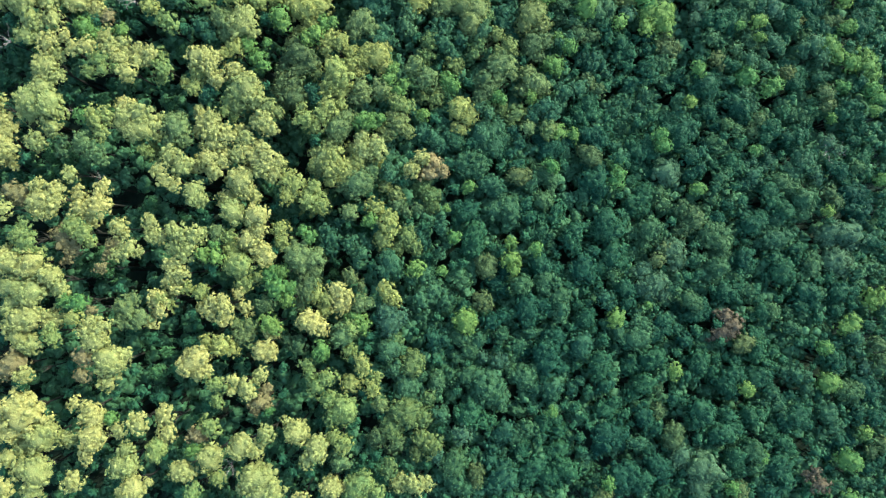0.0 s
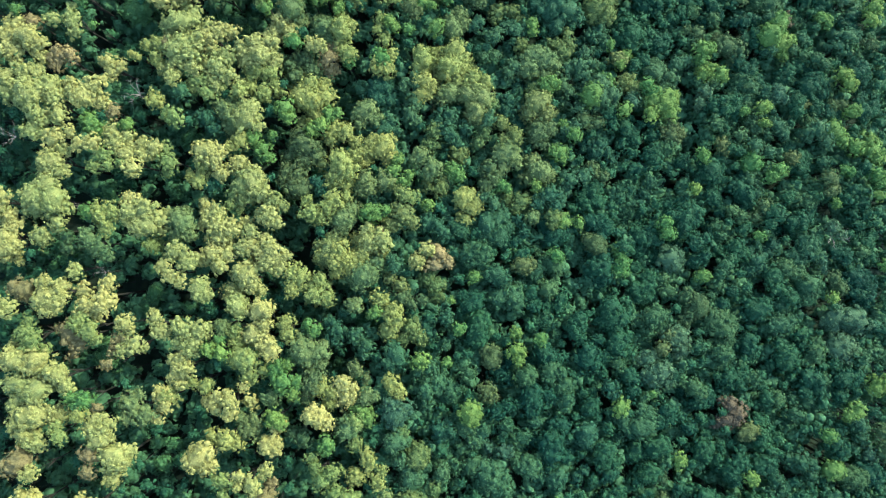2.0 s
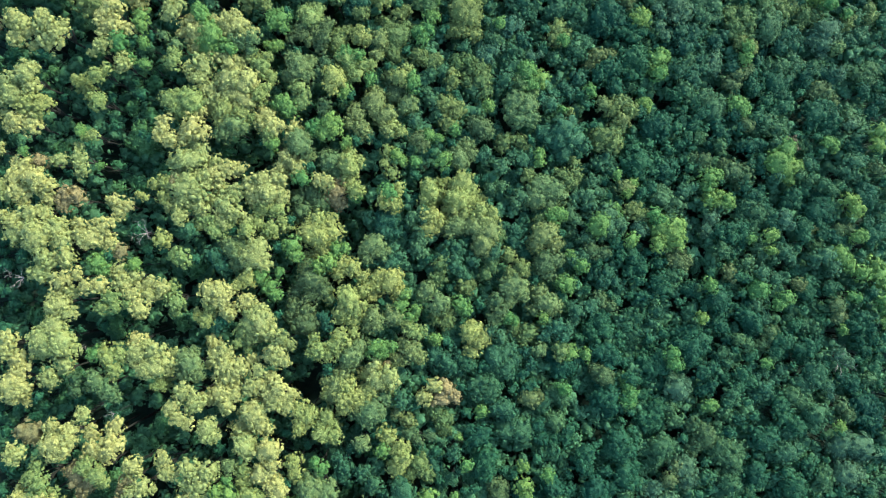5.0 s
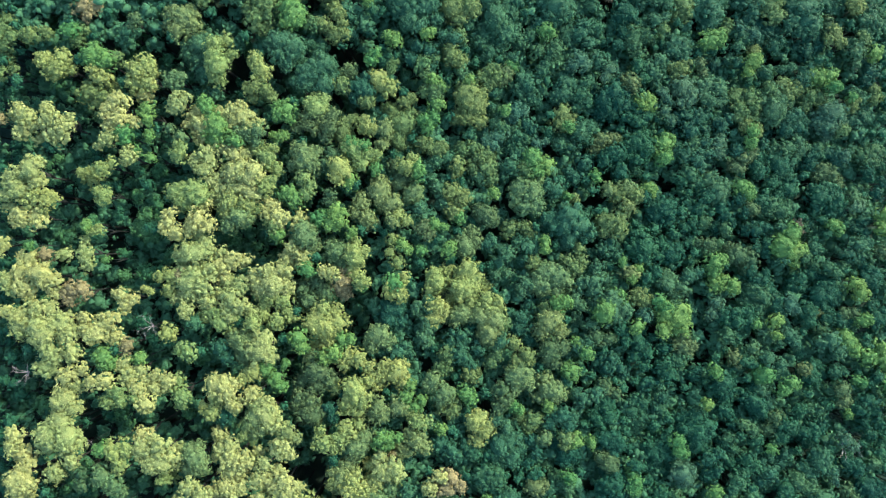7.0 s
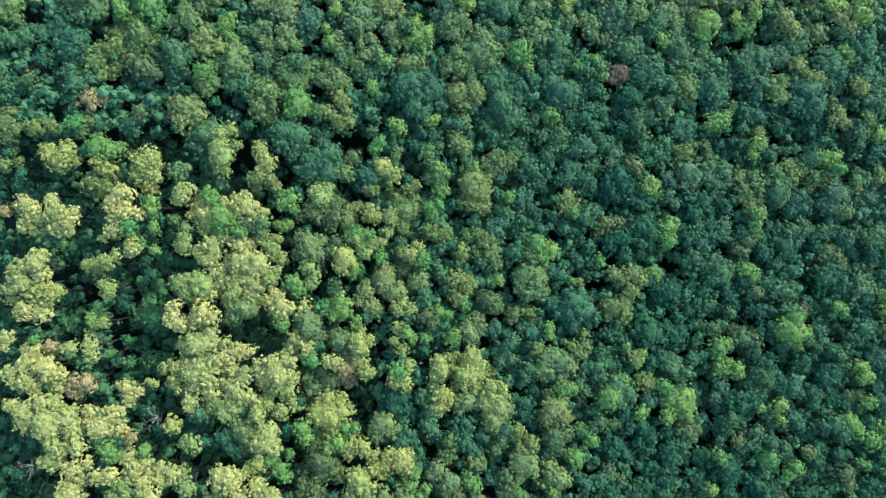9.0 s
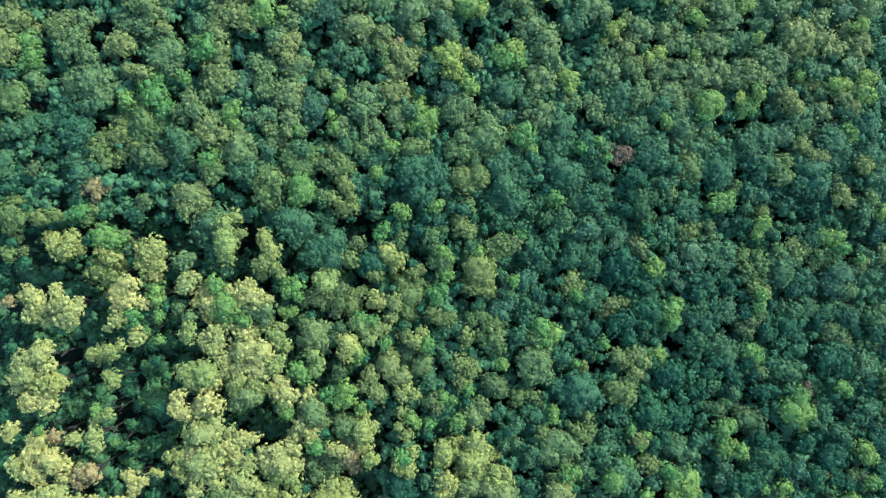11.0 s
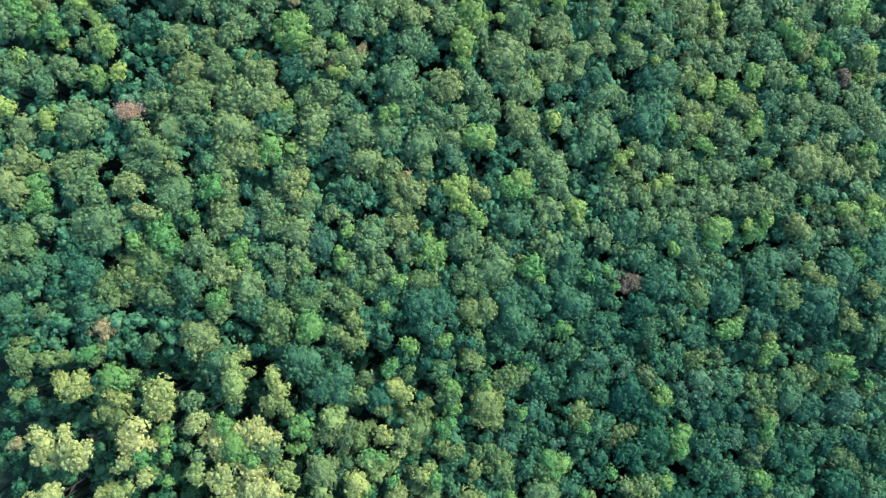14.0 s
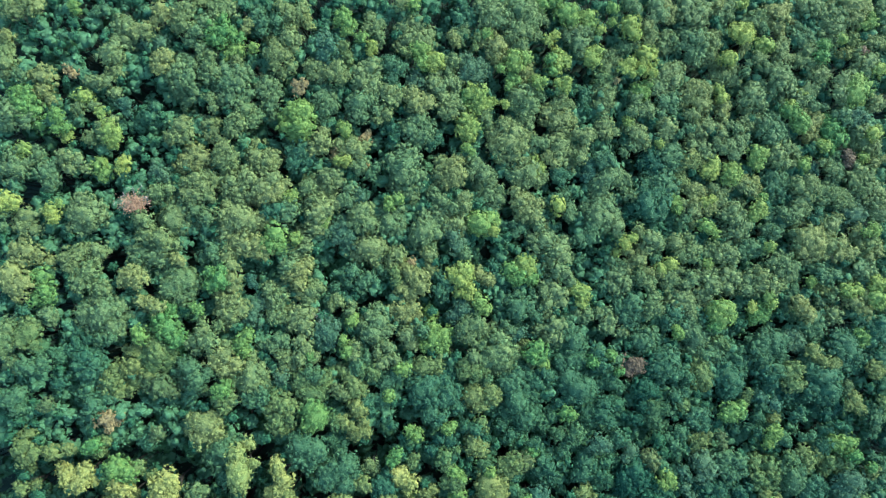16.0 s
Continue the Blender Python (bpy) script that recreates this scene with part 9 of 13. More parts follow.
grow(SYCAMORE, 38.4, 28.4, (-0.2, -0.4, 1.3), (0.3, 0.5, 1.1))
grow(SYCAMORE, 58.7, 28.6, (-0.7, -0.5, 1.9), (0.8, 0.9, 1.3), (0.2, -1.4, 1.3), (2.2, -0.9, 1.3), (-1.6, 2.3, 1.3))
grow(SYCAMORE, 47.1, 30.2, (0.7, -0.2, 1.1), (-0.7, 0.2, 1.1))
grow(SYCAMORE, 29.4, 32.4, (-0.1, 0.7, 1.8), (0.9, -0.2, 1.5), (-1, -1.1, 1.3))
grow(SYCAMORE, 33.4, 33.3, (0.2, -0.7, 1.5), (-0.3, 1.2, 1.1))
grow(SYCAMORE, 26.3, 35, (-0.2, 0.8, 1.5), (0.2, -1, 1.3))
grow(SYCAMORE, 63, 36.9, (-1.3, 0.2, 1.7), (0.6, -0.3, 1.3), (2.1, -0.3, 1.1), (0.1, 0.4, 1.1))
grow(SYCAMORE, 45.6, 37.4, (-0.4, -0.5, 1.5), (-1.9, 0.4, 1.5), (-2.8, 1.3, 1.5), (1.5, 0.9, 1.3), (-0.4, 0.9, 1.3), (2.9, 0, 1.3), (0, -2.8, 1.3), (2, -0.5, 1.5))
grow(SYCAMORE, 70, 37.6, (0, -0.5, 1.7), (-0.4, 1.4, 1.3), (0.4, -2.9, 0.9), (-2.4, 0.5, 1.1), (1.5, 0.4, 1.5))
grow(SYCAMORE, 57.7, 38.1, (-0.3, 0.8, 1.3), (0.2, 0.2, 1.3), (0.1, -1, 1.3))
grow(SYCAMORE, 52.5, 39.6, (0, 0.5, 1.5), (-0.9, 2.4, 1.3), (0.5, -0.9, 1.3), (0.4, -3.1, 1.1))
grow(SYCAMORE, 60.8, 41.1, (0.1, 0.4, 2.1), (1.1, 1.8, 1.7), (-2.8, 0.9, 1.7), (-0.3, 2.8, 1.5), (-0.9, -1, 1.5), (2, -1, 1.3), (0.5, -2.1, 1.3), (1, -2.9, 1.7))
grow(SYCAMORE, 30.9, 43.7, (1.4, 1.2, 1.3), (-0.5, 0.3, 1.3), (-1, -1.5, 1.3))
grow(SYCAMORE, 57.3, 43.7, (-0.3, 0.1, 1.7), (1.7, 1.1, 1.5), (-1.3, -1.3, 1.5))
grow(SYCAMORE, 69.3, 44, (-0.4, -0.2, 1.7), (0.6, 0.7, 1.5), (1, -1.1, 1.5), (1.4, -3, 1.3), (-0.8, 1.7, 1.1), (-2.3, 2.6, 1.3))
grow(SYCAMORE, 49.4, 44.3, (-1.1, 0.6, 1.3), (-0.2, -0.4, 1.1), (1.3, 0.6, 0.9), (0.8, -0.8, 1.1))
grow(SYCAMORE, 35.1, 48.2, (-0.8, 0, 1.9), (0.6, -0.5, 1.5), (1.1, 0.9, 1.1))
grow(SYCAMORE, 50.7, 49, (0.7, 0.5, 1.5), (0.1, -0.9, 1.1), (-1.3, 0, 1.1))
grow(SYCAMORE, 30.4, 49.3, (-0.3, 0.3, 2), (-1.2, 2.1, 1.7), (-1.7, -0.6, 1.7), (-0.3, -1.6, 1.5), (2.1, -1.6, 1.3), (3, 0.3, 1.5))
grow(SYCAMORE, 49.6, 52.1, (-0.1, -0.3, 1.5), (-1.6, 0.2, 1.1), (1.3, 0.2, 1.3))
grow(SYCAMORE, 67.9, 52.5, (0.4, 0.8, 1.3), (-1.1, -0.1, 1.1), (0.3, -0.6, 1.5))
grow(SYCAMORE, 38.2, 52.9, (0.6, 0.4, 1.7), (-0.9, -0.6, 1.3))
grow(SYCAMORE, 43.9, 54.2, (-0.2, 1.5, 1.7), (0.3, 0.1, 1.3), (1.7, -0.9, 1.1), (-1.2, -1.8, 1.3))
grow(SYCAMORE, 33.6, 55.1, (0.4, 0, 1.9), (-1.1, 0, 1.9), (0.8, -1.8, 1.5), (1.4, 1, 1.3), (-1, 1.4, 1.3))
grow(SYCAMORE, 47, 56.2, (-0.4, 0.8, 1.3), (0.5, -1.1, 1.1))
grow(SYCAMORE, 62.1, 56.9, (-0.2, 1.1, 2.3), (1.3, 0.2, 1.9), (-1.7, 1.1, 1.7), (1.7, -1.3, 1.5), (-1.7, -1.3, 1.5), (0.7, -2.2, 1.3))
grow(SYCAMORE, 50.3, 57.1, (0.2, -0.6, 1.7), (-0.7, 1.8, 0.9))
grow(SYCAMORE, 40, 57.2, (1.3, 0.3, 1.7), (-0.2, -2.1, 1.7), (-0.1, 2.6, 1.5), (-2.1, -0.7, 1.1))
grow(SYCAMORE, 30.2, 57.4, (0, 0, 1.3))
grow(SYCAMORE, 54.3, 59.1, (-1.2, 0.8, 1.7), (-0.2, -1.1, 1.3), (1.3, -0.1, 1.7))
grow(SYCAMORE, 71.5, 59.1, (0.5, 1, 1.3), (-0.5, -1, 1.3))
grow(SYCAMORE, 36.5, 60.3, (0, 0, 1.3))
grow(SYCAMORE, 69.1, 61.5, (0, 0.4, 1.3), (0, -0.6, 1.1))
grow(SYCAMORE, 50.3, 62.9, (0.4, -1.1, 1.5), (-0.6, -0.1, 1.3), (0, 1.5, 1.3))
grow(SYCAMORE, 54.6, 62.9, (0.1, 0.4, 2.3), (-2.9, 0.8, 2.3), (1.5, -2, 1.9), (3.1, 0.4, 1.7))
grow(SYCAMORE, 71.6, 62.9, (0, 0, 1.3))
grow(SYCAMORE, 24.9, 63.5, (0.6, 0.9, 1.7), (1.5, -1.9, 1.7), (-1.3, -0.1, 1.5), (-0.8, 0.8, 1.3), (-3.2, 0.8, 1.1), (1.6, 0.7, 1.1))
grow(SYCAMORE, 59.5, 63.9, (0.2, 0.8, 1.3), (-0.3, 0, 1.1), (0.1, -1.1, 1.1))
grow(SYCAMORE, 29.7, 65.4, (-0.4, 0.7, 1.9), (1.1, 0.2, 1.7), (-0.4, -1.9, 1.7), (0.6, 2.1, 1.5), (-1.3, -0.2, 1.5), (0.6, -1, 1.3))
grow(SYCAMORE, 29.2, 70.6, (0.2, -0.8, 1.7), (-1.3, 0.1, 1.5), (1.6, 0.1, 1.3), (-0.3, 1.1, 1.3))
grow(SYCAMORE, 25, 73.2, (0.2, 0.8, 2.2), (1.6, -0.6, 1.9), (-1.3, -0.6, 1.9), (0.1, -2, 1.7), (1.1, 2.2, 1.5), (-2.7, 1.7, 1.5), (2.5, 0.3, 1.3), (-1.8, -2, 1.3))
grow(SYCAMORE, 29.9, 78.3, (-0.4, 0.8, 1.5), (0.5, -1.1, 1.3))
grow(SYCAMORE, 26.1, 83.7, (1, 1, 1.5), (0, -0.9, 1.3), (-1.9, -0.5, 1.1))
grow(SYCAMORE, 27.3, 87.8, (0.8, -0.3, 1.5), (-1.1, -0.8, 1.1), (-0.1, 0.6, 1.7))
grow(SYCAMORE, 29.2, 91.6, (0.8, -0.4, 1.7), (-0.1, 1, 1.7), (-1.1, -0.9, 1.3))
# alder trees
grow(ALDER, 49.3, -33, (0, 0.9, 2), (0, -1.3, 1.6))
grow(ALDER, 1.4, -32.1, (0, 0, 2.2))
grow(ALDER, 12, -27.9, (0.7, 0.6, 1.6), (-0.7, -0.6, 1.6))
grow(ALDER, 65.1, -22.6, (0.9, 0, 2), (-1, 0, 1.8))
grow(ALDER, 2.8, -19.8, (1.2, 0, 1.9), (-1.8, 0, 1.6))
grow(ALDER, 11.6, -14.8, (0, 0, 1.4))
grow(ALDER, 2.7, -14.3, (0, 0.9, 1.7), (1.3, -1.2, 1.4), (-1.3, 2.2, 1.2), (-0.3, -2.5, 1.2))
grow(ALDER, 8.9, -13.2, (-0.1, -0.2, 1.6), (0.3, 0.7, 0.9))
grow(ALDER, 25.9, -11.9, (0, 0, 1.4))
grow(ALDER, 52.8, -9.9, (0, 0, 1.5))
grow(ALDER, 39.7, -8.5, (0, 0, 1.8))
grow(ALDER, 1, -8.4, (0.4, 0.6, 1.2), (-0.4, -0.6, 1.2))
grow(ALDER, 61.4, -7.2, (0, 0, 1.5))
grow(ALDER, 49.1, -6.7, (0, 0, 1.6))
grow(ALDER, 17.1, -6.5, (-1.1, 0.9, 1.9), (1.1, -1.4, 1.8), (0.7, 0.9, 1.1))
grow(ALDER, 12.4, -5.6, (0, 0, 1.8))
grow(ALDER, 3.1, -5.1, (0, 0, 1.4))
grow(ALDER, 26.9, -3.9, (0, 0, 1.4))
grow(ALDER, 59.6, -3, (0.1, -0.1, 1.8), (0.6, 1.3, 1.5), (-0.9, -1.5, 1.3))
grow(ALDER, 43.7, -2.6, (0.4, -0.1, 1.8), (1.4, 1.3, 1.5), (-0.6, -1.9, 1.4), (-1.9, 0.8, 1.3))
grow(ALDER, 40.4, -1.7, (0, 0, 1.6))
grow(ALDER, 43.9, 1.9, (-0.1, 0.9, 2.2), (0.3, -0.9, 2), (-1.6, -0.5, 1.6), (1.7, 0.4, 1.5))
grow(ALDER, 15.1, 2.6, (0.1, 0.2, 1.4), (-1.3, -0.3, 1.2), (1.9, 0, 1))
grow(ALDER, 32.7, 2.6, (0.4, 0.2, 2), (1.3, 1.1, 1.4), (-0.6, -1.6, 1.3), (-2, -0.3, 1.3))
grow(ALDER, 43.6, 7.4, (0.3, 0.4, 1.6), (-0.7, -1, 1.1))
grow(ALDER, 58.7, 7.6, (-0.6, 0.3, 2), (0.3, -1.5, 1.5), (0.9, 1.2, 1.3))
grow(ALDER, 16.1, 7.7, (0, 0, 1.8))
grow(ALDER, 35, 8.1, (0.4, -0.8, 1.5), (-0.5, 1, 1.3))
grow(ALDER, 55.8, 10.7, (-0.9, 0.4, 2), (1, -0.5, 1.8))
grow(ALDER, 44.6, 11, (0.4, 0.5, 1.6), (-0.6, -0.9, 1.3))
grow(ALDER, 15.7, 11.9, (0.4, -0.2, 1.8), (-1, 0.4, 1.1), (-1.5, 2.2, 1.2), (1.3, -2, 1.2))
grow(ALDER, 4.8, 12.9, (-0.7, 0, 2.1), (0.5, 0.5, 1.9), (0.6, -0.8, 1.6))
grow(ALDER, 68, 13.6, (0, 0, 1.3))
grow(ALDER, 2.2, 16.9, (0, 0, 1.8))
grow(ALDER, 44.3, 17.1, (-0.2, 0.8, 1.7), (0.2, -1, 1.5))
grow(ALDER, 46.8, 19.8, (0.7, -0.5, 1.3), (-0.7, 0.5, 1.3))
grow(ALDER, 58.8, 21.8, (0.8, -0.2, 1.7), (-1.1, 0.3, 1.5))
grow(ALDER, 29.2, 22.2, (-1, 0, 1.6), (0.9, 1.3, 1.5), (-0.5, 1.8, 1.5), (-0.1, -1.9, 1.3), (0.8, -0.9, 1.1), (-0.6, -3.2, 1.5), (1.4, 2.7, 1.3))
grow(ALDER, 62.8, 28.6, (-0.5, 0, 1.3), (1, 0, 0.9))
grow(ALDER, 35.3, 30.8, (0.6, 0, 1.7), (-0.8, 0, 1.5))
grow(ALDER, 67.9, 32.8, (0, 0, 1.3))
grow(ALDER, 44.1, 34.6, (0, 0, 1.7))
grow(ALDER, 60.2, 35.1, (0, 0, 1.5))
grow(ALDER, 35, 39.5, (-0.3, 0.1, 1.3), (0.6, -0.1, 0.9))
grow(ALDER, 49.4, 40.6, (0.7, 0, 1.9), (-0.7, 1, 1.9), (0.3, 1.9, 1.5), (-1.7, -0.4, 1.5), (1.6, -0.9, 1.3), (0.2, -1.8, 1.7))
grow(ALDER, 41.4, 41.6, (0, 0, 1.3))
grow(ALDER, 62, 45.2, (0.5, -0.5, 1.3), (-0.5, 0.5, 1.3))
grow(ALDER, 58.2, 46.8, (-0.6, 0.4, 1.1), (0.9, -0.6, 0.9))
grow(ALDER, 44.1, 51.9, (0, 0, 1.3))
grow(ALDER, 40.7, 53.3, (0, 0, 1.3))
grow(ALDER, 53.2, 55.6, (0.7, -0.4, 1.7), (-0.7, 0.5, 1.7), (-1.7, -0.5, 1.5), (2.2, 0.5, 1.3))
grow(ALDER, 38, 61.2, (0, 0, 1.7))
grow(ALDER, 69.8, 64.4, (0.3, -0.5, 1.7), (0.4, 0.8, 1.5), (-0.6, -0.6, 1.5), (-1.2, 0, 1.5), (1.3, 0.5, 1.3))
grow(ALDER, 38.8, 65, (0.3, 0.9, 1.7), (-0.3, -0.9, 1.7))
grow(ALDER, 60.5, 65.3, (-0.2, 0.4, 1.3), (0.3, -0.5, 1.1))
grow(ALDER, 54.9, 65.4, (-1.6, 0.4, 1.7), (0.4, 0.4, 1.5), (-0.2, -0.2, 1.5), (1.8, -0.7, 1.5))
grow(ALDER, 32.3, 66, (0, 0, 1.3))
grow(ALDER, 9.3, 66.3, (0.2, 0.9, 1.6), (-0.7, -0.9, 1.6), (1.1, 0, 1.1))
grow(ALDER, 1.5, 67.2, (0.3, 0.1, 1.1), (-0.6, -0.3, 0.7))
grow(ALDER, 6.3, 69.4, (0, 1.5, 1.3), (-0.5, -0.3, 1.3), (0.5, -1.2, 1.3))
grow(ALDER, 20.3, 74.2, (-0.4, -0.2, 1.5), (0.1, 1.6, 1.3), (-0.9, -2.1, 1.3), (1.1, 2.1, 1.1), (0.6, -1.1, 1.1))
grow(ALDER, 0.8, 76.3, (0, 0, 1.6))
grow(ALDER, 14.5, 81, (0.2, -0.5, 1.3), (-1.7, 0, 1.3), (1.1, 0.4, 1.5))
grow(ALDER, 10.7, 83.1, (-1.1, -0.3, 1.3), (0.8, 0.1, 1.1), (-0.6, -1.2, 1.1), (1.3, 1.5, 1.1))
grow(ALDER, 29.9, 83.8, (-1.3, 0.4, 1.9), (0.6, 0.9, 1.7), (-0.9, -1, 1.5), (1.6, 1.9, 1.3), (1.6, 0, 1.1), (0.1, -2.4, 1.5))
grow(ALDER, 22.2, 85.5, (0.2, -0.3, 1.5), (-0.3, 0.6, 1.1))
# ash trees
grow(ASH, 41.1, -35.5, (0.3, 0.9, 2.7), (-0.6, -1.7, 2))
grow(ASH, 37, -33, (0.3, 0.3, 1.8), (-0.6, -0.6, 1.2))
grow(ASH, -0.8, -31.2, (0, 0, 1.5))
grow(ASH, 2.7, -27.9, (0, 0, 1.7))
grow(ASH, 68.5, -19.1, (0, 0, 1.6))
grow(ASH, 7.8, -17.2, (1, -0.2, 1.6), (-1.6, 0.3, 1.2))
grow(ASH, -7.7, -10.7, (-0.4, 0.5, 2.1), (-0.4, -1.2, 1.5), (1.3, 0.5, 1.4))
grow(ASH, 32.9, -5.3, (0.4, 0, 1.8), (-1, 1.8, 1.6), (-1, -0.9, 1.4), (2.2, -1.8, 1.3))
grow(ASH, 64.6, -2.2, (-0.6, 0.5, 2.2), (1.3, 0, 1.5), (0.2, -1.4, 1.3))
grow(ASH, 37, -0.9, (-0.3, 1, 2), (0.6, -0.8, 1.4), (0.1, -2.1, 1.1))
grow(ASH, 65.1, 1.9, (0.9, 0.5, 2.4), (-1.5, 0.5, 2), (1.8, -0.9, 1.7), (-2, -0.9, 1.5))
grow(ASH, 61.4, 11.6, (-0.2, 0.6, 1.1), (0.2, -0.8, 0.9))
grow(ASH, 36.5, 12.5, (-0.1, -0.5, 2), (0.9, 0.4, 1.3), (-1, 1.3, 1.1))
grow(ASH, 63.8, 17, (-0.5, 0.3, 1.5), (0.9, -0.6, 1.1))
grow(ASH, 29.7, 38.1, (0.2, -0.4, 1.3), (-0.3, 0.5, 1.1))
grow(ASH, 41.9, 38.9, (0.4, 0.9, 1.5), (-0.1, -0.5, 1.3), (-0.7, -1.4, 0.9))
grow(ASH, 54.8, 39.4, (-0.3, -0.1, 1.3), (0.9, -0.7, 0.9), (-0.3, 1.2, 0.8))
grow(ASH, 66.4, 55.7, (0, 0, 1.3))
grow(ASH, 65.2, 64.4, (0, 0.4, 1.1), (-0.1, -0.6, 1))
grow(ASH, 43.2, 65.8, (0.2, 0.6, 1.5), (-0.3, -0.8, 1.3))
grow(ASH, 12.7, 65.9, (-0.4, -0.1, 1.1), (1, 0.3, 0.7))
grow(ASH, 5.1, 66.3, (0.8, 0.5, 1.5), (-0.6, 0.1, 1.4), (-0.2, -0.8, 1.3))
grow(ASH, 62.4, 70.4, (0.1, 1, 2.1), (-0.5, -0.9, 1.7), (-1.5, 0.1, 1.7), (1.6, 1, 1.5), (1, -0.9, 1.3), (0, -2.3, 1.1))
grow(ASH, 9.1, 70.7, (0, 0.2, 1.5), (-1, -0.7, 1.3), (1.4, 0.6, 1.1))
grow(ASH, 34.3, 70.9, (0.5, -0.7, 1.1), (-0.5, 0.7, 1.1))
grow(ASH, 33.7, 74, (-0.4, 0.4, 1.1), (0.6, -0.6, 0.9))
grow(ASH, 37.3, 74.5, (0, 0.4, 1.9), (0.9, -0.6, 1.7), (-1, 1.3, 1.3), (-0.5, -1.1, 1.3))
grow(ASH, 24.3, 77.6, (0.4, 0.6, 1.3), (-0.6, -0.8, 1.1))
grow(ASH, 19.4, 79, (0.1, 0.5, 1.5), (-0.9, -0.4, 1.3), (1, -0.4, 1.1))
grow(ASH, 48.3, 85.3, (1, -0.5, 1.3), (-1, 0.5, 1.3))
grow(ASH, -30.8, 91.2, (0, 0, 1.4))
grow(ASH, 53.6, 95.2, (0.7, -0.1, 1.3), (-0.3, 0.9, 1.3), (1.2, -1.1, 1.2), (-0.8, -0.6, 1.2), (-1.3, 0.9, 1))
grow(ASH, 5.9, 97.1, (0.3, 0.3, 1.3), (-0.6, -0.6, 0.9))
grow(ASH, -24.2, 97.9, (-1.3, -0.2, 1.6), (0, 0.3, 1.4), (0.9, -0.6, 1.2), (1.3, 1.1, 1.1), (0.4, -1.9, 1.1), (0, 1.6, 1.1))
grow(ASH, -3.2, 101.1, (0.7, 0, 1.3), (0.2, 0.9, 1.1), (-1.1, -0.9, 1.1))
grow(ASH, -35.1, 101.3, (-0.1, 0.9, 1.6), (-0.6, -0.9, 1.6), (1.1, 1.3, 1), (0.7, -1.8, 0.9))
grow(ASH, 69.9, 104.7, (-0.2, 1, 1.2), (0.2, -1, 1.2))
grow(ASH, -35.5, 106.1, (-0.2, 0.4, 1), (0.2, -0.5, 0.9))
grow(ASH, -4.5, 112.6, (0.7, -1.1, 1.3), (0.2, 0.3, 1.1), (-1.1, 1.2, 1.1))
grow(ASH, -21.7, 113.3, (0.2, 0.3, 1.6), (-1.1, 0.7, 1.4), (-0.3, 2, 1.2), (-0.7, -0.6, 1.2), (1, -0.6, 1.1), (0.6, -1.9, 0.9), (1.5, -1.9, 1.1))
grow(ASH, 64.5, 117.6, (-0.3, -0.3, 1.9), (1.2, 0.7, 1.7), (1.2, -0.8, 1.4), (-0.3, 1.6, 1.4), (-1.8, 0.7, 1.4), (-0.8, -2.7, 1.2))
grow(ASH, -19, 119.3, (0.2, -0.4, 1.1), (-0.3, 0.5, 0.9))
grow(ASH, -49, 122.2, (-0.6, 0.7, 1.4), (0.3, -0.2, 1.2), (0.7, -1, 1))
grow(ASH, 18.2, 123.6, (0, 0.9, 1.5), (0.4, -0.5, 1.3), (-0.5, -1, 1.1))
grow(ASH, 57.3, 124.4, (0, 0.5, 1), (0.5, -0.4, 0.8), (-0.5, -0.4, 0.8))
grow(ASH, -53.9, 132.3, (-0.1, 0.4, 1.4), (0.3, -0.9, 0.9))
grow(ASH, 65.1, 133.4, (-0.2, 0.4, 1.4), (0.9, 0, 1.2), (-0.7, -0.5, 1.2))
grow(ASH, -10.3, 137.5, (-0.2, 0.3, 1.3), (0.7, -0.1, 1.1), (-0.6, -0.6, 0.9))
grow(ASH, -1.3, 139.8, (-0.2, 0.2, 1.5), (0.8, -0.7, 1.3), (-1.1, -0.7, 1.3), (-1.5, 1.1, 1.3), (1.7, -0.2, 1.1), (0.3, -1.6, 1.1), (-0.6, 1.6, 0.9), (1.2, 0.7, 1.1))
grow(ASH, -50.6, 142.1, (1.4, 0.1, 1.4), (-0.6, 0, 1.2), (-1.8, -0.1, 1))
grow(ASH, -24.3, 142.3, (0.3, 0.4, 1.6), (-0.6, -1, 1.6), (-1, 0.8, 1.6), (1.1, -0.5, 1.2), (1.6, -1.3, 1.1), (-0.2, 1.7, 1.1))
# oak trees
grow(OAK, 46.9, -38.2, (0, 0, 1.6))
grow(OAK, 24.6, -38, (0, 0, 1.6))
grow(OAK, 5, -34.5, (-0.1, 0.6, 1.5), (0.3, -1.1, 1))
grow(OAK, 69.6, -31.6, (0.7, 0.5, 1.5), (-1.2, -0.8, 1.1))
grow(OAK, 36, -29.2, (0, 0, 2))
grow(OAK, -8.6, -29, (-1.2, 0.6, 1.7), (1.5, -0.7, 1.5))
grow(OAK, 33.8, -25.7, (0, 0, 1.5))
grow(OAK, 33.9, -22.1, (0, 0, 1.2))
grow(OAK, 70.5, -16.8, (-0.4, 1.4, 1.6), (0.4, -1.4, 1.6))
grow(OAK, 47.9, -15.3, (0, 0, 1.8))
grow(OAK, -22.3, -14.1, (0.4, -0.2, 1.7), (-1.2, 0.6, 1))
grow(OAK, 6.1, -8.1, (-0.3, 0.3, 1.7), (0.6, -0.6, 1.2))
grow(OAK, -20.7, -6.4, (0.4, 0.9, 1.7), (0, -0.3, 1.4), (-1, -2, 1))
grow(OAK, -13.6, -4.6, (-0.5, 0.4, 1.4), (1.2, -0.9, 0.9))
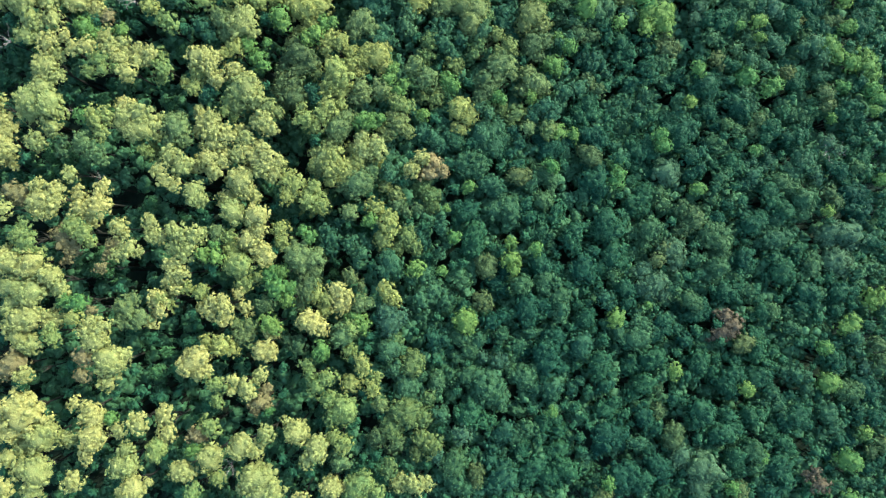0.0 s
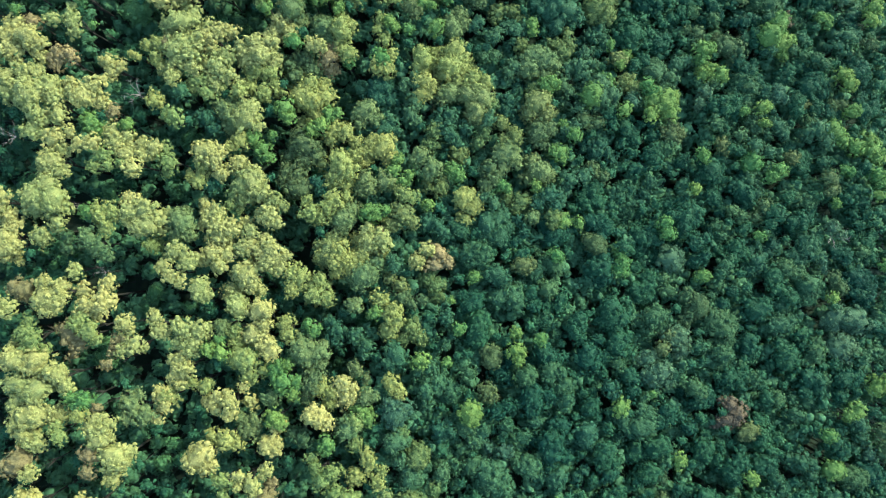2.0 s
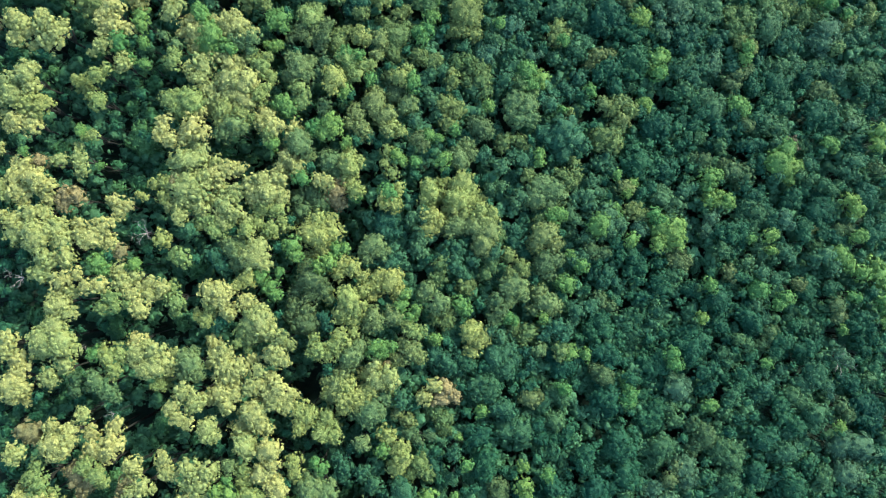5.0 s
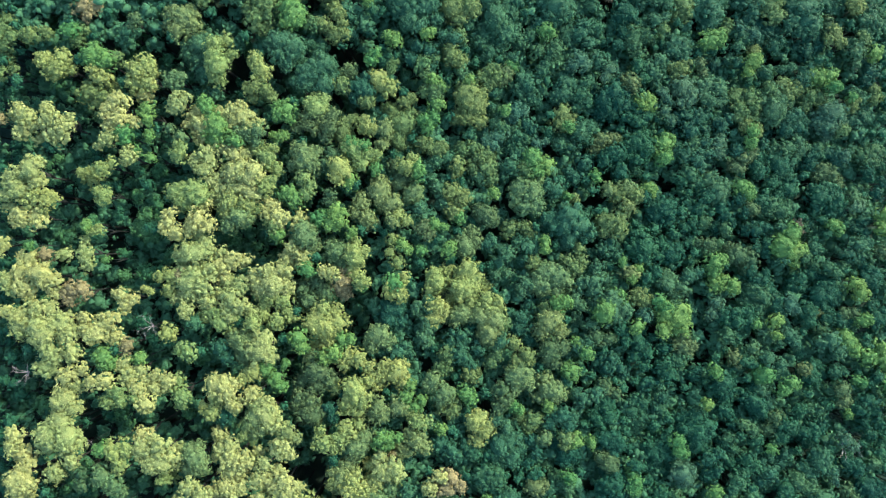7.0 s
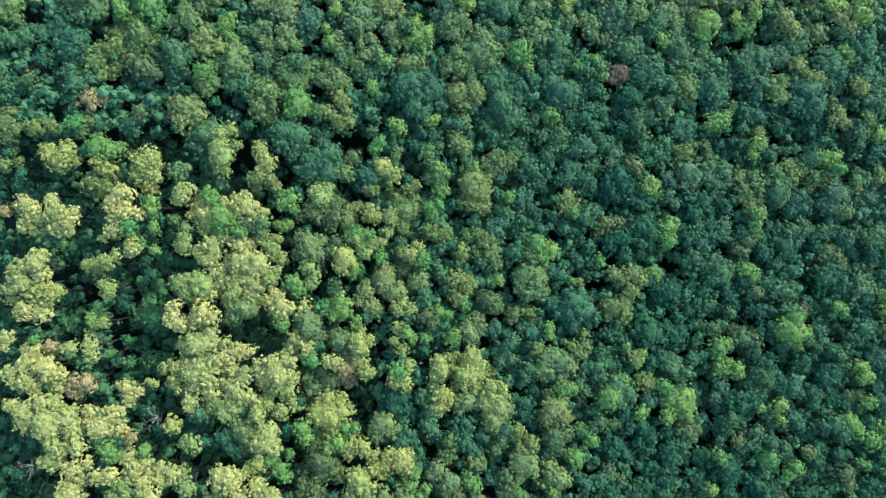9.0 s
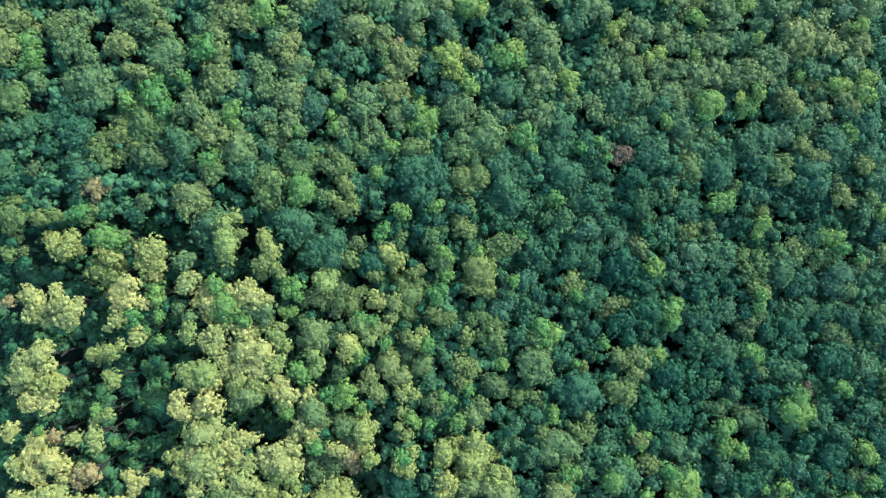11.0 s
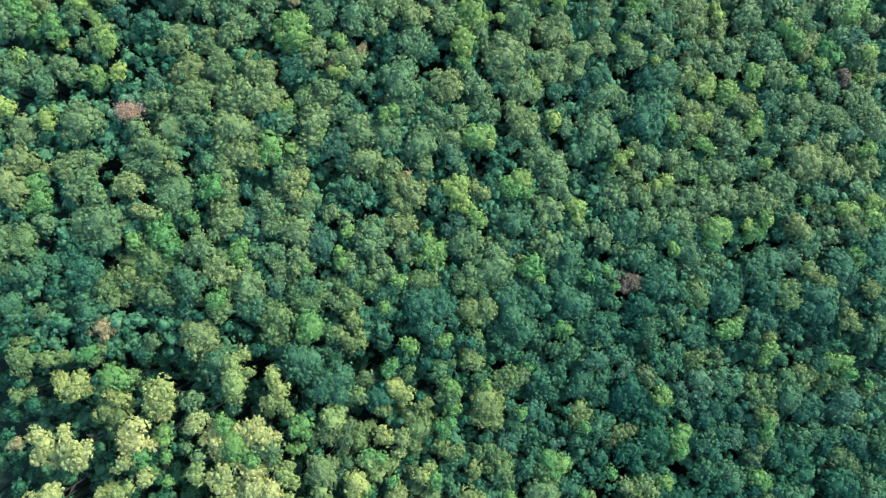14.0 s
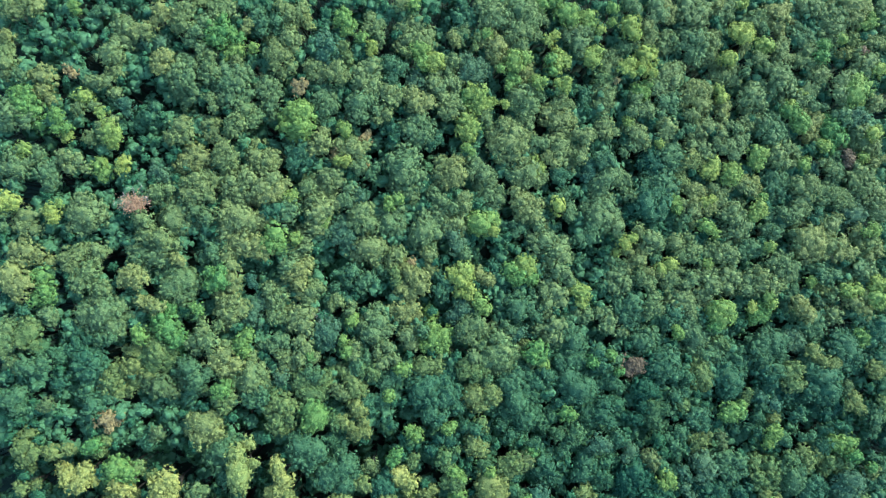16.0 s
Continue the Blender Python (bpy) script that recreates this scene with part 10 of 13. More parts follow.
grow(OAK, 6.4, -2.3, (0.3, -0.3, 1.9), (-0.6, 0.6, 1.2))
grow(OAK, 34.4, -1.1, (-0.5, -0.7, 1.4), (0.9, 1.2, 1.1))
grow(OAK, 39.2, 4.8, (0.9, 0.2, 1.8), (-0.1, -1.1, 1.3), (-1, -2, 1.3), (-0.5, 1.6, 1.6))
grow(OAK, -5.6, 6.2, (-1.3, 0.4, 1.2), (0, -0.5, 1), (1.7, 0, 1))
grow(OAK, 63.9, 8.2, (-0.5, 0.7, 1.5), (0.5, -0.7, 1.5))
grow(OAK, 12.1, 11.6, (0, 0, 1.8))
grow(OAK, -55.7, 15, (0, 0.8, 1.2), (0, -0.8, 1.2))
grow(OAK, 23.4, 15.1, (0.5, -0.2, 1.8), (-0.9, 0.3, 1.3))
grow(OAK, 51.4, 20.3, (0.4, 0.8, 1.5), (-0.6, -1, 1.3))
grow(OAK, -23.5, 24.4, (0.2, -1.2, 1.9), (0.6, 0.9, 1.7), (-1.5, 1.3, 1.5), (-1.9, 0.1, 1), (1.5, -0.8, 1.4))
grow(OAK, 62.9, 24.9, (-0.2, 0.8, 1.5), (0.2, -1.1, 1.3))
grow(OAK, 6.4, 25.3, (-0.1, 1.4, 1.6), (0.8, -0.4, 1.4), (-0.6, -1.3, 1.4))
grow(OAK, 23.8, 26.3, (-0.7, 0.3, 1.6), (1.1, -0.6, 1.3))
grow(OAK, 56.5, 29, (0, 0, 1.3))
grow(OAK, -22.4, 29.6, (-0.1, 0.5, 1.9), (1.6, -0.8, 1.7), (-2.2, -1.2, 1.2), (0.3, -1.7, 1.4), (-0.6, 2.2, 1.6))
grow(OAK, 45, 30.8, (0, 0, 1.5))
grow(OAK, 15, 32.3, (-0.6, 0.2, 1.8), (1.3, 0.7, 1.3), (-0.1, -1.6, 1.1))
grow(OAK, 36.8, 33.2, (-0.3, -0.5, 1.7), (-0.3, 1.3, 1.1), (1.1, -0.1, 1.1))
grow(OAK, 22.6, 34.4, (-0.7, 0, 1.6), (1.2, 0, 1.3))
grow(OAK, 59.3, 38, (0, 0, 1.3))
grow(OAK, 65, 38, (-0.8, 0, 1.3), (1.1, 0, 1.1))
grow(OAK, -22.8, 41.9, (0.4, 1.6, 1.7), (-0.8, -1, 1.7), (0.9, -1.8, 1.6), (-1.7, 0.8, 1.6), (1.7, 0.3, 1.4))
grow(OAK, 46.8, 47.4, (-0.9, 0.2, 1.9), (1.1, -0.3, 1.7), (0.6, -1.7, 1.3), (-1.8, 1.2, 1.3), (1.6, 0.7, 1.1))
grow(OAK, 71, 48.5, (0, 0, 1.3))
grow(OAK, 40.6, 49.7, (0.5, -0.2, 1.3), (-1, 0.3, 0.9))
grow(OAK, -5.5, 51.7, (-0.4, 0.6, 1.4), (0.5, -0.8, 1.2))
grow(OAK, 4, 54, (0, 0.1, 1.8), (0.9, -0.8, 1.3), (-1.3, 1, 1.1))
grow(OAK, 48.6, 55.6, (0, 0, 1.3))
grow(OAK, -20.1, 56.7, (0.2, 0.4, 1.2), (-0.2, -0.5, 1.1))
grow(OAK, -9.8, 60.6, (0.4, -0.8, 1.8), (-0.5, 1, 1.6))
grow(OAK, 62.7, 60.9, (-0.6, 0.9, 1.9), (0.3, 0, 1.7), (1.8, -1.4, 1.5), (-1.6, 0, 1.3))
grow(OAK, -20.6, 62.8, (0.6, 0.9, 1.4), (-0.6, -0.9, 1.4))
grow(OAK, 47.4, 63.6, (-1.1, -0.9, 1.5), (-0.1, 0.1, 1.1), (1.4, 1.1, 1.3))
grow(OAK, 23.9, 66.3, (-0.3, 0.2, 1.7), (-1.2, -1.1, 1.3), (1.7, 0.7, 1.3))
grow(OAK, -20.4, 67.9, (0, -0.3, 1.4), (-0.5, -1.6, 1.2), (0.4, 1.5, 1.4))
grow(OAK, -24.1, 68.4, (0.2, 0.5, 1.4), (0.6, -0.4, 1.1), (-1.5, -0.8, 0.9))
grow(OAK, 28, 76.1, (0.1, 0.2, 1.5), (0.5, -0.8, 1.1), (-0.9, 0.6, 0.9))
grow(OAK, 7.1, 76.5, (0.2, 0.3, 1.5), (-0.3, -0.6, 1.1))
grow(OAK, 40.4, 79, (-0.2, 0.6, 1.1), (0.3, -0.8, 0.9))
grow(OAK, -49.2, 82.9, (0.2, 0.4, 1.2), (-0.2, -0.5, 1))
grow(OAK, 62.8, 87.2, (0, -0.3, 1.3), (0, 0.6, 1))
grow(OAK, -64.8, 87.8, (0, 0, 1.3))
grow(OAK, -22.2, 88.7, (0.4, -0.4, 1.2), (-0.4, 0.4, 1.2))
grow(OAK, -42.6, 89.2, (-0.3, 0.1, 1.2), (0.5, -0.3, 0.9))
grow(OAK, -48.5, 90.3, (-0.1, -0.1, 1.7), (-2.2, 0.7, 1.7), (1.1, -1, 1.2), (-1.3, -1, 1), (2.7, 0.3, 1.5))
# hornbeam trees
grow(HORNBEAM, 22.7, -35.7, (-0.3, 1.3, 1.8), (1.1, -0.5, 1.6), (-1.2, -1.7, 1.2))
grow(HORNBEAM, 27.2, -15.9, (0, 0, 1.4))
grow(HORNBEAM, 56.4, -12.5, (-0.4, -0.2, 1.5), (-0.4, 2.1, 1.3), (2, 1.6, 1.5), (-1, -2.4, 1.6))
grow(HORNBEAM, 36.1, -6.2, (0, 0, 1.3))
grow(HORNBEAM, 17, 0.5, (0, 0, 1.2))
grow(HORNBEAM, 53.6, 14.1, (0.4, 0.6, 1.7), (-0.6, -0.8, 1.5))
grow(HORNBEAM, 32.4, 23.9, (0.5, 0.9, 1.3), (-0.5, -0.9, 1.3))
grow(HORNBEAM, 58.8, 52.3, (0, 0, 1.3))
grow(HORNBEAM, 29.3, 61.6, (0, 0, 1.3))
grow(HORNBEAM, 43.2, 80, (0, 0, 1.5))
# linden trees
grow(LINDEN, 64, -39, (0, 0, 1.3))
grow(LINDEN, 45, -37.3, (0, 0, 1.2))
grow(LINDEN, 25.2, -35.9, (0, 0, 1.2))
grow(LINDEN, 64.2, -33.7, (0, 0, 1.8))
grow(LINDEN, 50.2, -33, (0, 0, 1.3))
grow(LINDEN, -36.4, -29.4, (0, 0, 1.3))
grow(LINDEN, 67.6, -29.4, (0, 0, 1.2))
grow(LINDEN, 16.7, -24.8, (0, 0, 1))
grow(LINDEN, -47.9, -24.3, (0, 0, 1.1))
grow(LINDEN, -25.5, -23.8, (0, 0, 0.7))
grow(LINDEN, 47.7, -21.9, (0, 0, 1.3))
grow(LINDEN, 61.8, -21.7, (0, 0, 1.8))
grow(LINDEN, 36.2, -19.1, (0, 0, 1.3))
grow(LINDEN, 60.6, -15.8, (0, 0, 1.3))
grow(LINDEN, -18.1, -15.2, (0, 0, 1.6))
grow(LINDEN, 65.1, -12.2, (0.4, 0.4, 1.6), (-0.6, -0.5, 1.3))
grow(LINDEN, -25.3, -11.2, (-0.3, 0.3, 1.5), (0.5, -0.5, 1.2))
grow(LINDEN, 3.6, -11.2, (0, 0, 1.9))
grow(LINDEN, 27.2, -11, (0, 0, 1.6))
grow(LINDEN, -12.7, -10.8, (0.4, -0.6, 1.5), (-0.4, 0.6, 1.5))
grow(LINDEN, 32.3, -8.9, (0, 0, 0.7))
grow(LINDEN, 70.1, -7.9, (0.7, 0.2, 1.7), (-0.7, -0.2, 1.7))
grow(LINDEN, -52.6, -7.7, (0, 0, 1.5))
grow(LINDEN, -23.2, -7.5, (0, 0, 1.2))
grow(LINDEN, -54.5, -7.3, (0, 0, 1.1))
grow(LINDEN, -24.7, -5.3, (-0.2, -0.5, 1.7), (-1.1, 1.2, 1.4), (1.8, -0.5, 1.2))
grow(LINDEN, -0.3, -3.4, (0, 0, 1))
grow(LINDEN, -24.1, -3.3, (0, 0, 1.2))
grow(LINDEN, -4.2, -2.9, (0, 0, 1.5))
grow(LINDEN, 10.8, -2.2, (-0.2, 0.5, 1.6), (0.3, -0.8, 1.2))
grow(LINDEN, -34.2, -1, (0.7, -0.2, 1.3), (-0.9, 0.2, 1.2))
grow(LINDEN, 14.2, 0.1, (0, 0, 1.2))
grow(LINDEN, -34, 0.5, (0, 0, 1))
grow(LINDEN, 10.7, 1, (0, 0, 1.1))
grow(LINDEN, 1.8, 1.8, (0, 0, 1.2))
grow(LINDEN, -20.5, 2.2, (0.5, -0.4, 1.2), (-0.7, 0.5, 1))
grow(LINDEN, -11.1, 4.4, (0, 0, 1.2))
grow(LINDEN, 62.4, 6.1, (0, 0, 1.1))
grow(LINDEN, 0.5, 6.2, (0, 0, 0.7))
grow(LINDEN, 3.9, 9.6, (0, 0, 1.2))
grow(LINDEN, 41.1, 9.7, (0, 0, 1.3))
grow(LINDEN, 72.2, 11.3, (0, 0, 1.3))
grow(LINDEN, 27.7, 11.5, (-0.1, -0.6, 1.4), (0.4, 0.3, 1.1), (-0.2, 1.1, 0.9))
grow(LINDEN, 17.1, 13.1, (0, 0, 1.3))
grow(LINDEN, 27.7, 13.6, (0, 0, 1.3))
grow(LINDEN, 50.7, 16.1, (0, 0, 1.1))
grow(LINDEN, 34.9, 17.3, (-0.2, 0.7, 1.3), (0.2, -0.7, 1.3))
grow(LINDEN, 20.7, 18.1, (0, 0, 1.1))
grow(LINDEN, 18, 18.6, (0, 0, 1.4))
grow(LINDEN, -52.6, 19.5, (0, 0, 1.3))
grow(LINDEN, -11.6, 19.5, (-0.6, 0.2, 1.6), (0.7, -0.2, 1.4))
grow(LINDEN, -9.6, 20.1, (0, 0, 0.9))
grow(LINDEN, -3.1, 20.9, (0, 0, 1.1))
grow(LINDEN, 64, 21.6, (0, 0, 0.9))
grow(LINDEN, 70.8, 22.9, (0, 0, 1.1))
grow(LINDEN, 8.8, 23.8, (-0.4, 0.2, 1.1), (0.5, -0.3, 0.9))
grow(LINDEN, 40, 23.9, (0, 0, 1.1))
grow(LINDEN, 13.9, 24, (0, 0, 1.1))
grow(LINDEN, -6.6, 24.8, (-0.4, -0.4, 1.2), (0.5, 0.5, 1.1))
grow(LINDEN, 71, 25.5, (-0.5, 0.7, 1.5), (0.5, -0.7, 1.5))
grow(LINDEN, 1.3, 25.9, (-0.2, 0.3, 1.5), (0.4, -0.6, 1.1))
grow(LINDEN, -8.4, 26.2, (0, 0, 1.2))
grow(LINDEN, 53.6, 26.3, (0.4, 0.4, 1.5), (-0.6, -0.5, 1.3))
grow(LINDEN, 66.2, 26.9, (0.4, -0.2, 1.1), (-0.6, 0.3, 0.9))
grow(LINDEN, -4.9, 27.5, (0, 0, 0.9))
grow(LINDEN, -7.9, 27.9, (0, 0, 1.1))
grow(LINDEN, 49.7, 28.5, (0, 0, 1.9))
grow(LINDEN, -28, 28.6, (-0.4, 0.6, 1.4), (0.5, -0.7, 1.2))
grow(LINDEN, 41.1, 29, (0, 0, 1.3))
grow(LINDEN, 17.5, 29.3, (0.1, 0.1, 1.4), (0.6, -0.8, 0.9), (-0.8, 0.5, 0.9))
grow(LINDEN, 70.6, 30.7, (0.1, -0.3, 1.7), (-0.3, 1.2, 1.5), (1.1, -1.2, 1.5), (-1.8, 0.7, 1.1))
grow(LINDEN, -29.7, 30.9, (0, 0, 1.5))
grow(LINDEN, 67.3, 30.9, (0, 0, 1.5))
grow(LINDEN, -26.8, 31.3, (0, 0, 0.9))
grow(LINDEN, 20, 32.1, (0, 0, 1.3))
grow(LINDEN, -52.7, 32.5, (-0.3, 0.4, 1.7), (0.6, -0.8, 1.2))
grow(LINDEN, -48, 32.5, (0, 0, 1.2))
grow(LINDEN, -20.1, 32.5, (0.6, 0.2, 1.4), (-0.7, -0.3, 1.2))
grow(LINDEN, 64.6, 32.9, (-0.6, 0.4, 1.9), (0.8, -0.5, 1.7))
grow(LINDEN, 18.6, 33.9, (0, 0, 1.1))
grow(LINDEN, 51.9, 34.6, (0, 0, 0.9))
grow(LINDEN, -24.5, 34.8, (-0.2, 0.5, 1.6), (0.3, -0.8, 1.2))
grow(LINDEN, -17.9, 34.9, (-0.5, 0, 1.4), (0.8, 0, 1))
grow(LINDEN, 32.7, 35.9, (0, 0, 1.5))
grow(LINDEN, 28.4, 36.3, (0, 0, 1.3))
grow(LINDEN, 48.5, 36.5, (0, 0, 0.9))
grow(LINDEN, 51.5, 37, (0, 0, 1.3))
grow(LINDEN, 67.5, 37.1, (-0.4, -0.1, 1.3), (0.6, 0.1, 1.1))
grow(LINDEN, 34.9, 37.5, (0.7, 0.3, 2), (-1.2, 0.3, 2), (1.1, -1.1, 1.5))
grow(LINDEN, 23.3, 38.6, (0, 0, 2))
grow(LINDEN, 32.7, 39.9, (0.5, -0.5, 1.3), (-0.5, 0.5, 1.3))
grow(LINDEN, 16, 40.2, (-0.6, -0.2, 1.5), (0.8, 0.2, 1.3))
grow(LINDEN, 25.6, 40.9, (0, 0, 1.6))
grow(LINDEN, 66.4, 42.1, (0.4, -0.6, 1.5), (-0.5, 0.8, 1.3))
grow(LINDEN, 45, 42.7, (-0.2, 0.3, 1.3), (0.3, -0.6, 0.9))
grow(LINDEN, -15.5, 43.1, (0, 0, 1.1))
grow(LINDEN, 42.6, 43.2, (-0.6, -0.2, 1.5), (0.8, 0.3, 1.3))
grow(LINDEN, -10.3, 43.4, (0, 0, 1.6))
grow(LINDEN, 28.1, 44, (0, 0, 1.1))
grow(LINDEN, 29, 45.4, (0, 0, 1.1))
grow(LINDEN, -23.6, 45.7, (0, 0, 1.4))
grow(LINDEN, 42.1, 46.4, (-0.1, 0.3, 1.5), (-0.6, -1, 1.3), (0.9, 0.8, 1.1))
grow(LINDEN, 26.2, 46.8, (0, 0, 0.9))
grow(LINDEN, -52.6, 47.2, (0, 0, 0.7))
grow(LINDEN, 56.1, 48.2, (-0.4, 0.4, 1.9), (1.1, 0.4, 1.1), (0, -1.5, 1.1))
grow(LINDEN, -6.3, 48.7, (0, 0, 1.1))
grow(LINDEN, -1.9, 48.7, (0, 0, 1.4))
grow(LINDEN, 53.3, 49, (0, 0, 2.1))
grow(LINDEN, -63.4, 49.3, (0, 0, 0.8))
grow(LINDEN, -8.7, 49.3, (-0.3, 0.3, 1.2), (0.6, -0.6, 0.9))
grow(LINDEN, 13.6, 49.5, (0, 0.5, 1.2), (0, -0.9, 0.9))
grow(LINDEN, 54.8, 50.9, (0, 0, 1.9))
grow(LINDEN, -27.9, 51, (0, 0, 1.2))
grow(LINDEN, -16.8, 51.4, (0, 0, 1.1))
grow(LINDEN, -55.1, 52.4, (0, 0, 1))
grow(LINDEN, 63.2, 52.4, (-0.4, 0.4, 1.3), (0.6, -0.5, 1.1))
grow(LINDEN, -3.6, 52.6, (-0.5, 0.2, 1.2), (0.9, -0.3, 0.9))
grow(LINDEN, -19.2, 53.3, (0.2, 0.8, 1.6), (-0.7, -0.6, 1.4), (0.6, -0.5, 1.2))
grow(LINDEN, 71, 53.3, (0.3, 1, 1.5), (-0.3, -1, 1.5))
grow(LINDEN, -21.6, 53.6, (0, 0, 1.6))
grow(LINDEN, -0.1, 53.6, (0, 0, 1.1))
grow(LINDEN, -26.1, 56.7, (-0.6, 0.4, 1.7), (0.7, -0.5, 1.6))
grow(LINDEN, 17.4, 57.3, (0, 0, 0.9))
grow(LINDEN, 5.4, 57.7, (0, 0, 1.1))
grow(LINDEN, 31.3, 58.5, (-0.2, 0.3, 1.3), (0.3, -0.6, 0.9))
grow(LINDEN, 47.5, 58.6, (-0.4, 0.4, 1.7), (0.6, -0.6, 1.3))
grow(LINDEN, -17.3, 59.8, (0, 0, 1.6))
grow(LINDEN, 22.1, 60.6, (0, 0, 1.2))
grow(LINDEN, -13, 61.1, (0, 0, 1.1))
grow(LINDEN, -6.8, 61.2, (0, 0, 1.6))
grow(LINDEN, 11.8, 62.4, (-0.4, 0.8, 1.8), (0.5, -1, 1.6))
grow(LINDEN, 13.7, 62.4, (0, 0, 1.5))
grow(LINDEN, -46.3, 62.5, (0, 0, 0.9))
grow(LINDEN, 33.6, 63.5, (0, 0, 1.3))
grow(LINDEN, -48.8, 63.7, (0, 0, 0.9))
grow(LINDEN, -16.2, 64.9, (-0.8, 0, 1.4), (1, 0, 1.2))
grow(LINDEN, -34, 65.2, (0, 0, 1.2))
grow(LINDEN, 33.7, 65.6, (0, 0.9, 1.7), (0.4, -1.1, 1.3), (-1.1, -1.1, 1.3), (1.4, 1.4, 0.9))
grow(LINDEN, -50.5, 65.8, (0, 0, 1.7))
grow(LINDEN, -46.8, 65.8, (0, 0, 1))
grow(LINDEN, -28, 66.2, (-0.1, -0.2, 1), (0.7, 0.2, 0.9), (-0.9, 0.2, 0.7))
grow(LINDEN, -37.1, 67.1, (-0.2, 0.2, 1.9), (1.4, -1.1, 1.7), (-0.7, 2, 1.7), (-0.6, -1.5, 1.6))
grow(LINDEN, 48.4, 67.3, (0, 0.9, 1.3), (0, -0.9, 1.3))
grow(LINDEN, 17.5, 68.5, (0, 0, 1.1))
grow(LINDEN, -47.1, 69, (-0.2, 0.6, 1.4), (0.2, -0.7, 1.2))
grow(LINDEN, -5, 69, (0, -0.7, 1.3), (0.9, 0.7, 1.1), (-0.9, 0.2, 1.1))
grow(LINDEN, -27.2, 69.8, (0.3, 0.5, 1.4), (-0.5, -0.4, 1.2), (0.8, -0.9, 1), (-0.9, 0.9, 0.9))
grow(LINDEN, -38.6, 70.4, (0, 0, 1.6))
grow(LINDEN, 7.2, 70.9, (0, 0, 1.1))
grow(LINDEN, -3.7, 71.9, (0, 0, 1.4))
grow(LINDEN, 30.6, 72.8, (0.3, 0.2, 1.5), (-0.6, -0.3, 1.1))
grow(LINDEN, 66, 74.3, (0, 0, 1))
grow(LINDEN, -3.8, 75.1, (-0.3, 0.3, 1.4), (0.6, -0.6, 1.1))
grow(LINDEN, 1.3, 75.4, (0, 0, 1.1))
grow(LINDEN, 63.1, 76.2, (0, 0, 1.3))
grow(LINDEN, -54.4, 77.4, (-0.7, 0.3, 2), (1, -0.5, 1.7))
grow(LINDEN, 61.5, 77.8, (-0.4, -0.1, 1.5), (1.1, 0.3, 1.3), (-1.4, 0.3, 1.3), (1.1, -0.6, 1.2))
grow(LINDEN, 8.2, 78.1, (0, 0, 1.3))
grow(LINDEN, -13.7, 78.7, (0.2, 0.4, 1.2), (-0.3, -0.5, 1.1))
grow(LINDEN, 48.9, 79.9, (-0.2, 0.2, 1.3), (0.8, 0.6, 1.1), (-0.7, -1.3, 1))
grow(LINDEN, -58.3, 81.5, (0, 0, 1.4))
grow(LINDEN, -10.8, 81.9, (0.4, -0.2, 1.3), (-0.5, 0.3, 1.1))
grow(LINDEN, 70.8, 82, (0, 0, 1.4))
grow(LINDEN, -5.1, 82.8, (-0.4, -0.2, 1.1), (0.5, 0.3, 0.9))
grow(LINDEN, 42.3, 83.8, (-0.5, 0.1, 1.7), (0.9, 0.1, 1.3), (-1.1, -0.9, 1.1), (1.4, 1, 0.9))
grow(LINDEN, 14.2, 84, (-0.3, 0.2, 1.5), (0.6, -0.3, 1.1))
grow(LINDEN, -26.2, 85, (0.6, -0.3, 1.8), (-0.3, 1, 1.6), (-0.7, -1.2, 1.2))
grow(LINDEN, -14.4, 87.9, (0, 0, 1.1))
grow(LINDEN, -39.4, 89.6, (-0.2, -0.2, 1.7), (0.6, 0.6, 1))
grow(LINDEN, 22.7, 90.8, (0, 0, 0.9))
grow(LINDEN, -12.4, 92.2, (0, 0, 1.3))
grow(LINDEN, 10.1, 92.4, (0, 0, 1.3))
grow(LINDEN, 18.6, 92.5, (0, 0, 1.3))
grow(LINDEN, 21.3, 93.6, (0, 0, 1.1))
grow(LINDEN, 8.8, 94, (0.2, 0.6, 1.5), (-0.7, -0.3, 1.3), (0.7, -0.7, 1.1))
grow(LINDEN, -26.7, 94.2, (0, 0, 1.1))
grow(LINDEN, -21.1, 95, (0, 0, 1.4))
grow(LINDEN, 65.4, 95.8, (0.5, -0.2, 1.2), (-0.5, 0.7, 1.2), (0, -1.2, 0.8))
grow(LINDEN, -36.6, 96.6, (0.2, 0.3, 1.2), (-0.7, -0.5, 1.2), (0.6, 1.2, 1), (0.2, -1.4, 0.9))
grow(LINDEN, -21.6, 96.8, (0, 0, 0.9))
grow(LINDEN, -7.5, 96.9, (0, -0.2, 1.6), (1.3, 0.2, 1.4), (0.9, -1.6, 1.4), (-0.5, 1.1, 1.3), (-1.3, -1.6, 1.1), (2.2, 0.6, 0.9), (1.8, -2.5, 0.9), (-2.7, -0.2, 1.3), (-0.9, 3.4, 1.3))
grow(LINDEN, 32.8, 97.1, (0.2, -0.4, 1.1), (-0.3, 0.6, 0.9))
grow(LINDEN, 39.4, 98.1, (0, 0, 1.3))
grow(LINDEN, -51.3, 98.3, (0, 0, 1.4))
grow(LINDEN, -47.6, 98.9, (0.3, -0.2, 1.7), (1.2, -1.9, 1.5), (-0.9, 1.1, 1.5), (-0.1, 2.8, 1.4), (1.2, -3.7, 1.2), (-2.1, 1.9, 1.2))
grow(LINDEN, -20.3, 99.9, (0, 0, 1.2))
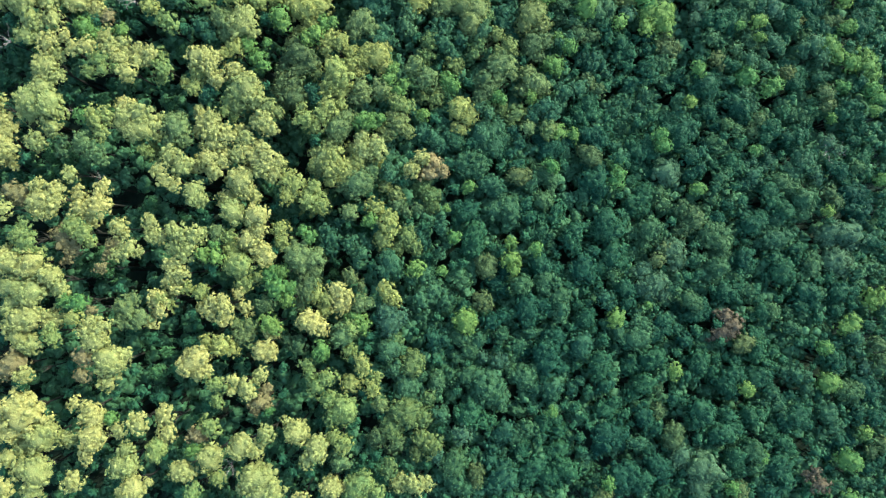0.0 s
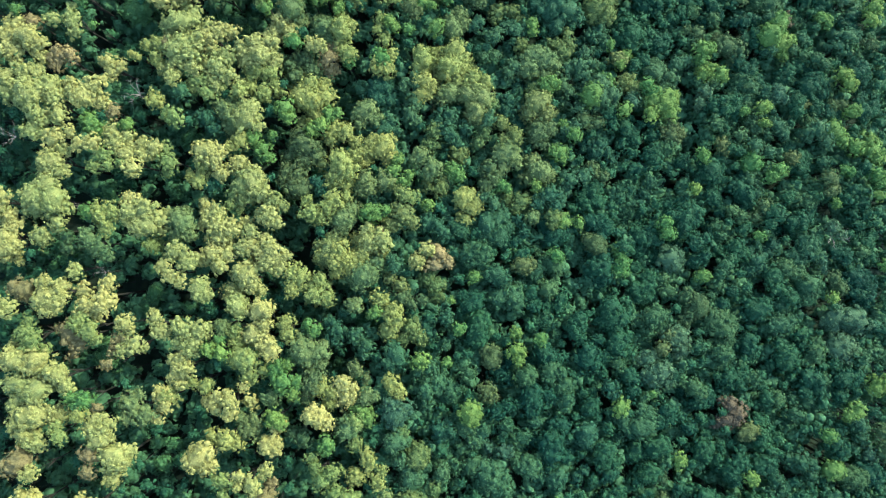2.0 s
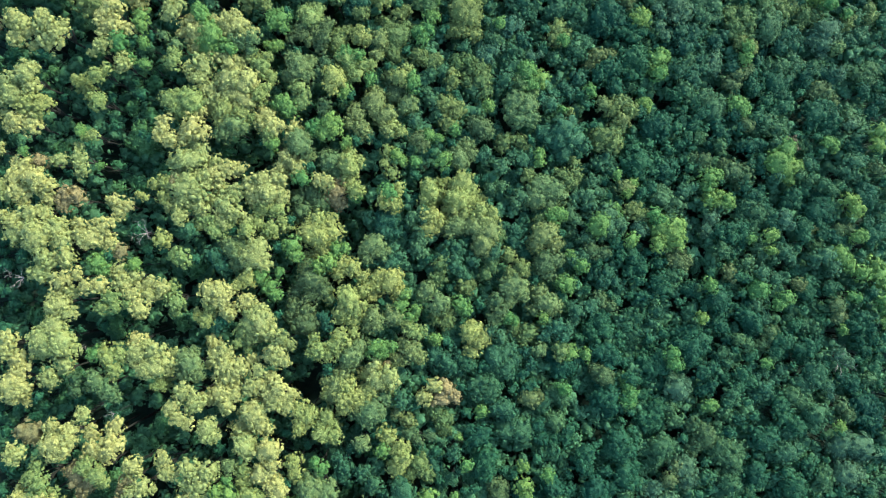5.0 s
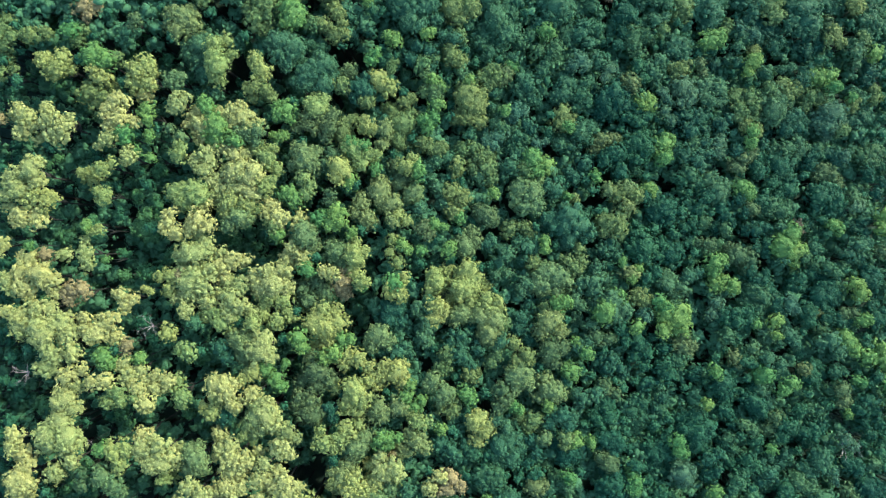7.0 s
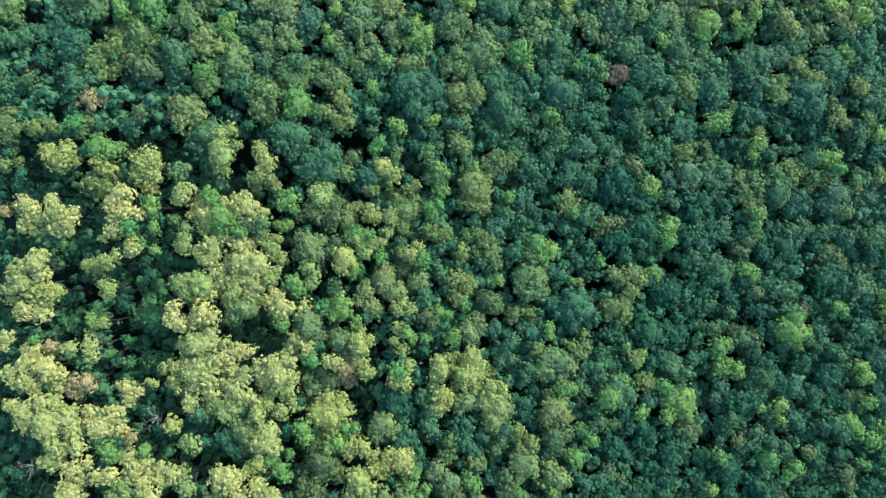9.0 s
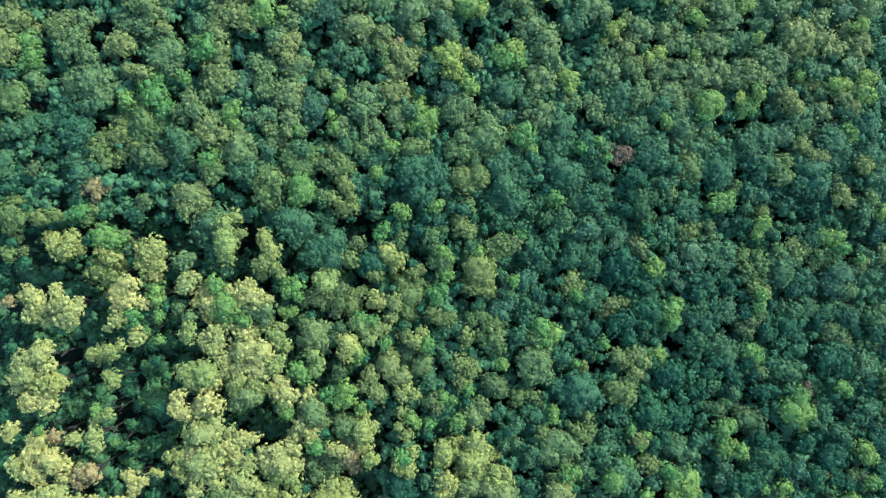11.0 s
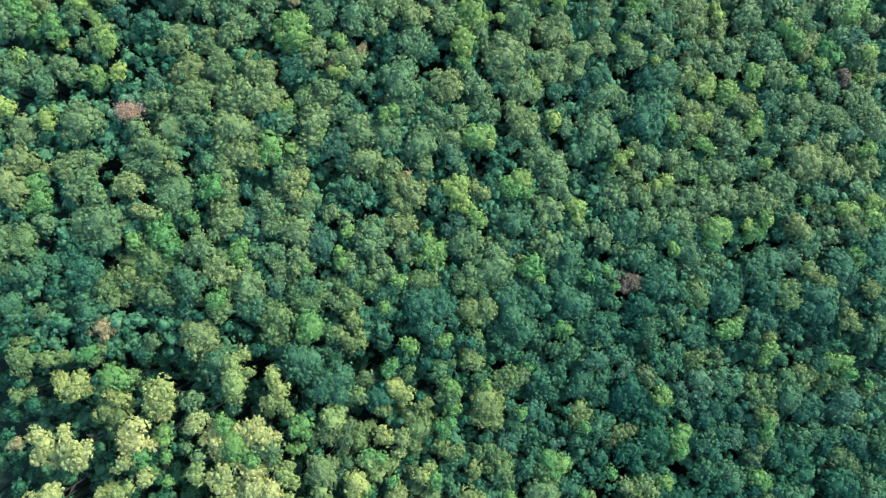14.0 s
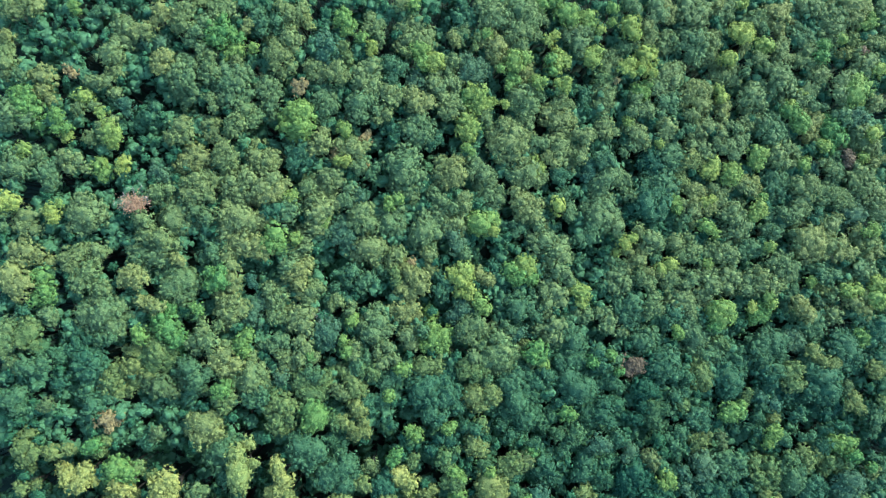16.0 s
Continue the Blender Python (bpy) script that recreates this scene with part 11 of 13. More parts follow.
grow(LINDEN, 47.3, 99.9, (-0.5, 0, 1.3), (0.5, -0.4, 1.1), (1, 0.5, 1), (0.1, 1, 1), (-1, -0.9, 1))
grow(LINDEN, -43.1, 101.9, (0.4, -0.2, 0.9), (-0.4, 0.2, 0.9))
grow(LINDEN, -65.7, 105.2, (0.2, 1.2, 1.5), (0.6, -0.5, 1.3), (-0.6, -1.7, 1.2), (-1.4, 1.6, 1.2), (1, -1.7, 1))
grow(LINDEN, -40.3, 106.6, (0.5, -0.2, 1.4), (-0.8, -1.1, 1.2), (0.9, 1.1, 1), (-0.8, 0.7, 1))
grow(LINDEN, 6.3, 106.6, (-0.1, -0.1, 1.3), (1.8, -0.5, 1.1), (-1, -0.5, 1.1), (3.2, -0.1, 0.7), (-1.5, 0.8, 1.3))
grow(LINDEN, 32.4, 118.7, (-0.2, 0.6, 1.3), (0.7, -0.8, 1.1), (-0.6, -0.2, 0.9))
grow(LINDEN, -62.6, 129.7, (-0.6, 1, 1), (0.1, 0.2, 0.8), (-0.3, -1.1, 0.7), (0.9, -1, 0.8))
grow(LINDEN, -28.5, 130.7, (1, 0.9, 1.6), (0.1, -0.9, 1.6), (-0.3, 1.3, 1.6), (1.4, -0.8, 1.2), (0.6, 2.6, 1.2), (-2, -0.9, 1.2), (0.6, -2.2, 1.1), (-0.7, -2.2, 1.1), (-2.4, 0.4, 0.9))
grow(LINDEN, 60.6, 130.9, (0.8, -0.5, 1.6), (0.3, 1, 1.6), (-0.7, 1.9, 1.5), (-0.7, 0, 1.5), (-0.2, -1.5, 1.4), (0.3, -2.4, 1.2), (1.8, 0.5, 0.8))
grow(LINDEN, -67.9, 132.6, (-0.6, -0.3, 1.7), (1, -1.1, 1.5), (0.2, 1, 1.5), (1.4, -2.8, 1.3), (-1.4, 1.4, 1.2), (-1.3, 3, 1.2))
grow(LINDEN, 53.7, 132.8, (1.1, -1, 1.2), (0.6, -0.1, 1.2), (0.1, -1.1, 1.2), (-0.4, 0.9, 1.2), (-1.4, 1.3, 1.2))
grow(LINDEN, -2.8, 135.3, (0, -0.4, 0.9), (0, 0.6, 0.7))
grow(LINDEN, 27.1, 137.4, (-0.2, -0.2, 1.3), (0.8, 0.8, 1.1), (-1.1, 0.3, 0.9), (0.3, -1.1, 0.9))
grow(LINDEN, 11.3, 140.7, (-0.2, 0.7, 1.1), (0.3, -1.1, 0.9))
grow(LINDEN, -9.5, 141.4, (-0.1, -0.8, 1.3), (-0.1, 1, 1.3), (0.8, -1.6, 0.9), (-1, 0.5, 0.9), (0.8, 1, 0.7))
grow(LINDEN, -39.7, 143.6, (0.5, 0.2, 1.2), (0, -1.1, 1.2), (-1.6, 0.5, 1.2), (1.7, -0.2, 1), (0, 1.9, 1), (-2, -0.8, 1), (2.5, -0.6, 0.9))
grow(LINDEN, 58.2, 144.4, (0.2, 0.9, 1), (0.7, 1.4, 0.6), (-0.3, -1, 1.2))
grow(LINDEN, 11.9, 151, (-0.4, -0.1, 1.1), (0.6, 0.2, 0.9))
# poplar trees
grow(POPLAR, 40.4, 100.3, (0, 0.6, 1.7), (-0.5, -0.8, 1.7), (1, -0.3, 1.3), (-1.5, 0.1, 1.1), (1.5, 1.1, 1))
grow(POPLAR, 45.4, 101.4, (0, 0, 1))
grow(POPLAR, 0, 102.2, (-0.2, 0.2, 1.2), (0.2, -0.7, 1.1), (-0.7, 1.1, 0.9), (1.1, -0.7, 0.7))
grow(POPLAR, 48.6, 102.4, (-0.2, 0.4, 1.1), (0.3, -0.6, 1))
grow(POPLAR, 67.5, 102.8, (-0.4, 0, 1.6), (1.1, -1, 1.2), (-0.4, 1.4, 1))
grow(POPLAR, 16.3, 103.7, (0.3, 0.1, 1.5), (0.2, -1.3, 1.1), (-0.7, 1, 1.1))
grow(POPLAR, -3.4, 103.8, (0, 0, 1.1))
grow(POPLAR, 62.5, 103.8, (0, 0, 1.4))
grow(POPLAR, 64.5, 103.8, (0, 0, 1.4))
grow(POPLAR, -2, 104.2, (0, 0.6, 1.1), (0, -0.8, 0.9))
grow(POPLAR, 68, 105, (-0.4, 0.2, 1.4), (0.6, -0.3, 1.2))
grow(POPLAR, 56.5, 105.2, (0, 0, 1.2))
grow(POPLAR, -3.1, 106.8, (0.6, 0.6, 1.6), (0.1, -0.7, 1.6), (-1.2, 0.2, 1.3))
grow(POPLAR, 7.3, 108.1, (-0.6, 0.2, 1.5), (0.3, -0.7, 1.3), (0.8, 0.7, 0.9))
grow(POPLAR, 30.9, 108.1, (0.6, 0.4, 1.5), (-0.8, -0.5, 1.3))
grow(POPLAR, 38, 108.5, (0, 0, 1.1))
grow(POPLAR, 22.4, 110.3, (0, 0, 0.9))
grow(POPLAR, 48.5, 111.4, (0, 0, 1.1))
grow(POPLAR, -31.7, 112.1, (0.2, 0.9, 1.6), (-0.6, -0.4, 1.6), (0.6, -0.8, 1.2))
grow(POPLAR, 24.2, 112.1, (-0.4, -0.4, 1.3), (0.6, 0.5, 1.1))
grow(POPLAR, -28.9, 112.6, (0, 0, 1.2))
grow(POPLAR, 2.1, 113.8, (0, 0, 1.1))
grow(POPLAR, 66.8, 114.2, (0.4, 0.2, 1.2), (-0.6, -0.3, 1))
grow(POPLAR, 38.1, 114.4, (-0.5, 0.3, 1.5), (0.9, -0.6, 1.1))
grow(POPLAR, -24.6, 114.9, (0, 0, 1.2))
grow(POPLAR, 0, 114.9, (-0.2, -0.2, 1.8), (1.2, 0.7, 1.5), (-1.6, -0.7, 1.1))
grow(POPLAR, -63.7, 116.1, (-0.1, 0.5, 1.3), (0.3, -0.8, 1))
grow(POPLAR, 46.7, 117.2, (-0.2, 0, 1.3), (0.3, 0.9, 1.1), (-0.7, -1, 1), (0.8, -0.5, 0.8))
grow(POPLAR, -70, 117.7, (-0.1, 0.4, 1.2), (-0.6, -0.4, 1.2), (1, 0, 1))
grow(POPLAR, -62.5, 117.7, (0, 0, 0.7))
grow(POPLAR, 12.8, 117.7, (0, 0, 1.5))
grow(POPLAR, -13.9, 118.3, (-0.6, -0.2, 1.2), (0.8, 0.3, 1.1))
grow(POPLAR, -30, 118.8, (0.4, -0.3, 1.2), (-0.9, 0.1, 1.2), (0.8, 0.5, 0.9))
grow(POPLAR, 38.2, 118.8, (0.5, 0.2, 1.1), (-0.5, -0.2, 1.1))
grow(POPLAR, 47.7, 119.6, (0, 0, 1))
grow(POPLAR, -57.3, 122.7, (-0.3, 0.6, 1.2), (0.5, -0.3, 1), (0, -1.1, 0.7))
grow(POPLAR, 42.2, 123.3, (-0.1, 0.1, 1.3), (-0.6, -0.9, 1.1), (0.4, 1, 1), (0.4, -0.9, 1), (-0.6, 1, 1), (0.9, 0.1, 0.8))
grow(POPLAR, -53.8, 123.4, (0.2, 0.4, 1.2), (-0.2, -0.5, 1))
grow(POPLAR, 38.8, 124, (0.4, 0.7, 1.3), (-0.6, -0.2, 1.3), (0.4, -0.7, 1.1))
grow(POPLAR, 9.1, 124.1, (0.6, -0.2, 1.1), (0.1, -1.1, 1.1), (-0.4, 0.2, 1.1), (-0.4, 1.6, 0.9))
grow(POPLAR, -21.5, 124.7, (0.4, 0, 1.2), (-0.9, 0, 0.9))
grow(POPLAR, 55.4, 125.3, (-0.2, -0.3, 1.4), (0.3, 0.6, 1))
grow(POPLAR, -68.2, 125.4, (0.1, 0.3, 1.2), (-0.3, -0.6, 0.8))
grow(POPLAR, 65.8, 126.3, (0.2, 0.2, 1.2), (-0.4, -0.5, 0.8))
grow(POPLAR, 47, 126.4, (-0.3, 0.4, 1.3), (0.7, 0.9, 1.2), (-0.8, -0.6, 1.1), (0.7, -0.1, 1), (0.2, -1.1, 1))
grow(POPLAR, -2, 126.7, (-0.4, 0.2, 0.9), (0.6, -0.3, 0.7))
grow(POPLAR, -62.1, 127.8, (0, 0, 1.2))
grow(POPLAR, -55.3, 127.8, (-0.3, 0.6, 1.5), (0.5, -0.2, 1.2), (0.1, -1.1, 1))
grow(POPLAR, 29.8, 128.4, (0, 0, 0.9))
grow(POPLAR, 58.5, 128.5, (0.3, -0.1, 1.2), (-0.7, 0.3, 0.8))
grow(POPLAR, -21.5, 129.5, (0, 0, 1.1), (0.4, -0.9, 0.7), (-0.4, 0.9, 0.7))
grow(POPLAR, 67.5, 130.4, (0, 0, 1.6))
grow(POPLAR, -2, 130.5, (0.6, 0, 1.5), (-0.3, 0.9, 1.5), (0.1, -1.4, 1.3), (-0.8, -0.5, 1.3), (0.6, 1.4, 0.9))
grow(POPLAR, -57.3, 131.3, (0, 0, 1.2))
grow(POPLAR, 24.5, 132.1, (0, 0, 1.1))
grow(POPLAR, -59.6, 133.8, (0, 0, 1.5))
grow(POPLAR, 3.8, 134, (0.2, -0.2, 0.7), (-0.2, 0.2, 0.7))
grow(POPLAR, -0.5, 134.8, (0.4, 0.3, 1.6), (-0.9, 0.7, 1.5), (0, -1.1, 1.3), (-1.4, -0.7, 1.3), (1.8, -0.6, 1.1), (-0.5, 1.6, 0.9), (2.7, -0.1, 0.7))
grow(POPLAR, 52.8, 135.1, (0, 0, 1.3))
grow(POPLAR, 40.5, 136.8, (0.2, -0.6, 1.3), (-0.3, 0.8, 1.1))
grow(POPLAR, 13.4, 137.5, (0.5, 0.3, 0.9), (0, -0.5, 0.9), (-0.9, 0.3, 0.7))
grow(POPLAR, 55.3, 137.5, (0, 0, 1))
grow(POPLAR, 9.5, 137.8, (-0.3, -0.2, 1.3), (0.6, 0.3, 0.9))
grow(POPLAR, 5.1, 138, (-0.1, 0.5, 0.9), (-0.5, -0.5, 0.9), (0.9, 0, 0.7))
grow(POPLAR, 64.6, 138.2, (-0.1, -0.5, 1.9), (-1.1, 1, 1.9), (0.4, 1.5, 1.8), (1.4, 0.5, 1.6), (-0.6, -2.4, 1.4), (0.9, -2.4, 1.2))
grow(POPLAR, 3.1, 139.7, (0, 0, 0.9))
grow(POPLAR, 28.4, 139.7, (0, 0, 0.9))
grow(POPLAR, 26.4, 140.1, (0, 0, 0.9))
grow(POPLAR, -7.5, 140.5, (0.2, 0.2, 1.3), (-0.3, -0.7, 0.9), (-0.7, 0.6, 0.9), (1.1, -0.6, 0.7))
grow(POPLAR, 24.3, 140.6, (-0.4, -0.1, 1.1), (0.1, 0.8, 0.9), (0.6, -1, 0.7))
grow(POPLAR, 6, 141.1, (-0.5, 0.1, 1.5), (0.9, 0.6, 1.1), (0, -1.2, 0.9))
grow(POPLAR, -38.1, 141.2, (0.1, 0.4, 1.6), (-0.8, -0.4, 1.2), (0.9, -0.4, 1))
grow(POPLAR, 12.9, 141.6, (-0.4, -0.6, 1.7), (0.6, 0.4, 1.1), (-0.4, 1.3, 1.1), (1, -0.5, 0.9))
grow(POPLAR, 68.6, 141.7, (0, 0, 1.4))
grow(POPLAR, -35.1, 141.8, (0, 0, 1))
grow(POPLAR, -17.2, 142.2, (0.1, 0.3, 1.1), (-0.3, -0.6, 0.7))
grow(POPLAR, 27.6, 142.3, (-0.2, 0.7, 1.7), (-0.7, -0.8, 1.3), (1.2, 1.2, 1.1), (0.3, -1.7, 1.1))
grow(POPLAR, 18.5, 142.4, (-0.3, 0.1, 1.3), (0.7, 1.1, 1.1), (0.2, -0.8, 1.1), (-0.8, -0.8, 0.9))
grow(POPLAR, 41.7, 142.9, (0, 0, 1.5))
grow(POPLAR, -18.8, 143.8, (0, 0, 1.1))
grow(POPLAR, 11.5, 145, (-0.4, -0.4, 1.1), (0.6, 0.6, 0.9))
grow(POPLAR, 48, 145, (0.3, 0.3, 1.2), (-0.7, 0, 1.2), (1.3, -0.2, 0.8), (-0.2, -0.6, 0.8))
grow(POPLAR, 0.8, 145.1, (0, 0, 1.1))
grow(POPLAR, 19.6, 146.4, (0, 0, 0.9))
grow(POPLAR, 61.4, 146.4, (0, 0, 1))
grow(POPLAR, -21.4, 146.5, (0.4, -0.2, 1.2), (-0.4, 0.6, 1.2), (0, -1.6, 0.9), (0, 1.5, 0.9), (-0.9, -0.3, 0.9), (1.3, -0.6, 0.7))
grow(POPLAR, -61, 146.9, (-0.1, 0.3, 1), (0.3, -0.6, 0.7))
grow(POPLAR, 24.7, 146.9, (-0.2, 0.6, 1.7), (0.3, -0.8, 1.5))
grow(POPLAR, 44.2, 147, (-1, 0.3, 1.5), (0, -0.7, 1.3), (1, -0.1, 1.1), (1, 0.8, 1))
grow(POPLAR, 21.6, 147.9, (0, 0, 0.9))
grow(POPLAR, 17.8, 148.4, (0.4, -0.7, 1.5), (0, 0.6, 1.3), (-1, 0.6, 0.9))
grow(POPLAR, 14.4, 149.2, (-0.5, 0.2, 1.7), (0.4, -0.7, 1.3), (0.9, 0.7, 0.9))
grow(POPLAR, -10.9, 149.7, (0, 0, 1.3))
grow(POPLAR, 67.2, 150, (0.4, -0.1, 1), (-0.6, -0.6, 1), (0.4, 1.1, 0.8))
grow(POPLAR, 21.6, 150.2, (0, 0, 1.1))
grow(POPLAR, 10.1, 150.6, (0, 0, 1.3))
grow(POPLAR, 44.5, 152.3, (-0.2, -0.2, 1.1), (0.6, 0.4, 0.8))
# beech trees
grow(BEECH, -35.9, -27.2, (0, 0, 1.7))
grow(BEECH, -27, -22.6, (-0.1, -0.3, 1.7), (0.7, 1.7, 1.1), (-0.9, -1.6, 0.8))
grow(BEECH, -52.3, -18.3, (0, 0, 1.3))
grow(BEECH, -61.9, -17, (0, 0, 2.3))
grow(BEECH, -52, -15.5, (0, 0, 1.6))
grow(BEECH, -50.6, -8.8, (0, 0, 1))
grow(BEECH, -49.5, -2.8, (0, 0, 1.1))
grow(BEECH, -48.7, 0, (0.3, 0.5, 1.5), (-0.5, -0.8, 1.2))
grow(BEECH, -55.2, 0.7, (-0.5, 1.1, 1.8), (0.9, -0.6, 1.5), (-0.3, -2.2, 1))
grow(BEECH, -62.4, 7.9, (0, 0, 2))
grow(BEECH, -1.4, 12.6, (0, 0.9, 1.6), (1.5, -0.6, 1.1), (-0.7, -0.6, 1.6))
grow(BEECH, -10.5, 17, (0, 0, 0.9))
grow(BEECH, -49.8, 34.6, (0, 0, 1.3))
grow(BEECH, -57.2, 42.4, (1.1, 0.5, 1.5), (-0.5, 0.1, 1.5), (-0.9, -1.1, 1.2))
grow(BEECH, -18.4, 43.9, (0.3, 1.8, 1.6), (-0.1, 0, 1.6), (0.3, -1.7, 1.4), (-1.4, -1.3, 0.9))
grow(BEECH, -42, 45, (0, 0, 1.2))
grow(BEECH, -62.2, 48, (0, 0, 1.5))
grow(BEECH, -68.6, 68.1, (0, 0, 1.2))
grow(BEECH, -56.3, 85.2, (-0.5, 0.1, 1.4), (1.1, 0.1, 1.2), (-0.1, -1.1, 1), (-0.9, 1, 0.8))
grow(BEECH, -11, 108.8, (0, 0, 0.9))
grow(BEECH, -18, 123.9, (0, 0, 0.7))
grow(BEECH, -22.8, 125.8, (0, -0.3, 1.1), (0, 0.6, 0.7))
grow(BEECH, -18.5, 128.4, (0.1, -0.1, 0.9), (0.6, 0.8, 0.7), (-0.8, -0.6, 0.7))
grow(BEECH, -28.1, 136, (0.6, 0.4, 0.9), (-0.2, -0.6, 0.9), (-0.6, 0.3, 0.7))
grow(BEECH, -61.8, 137.6, (-0.3, 0.3, 1.1), (0.4, -0.5, 0.9))
grow(BEECH, 22.5, 138.6, (0, 0, 0.7))
# copper beech trees
grow(COPPER_BEECH, 59.2, -36.7, (0.6, -0.5, 1.5), (-1.2, 0.9, 1.1))
grow(COPPER_BEECH, 59, -35, (0, 0, 0.9))
grow(COPPER_BEECH, 45.3, -12.2, (-0.6, -1.2, 1.8), (-0.1, 1.4, 1.6), (0.8, 0.1, 1.6))
grow(COPPER_BEECH, 56.9, 52.5, (-0.1, 0.3, 1.1), (0.2, -0.7, 0.8))
grow(COPPER_BEECH, 25.5, 91.6, (-0.7, -0.4, 1.5), (0.7, -0.4, 1.1), (1.1, 0.5, 0.9), (0.2, 0.6, 0.9), (-0.4, 0.5, 0.9))
grow(COPPER_BEECH, 63.4, 126.1, (0.1, -0.1, 1.2), (0.6, -1.1, 0.8), (-0.4, 0.9, 1))
grow(COPPER_BEECH, 66, 145, (0, 0, 1))
# hazel trees
grow(HAZEL, -41, -34.4, (0, 0, 1.3))
grow(HAZEL, -54, -29.2, (0, 0, 1.1))
grow(HAZEL, -38.3, -26.3, (0, 0, 0.8))
grow(HAZEL, 19.9, -20.1, (0, 0, 1.6))
grow(HAZEL, -57, -19.1, (0.8, -0.4, 1.1), (-0.8, 0.4, 1.1))
grow(HAZEL, -44, -19, (0, 0, 1.4))
grow(HAZEL, -40.9, -18.5, (0, 0, 1.6))
grow(HAZEL, -42.5, -16, (0, 0, 1.3))
grow(HAZEL, -2.9, -15.9, (0, 0, 1))
grow(HAZEL, -17.4, -3.8, (0, 0, 1))
grow(HAZEL, -36.3, -2.8, (0, 0, 0.8))
grow(HAZEL, -52.9, -2.7, (0.2, 0.8, 1.8), (-0.9, -0.5, 1.3), (0.7, -1.3, 1.2))
grow(HAZEL, -12.4, 2.2, (-0.4, 0.4, 1.9), (0.8, -0.8, 1.4))
grow(HAZEL, -57.9, 2.6, (0, 0, 1.2))
grow(HAZEL, -44.9, 2.6, (0, 0, 0.8))
grow(HAZEL, -47.3, 4.7, (0, 0, 1.2))
grow(HAZEL, -40.5, 5.1, (0, 0, 0.8))
grow(HAZEL, -55.7, 5.5, (0, 0, 0.7))
grow(HAZEL, -33.7, 5.6, (0, 0, 1.3))
grow(HAZEL, -45.8, 7.2, (0, 0, 1.3))
grow(HAZEL, -60.3, 12.1, (0.5, 0.4, 1.2), (-0.7, -0.5, 1))
grow(HAZEL, -61.2, 14.6, (0, 0, 1.5))
grow(HAZEL, -58.1, 14.6, (0, 0, 1.7))
grow(HAZEL, -52.4, 22.6, (-0.3, 0.6, 1.3), (0.5, -1.1, 1))
grow(HAZEL, -43.1, 22.8, (0, 0, 1.2))
grow(HAZEL, -49.5, 24.1, (0, 0, 0.8))
grow(HAZEL, -64.6, 24.3, (-0.4, 0.2, 1.7), (1.2, -0.6, 1))
grow(HAZEL, -41.2, 31.7, (0, 0, 1.7))
grow(HAZEL, -64.8, 41, (0, 0, 1.2))
grow(HAZEL, -53.3, 42.1, (0, 0, 1))
grow(HAZEL, -52.9, 44.6, (0, 0, 1.2))
grow(HAZEL, -48.9, 45.2, (-0.8, -0.1, 1.7), (1.6, 0.3, 1.2))
grow(HAZEL, -53.4, 48, (0, 0, 1.2))
grow(HAZEL, -45.7, 48, (0, 0, 1.2))
grow(HAZEL, -32.5, 49.2, (0, 0, 1.2))
grow(HAZEL, -62.3, 50.5, (0, 0, 1.3))
grow(HAZEL, -36.3, 50.5, (0, 0, 1.4))
grow(HAZEL, -49.7, 52.3, (-0.1, -0.1, 2.2), (0.7, -1.4, 1.5), (-0.5, 1.6, 1.5))
grow(HAZEL, -58.3, 52.5, (0.4, 0.6, 1.3), (-0.8, -1.1, 1))
grow(HAZEL, -48.3, 56.1, (0, 0, 1.4))
grow(HAZEL, -51.1, 57.3, (0, 0, 1.4))
grow(HAZEL, -45.4, 57.8, (0, 0, 1.5))
grow(HAZEL, -47.5, 61.4, (0.4, 0.2, 1.2), (-0.4, -0.2, 1.2))
grow(HAZEL, -64.6, 62.6, (-0.7, -0.4, 1.2), (0.9, 0.5, 1))
grow(HAZEL, -56.6, 65.9, (0, 0, 1.2))
grow(HAZEL, -63.9, 74.8, (0, 0, 1.2))
grow(HAZEL, -65.1, 79, (0, 0, 1.3))
grow(HAZEL, -46.5, 79, (0, 0, 1.2))
grow(HAZEL, -51.4, 80, (0.8, -0.2, 1.5), (-1.3, 0.3, 1.2))
grow(HAZEL, -35.1, 82.1, (-0.3, 0, 1.6), (1, -1.3, 1.4), (-0.7, 1.7, 1.2))
grow(HAZEL, -56.3, 82.4, (0, 0, 0.8))
grow(HAZEL, -37.9, 82.9, (0, 0, 0.9))
grow(HAZEL, -51.6, 83.3, (-0.3, -0.5, 1.7), (0.5, 0.8, 1.4))
grow(HAZEL, -64.1, 84.3, (-1.1, 0.6, 1.5), (1.3, 0.2, 1.3), (0.1, -1.5, 1))
grow(HAZEL, -47.8, 86.3, (0, 0, 1.2))
grow(HAZEL, -52.7, 87.1, (0, 0, 1.2))
grow(HAZEL, -65.2, 90.8, (0, 0, 1.9))
grow(HAZEL, -45.6, 97.8, (0, 0, 1))
grow(HAZEL, -23, 107.6, (1, 0.6, 1.8), (-0.8, -1.1, 1.6), (-0.8, 0.6, 1.2))
grow(HAZEL, -59.4, 112.8, (0, 0, 1))
grow(HAZEL, -54.8, 113.4, (0.6, 0.3, 1.5), (-1.4, -0.6, 1))
grow(HAZEL, -67.9, 119.2, (0.2, -0.7, 1.2), (-0.2, 1, 1))
grow(HAZEL, -50.2, 128.9, (-0.6, 0, 1.4), (1, 0, 1))
grow(HAZEL, -44.2, 131.2, (0, 0, 0.9))
grow(HAZEL, -58.8, 140.1, (0, 0, 1))
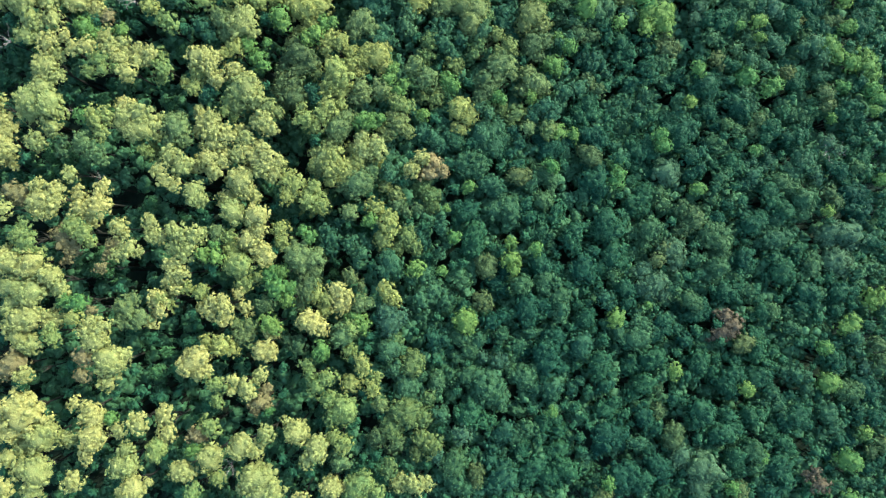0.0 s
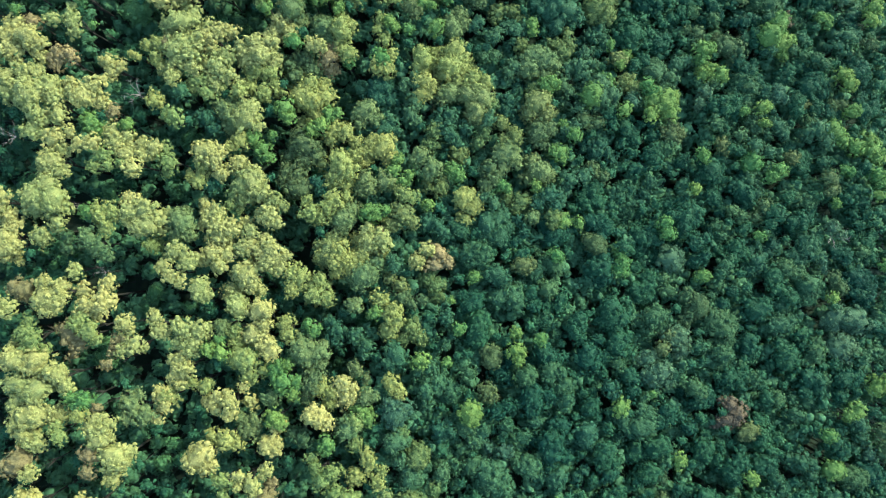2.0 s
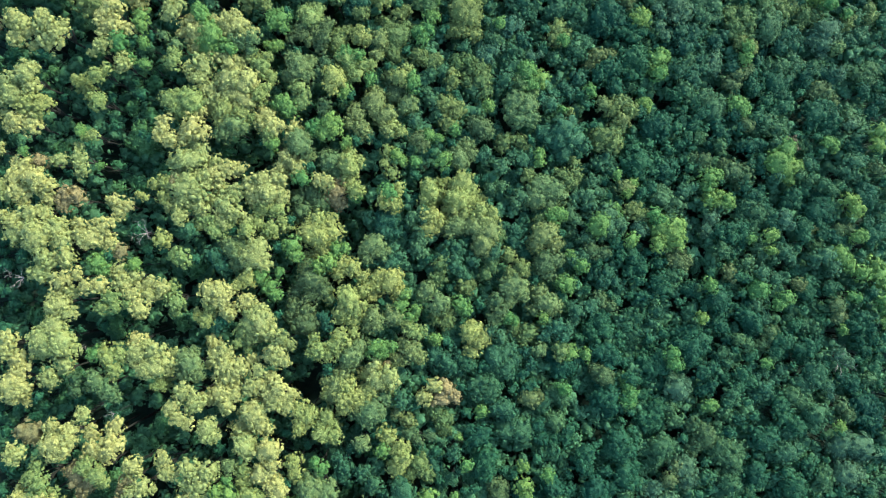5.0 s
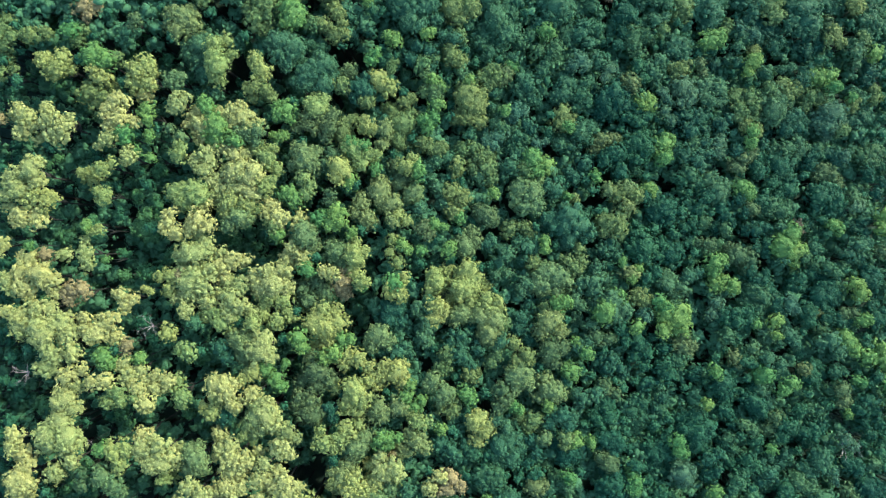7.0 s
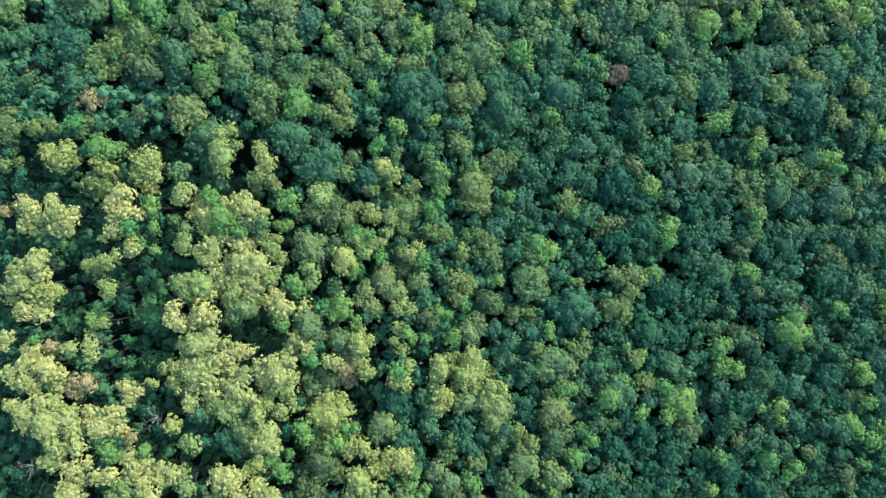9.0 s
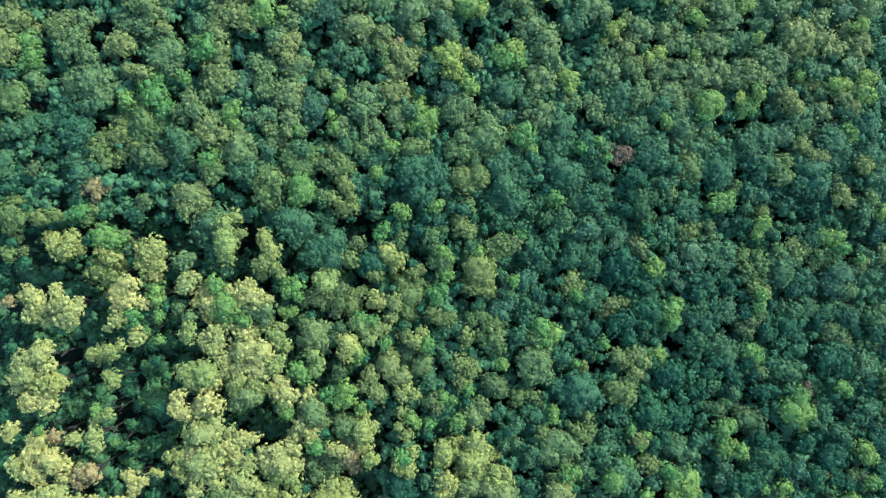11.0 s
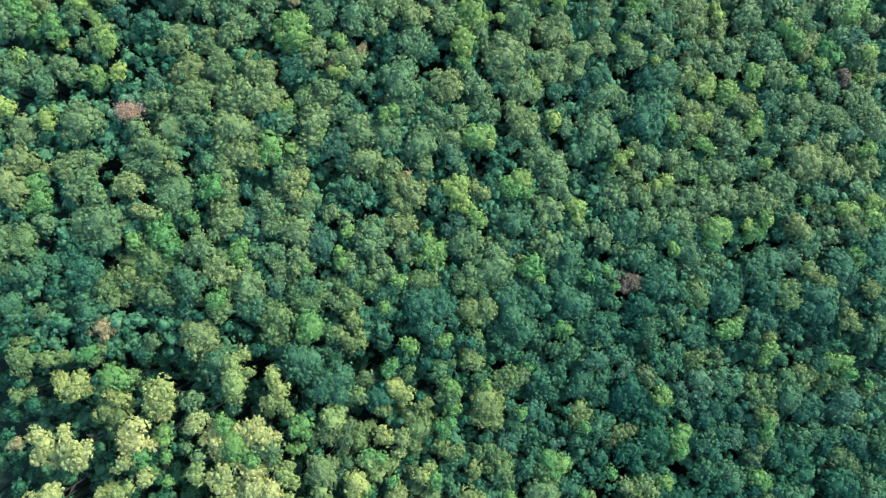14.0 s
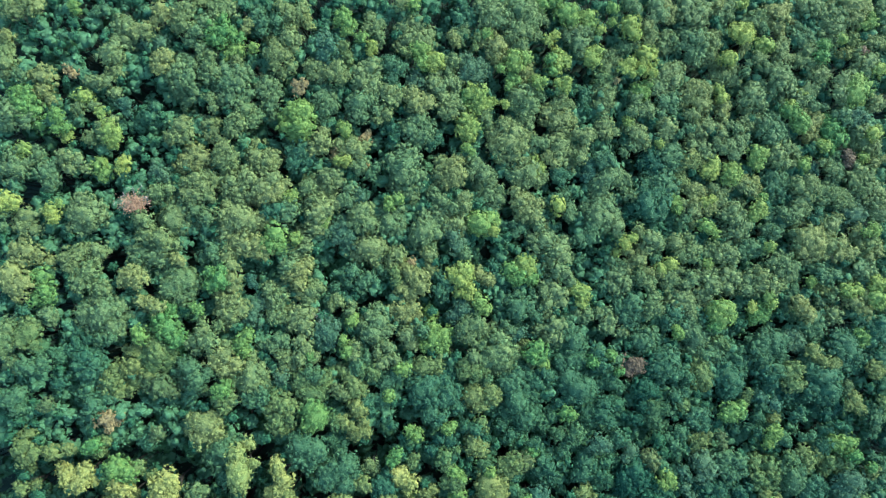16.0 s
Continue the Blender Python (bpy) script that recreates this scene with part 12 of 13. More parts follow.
grow(HAZEL, -64.8, 142.9, (0, 0, 1.3))
grow(HAZEL, -58.5, 143.1, (0.2, 0.8, 1.5), (-0.3, -1.3, 1.2))
grow(HAZEL, -59.6, 146.4, (0, 0, 1.2))

PINES = [
    (-41.2, -7.4, 1.7), (-20.1, 7.4, 2.6), (-44.2, 14.7, 1.7), (-56.6, 60.1, 1.8),
]
SNAGS = [
    (-31.0, -32.0, 1.5), (-50.5, 10.6, 1.0), (63.4, 16.2, 2.1), (-54.6, 20.4, 0.7), (-63.9, 30.6, 1.8), (-46.4, 37.3, 1.9), (13.6, 66.1, 1.0),
    (-25.1, 100.6, 1.1), (-52.3, 118.4, 2.3),
]
for x, y, r in PINES:
    grow(PINE, x, y, (0, 0, r))

# dead trees stand bare among the others
for i, (x, y, r) in enumerate(SNAGS):
    withered = y > 100 and x < -40
    root = tagged(new("dead_tree"), "dead tree with withered brown leaves on bare limbs" if withered else "bleached grey dead tree with bare forked limbs", "dead tree", "dead trees of the wood")
    foot, middle = soil(x, y), canopy(x, y) - 0.3
    root.location = (x, y, foot)
    trunk = new("trunk", TRUNKS[i % len(TRUNKS)])
    trunk.parent = root
    trunk.scale = (r * 0.4, r * 0.4, middle - foot)
    limbs = new("bare_crown", (BARE_BROWN if withered else BARE)[i % (1 if withered else 3)])
    limbs.parent = root
    limbs.location = (0, 0, middle - foot)
    limbs.scale = (r * 1.2, r * 1.2, r) if withered else (r, r, r)
    limbs.rotation_euler = (0, 0, i * 1.3)
    if withered:
        spots = dice.normal(size=(1200, 3)) * (0.3, 0.22, 0.2) + (0.06, -0.28, 0.4)
        v, f = leaf_sprays(spots, np.tile((0, 0, 1.0), (1200, 1)), 0.07, 0.9)
        leaves = new("withered_leaves", mesh_object("withered_leaves", v.tolist(), f.tolist(), DRIED))
        leaves.parent = root
        leaves.location = limbs.location
        leaves.scale = limbs.scale
    placed.append((x, y, r * 0.7))

# ---- smaller trees close the canopy between them ----
cells = {}


def near(x, y):
    i, j = int(x // 8), int(y // 8)
    return [p for a in (-1, 0, 1) for b in (-1, 0, 1) for p in cells.get((i + a, j + b), ())]


def settle(x, y, r):
    cells.setdefault((int(x // 8), int(y // 8)), []).append((x, y, r))


for p in placed:
    settle(*p)
SAPLINGS_A = [(70.6, -37, 1.1), (65.9, -36.9, 1.1), (-50.5, -35.1, 0.8), (-19.6, -33.5, 1), (-22.1, -33, 1), (4.8, -30.9, 0.9), (-23.8, -30.9, 1), (20.2, -27.5, 0.8), (22, -26.3, 1.1), (13.6, -24.8, 1), (20.7, -24.5, 1.1), (2.2, -21.9, 0.9), (-23.9, -21.8, 1), (-47.3, -21, 0.7), (52, -20.7, 0.9), (-23.9, -17.6, 0.9), (44.2, -14.8, 1.1), (66.8, -12.7, 0.9), (43.8, -12.1, 1.1), (28.6, -11.9, 1.1), (-21.5, -10.9, 1.2), (-10.2, -10.2, 0.9), (-37, -9.5, 0.7), (3.1, -8.6, 1.2), (50.5, -6.3, 1.1), (-47.5, -5.7, 1), (24.6, -5.7, 1.1), (19.6, -5.7, 1.1), (38.9, -4.4, 1.1), (-34.3, -2.9, 1.2), (1.4, -2.5, 1), (3.1, -2.1, 1)]
SAPLINGS_B = [(9.3, -0.4, 1.2), (-25.4, -0.3, 0.8), (7.6, 0.5, 0.9), (12.9, 1.9, 1.1), (-3, 3.6, 1.2), (22.4, 3.7, 1.1), (36.8, 4.6, 1.1), (63.3, 4.7, 1.1), (48.6, 7.9, 1.1), (1.8, 9.3, 1.2), (47.3, 10.2, 1.1), (-6.4, 10.5, 0.9), (-51.1, 12.1, 0.8), (9, 12.9, 1.1), (-60.8, 13.4, 1), (6.7, 13.4, 1.2), (0.9, 13.4, 1.2), (18.9, 13.5, 1.1), (-4.8, 14.4, 0.9), (-19.4, 16.7, 1.2), (46, 18.4, 1.1), (71.2, 20.1, 1.1), (31.4, 20.3, 1.1), (-1.3, 20.5, 1.2), (-4.9, 21.4, 0.9), (1.3, 22.7, 1.1), (-34.5, 24, 1.2), (39.1, 24.4, 0.7), (-27.1, 24.9, 0.9), (-17.8, 26.2, 1), (4, 26.2, 1.1), (26.4, 26.2, 1.1)]
SAPLINGS_C = [(36.7, 26.2, 1.1), (63.2, 26.7, 0.9), (47.3, 27.6, 1.1), (19.5, 29.8, 0.9), (42.1, 30.8, 1.1), (-39.2, 33.4, 1.2), (-51.4, 33.7, 1), (-64.1, 34.1, 1.2), (67.9, 34.2, 1.1), (-44.1, 35.1, 1.2), (-27.2, 35.2, 1.2), (71, 37.2, 1.1), (-34.3, 37.7, 1.2), (37, 37.8, 0.9), (30.3, 39, 1.1), (-25.3, 39.3, 1), (-8.1, 43.9, 1.2), (3.1, 46, 1.1), (-6.3, 46.5, 1.1), (-1.4, 47.4, 1.1), (-22.4, 47.5, 1.2), (38.7, 48.1, 1.1), (60.6, 48.6, 1.1), (20.1, 50, 0.9), (-3.7, 50.5, 1.1), (-29.6, 51.4, 1), (61.7, 51.4, 1.1), (71.6, 51.4, 1.1), (-46.2, 51.8, 0.9), (-15.5, 51.8, 1.1), (-0.5, 51.8, 1.1), (-47, 52.2, 0.9)]
SAPLINGS_D = [(-26.2, 52.3, 1.2), (-13.4, 52.3, 1.1), (12.2, 52.3, 0.9), (65.3, 52.8, 1), (28.7, 53.2, 0.9), (-25.8, 54, 0.9), (22.5, 55.1, 1.1), (-43.4, 56.9, 1.2), (68.4, 58.1, 1), (21.6, 58.3, 1.1), (-17.7, 58.4, 1.1), (-16.4, 58.9, 1.1), (-6.3, 59.9, 1.1), (20.7, 60.1, 1.1), (30.7, 60.7, 1.1), (47.2, 61.3, 0.9), (-61.3, 64, 1.2), (-24.7, 65.5, 1.2), (-48.9, 66.2, 1), (-7.7, 66.5, 1.1), (70.8, 66.6, 1), (-46, 67, 0.9), (33.3, 68.3, 0.9), (-1.9, 70, 1.1), (14.7, 70.8, 1.1), (-44, 71.3, 0.9), (-26, 71.6, 1.2), (-9.1, 73.7, 1.1), (-51, 73.9, 0.9), (-66.3, 73.9, 1.2), (30, 74.9, 0.9), (14.2, 76.3, 1.1)]
SAPLINGS_E = [(-3.2, 76.3, 0.9), (43.7, 76.7, 1.1), (-68.3, 76.9, 1), (-57.5, 77.3, 1.2), (-12.6, 78.6, 0.9), (-30.7, 79, 0.9), (-18.7, 80.8, 0.9), (0.8, 80.9, 1.1), (61.2, 81, 1.2), (-44.1, 81.2, 1.2), (-33.3, 81.6, 1.2), (-66.8, 82.3, 1), (71.3, 83.5, 1.2), (-38.3, 85.1, 1.2), (-66.4, 86.6, 1), (-13.9, 86.6, 0.9), (36.4, 86.6, 0.9), (-42.5, 86.8, 1.2), (10.5, 87.3, 1.1), (66.9, 87.3, 1.2), (34.9, 92.5, 1.1), (-70.6, 92.6, 1.2), (68.4, 93.1, 1), (10.9, 93.7, 0.9), (-3.9, 93.9, 1.1), (-11.5, 94, 0.9), (-7.9, 94.4, 1.1), (24.7, 94.9, 1.1), (-28.9, 95.5, 1.1), (4.8, 95.6, 1.1), (44.8, 98.1, 0.8), (43.9, 98.5, 1.1)]
SAPLINGS_F = [(-37.7, 98.7, 1.2), (-25.5, 99, 1.2), (-32.3, 99.5, 1.2), (-53, 99.6, 1), (12.3, 100.6, 1.1), (-24.6, 100.8, 0.9), (-7.9, 101.1, 1.1), (-18.5, 101.2, 0.9), (-45.6, 101.7, 1), (50.4, 101.9, 1), (51.4, 102.8, 1), (18.5, 102.9, 1.1), (15.2, 102.9, 1.1), (-19.8, 103.4, 0.9), (-42.3, 103.9, 0.9), (-0.7, 105.2, 1.1), (-61.9, 105.6, 1.2), (-14.1, 105.6, 1.1), (-62.3, 107.3, 1.2), (0.7, 107.5, 0.7), (14.2, 108.4, 0.9), (62.6, 108.6, 1.2), (-7.5, 108.8, 1.1), (-33.5, 109.1, 1.2), (-5.7, 109.2, 1.1), (36.5, 109.5, 1.1), (20.9, 110.8, 0.9), (-25.9, 110.9, 1.2), (4.9, 111.1, 0.9), (40.5, 112.3, 1), (48, 112.4, 1.1), (2.1, 112.5, 1.1)]
SAPLINGS_G = [(-61.7, 112.7, 0.8), (-1.1, 112.9, 1.1), (4.4, 113, 1.1), (33.1, 113.2, 1.1), (38, 113.3, 1.1), (-41.1, 113.8, 1.2), (45, 113.8, 1), (25.3, 115, 1.1), (59.6, 116.3, 1.2), (-41.5, 117.2, 1.2), (-64.6, 117.4, 1.2), (-8.4, 117.8, 0.9), (-0.7, 117.9, 1.1), (49, 118.6, 1.2), (-15.3, 119, 1.1), (-12.2, 119, 0.9), (-5.5, 119.1, 1.1), (15.8, 119.8, 0.7), (57.3, 120.1, 1), (69.5, 121.2, 1.2), (-9.1, 121.3, 0.9), (-52.8, 123.3, 0.9), (41.2, 123.4, 1), (-14.5, 123.5, 1.1), (35.7, 123.8, 1.1), (54.8, 124, 1.2), (-51.2, 124.6, 0.9), (-47.5, 124.7, 1), (-53.6, 125, 0.9), (39.7, 125.7, 1), (-46.7, 126, 1.2), (2.2, 126, 1.1)]
SAPLINGS_H = [(-36.8, 126.6, 0.9), (-61.3, 126.6, 0.7), (-34.3, 126.6, 1), (59.3, 126.9, 0.8), (-51.2, 127.2, 0.9), (-49.6, 127.2, 0.7), (28.9, 127.4, 1.1), (46.2, 127.7, 1), (56.3, 127.9, 1.2), (19.2, 128.2, 0.7), (-14, 128.4, 1.1), (-30.9, 128.4, 0.7), (-58.1, 129.2, 1.2), (-0.1, 129.6, 0.7), (24.5, 130.2, 1.1), (39.2, 130.5, 1.1), (53.3, 130.7, 1.2), (3.2, 131.1, 1.1), (-48.7, 131.1, 1), (-38.9, 131.7, 1), (-56.4, 131.7, 0.8), (69.6, 131.9, 1), (-25.8, 132.1, 0.7), (28.9, 132.2, 1.1), (46.2, 133, 1), (17.7, 133.7, 0.9), (-60.4, 134.6, 1), (51.3, 135, 1.2), (-42.6, 135.1, 0.9), (-54.4, 136.4, 1), (14.9, 137.8, 0.6), (-39.7, 140.3, 0.9)]
SAPLINGS_I = [(-49.1, 140.4, 0.9), (30.3, 141.2, 0.9), (55.8, 141.4, 1), (-45, 141.8, 0.9), (-60.8, 142.6, 0.8), (-56.8, 142.7, 1), (24.5, 142.8, 0.9), (-18.4, 142.9, 0.7), (69.6, 143.2, 1), (1.8, 143.3, 0.7), (-13.6, 144.9, 1.1), (-2.4, 145, 0.7), (-63.2, 145, 0.8), (-37.1, 145.2, 0.9), (-25.3, 145.7, 0.7), (53.8, 146.2, 1.2), (42.7, 146.3, 1), (12.5, 146.5, 0.7), (-8.7, 147.4, 1.1), (48.8, 147.5, 0.8), (66.6, 147.5, 1.2), (-36.3, 148.2, 1), (19.2, 149.1, 0.9), (25.9, 149.4, 0.9), (22.1, 149.5, 0.7), (39.7, 149.5, 1.1), (23.5, 151.2, 0.9), (22, 151.6, 1.1)]
SAPLINGS = SAPLINGS_A + SAPLINGS_B + SAPLINGS_C + SAPLINGS_D + SAPLINGS_E + SAPLINGS_F + SAPLINGS_G + SAPLINGS_H + SAPLINGS_I
CLEARINGS_A = [(70, -38.7, 1.1), (-33, -35.5, 1), (-21.3, -35.1, 1.4), (-49.4, -33.7, 1.6), (26.4, -33.3, 1.1), (-16.8, -32.7, 0.5), (-54.7, -32.4, 0.7), (57.2, -32.3, 1.1), (-22.9, -31.3, 0.8), (-11.8, -29.6, 1.1), (24.3, -28.9, 0.6), (18.9, -27.9, 1.7), (37, -27, 1.3), (23.4, -25.4, 1.1), (45.3, -25, 0.6), (-11.8, -25, 0.7), (-53.3, -24.8, 1.5), (11, -24.7, 2), (-30.3, -24.5, 1.4), (-38, -23.9, 0.9), (51, -23.3, 0.5), (-21.4, -23.1, 2), (40.8, -22.3, 1), (27.5, -22, 0.8), (10.5, -21.7, 0.6), (54.3, -21.6, 1.1), (-37.6, -20.6, 1.9), (-9.7, -20.4, 1.1), (-23.1, -20.1, 1.4), (61.9, -18.5, 0.8), (58.1, -18, 1.1), (1.4, -17.2, 1.2)]
CLEARINGS_B = [(34.5, -16.4, 1.4), (69.1, -16.3, 0.8), (-57, -15.8, 1), (-3.4, -14.6, 1.1), (-41.4, -13.6, 2.1), (70.2, -10.9, 1.3), (-46.2, -10.7, 0.3), (-40.2, -9.9, 1.6), (-23.2, -9.6, 0.8), (30.9, -9.3, 1), (48.6, -9, 0.8), (8.4, -8.7, 0.9), (-39.1, -8.2, 1), (-6.8, -7.7, 1.1), (17.8, -6.5, 0.6), (-49.8, -6.5, 1.2), (53.8, -6.3, 1), (40.2, -6.2, 1.6), (19.1, -6.1, 1), (-52.2, -4.9, 1.8), (-32.3, -4.5, 1.1), (-45.9, -4.1, 1.5), (61, -3.6, 0.7), (33.8, -3.5, 0.6), (-14.9, -3.3, 0.9), (-43.6, -2.4, 1.8), (31.1, -1.7, 1.3), (19.6, -1.7, 0.8), (-5.5, -1.2, 0.9), (-14.9, -0.8, 0.9), (-42.4, 0.1, 0.9), (-1.2, 1.8, 1.4)]
CLEARINGS_C = [(-63.8, 2.1, 0.7), (7.6, 2.3, 1.1), (60.3, 2.4, 1.3), (-50.2, 3.4, 0.6), (29.3, 3.7, 0.6), (-63.1, 3.8, 0.7), (-54.8, 4.2, 0.9), (-20, 4.4, 2), (-39.7, 4.7, 1.8), (-45, 5.5, 1.7), (60.9, 5.6, 0.8), (69.1, 5.6, 1), (-48.6, 5.9, 0.7), (-24.2, 6.1, 0.9), (21.1, 6.3, 2.1), (51, 6.5, 0.7), (-41.4, 6.8, 1.2), (71.6, 7.5, 0.8), (-16.7, 8.3, 1.4), (37.8, 8.3, 0.8), (41.6, 8.3, 0.7), (-46.2, 8.4, 1.5), (-26.3, 8.6, 0.9), (38.3, 10.1, 1.3), (10.7, 10.7, 0.8), (-47.1, 11.4, 1.7), (21.2, 11.8, 2.4), (61.1, 11.9, 0.8), (38.8, 12.1, 0.8), (21.1, 12.3, 0.8), (-47.7, 13.2, 1.2), (-21.9, 13.3, 1.7)]
CLEARINGS_D = [(-7.9, 13.6, 1.1), (17.9, 14.1, 1.3), (-31.5, 14.3, 0.6), (-48.5, 14.5, 1.8), (11.1, 14.6, 0.6), (-42.1, 14.8, 0.9), (25.7, 14.9, 0.6), (19.8, 15, 1.1), (-6.6, 15.3, 1.7), (-22.4, 15.4, 1.9), (-42.9, 15.7, 0.6), (-25.7, 15.9, 2), (45.5, 16.1, 0.8), (-61.3, 16.2, 0.7), (-19, 16.7, 0.5), (12.9, 16.8, 1.3), (-23.2, 17.6, 1.1), (61.4, 17.9, 1.2), (-61.7, 17.9, 1), (-24.1, 18.9, 1.4), (-55, 19.1, 0.7), (63.4, 19.2, 1.7), (42.3, 19.3, 1.3), (-38.2, 20.7, 0.9), (-62.6, 20.8, 0.6), (-15.2, 21.4, 0.9), (-39.8, 21.5, 1.1), (-11.4, 21.8, 0.8), (-50.3, 22.8, 1.7), (12.5, 23.1, 1.1), (36.2, 23.5, 1.6), (-41.5, 23.6, 1.8)]
CLEARINGS_E = [(-47.9, 23.6, 2), (53.9, 23.9, 1.5), (-62.3, 24.1, 1.3), (55.9, 24.8, 0.8), (10.7, 24.9, 1.3), (52.5, 25.3, 0.8), (35.3, 25.3, 1.2), (9.4, 25.7, 0.5), (-64.7, 26.6, 1.3), (-54.4, 26.6, 1.7), (-62.8, 27.4, 1.9), (-53.6, 28.3, 1.1), (-39.9, 28.3, 1.1), (-64.8, 28.6, 1), (-25.9, 29.2, 0.6), (-18.7, 29.2, 0.6), (6.2, 29.3, 0.8), (27.4, 29.4, 1), (64.8, 29.5, 0.7), (-39.1, 29.6, 1.8), (-37.9, 30.4, 1.1), (-6.2, 31, 1.9), (26.5, 31.2, 0.8), (-44.1, 31.2, 1.7), (60, 31.4, 1.2), (20.9, 31.6, 1.1), (53.2, 31.8, 1.2), (39.8, 32.2, 1.5), (-6.6, 32.4, 1.3), (7.6, 32.5, 0.8), (49.9, 32.7, 1), (41.7, 33.2, 0.8)]
CLEARINGS_F = [(58.1, 33.2, 1.2), (-45.3, 33.4, 1.4), (-26.8, 33.5, 0.8), (1.3, 33.8, 0.6), (38.9, 35, 1.8), (-1.8, 35.5, 1.6), (-38.4, 36, 1.2), (40.3, 36.9, 2.2), (-15.8, 37.1, 1.7), (-1.3, 37.3, 0.8), (38, 38.4, 1.3), (-37.6, 38.6, 0.8), (38.5, 38.7, 1), (-15.8, 38.9, 1.3), (-15.5, 39.1, 1.6), (62.7, 39.1, 0.5), (-43.9, 39.5, 0.9), (-13.7, 40, 1.6), (-55.7, 40.1, 1.1), (39, 40.3, 1.8), (-46.4, 40.4, 1.5), (-63.2, 40.5, 0.5), (-8.1, 40.8, 0.8), (37.1, 41.2, 1.2), (-61.3, 41.4, 0.6), (18.2, 41.4, 0.5), (-13.3, 41.7, 1.1), (7.1, 43.3, 0.8), (54.1, 43.9, 1), (17.7, 44.1, 0.5), (-54.5, 44.6, 0.8), (-56.5, 44.7, 1.1)]
CLEARINGS_G = [(-57.8, 45.5, 1.4), (52.7, 45.8, 1.2), (30.9, 45.9, 0.7), (-8.5, 46.1, 0.8), (-12.9, 46.1, 1.3), (-30.4, 46.2, 1.2), (50.3, 46.2, 0.7), (-48.1, 46.3, 1.5), (71, 46.6, 0.9), (21, 46.8, 0.5), (9, 46.9, 0.7), (-7.2, 47, 1.1), (-20.7, 47, 0.8), (39.6, 47.7, 0.8), (5.8, 47.8, 1), (-3.7, 47.8, 1), (-29.6, 48.4, 1.4), (64.1, 48.5, 1.2), (-13.8, 48.7, 1.6), (-47.3, 48.8, 2.3), (-33.8, 49.2, 1.1), (69.1, 49.5, 0.7), (62.7, 49.5, 1.5), (-52.2, 49.7, 1.2), (-60.2, 49.7, 1.1), (-32.5, 50.1, 1.4), (46.5, 50.5, 1.4), (-6.8, 50.5, 0.6), (-21.1, 50.5, 0.6), (63.2, 50.9, 0.7), (-67.4, 51.4, 0.6), (-64.7, 51.4, 1.1)]
CLEARINGS_H = [(-13.8, 51.4, 0.6), (-59.9, 51.8, 1.1), (5.8, 53.2, 0.7), (64.8, 53.3, 0.7), (48, 53.7, 0.8), (-59.5, 53.9, 1.4), (12.7, 54.1, 0.7), (30.1, 54.2, 0.8), (40.7, 54.2, 0.5), (-55.9, 54.8, 1.1), (6.3, 55, 0.7), (67.3, 55.2, 0.7), (-57.9, 55.6, 1.4), (-18.6, 55.8, 0.5), (-22.4, 56.2, 0.8), (58, 56.6, 1.2), (-15.6, 57.6, 0.8), (35.5, 57.9, 1), (2.2, 58.6, 0.6), (58.5, 59, 0.9), (-46.3, 59.1, 0.8), (-19.9, 59.3, 0.6), (32.1, 59.8, 0.8), (34.5, 59.8, 0.8), (-51.2, 59.9, 1.1), (50.2, 59.9, 0.9), (67, 60, 1.4), (-26.7, 60.1, 0.8), (-60.4, 60.6, 1.1), (-45.1, 61.2, 1.2), (33.1, 61.6, 1.5), (-43.4, 61.7, 1.5)]
CLEARINGS_I = [(-66.8, 62.3, 1.2), (-59.7, 62.3, 1.5), (35.6, 62.6, 1), (66.1, 62.9, 1), (-5, 63, 0.5), (-27.6, 63.6, 0.9), (43.4, 63.6, 1.2), (15.6, 64.2, 1), (11.8, 64.9, 1.2), (-1.4, 65.6, 1.3), (-67, 66.4, 1.4), (66.3, 66.7, 1.6), (45.9, 66.8, 0.9), (42.5, 66.8, 0.7), (-0.5, 66.9, 1.8), (16.1, 67.1, 0.5), (64.8, 67.1, 1.2), (59.3, 67.2, 1), (-6.8, 67.4, 0.6), (-56.2, 68, 1.2), (67.3, 68.1, 1.2), (0.4, 68.7, 0.6), (-43.2, 68.7, 0.8), (-45.2, 68.7, 1.4), (23.2, 68.9, 0.7), (35.2, 69.3, 0.7), (-29, 69.4, 0.6), (-56.6, 69.7, 1.7), (-13, 70.6, 0.8), (-18.7, 70.6, 1.3), (13.3, 70.8, 1.6), (-58.7, 71, 1.5)]
CLEARINGS_J = [(-62.7, 71, 1.4), (-17.8, 71.1, 1.1), (-64.3, 71.8, 1.7), (-66.7, 71.8, 1.2), (-34.9, 72.1, 0.9), (-50.6, 72.2, 0.6), (34.8, 72.5, 1.2), (14.2, 72.6, 1), (8.6, 72.7, 1), (-24.7, 72.9, 0.6), (-44.4, 73, 0.9), (-59.5, 73.1, 1.4), (-61.1, 73.1, 1.1), (7.7, 73.6, 1.3), (-29, 73.8, 0.9), (-7.7, 74.6, 1.1), (-33.7, 74.7, 0.6), (-57.5, 74.8, 0.6), (-28.2, 75.1, 1.3), (64.5, 75.3, 0.5), (-65.1, 75.6, 0.9), (-8.6, 75.9, 1.4), (-43.7, 76.9, 1.2), (68.1, 77.2, 0.5), (65.6, 77.2, 1.2), (1.8, 77.7, 0.7), (-44.5, 78.1, 1.5), (-18.3, 78.1, 0.8), (-3.2, 78.1, 0.6), (5.4, 78.1, 0.5), (15.7, 78.2, 0.5), (47.6, 78.2, 1)]
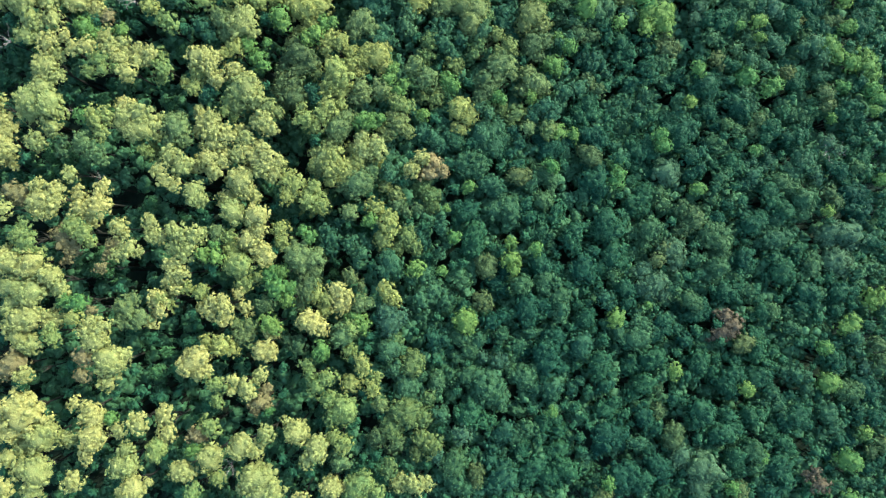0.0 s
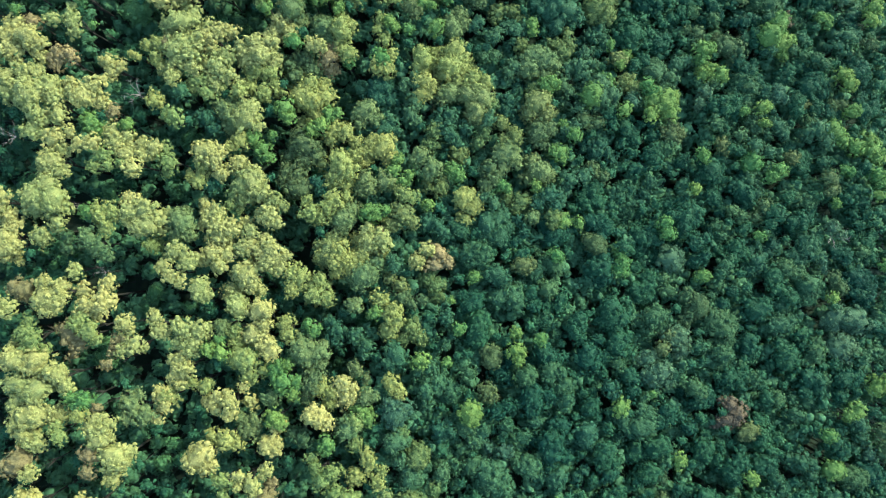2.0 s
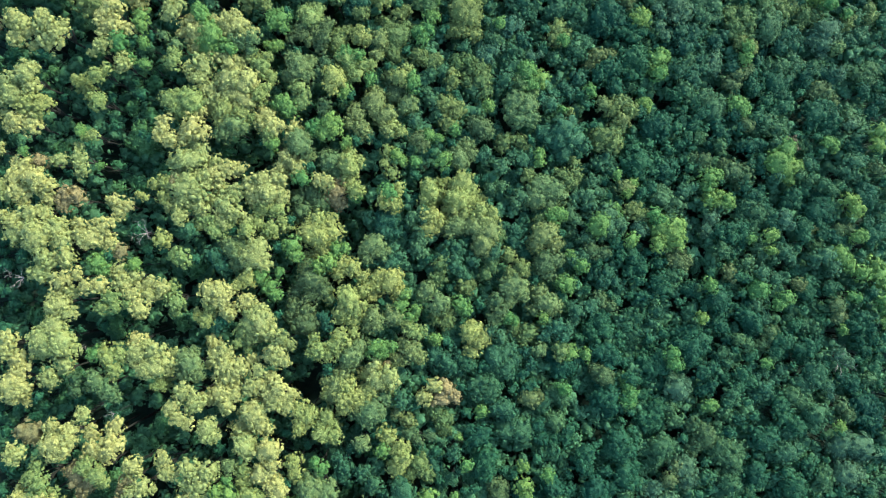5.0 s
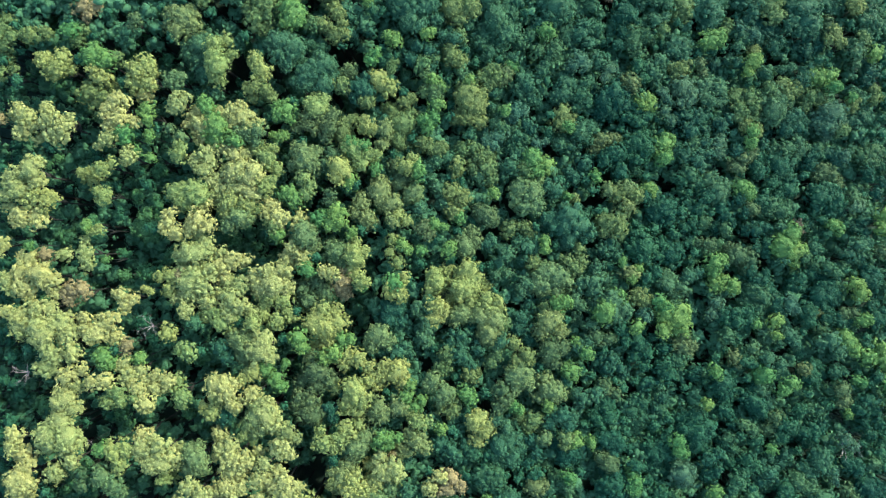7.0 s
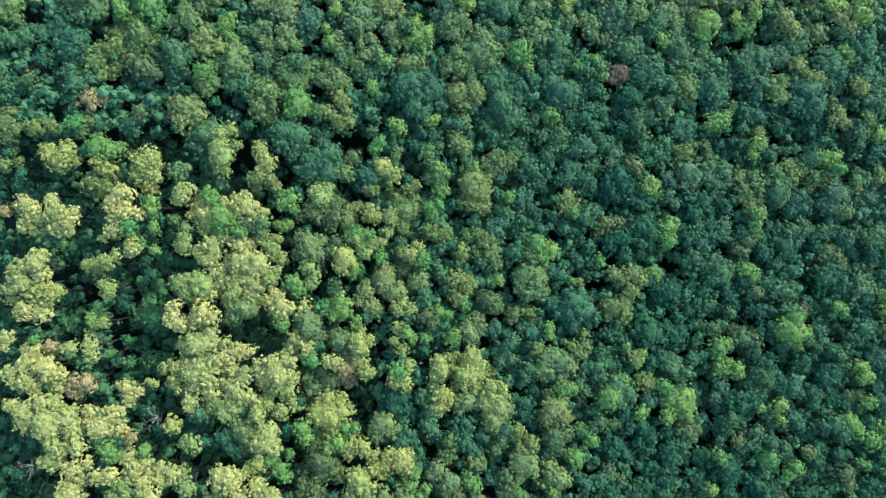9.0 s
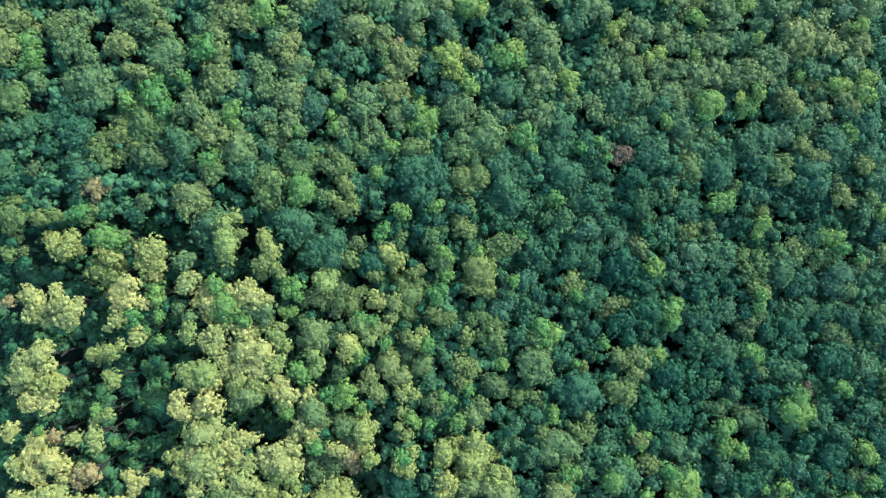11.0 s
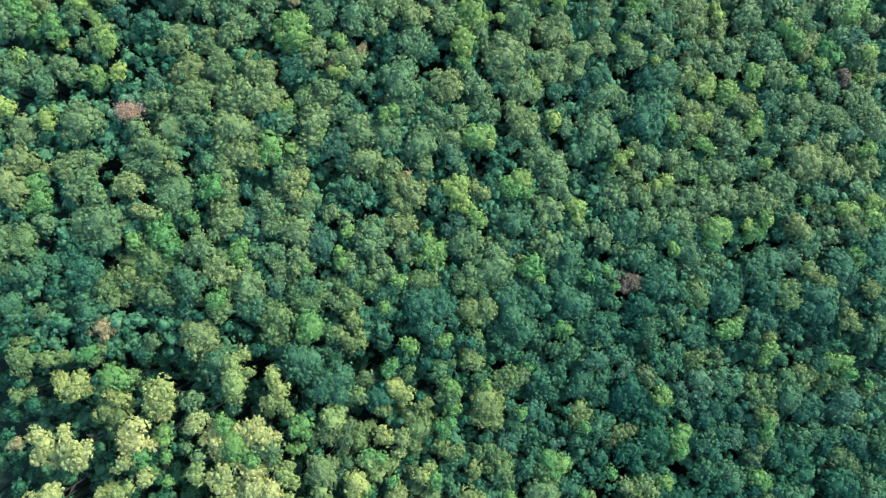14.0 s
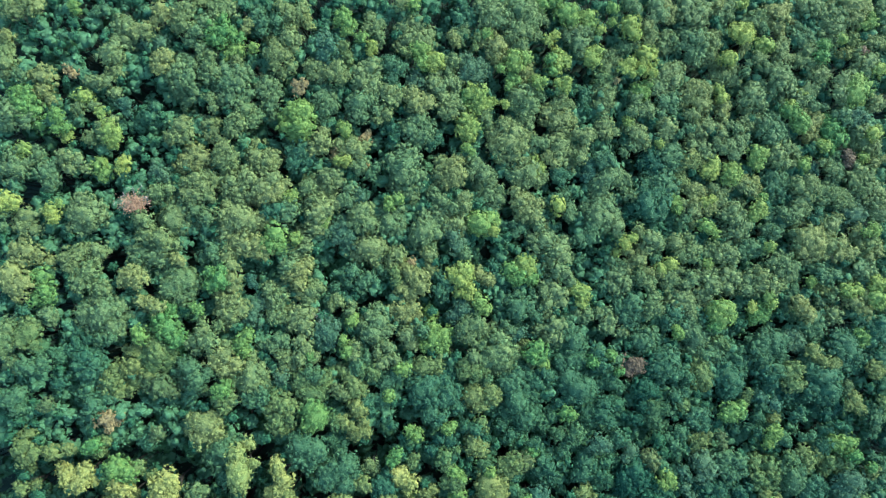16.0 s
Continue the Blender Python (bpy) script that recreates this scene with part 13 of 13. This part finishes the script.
CLEARINGS_K = [(42.2, 78.6, 0.5), (28.1, 79.1, 1.2), (64.6, 79.1, 1.2), (66.2, 79.1, 1), (-19.6, 79.5, 1.1), (-17, 79.5, 1.8), (-60.7, 79.8, 0.9), (-48.6, 79.9, 1.2), (10.1, 80, 0.7), (11.9, 80, 0.7), (54.6, 80.1, 1.2), (-31.2, 80.3, 0.9), (26.6, 80.5, 1.3), (58.7, 80.6, 1.4), (-47.4, 80.7, 1.1), (35.4, 81, 0.3), (52.7, 81, 1.5), (57.2, 81, 1.6), (65.2, 81, 1.4), (-32.4, 81.2, 1.1), (-25.2, 81.2, 0.6), (21.4, 81.4, 0.7), (54.2, 81.5, 1.2), (-53.5, 81.5, 1.1), (-19.6, 81.7, 0.3), (-16.1, 81.7, 1.1), (-8.2, 81.7, 1.1), (1.3, 81.8, 0.7), (31, 81.9, 0.7), (-47.8, 82, 0.8), (-13.5, 82.2, 0.8), (51.7, 82.4, 0.7)]
CLEARINGS_L = [(-61.2, 82.8, 0.9), (-10.4, 83.5, 0.6), (1.3, 83.6, 0.8), (-60.4, 83.6, 0.6), (-29.1, 83.8, 0.8), (-46.6, 84.1, 0.9), (53.2, 84.4, 0.7), (-37.5, 84.6, 1.4), (-12.6, 84.8, 1.1), (65.8, 85.4, 0.7), (39.4, 85.7, 0.7), (-36.6, 85.9, 0.9), (23.3, 86.1, 0.7), (-47.4, 86.3, 0.9), (-62, 86.6, 0.8), (46.8, 86.7, 0.7), (-23.5, 87, 1.1), (-50.3, 87.5, 1.7), (45.8, 87.7, 0.7), (-23.9, 87.8, 0.6), (-65.2, 88.2, 0.8), (-62, 88.3, 1.4), (64.4, 88.3, 1), (24.3, 88.4, 0.7), (-51.5, 88.8, 1.1), (-3.2, 90.8, 0.8), (22.9, 91.2, 0.8), (39.9, 91.4, 0.7), (54.3, 91.6, 1), (41.8, 91.9, 1.2), (6.7, 91.9, 0.8), (40.3, 91.9, 1.5)]
CLEARINGS_M = [(53.8, 92.3, 1.6), (-21.6, 92.4, 0.8), (38.8, 92.4, 1), (-68.2, 92.5, 0.9), (27.6, 92.6, 0.3), (-27.2, 92.9, 0.9), (66.4, 93.1, 0.5), (-16.3, 93.2, 0.3), (-24.6, 93.3, 1.1), (6.2, 93.3, 0.8), (52.8, 93.7, 1), (-3.9, 93.9, 0.8), (-14.1, 94.5, 0.8), (-54.2, 94.5, 0.8), (-55.4, 94.5, 1.1), (-23.7, 94.6, 1.4), (-66.7, 95, 0.5), (59.4, 95.1, 0.7), (44.3, 95.2, 1.7), (-2.9, 95.2, 1), (-22, 95.4, 0.6), (43.3, 95.7, 1.2), (-55, 95.8, 1.2), (21.3, 95.9, 1), (-68.7, 95.9, 1.1), (-45.6, 96.1, 0.6), (-55.4, 96.2, 0.8), (-65.1, 96.3, 1.1), (18, 96.4, 1.2), (10, 96.5, 0.7), (59.4, 96.5, 0.5), (45.8, 96.6, 1)]
CLEARINGS_N = [(-63.5, 96.7, 0.9), (51.3, 97.1, 1.4), (42.8, 97.1, 1.5), (19.4, 97.3, 1.7), (63.4, 97.5, 0.7), (41.9, 97.6, 0.9), (-22, 97.7, 0.5), (-32.3, 97.7, 1.3), (-64.3, 98, 1.2), (50.3, 98, 1), (47.3, 98, 1), (-30.6, 98.2, 0.9), (-33.5, 98.2, 1.1), (22.8, 98.2, 0.7), (17.5, 98.2, 1), (28.6, 98.6, 0.8), (8.6, 99.2, 0.3), (-6.1, 99.3, 1.1), (-33.1, 99.5, 0.8), (68, 99.9, 1), (-43.6, 100.4, 0.9), (-44.8, 100.4, 1.4), (69.6, 100.8, 0.9), (1.6, 101.1, 0.8), (-5.7, 101.1, 0.8), (-7, 101.1, 1.5), (-25.5, 101.2, 0.6), (-3.9, 101.6, 0.7), (-69.8, 101.8, 1.5), (43.4, 102.3, 1), (-9.7, 102.5, 1), (-17.7, 102.5, 1.1)]
CLEARINGS_O = [(-61.9, 102.6, 1.2), (-68.3, 102.6, 0.8), (42.4, 102.8, 0.9), (-46, 103, 0.3), (-69.8, 103, 0.9), (-15, 103.4, 0.8), (-63.1, 103.5, 1.1), (-18.5, 103.8, 1), (-51.8, 103.9, 1.1), (-53.4, 104.3, 1.1), (-63.5, 104.7, 1.1), (-50.5, 104.7, 0.6), (-36.1, 104.7, 0.8), (-35.2, 104.7, 0.9), (26.2, 104.7, 0.5), (52.9, 104.7, 0.7), (-24.6, 105.6, 1.1), (18, 105.7, 1.2), (-55.8, 106, 0.9), (15.2, 106.1, 0.8), (-32.3, 106.5, 0.9), (62.6, 106.7, 0.5), (-33.1, 106.9, 1.1), (-43.1, 107.3, 0.9), (18, 107.5, 1.3), (35.5, 107.6, 0.7), (45.9, 108.1, 1.5), (-36.1, 108.2, 1.1), (-19.8, 108.3, 0.5), (-6.1, 108.3, 0.8), (16.1, 108.4, 1.5), (33.1, 108.5, 0.5)]
CLEARINGS_P = [(37.5, 108.5, 0.3), (44.4, 108.5, 0.9), (47.4, 108.6, 1.2), (59, 108.6, 0.3), (-25.5, 108.7, 1.1), (1.2, 108.8, 1), (4.9, 109.3, 0.7), (-54.2, 109.4, 0.8), (28.7, 109.4, 0.5), (-6.6, 109.7, 1.1), (17.1, 109.8, 1.3), (31.6, 109.9, 0.8), (-22.9, 110, 1.1), (-0.2, 110.2, 1.6), (-63.5, 110.2, 0.9), (-45.2, 110.3, 0.8), (-55, 110.7, 0.6), (19, 110.8, 1.2), (29.6, 110.8, 0.7), (50.5, 111, 1), (-1.6, 111.1, 0.8), (1.2, 111.1, 1.1), (6.7, 111.1, 0.8), (-43.6, 111.2, 1.1), (-64.2, 111.5, 1.4), (-44.4, 111.6, 1.5), (52, 111.9, 0.9), (-6.1, 111.9, 1), (-65, 112.7, 1.2), (-11.9, 112.8, 0.6), (12.3, 113, 0.7), (-56.6, 113.2, 0.6)]
CLEARINGS_Q = [(14.2, 113.5, 1), (36.5, 113.7, 0.7), (46.5, 113.8, 0.7), (52.5, 114.3, 0.9), (13.3, 114.4, 1.5), (-30.6, 114.8, 0.8), (47, 114.8, 1), (-22, 116.2, 1), (-52.6, 116.2, 0.8), (5.8, 116.6, 0.8), (48, 117.2, 0.3), (4.4, 117.5, 0.8), (-15, 118.1, 0.3), (-17.5, 119, 0.8), (-8.7, 119.1, 0.5), (-56.5, 119.9, 1.1), (-62.1, 120.2, 0.9), (-58.1, 120.3, 1.1), (-16.7, 120.3, 1.1), (9.2, 120.6, 1.2), (10.6, 120.6, 1.5), (-1.4, 121, 0.7), (-29.6, 121, 0.9), (-59.7, 121.1, 0.9), (-55.7, 121.2, 0.8), (-18.8, 121.2, 1), (-66.9, 121.5, 0.6), (11.6, 121.6, 1), (36.2, 121.9, 0.5), (3.6, 121.9, 0.5), (47.7, 122, 0.9), (15.3, 122.1, 0.8)]
CLEARINGS_R = [(16.8, 122.1, 1), (-29.2, 122.4, 1.1), (26.4, 122.7, 0.7), (48.7, 123, 0.9), (68, 123.1, 1.1), (-24.9, 123.3, 0.8), (47.7, 123.4, 1.2), (-55.3, 123.7, 0.8), (68.5, 124.1, 0.9), (44.2, 124.4, 1.2), (-8.7, 124.5, 1), (25.4, 125, 1), (62.9, 125, 0.3), (0.8, 125.1, 0.8), (44.2, 125.3, 1.4), (-7.8, 125.4, 1.3), (-49.2, 125.5, 0.9), (-17.5, 125.6, 1.1), (40.7, 125.7, 0.9), (-50.4, 125.9, 0.6), (57.3, 126, 0.7), (0.4, 126, 1.1), (26.4, 126, 1.2), (-40.9, 126.1, 0.5), (45.2, 126.3, 0.9), (-5.5, 126.3, 1), (22.1, 126.4, 0.8), (58.3, 126.4, 0.9), (-64.1, 126.5, 1.1), (-14.5, 126.6, 1.1), (-16.7, 127, 1.3), (-4.6, 127.2, 1)]
CLEARINGS_S = [(21.6, 127.3, 0.8), (-68.5, 127.3, 1.1), (-0.5, 127.3, 0.8), (22.5, 127.3, 1.2), (-66.1, 127.4, 1.1), (61.4, 127.5, 0.7), (-35.1, 127.5, 0.5), (35.7, 127.6, 1), (19.6, 127.7, 0.5), (-67.3, 127.8, 0.8), (-15.8, 127.9, 0.8), (69.6, 128, 0.7), (-69.6, 128.1, 1.4), (-64.1, 128.2, 0.9), (-38.9, 128.3, 0.5), (-33.8, 128.4, 1.4), (63.9, 128.5, 0.9), (34.3, 128.5, 1), (37.2, 128.5, 0.5), (-6, 128.6, 1), (-23.2, 128.6, 0.6), (53.8, 128.8, 0.9), (-32.6, 128.8, 1.1), (-59.7, 129.1, 0.8), (-34.7, 129.2, 0.6), (52.8, 129.3, 0.7), (-52, 129.3, 0.6), (54.8, 129.3, 1), (11.1, 129.4, 1), (63.4, 129.4, 0.9), (33.8, 129.4, 0.7), (8.7, 129.8, 0.7)]
CLEARINGS_T = [(-6, 129.9, 1.1), (-33.4, 130.1, 1.3), (-17.5, 130.5, 0.5), (-47.5, 130.7, 0.9), (10.1, 130.8, 1.7), (-45.9, 131.1, 1.1), (-6.9, 131.7, 1.1), (10.6, 131.7, 1.2), (17.7, 131.9, 0.7), (-21.5, 132.2, 1), (33.8, 132.3, 0.7), (1.8, 132.4, 0.5), (-46.3, 132.4, 0.6), (-8.2, 132.6, 1), (-22.3, 133, 0.6), (-48.3, 133.2, 0.6), (-62.9, 133.3, 0.9), (-57.2, 133.4, 0.5), (23.5, 133.4, 0.7), (-7.8, 133.5, 0.3), (68.1, 133.9, 1.1), (43.2, 133.9, 0.7), (42.7, 134.4, 1), (69.6, 134.4, 1.2), (-63.6, 134.5, 1.1), (-52.4, 134.8, 0.9), (-49.1, 134.9, 1.1), (22.5, 135.3, 0.5), (-61.2, 135.4, 0.8), (43.2, 135.8, 1.2), (-51.2, 136.1, 1.5), (3.2, 136.5, 0.8)]
CLEARINGS_U = [(-49.9, 136.6, 1.2), (-30, 136.8, 0.8), (-30.9, 137.2, 0.9), (43.7, 137.3, 1), (42.2, 137.7, 0.7), (69.6, 137.8, 1.1), (-32.6, 138, 0.5), (25, 138.2, 0.7), (1.8, 138.3, 0.7), (17.7, 138.4, 1.2), (-58, 138.5, 0.9), (-66.8, 138.6, 0.6), (-64, 138.7, 0.9), (-11.8, 138.7, 0.8), (45.2, 138.7, 0.9), (15.8, 138.8, 1.7), (70.1, 139.3, 1.1), (35.3, 139.4, 0.7), (-67.6, 139.5, 0.9), (-34.7, 139.6, 0.6), (16.8, 139.8, 1.3), (34.3, 139.9, 1.4), (36.7, 140.4, 1.7), (9.7, 140.4, 0.8), (38.2, 140.4, 1.2), (15.8, 140.7, 0.8), (25.9, 141, 0.5), (47.2, 141.2, 0.7), (34.8, 141.3, 1.9), (53.8, 141.3, 1), (61.4, 141.5, 0.9), (46.2, 141.6, 1)]
CLEARINGS_V = [(52.8, 141.8, 1.4), (60.9, 142, 0.9), (-6.9, 142, 0.8), (44.7, 142.5, 0.5), (-14.5, 142.6, 1.1), (33.3, 142.7, 0.9), (51.8, 142.7, 0.9), (-19.7, 142.8, 0.8), (-3.3, 143.1, 0.7), (-45, 143.1, 0.5), (9.2, 143.2, 0.7), (-14, 143.5, 0.8), (49.8, 143.7, 0.9), (13.9, 143.8, 0.5), (-6.9, 143.8, 1.5), (-27.5, 144.3, 0.8), (26.4, 144.3, 0.7), (69.6, 144.6, 1.1), (53.8, 144.7, 0.5), (-6, 145.2, 1.5), (-36.7, 145.6, 0.6), (50.3, 146.1, 1), (-5.5, 146.2, 1), (-53.1, 146.2, 0.6), (59.9, 146.3, 0.9), (49.3, 146.5, 0.7), (-6.9, 147, 1.1), (26.4, 147.1, 0.5), (59.4, 147.3, 0.9), (46.2, 147.4, 0.7), (-14.9, 147.5, 0.8), (58.4, 147.8, 0.3)]
CLEARINGS_W = [(-4.6, 148, 1.1), (-18.8, 148.2, 0.8), (-26.2, 148.3, 0.6), (-5.5, 149.3, 1), (68.1, 151.9, 0.7)]
CLEARINGS = CLEARINGS_A + CLEARINGS_B + CLEARINGS_C + CLEARINGS_D + CLEARINGS_E + CLEARINGS_F + CLEARINGS_G + CLEARINGS_H + CLEARINGS_I + CLEARINGS_J + CLEARINGS_K + CLEARINGS_L + CLEARINGS_M + CLEARINGS_N + CLEARINGS_O + CLEARINGS_P + CLEARINGS_Q + CLEARINGS_R + CLEARINGS_S + CLEARINGS_T + CLEARINGS_U + CLEARINGS_V + CLEARINGS_W

young, belt = [], []
for x, y, r in SAPLINGS:
    settle(x, y, r)
    young.append((x, y, r, dice.uniform(0.0, 0.8)))
for wanted, close in ((1.5, 0.84), (1.2, 0.78), (0.95, 0.74)):
    for _ in range(9000):
        x, y = dice.uniform(-72, 76), dice.uniform(-44, 156)
        r = wanted * dice.uniform(0.85, 1.15)
        if any(math.hypot(x - a, y - b) < c + 0.7 * r for a, b, c in CLEARINGS):
            continue
        if any(math.hypot(x - a, y - b) < close * (r + c) for a, b, c in near(x, y)):
            continue
        settle(x, y, r)
        young.append((x, y, r, dice.uniform(2.0, 6.0) if x < -14 and y < 80 else dice.uniform(0.4, 1.3)))
for wide, count in ((2.6, 3000), (3.8, 9000)):
    for _ in range(count):
        x, y, r = dice.uniform(-125, 140), dice.uniform(-95, 215), wide * dice.uniform(0.8, 1.2)
        if -65 < x < 70 and -40 < y < 150 or wide > 3 and -76 < x < 80 and -48 < y < 160:
            continue
        if any(math.hypot(x - a, y - b) < 0.62 * (r + c) for a, b, c in near(x, y)):
            continue
        settle(x, y, r)
        belt.append((x, y, r))


def joined(name, rows, label, category, material, low=0.6, high=2.6, fine=False):
    """Many crowns on thin stems that nobody could count, in one mesh."""
    all_v, all_f, slots, soft, count = [], [], [], [], 0
    for x, y, r, *depth in rows:
        some = (THICKET if fine else BUSHES) if abs(x) < 76 and -44 < y < 156 and (depth or fine) else PLAIN_THICKET
        me = some[dice.integers(len(some))]
        v = np.empty(len(me.vertices) * 3)
        me.vertices.foreach_get("co", v)
        f = np.empty(len(me.loops), dtype=np.int32)
        me.loops.foreach_get("vertex_index", f)
        a = dice.uniform(0, 6.28)
        v = v.reshape(-1, 3) @ np.array([[math.cos(a), math.sin(a), 0], [-math.sin(a), math.cos(a), 0], [0, 0, 1]]) * r
        top = canopy(x, y) - 0.4 * r - (depth[0] if depth else dice.uniform(low, high))
        all_v.append(v + (x, y, top))
        all_f.append(f.reshape(-1, 3) + count)
        slots.append(np.zeros(len(all_f[-1]), dtype=np.int32))
        rounded = np.empty(len(me.polygons), dtype=bool)
        me.polygons.foreach_get("use_smooth", rounded)
        soft.append(rounded)
        count += len(v)
        foot, w = soil(x, y) - 0.2, 0.06 * r
        ring = np.array([(w, 0, 0), (-w * 0.5, w * 0.87, 0), (-w * 0.5, -w * 0.87, 0)])
        all_v.append(np.concatenate([ring + (x, y, foot), ring * 0.4 + (x, y, top)]))
        all_f.append(np.array([(0, 1, 4), (0, 4, 3), (1, 2, 5), (1, 5, 4), (2, 0, 3), (2, 3, 5)]) + count)
        slots.append(np.ones(6, dtype=np.int32))
        soft.append(np.ones(6, dtype=bool))
        count += 6
    me = bpy.data.meshes.new(name)
    v, f = np.concatenate(all_v), np.concatenate(all_f)
    me.vertices.add(len(v))
    me.vertices.foreach_set("co", v.ravel())
    me.loops.add(f.size)
    me.loops.foreach_set("vertex_index", f.ravel().astype(np.int32))
    me.polygons.add(len(f))
    me.polygons.foreach_set("loop_start", np.arange(0, f.size, 3, dtype=np.int32))
    me.materials.append(material)
    me.materials.append(BARK)
    me.polygons.foreach_set("material_index", np.concatenate(slots))
    me.polygons.foreach_set("use_smooth", np.concatenate(soft))
    me.update(calc_edges=True)
    ob = tagged(new(name, me), label, category, kind="stuff")
    ob.color = (0.5, 0.5, 0.5, 1)
    return ob


low, bushes = [], {}
for _ in range(14000):
    x, y = dice.uniform(-78, 82), dice.uniform(-46, 158)
    steep = x < -14 and y < 80
    near_bush = [p for i in (-1, 0, 1) for j in (-1, 0, 1) for p in bushes.get((x // 4 + i, y // 4 + j), ())]
    if any(math.hypot(x - a, y - b) < 1.6 for a, b in near_bush):
        continue
    if any(math.hypot(x - a, y - b) < 0.5 * c for a, b, c in near(x, y)):
        continue
    bushes.setdefault((x // 4, y // 4), []).append((x, y))
    sunken = any(math.hypot(x - a, y - b) < c + 0.3 for a, b, c in CLEARINGS)
    deep = dice.uniform(7.0, 10.0) if steep else dice.uniform(2.8, 4.4) if sunken else dice.uniform(1.9, 3.2) if y < 85 else dice.uniform(1.1, 2.2)
    low.append((x, y, dice.uniform(1.7, 2.4), deep))
joined("undergrowth", low, "dark green undergrowth below the closed leaf canopy", "undergrowth", SHRUBS)
joined("far_woods", belt, "closed green leaf canopy of the surrounding wood", "woods", LEAVES["young_tree"])
joined("saplings", young, "young green saplings between the taller crowns", "saplings", LEAVES["young_tree"], fine=True)

# beyond them the wood goes on, crown by crown, ever plainer
v_all, f_all, count = [], [], 0
for step, start, stop in ((10.5, 0, 130), (21.0, 130, 370)):
    for i in range(-int((start + stop + 140) / step), int((start + stop + 140) / step) + 1):
        for j in range(-int((start + stop + 170) / step), int((start + stop + 170) / step) + 1):
            x, y = 7 + (i + dice.uniform(-0.3, 0.3)) * step, 60 + (j + dice.uniform(-0.3, 0.3)) * step
            out = max(abs(x - 7) - 127, abs(y - 60) - 150)
            if not start <= out < stop:
                continue
            r = step * dice.uniform(0.58, 0.74)
            shape = np.array((1, 1, dice.uniform(0.75, 1.0) * (1 if step < 20 else 0.5)))
            core = SMALL_HEART_V * dice.uniform(0.75, 1.05, (len(SMALL_HEART_V), 1)) * r * shape
            way = unit(dice.normal(size=(12, 3)) + (0, 0, 0.8))
            sv, sf = leaf_sprays(way * r * shape * dice.uniform(0.85, 1.05, (12, 1)), way, r * 0.5, 0.4)
            foot = soil(x, y)
            top = foot + 21 - r * shape[2] + dice.uniform(-2, 1.5)
            w = 0.05 * r
            ring = np.array([(w, 0, 0), (-w * 0.5, w * 0.87, 0), (-w * 0.5, -w * 0.87, 0)])
            stem = np.concatenate([ring + (0, 0, foot - top - 0.2), ring * 0.4])
            v_all += [core + (x, y, top), sv + (x, y, top), stem + (x, y, top)]
            f_all += [SMALL_HEART_F + count, sf + count + len(core), np.array([(0, 1, 4), (0, 4, 3), (1, 2, 5), (1, 5, 4), (2, 0, 3), (2, 3, 5)]) + count + len(core) + len(sv)]
            count += len(core) + len(sv) + 6
tagged(new("distant_woods", mesh_object("distant_woods", np.concatenate(v_all).tolist(), np.concatenate(f_all).tolist(), LEAVES["young_tree"])),
       "distant green wood on the far slopes", "woods", kind="stuff")
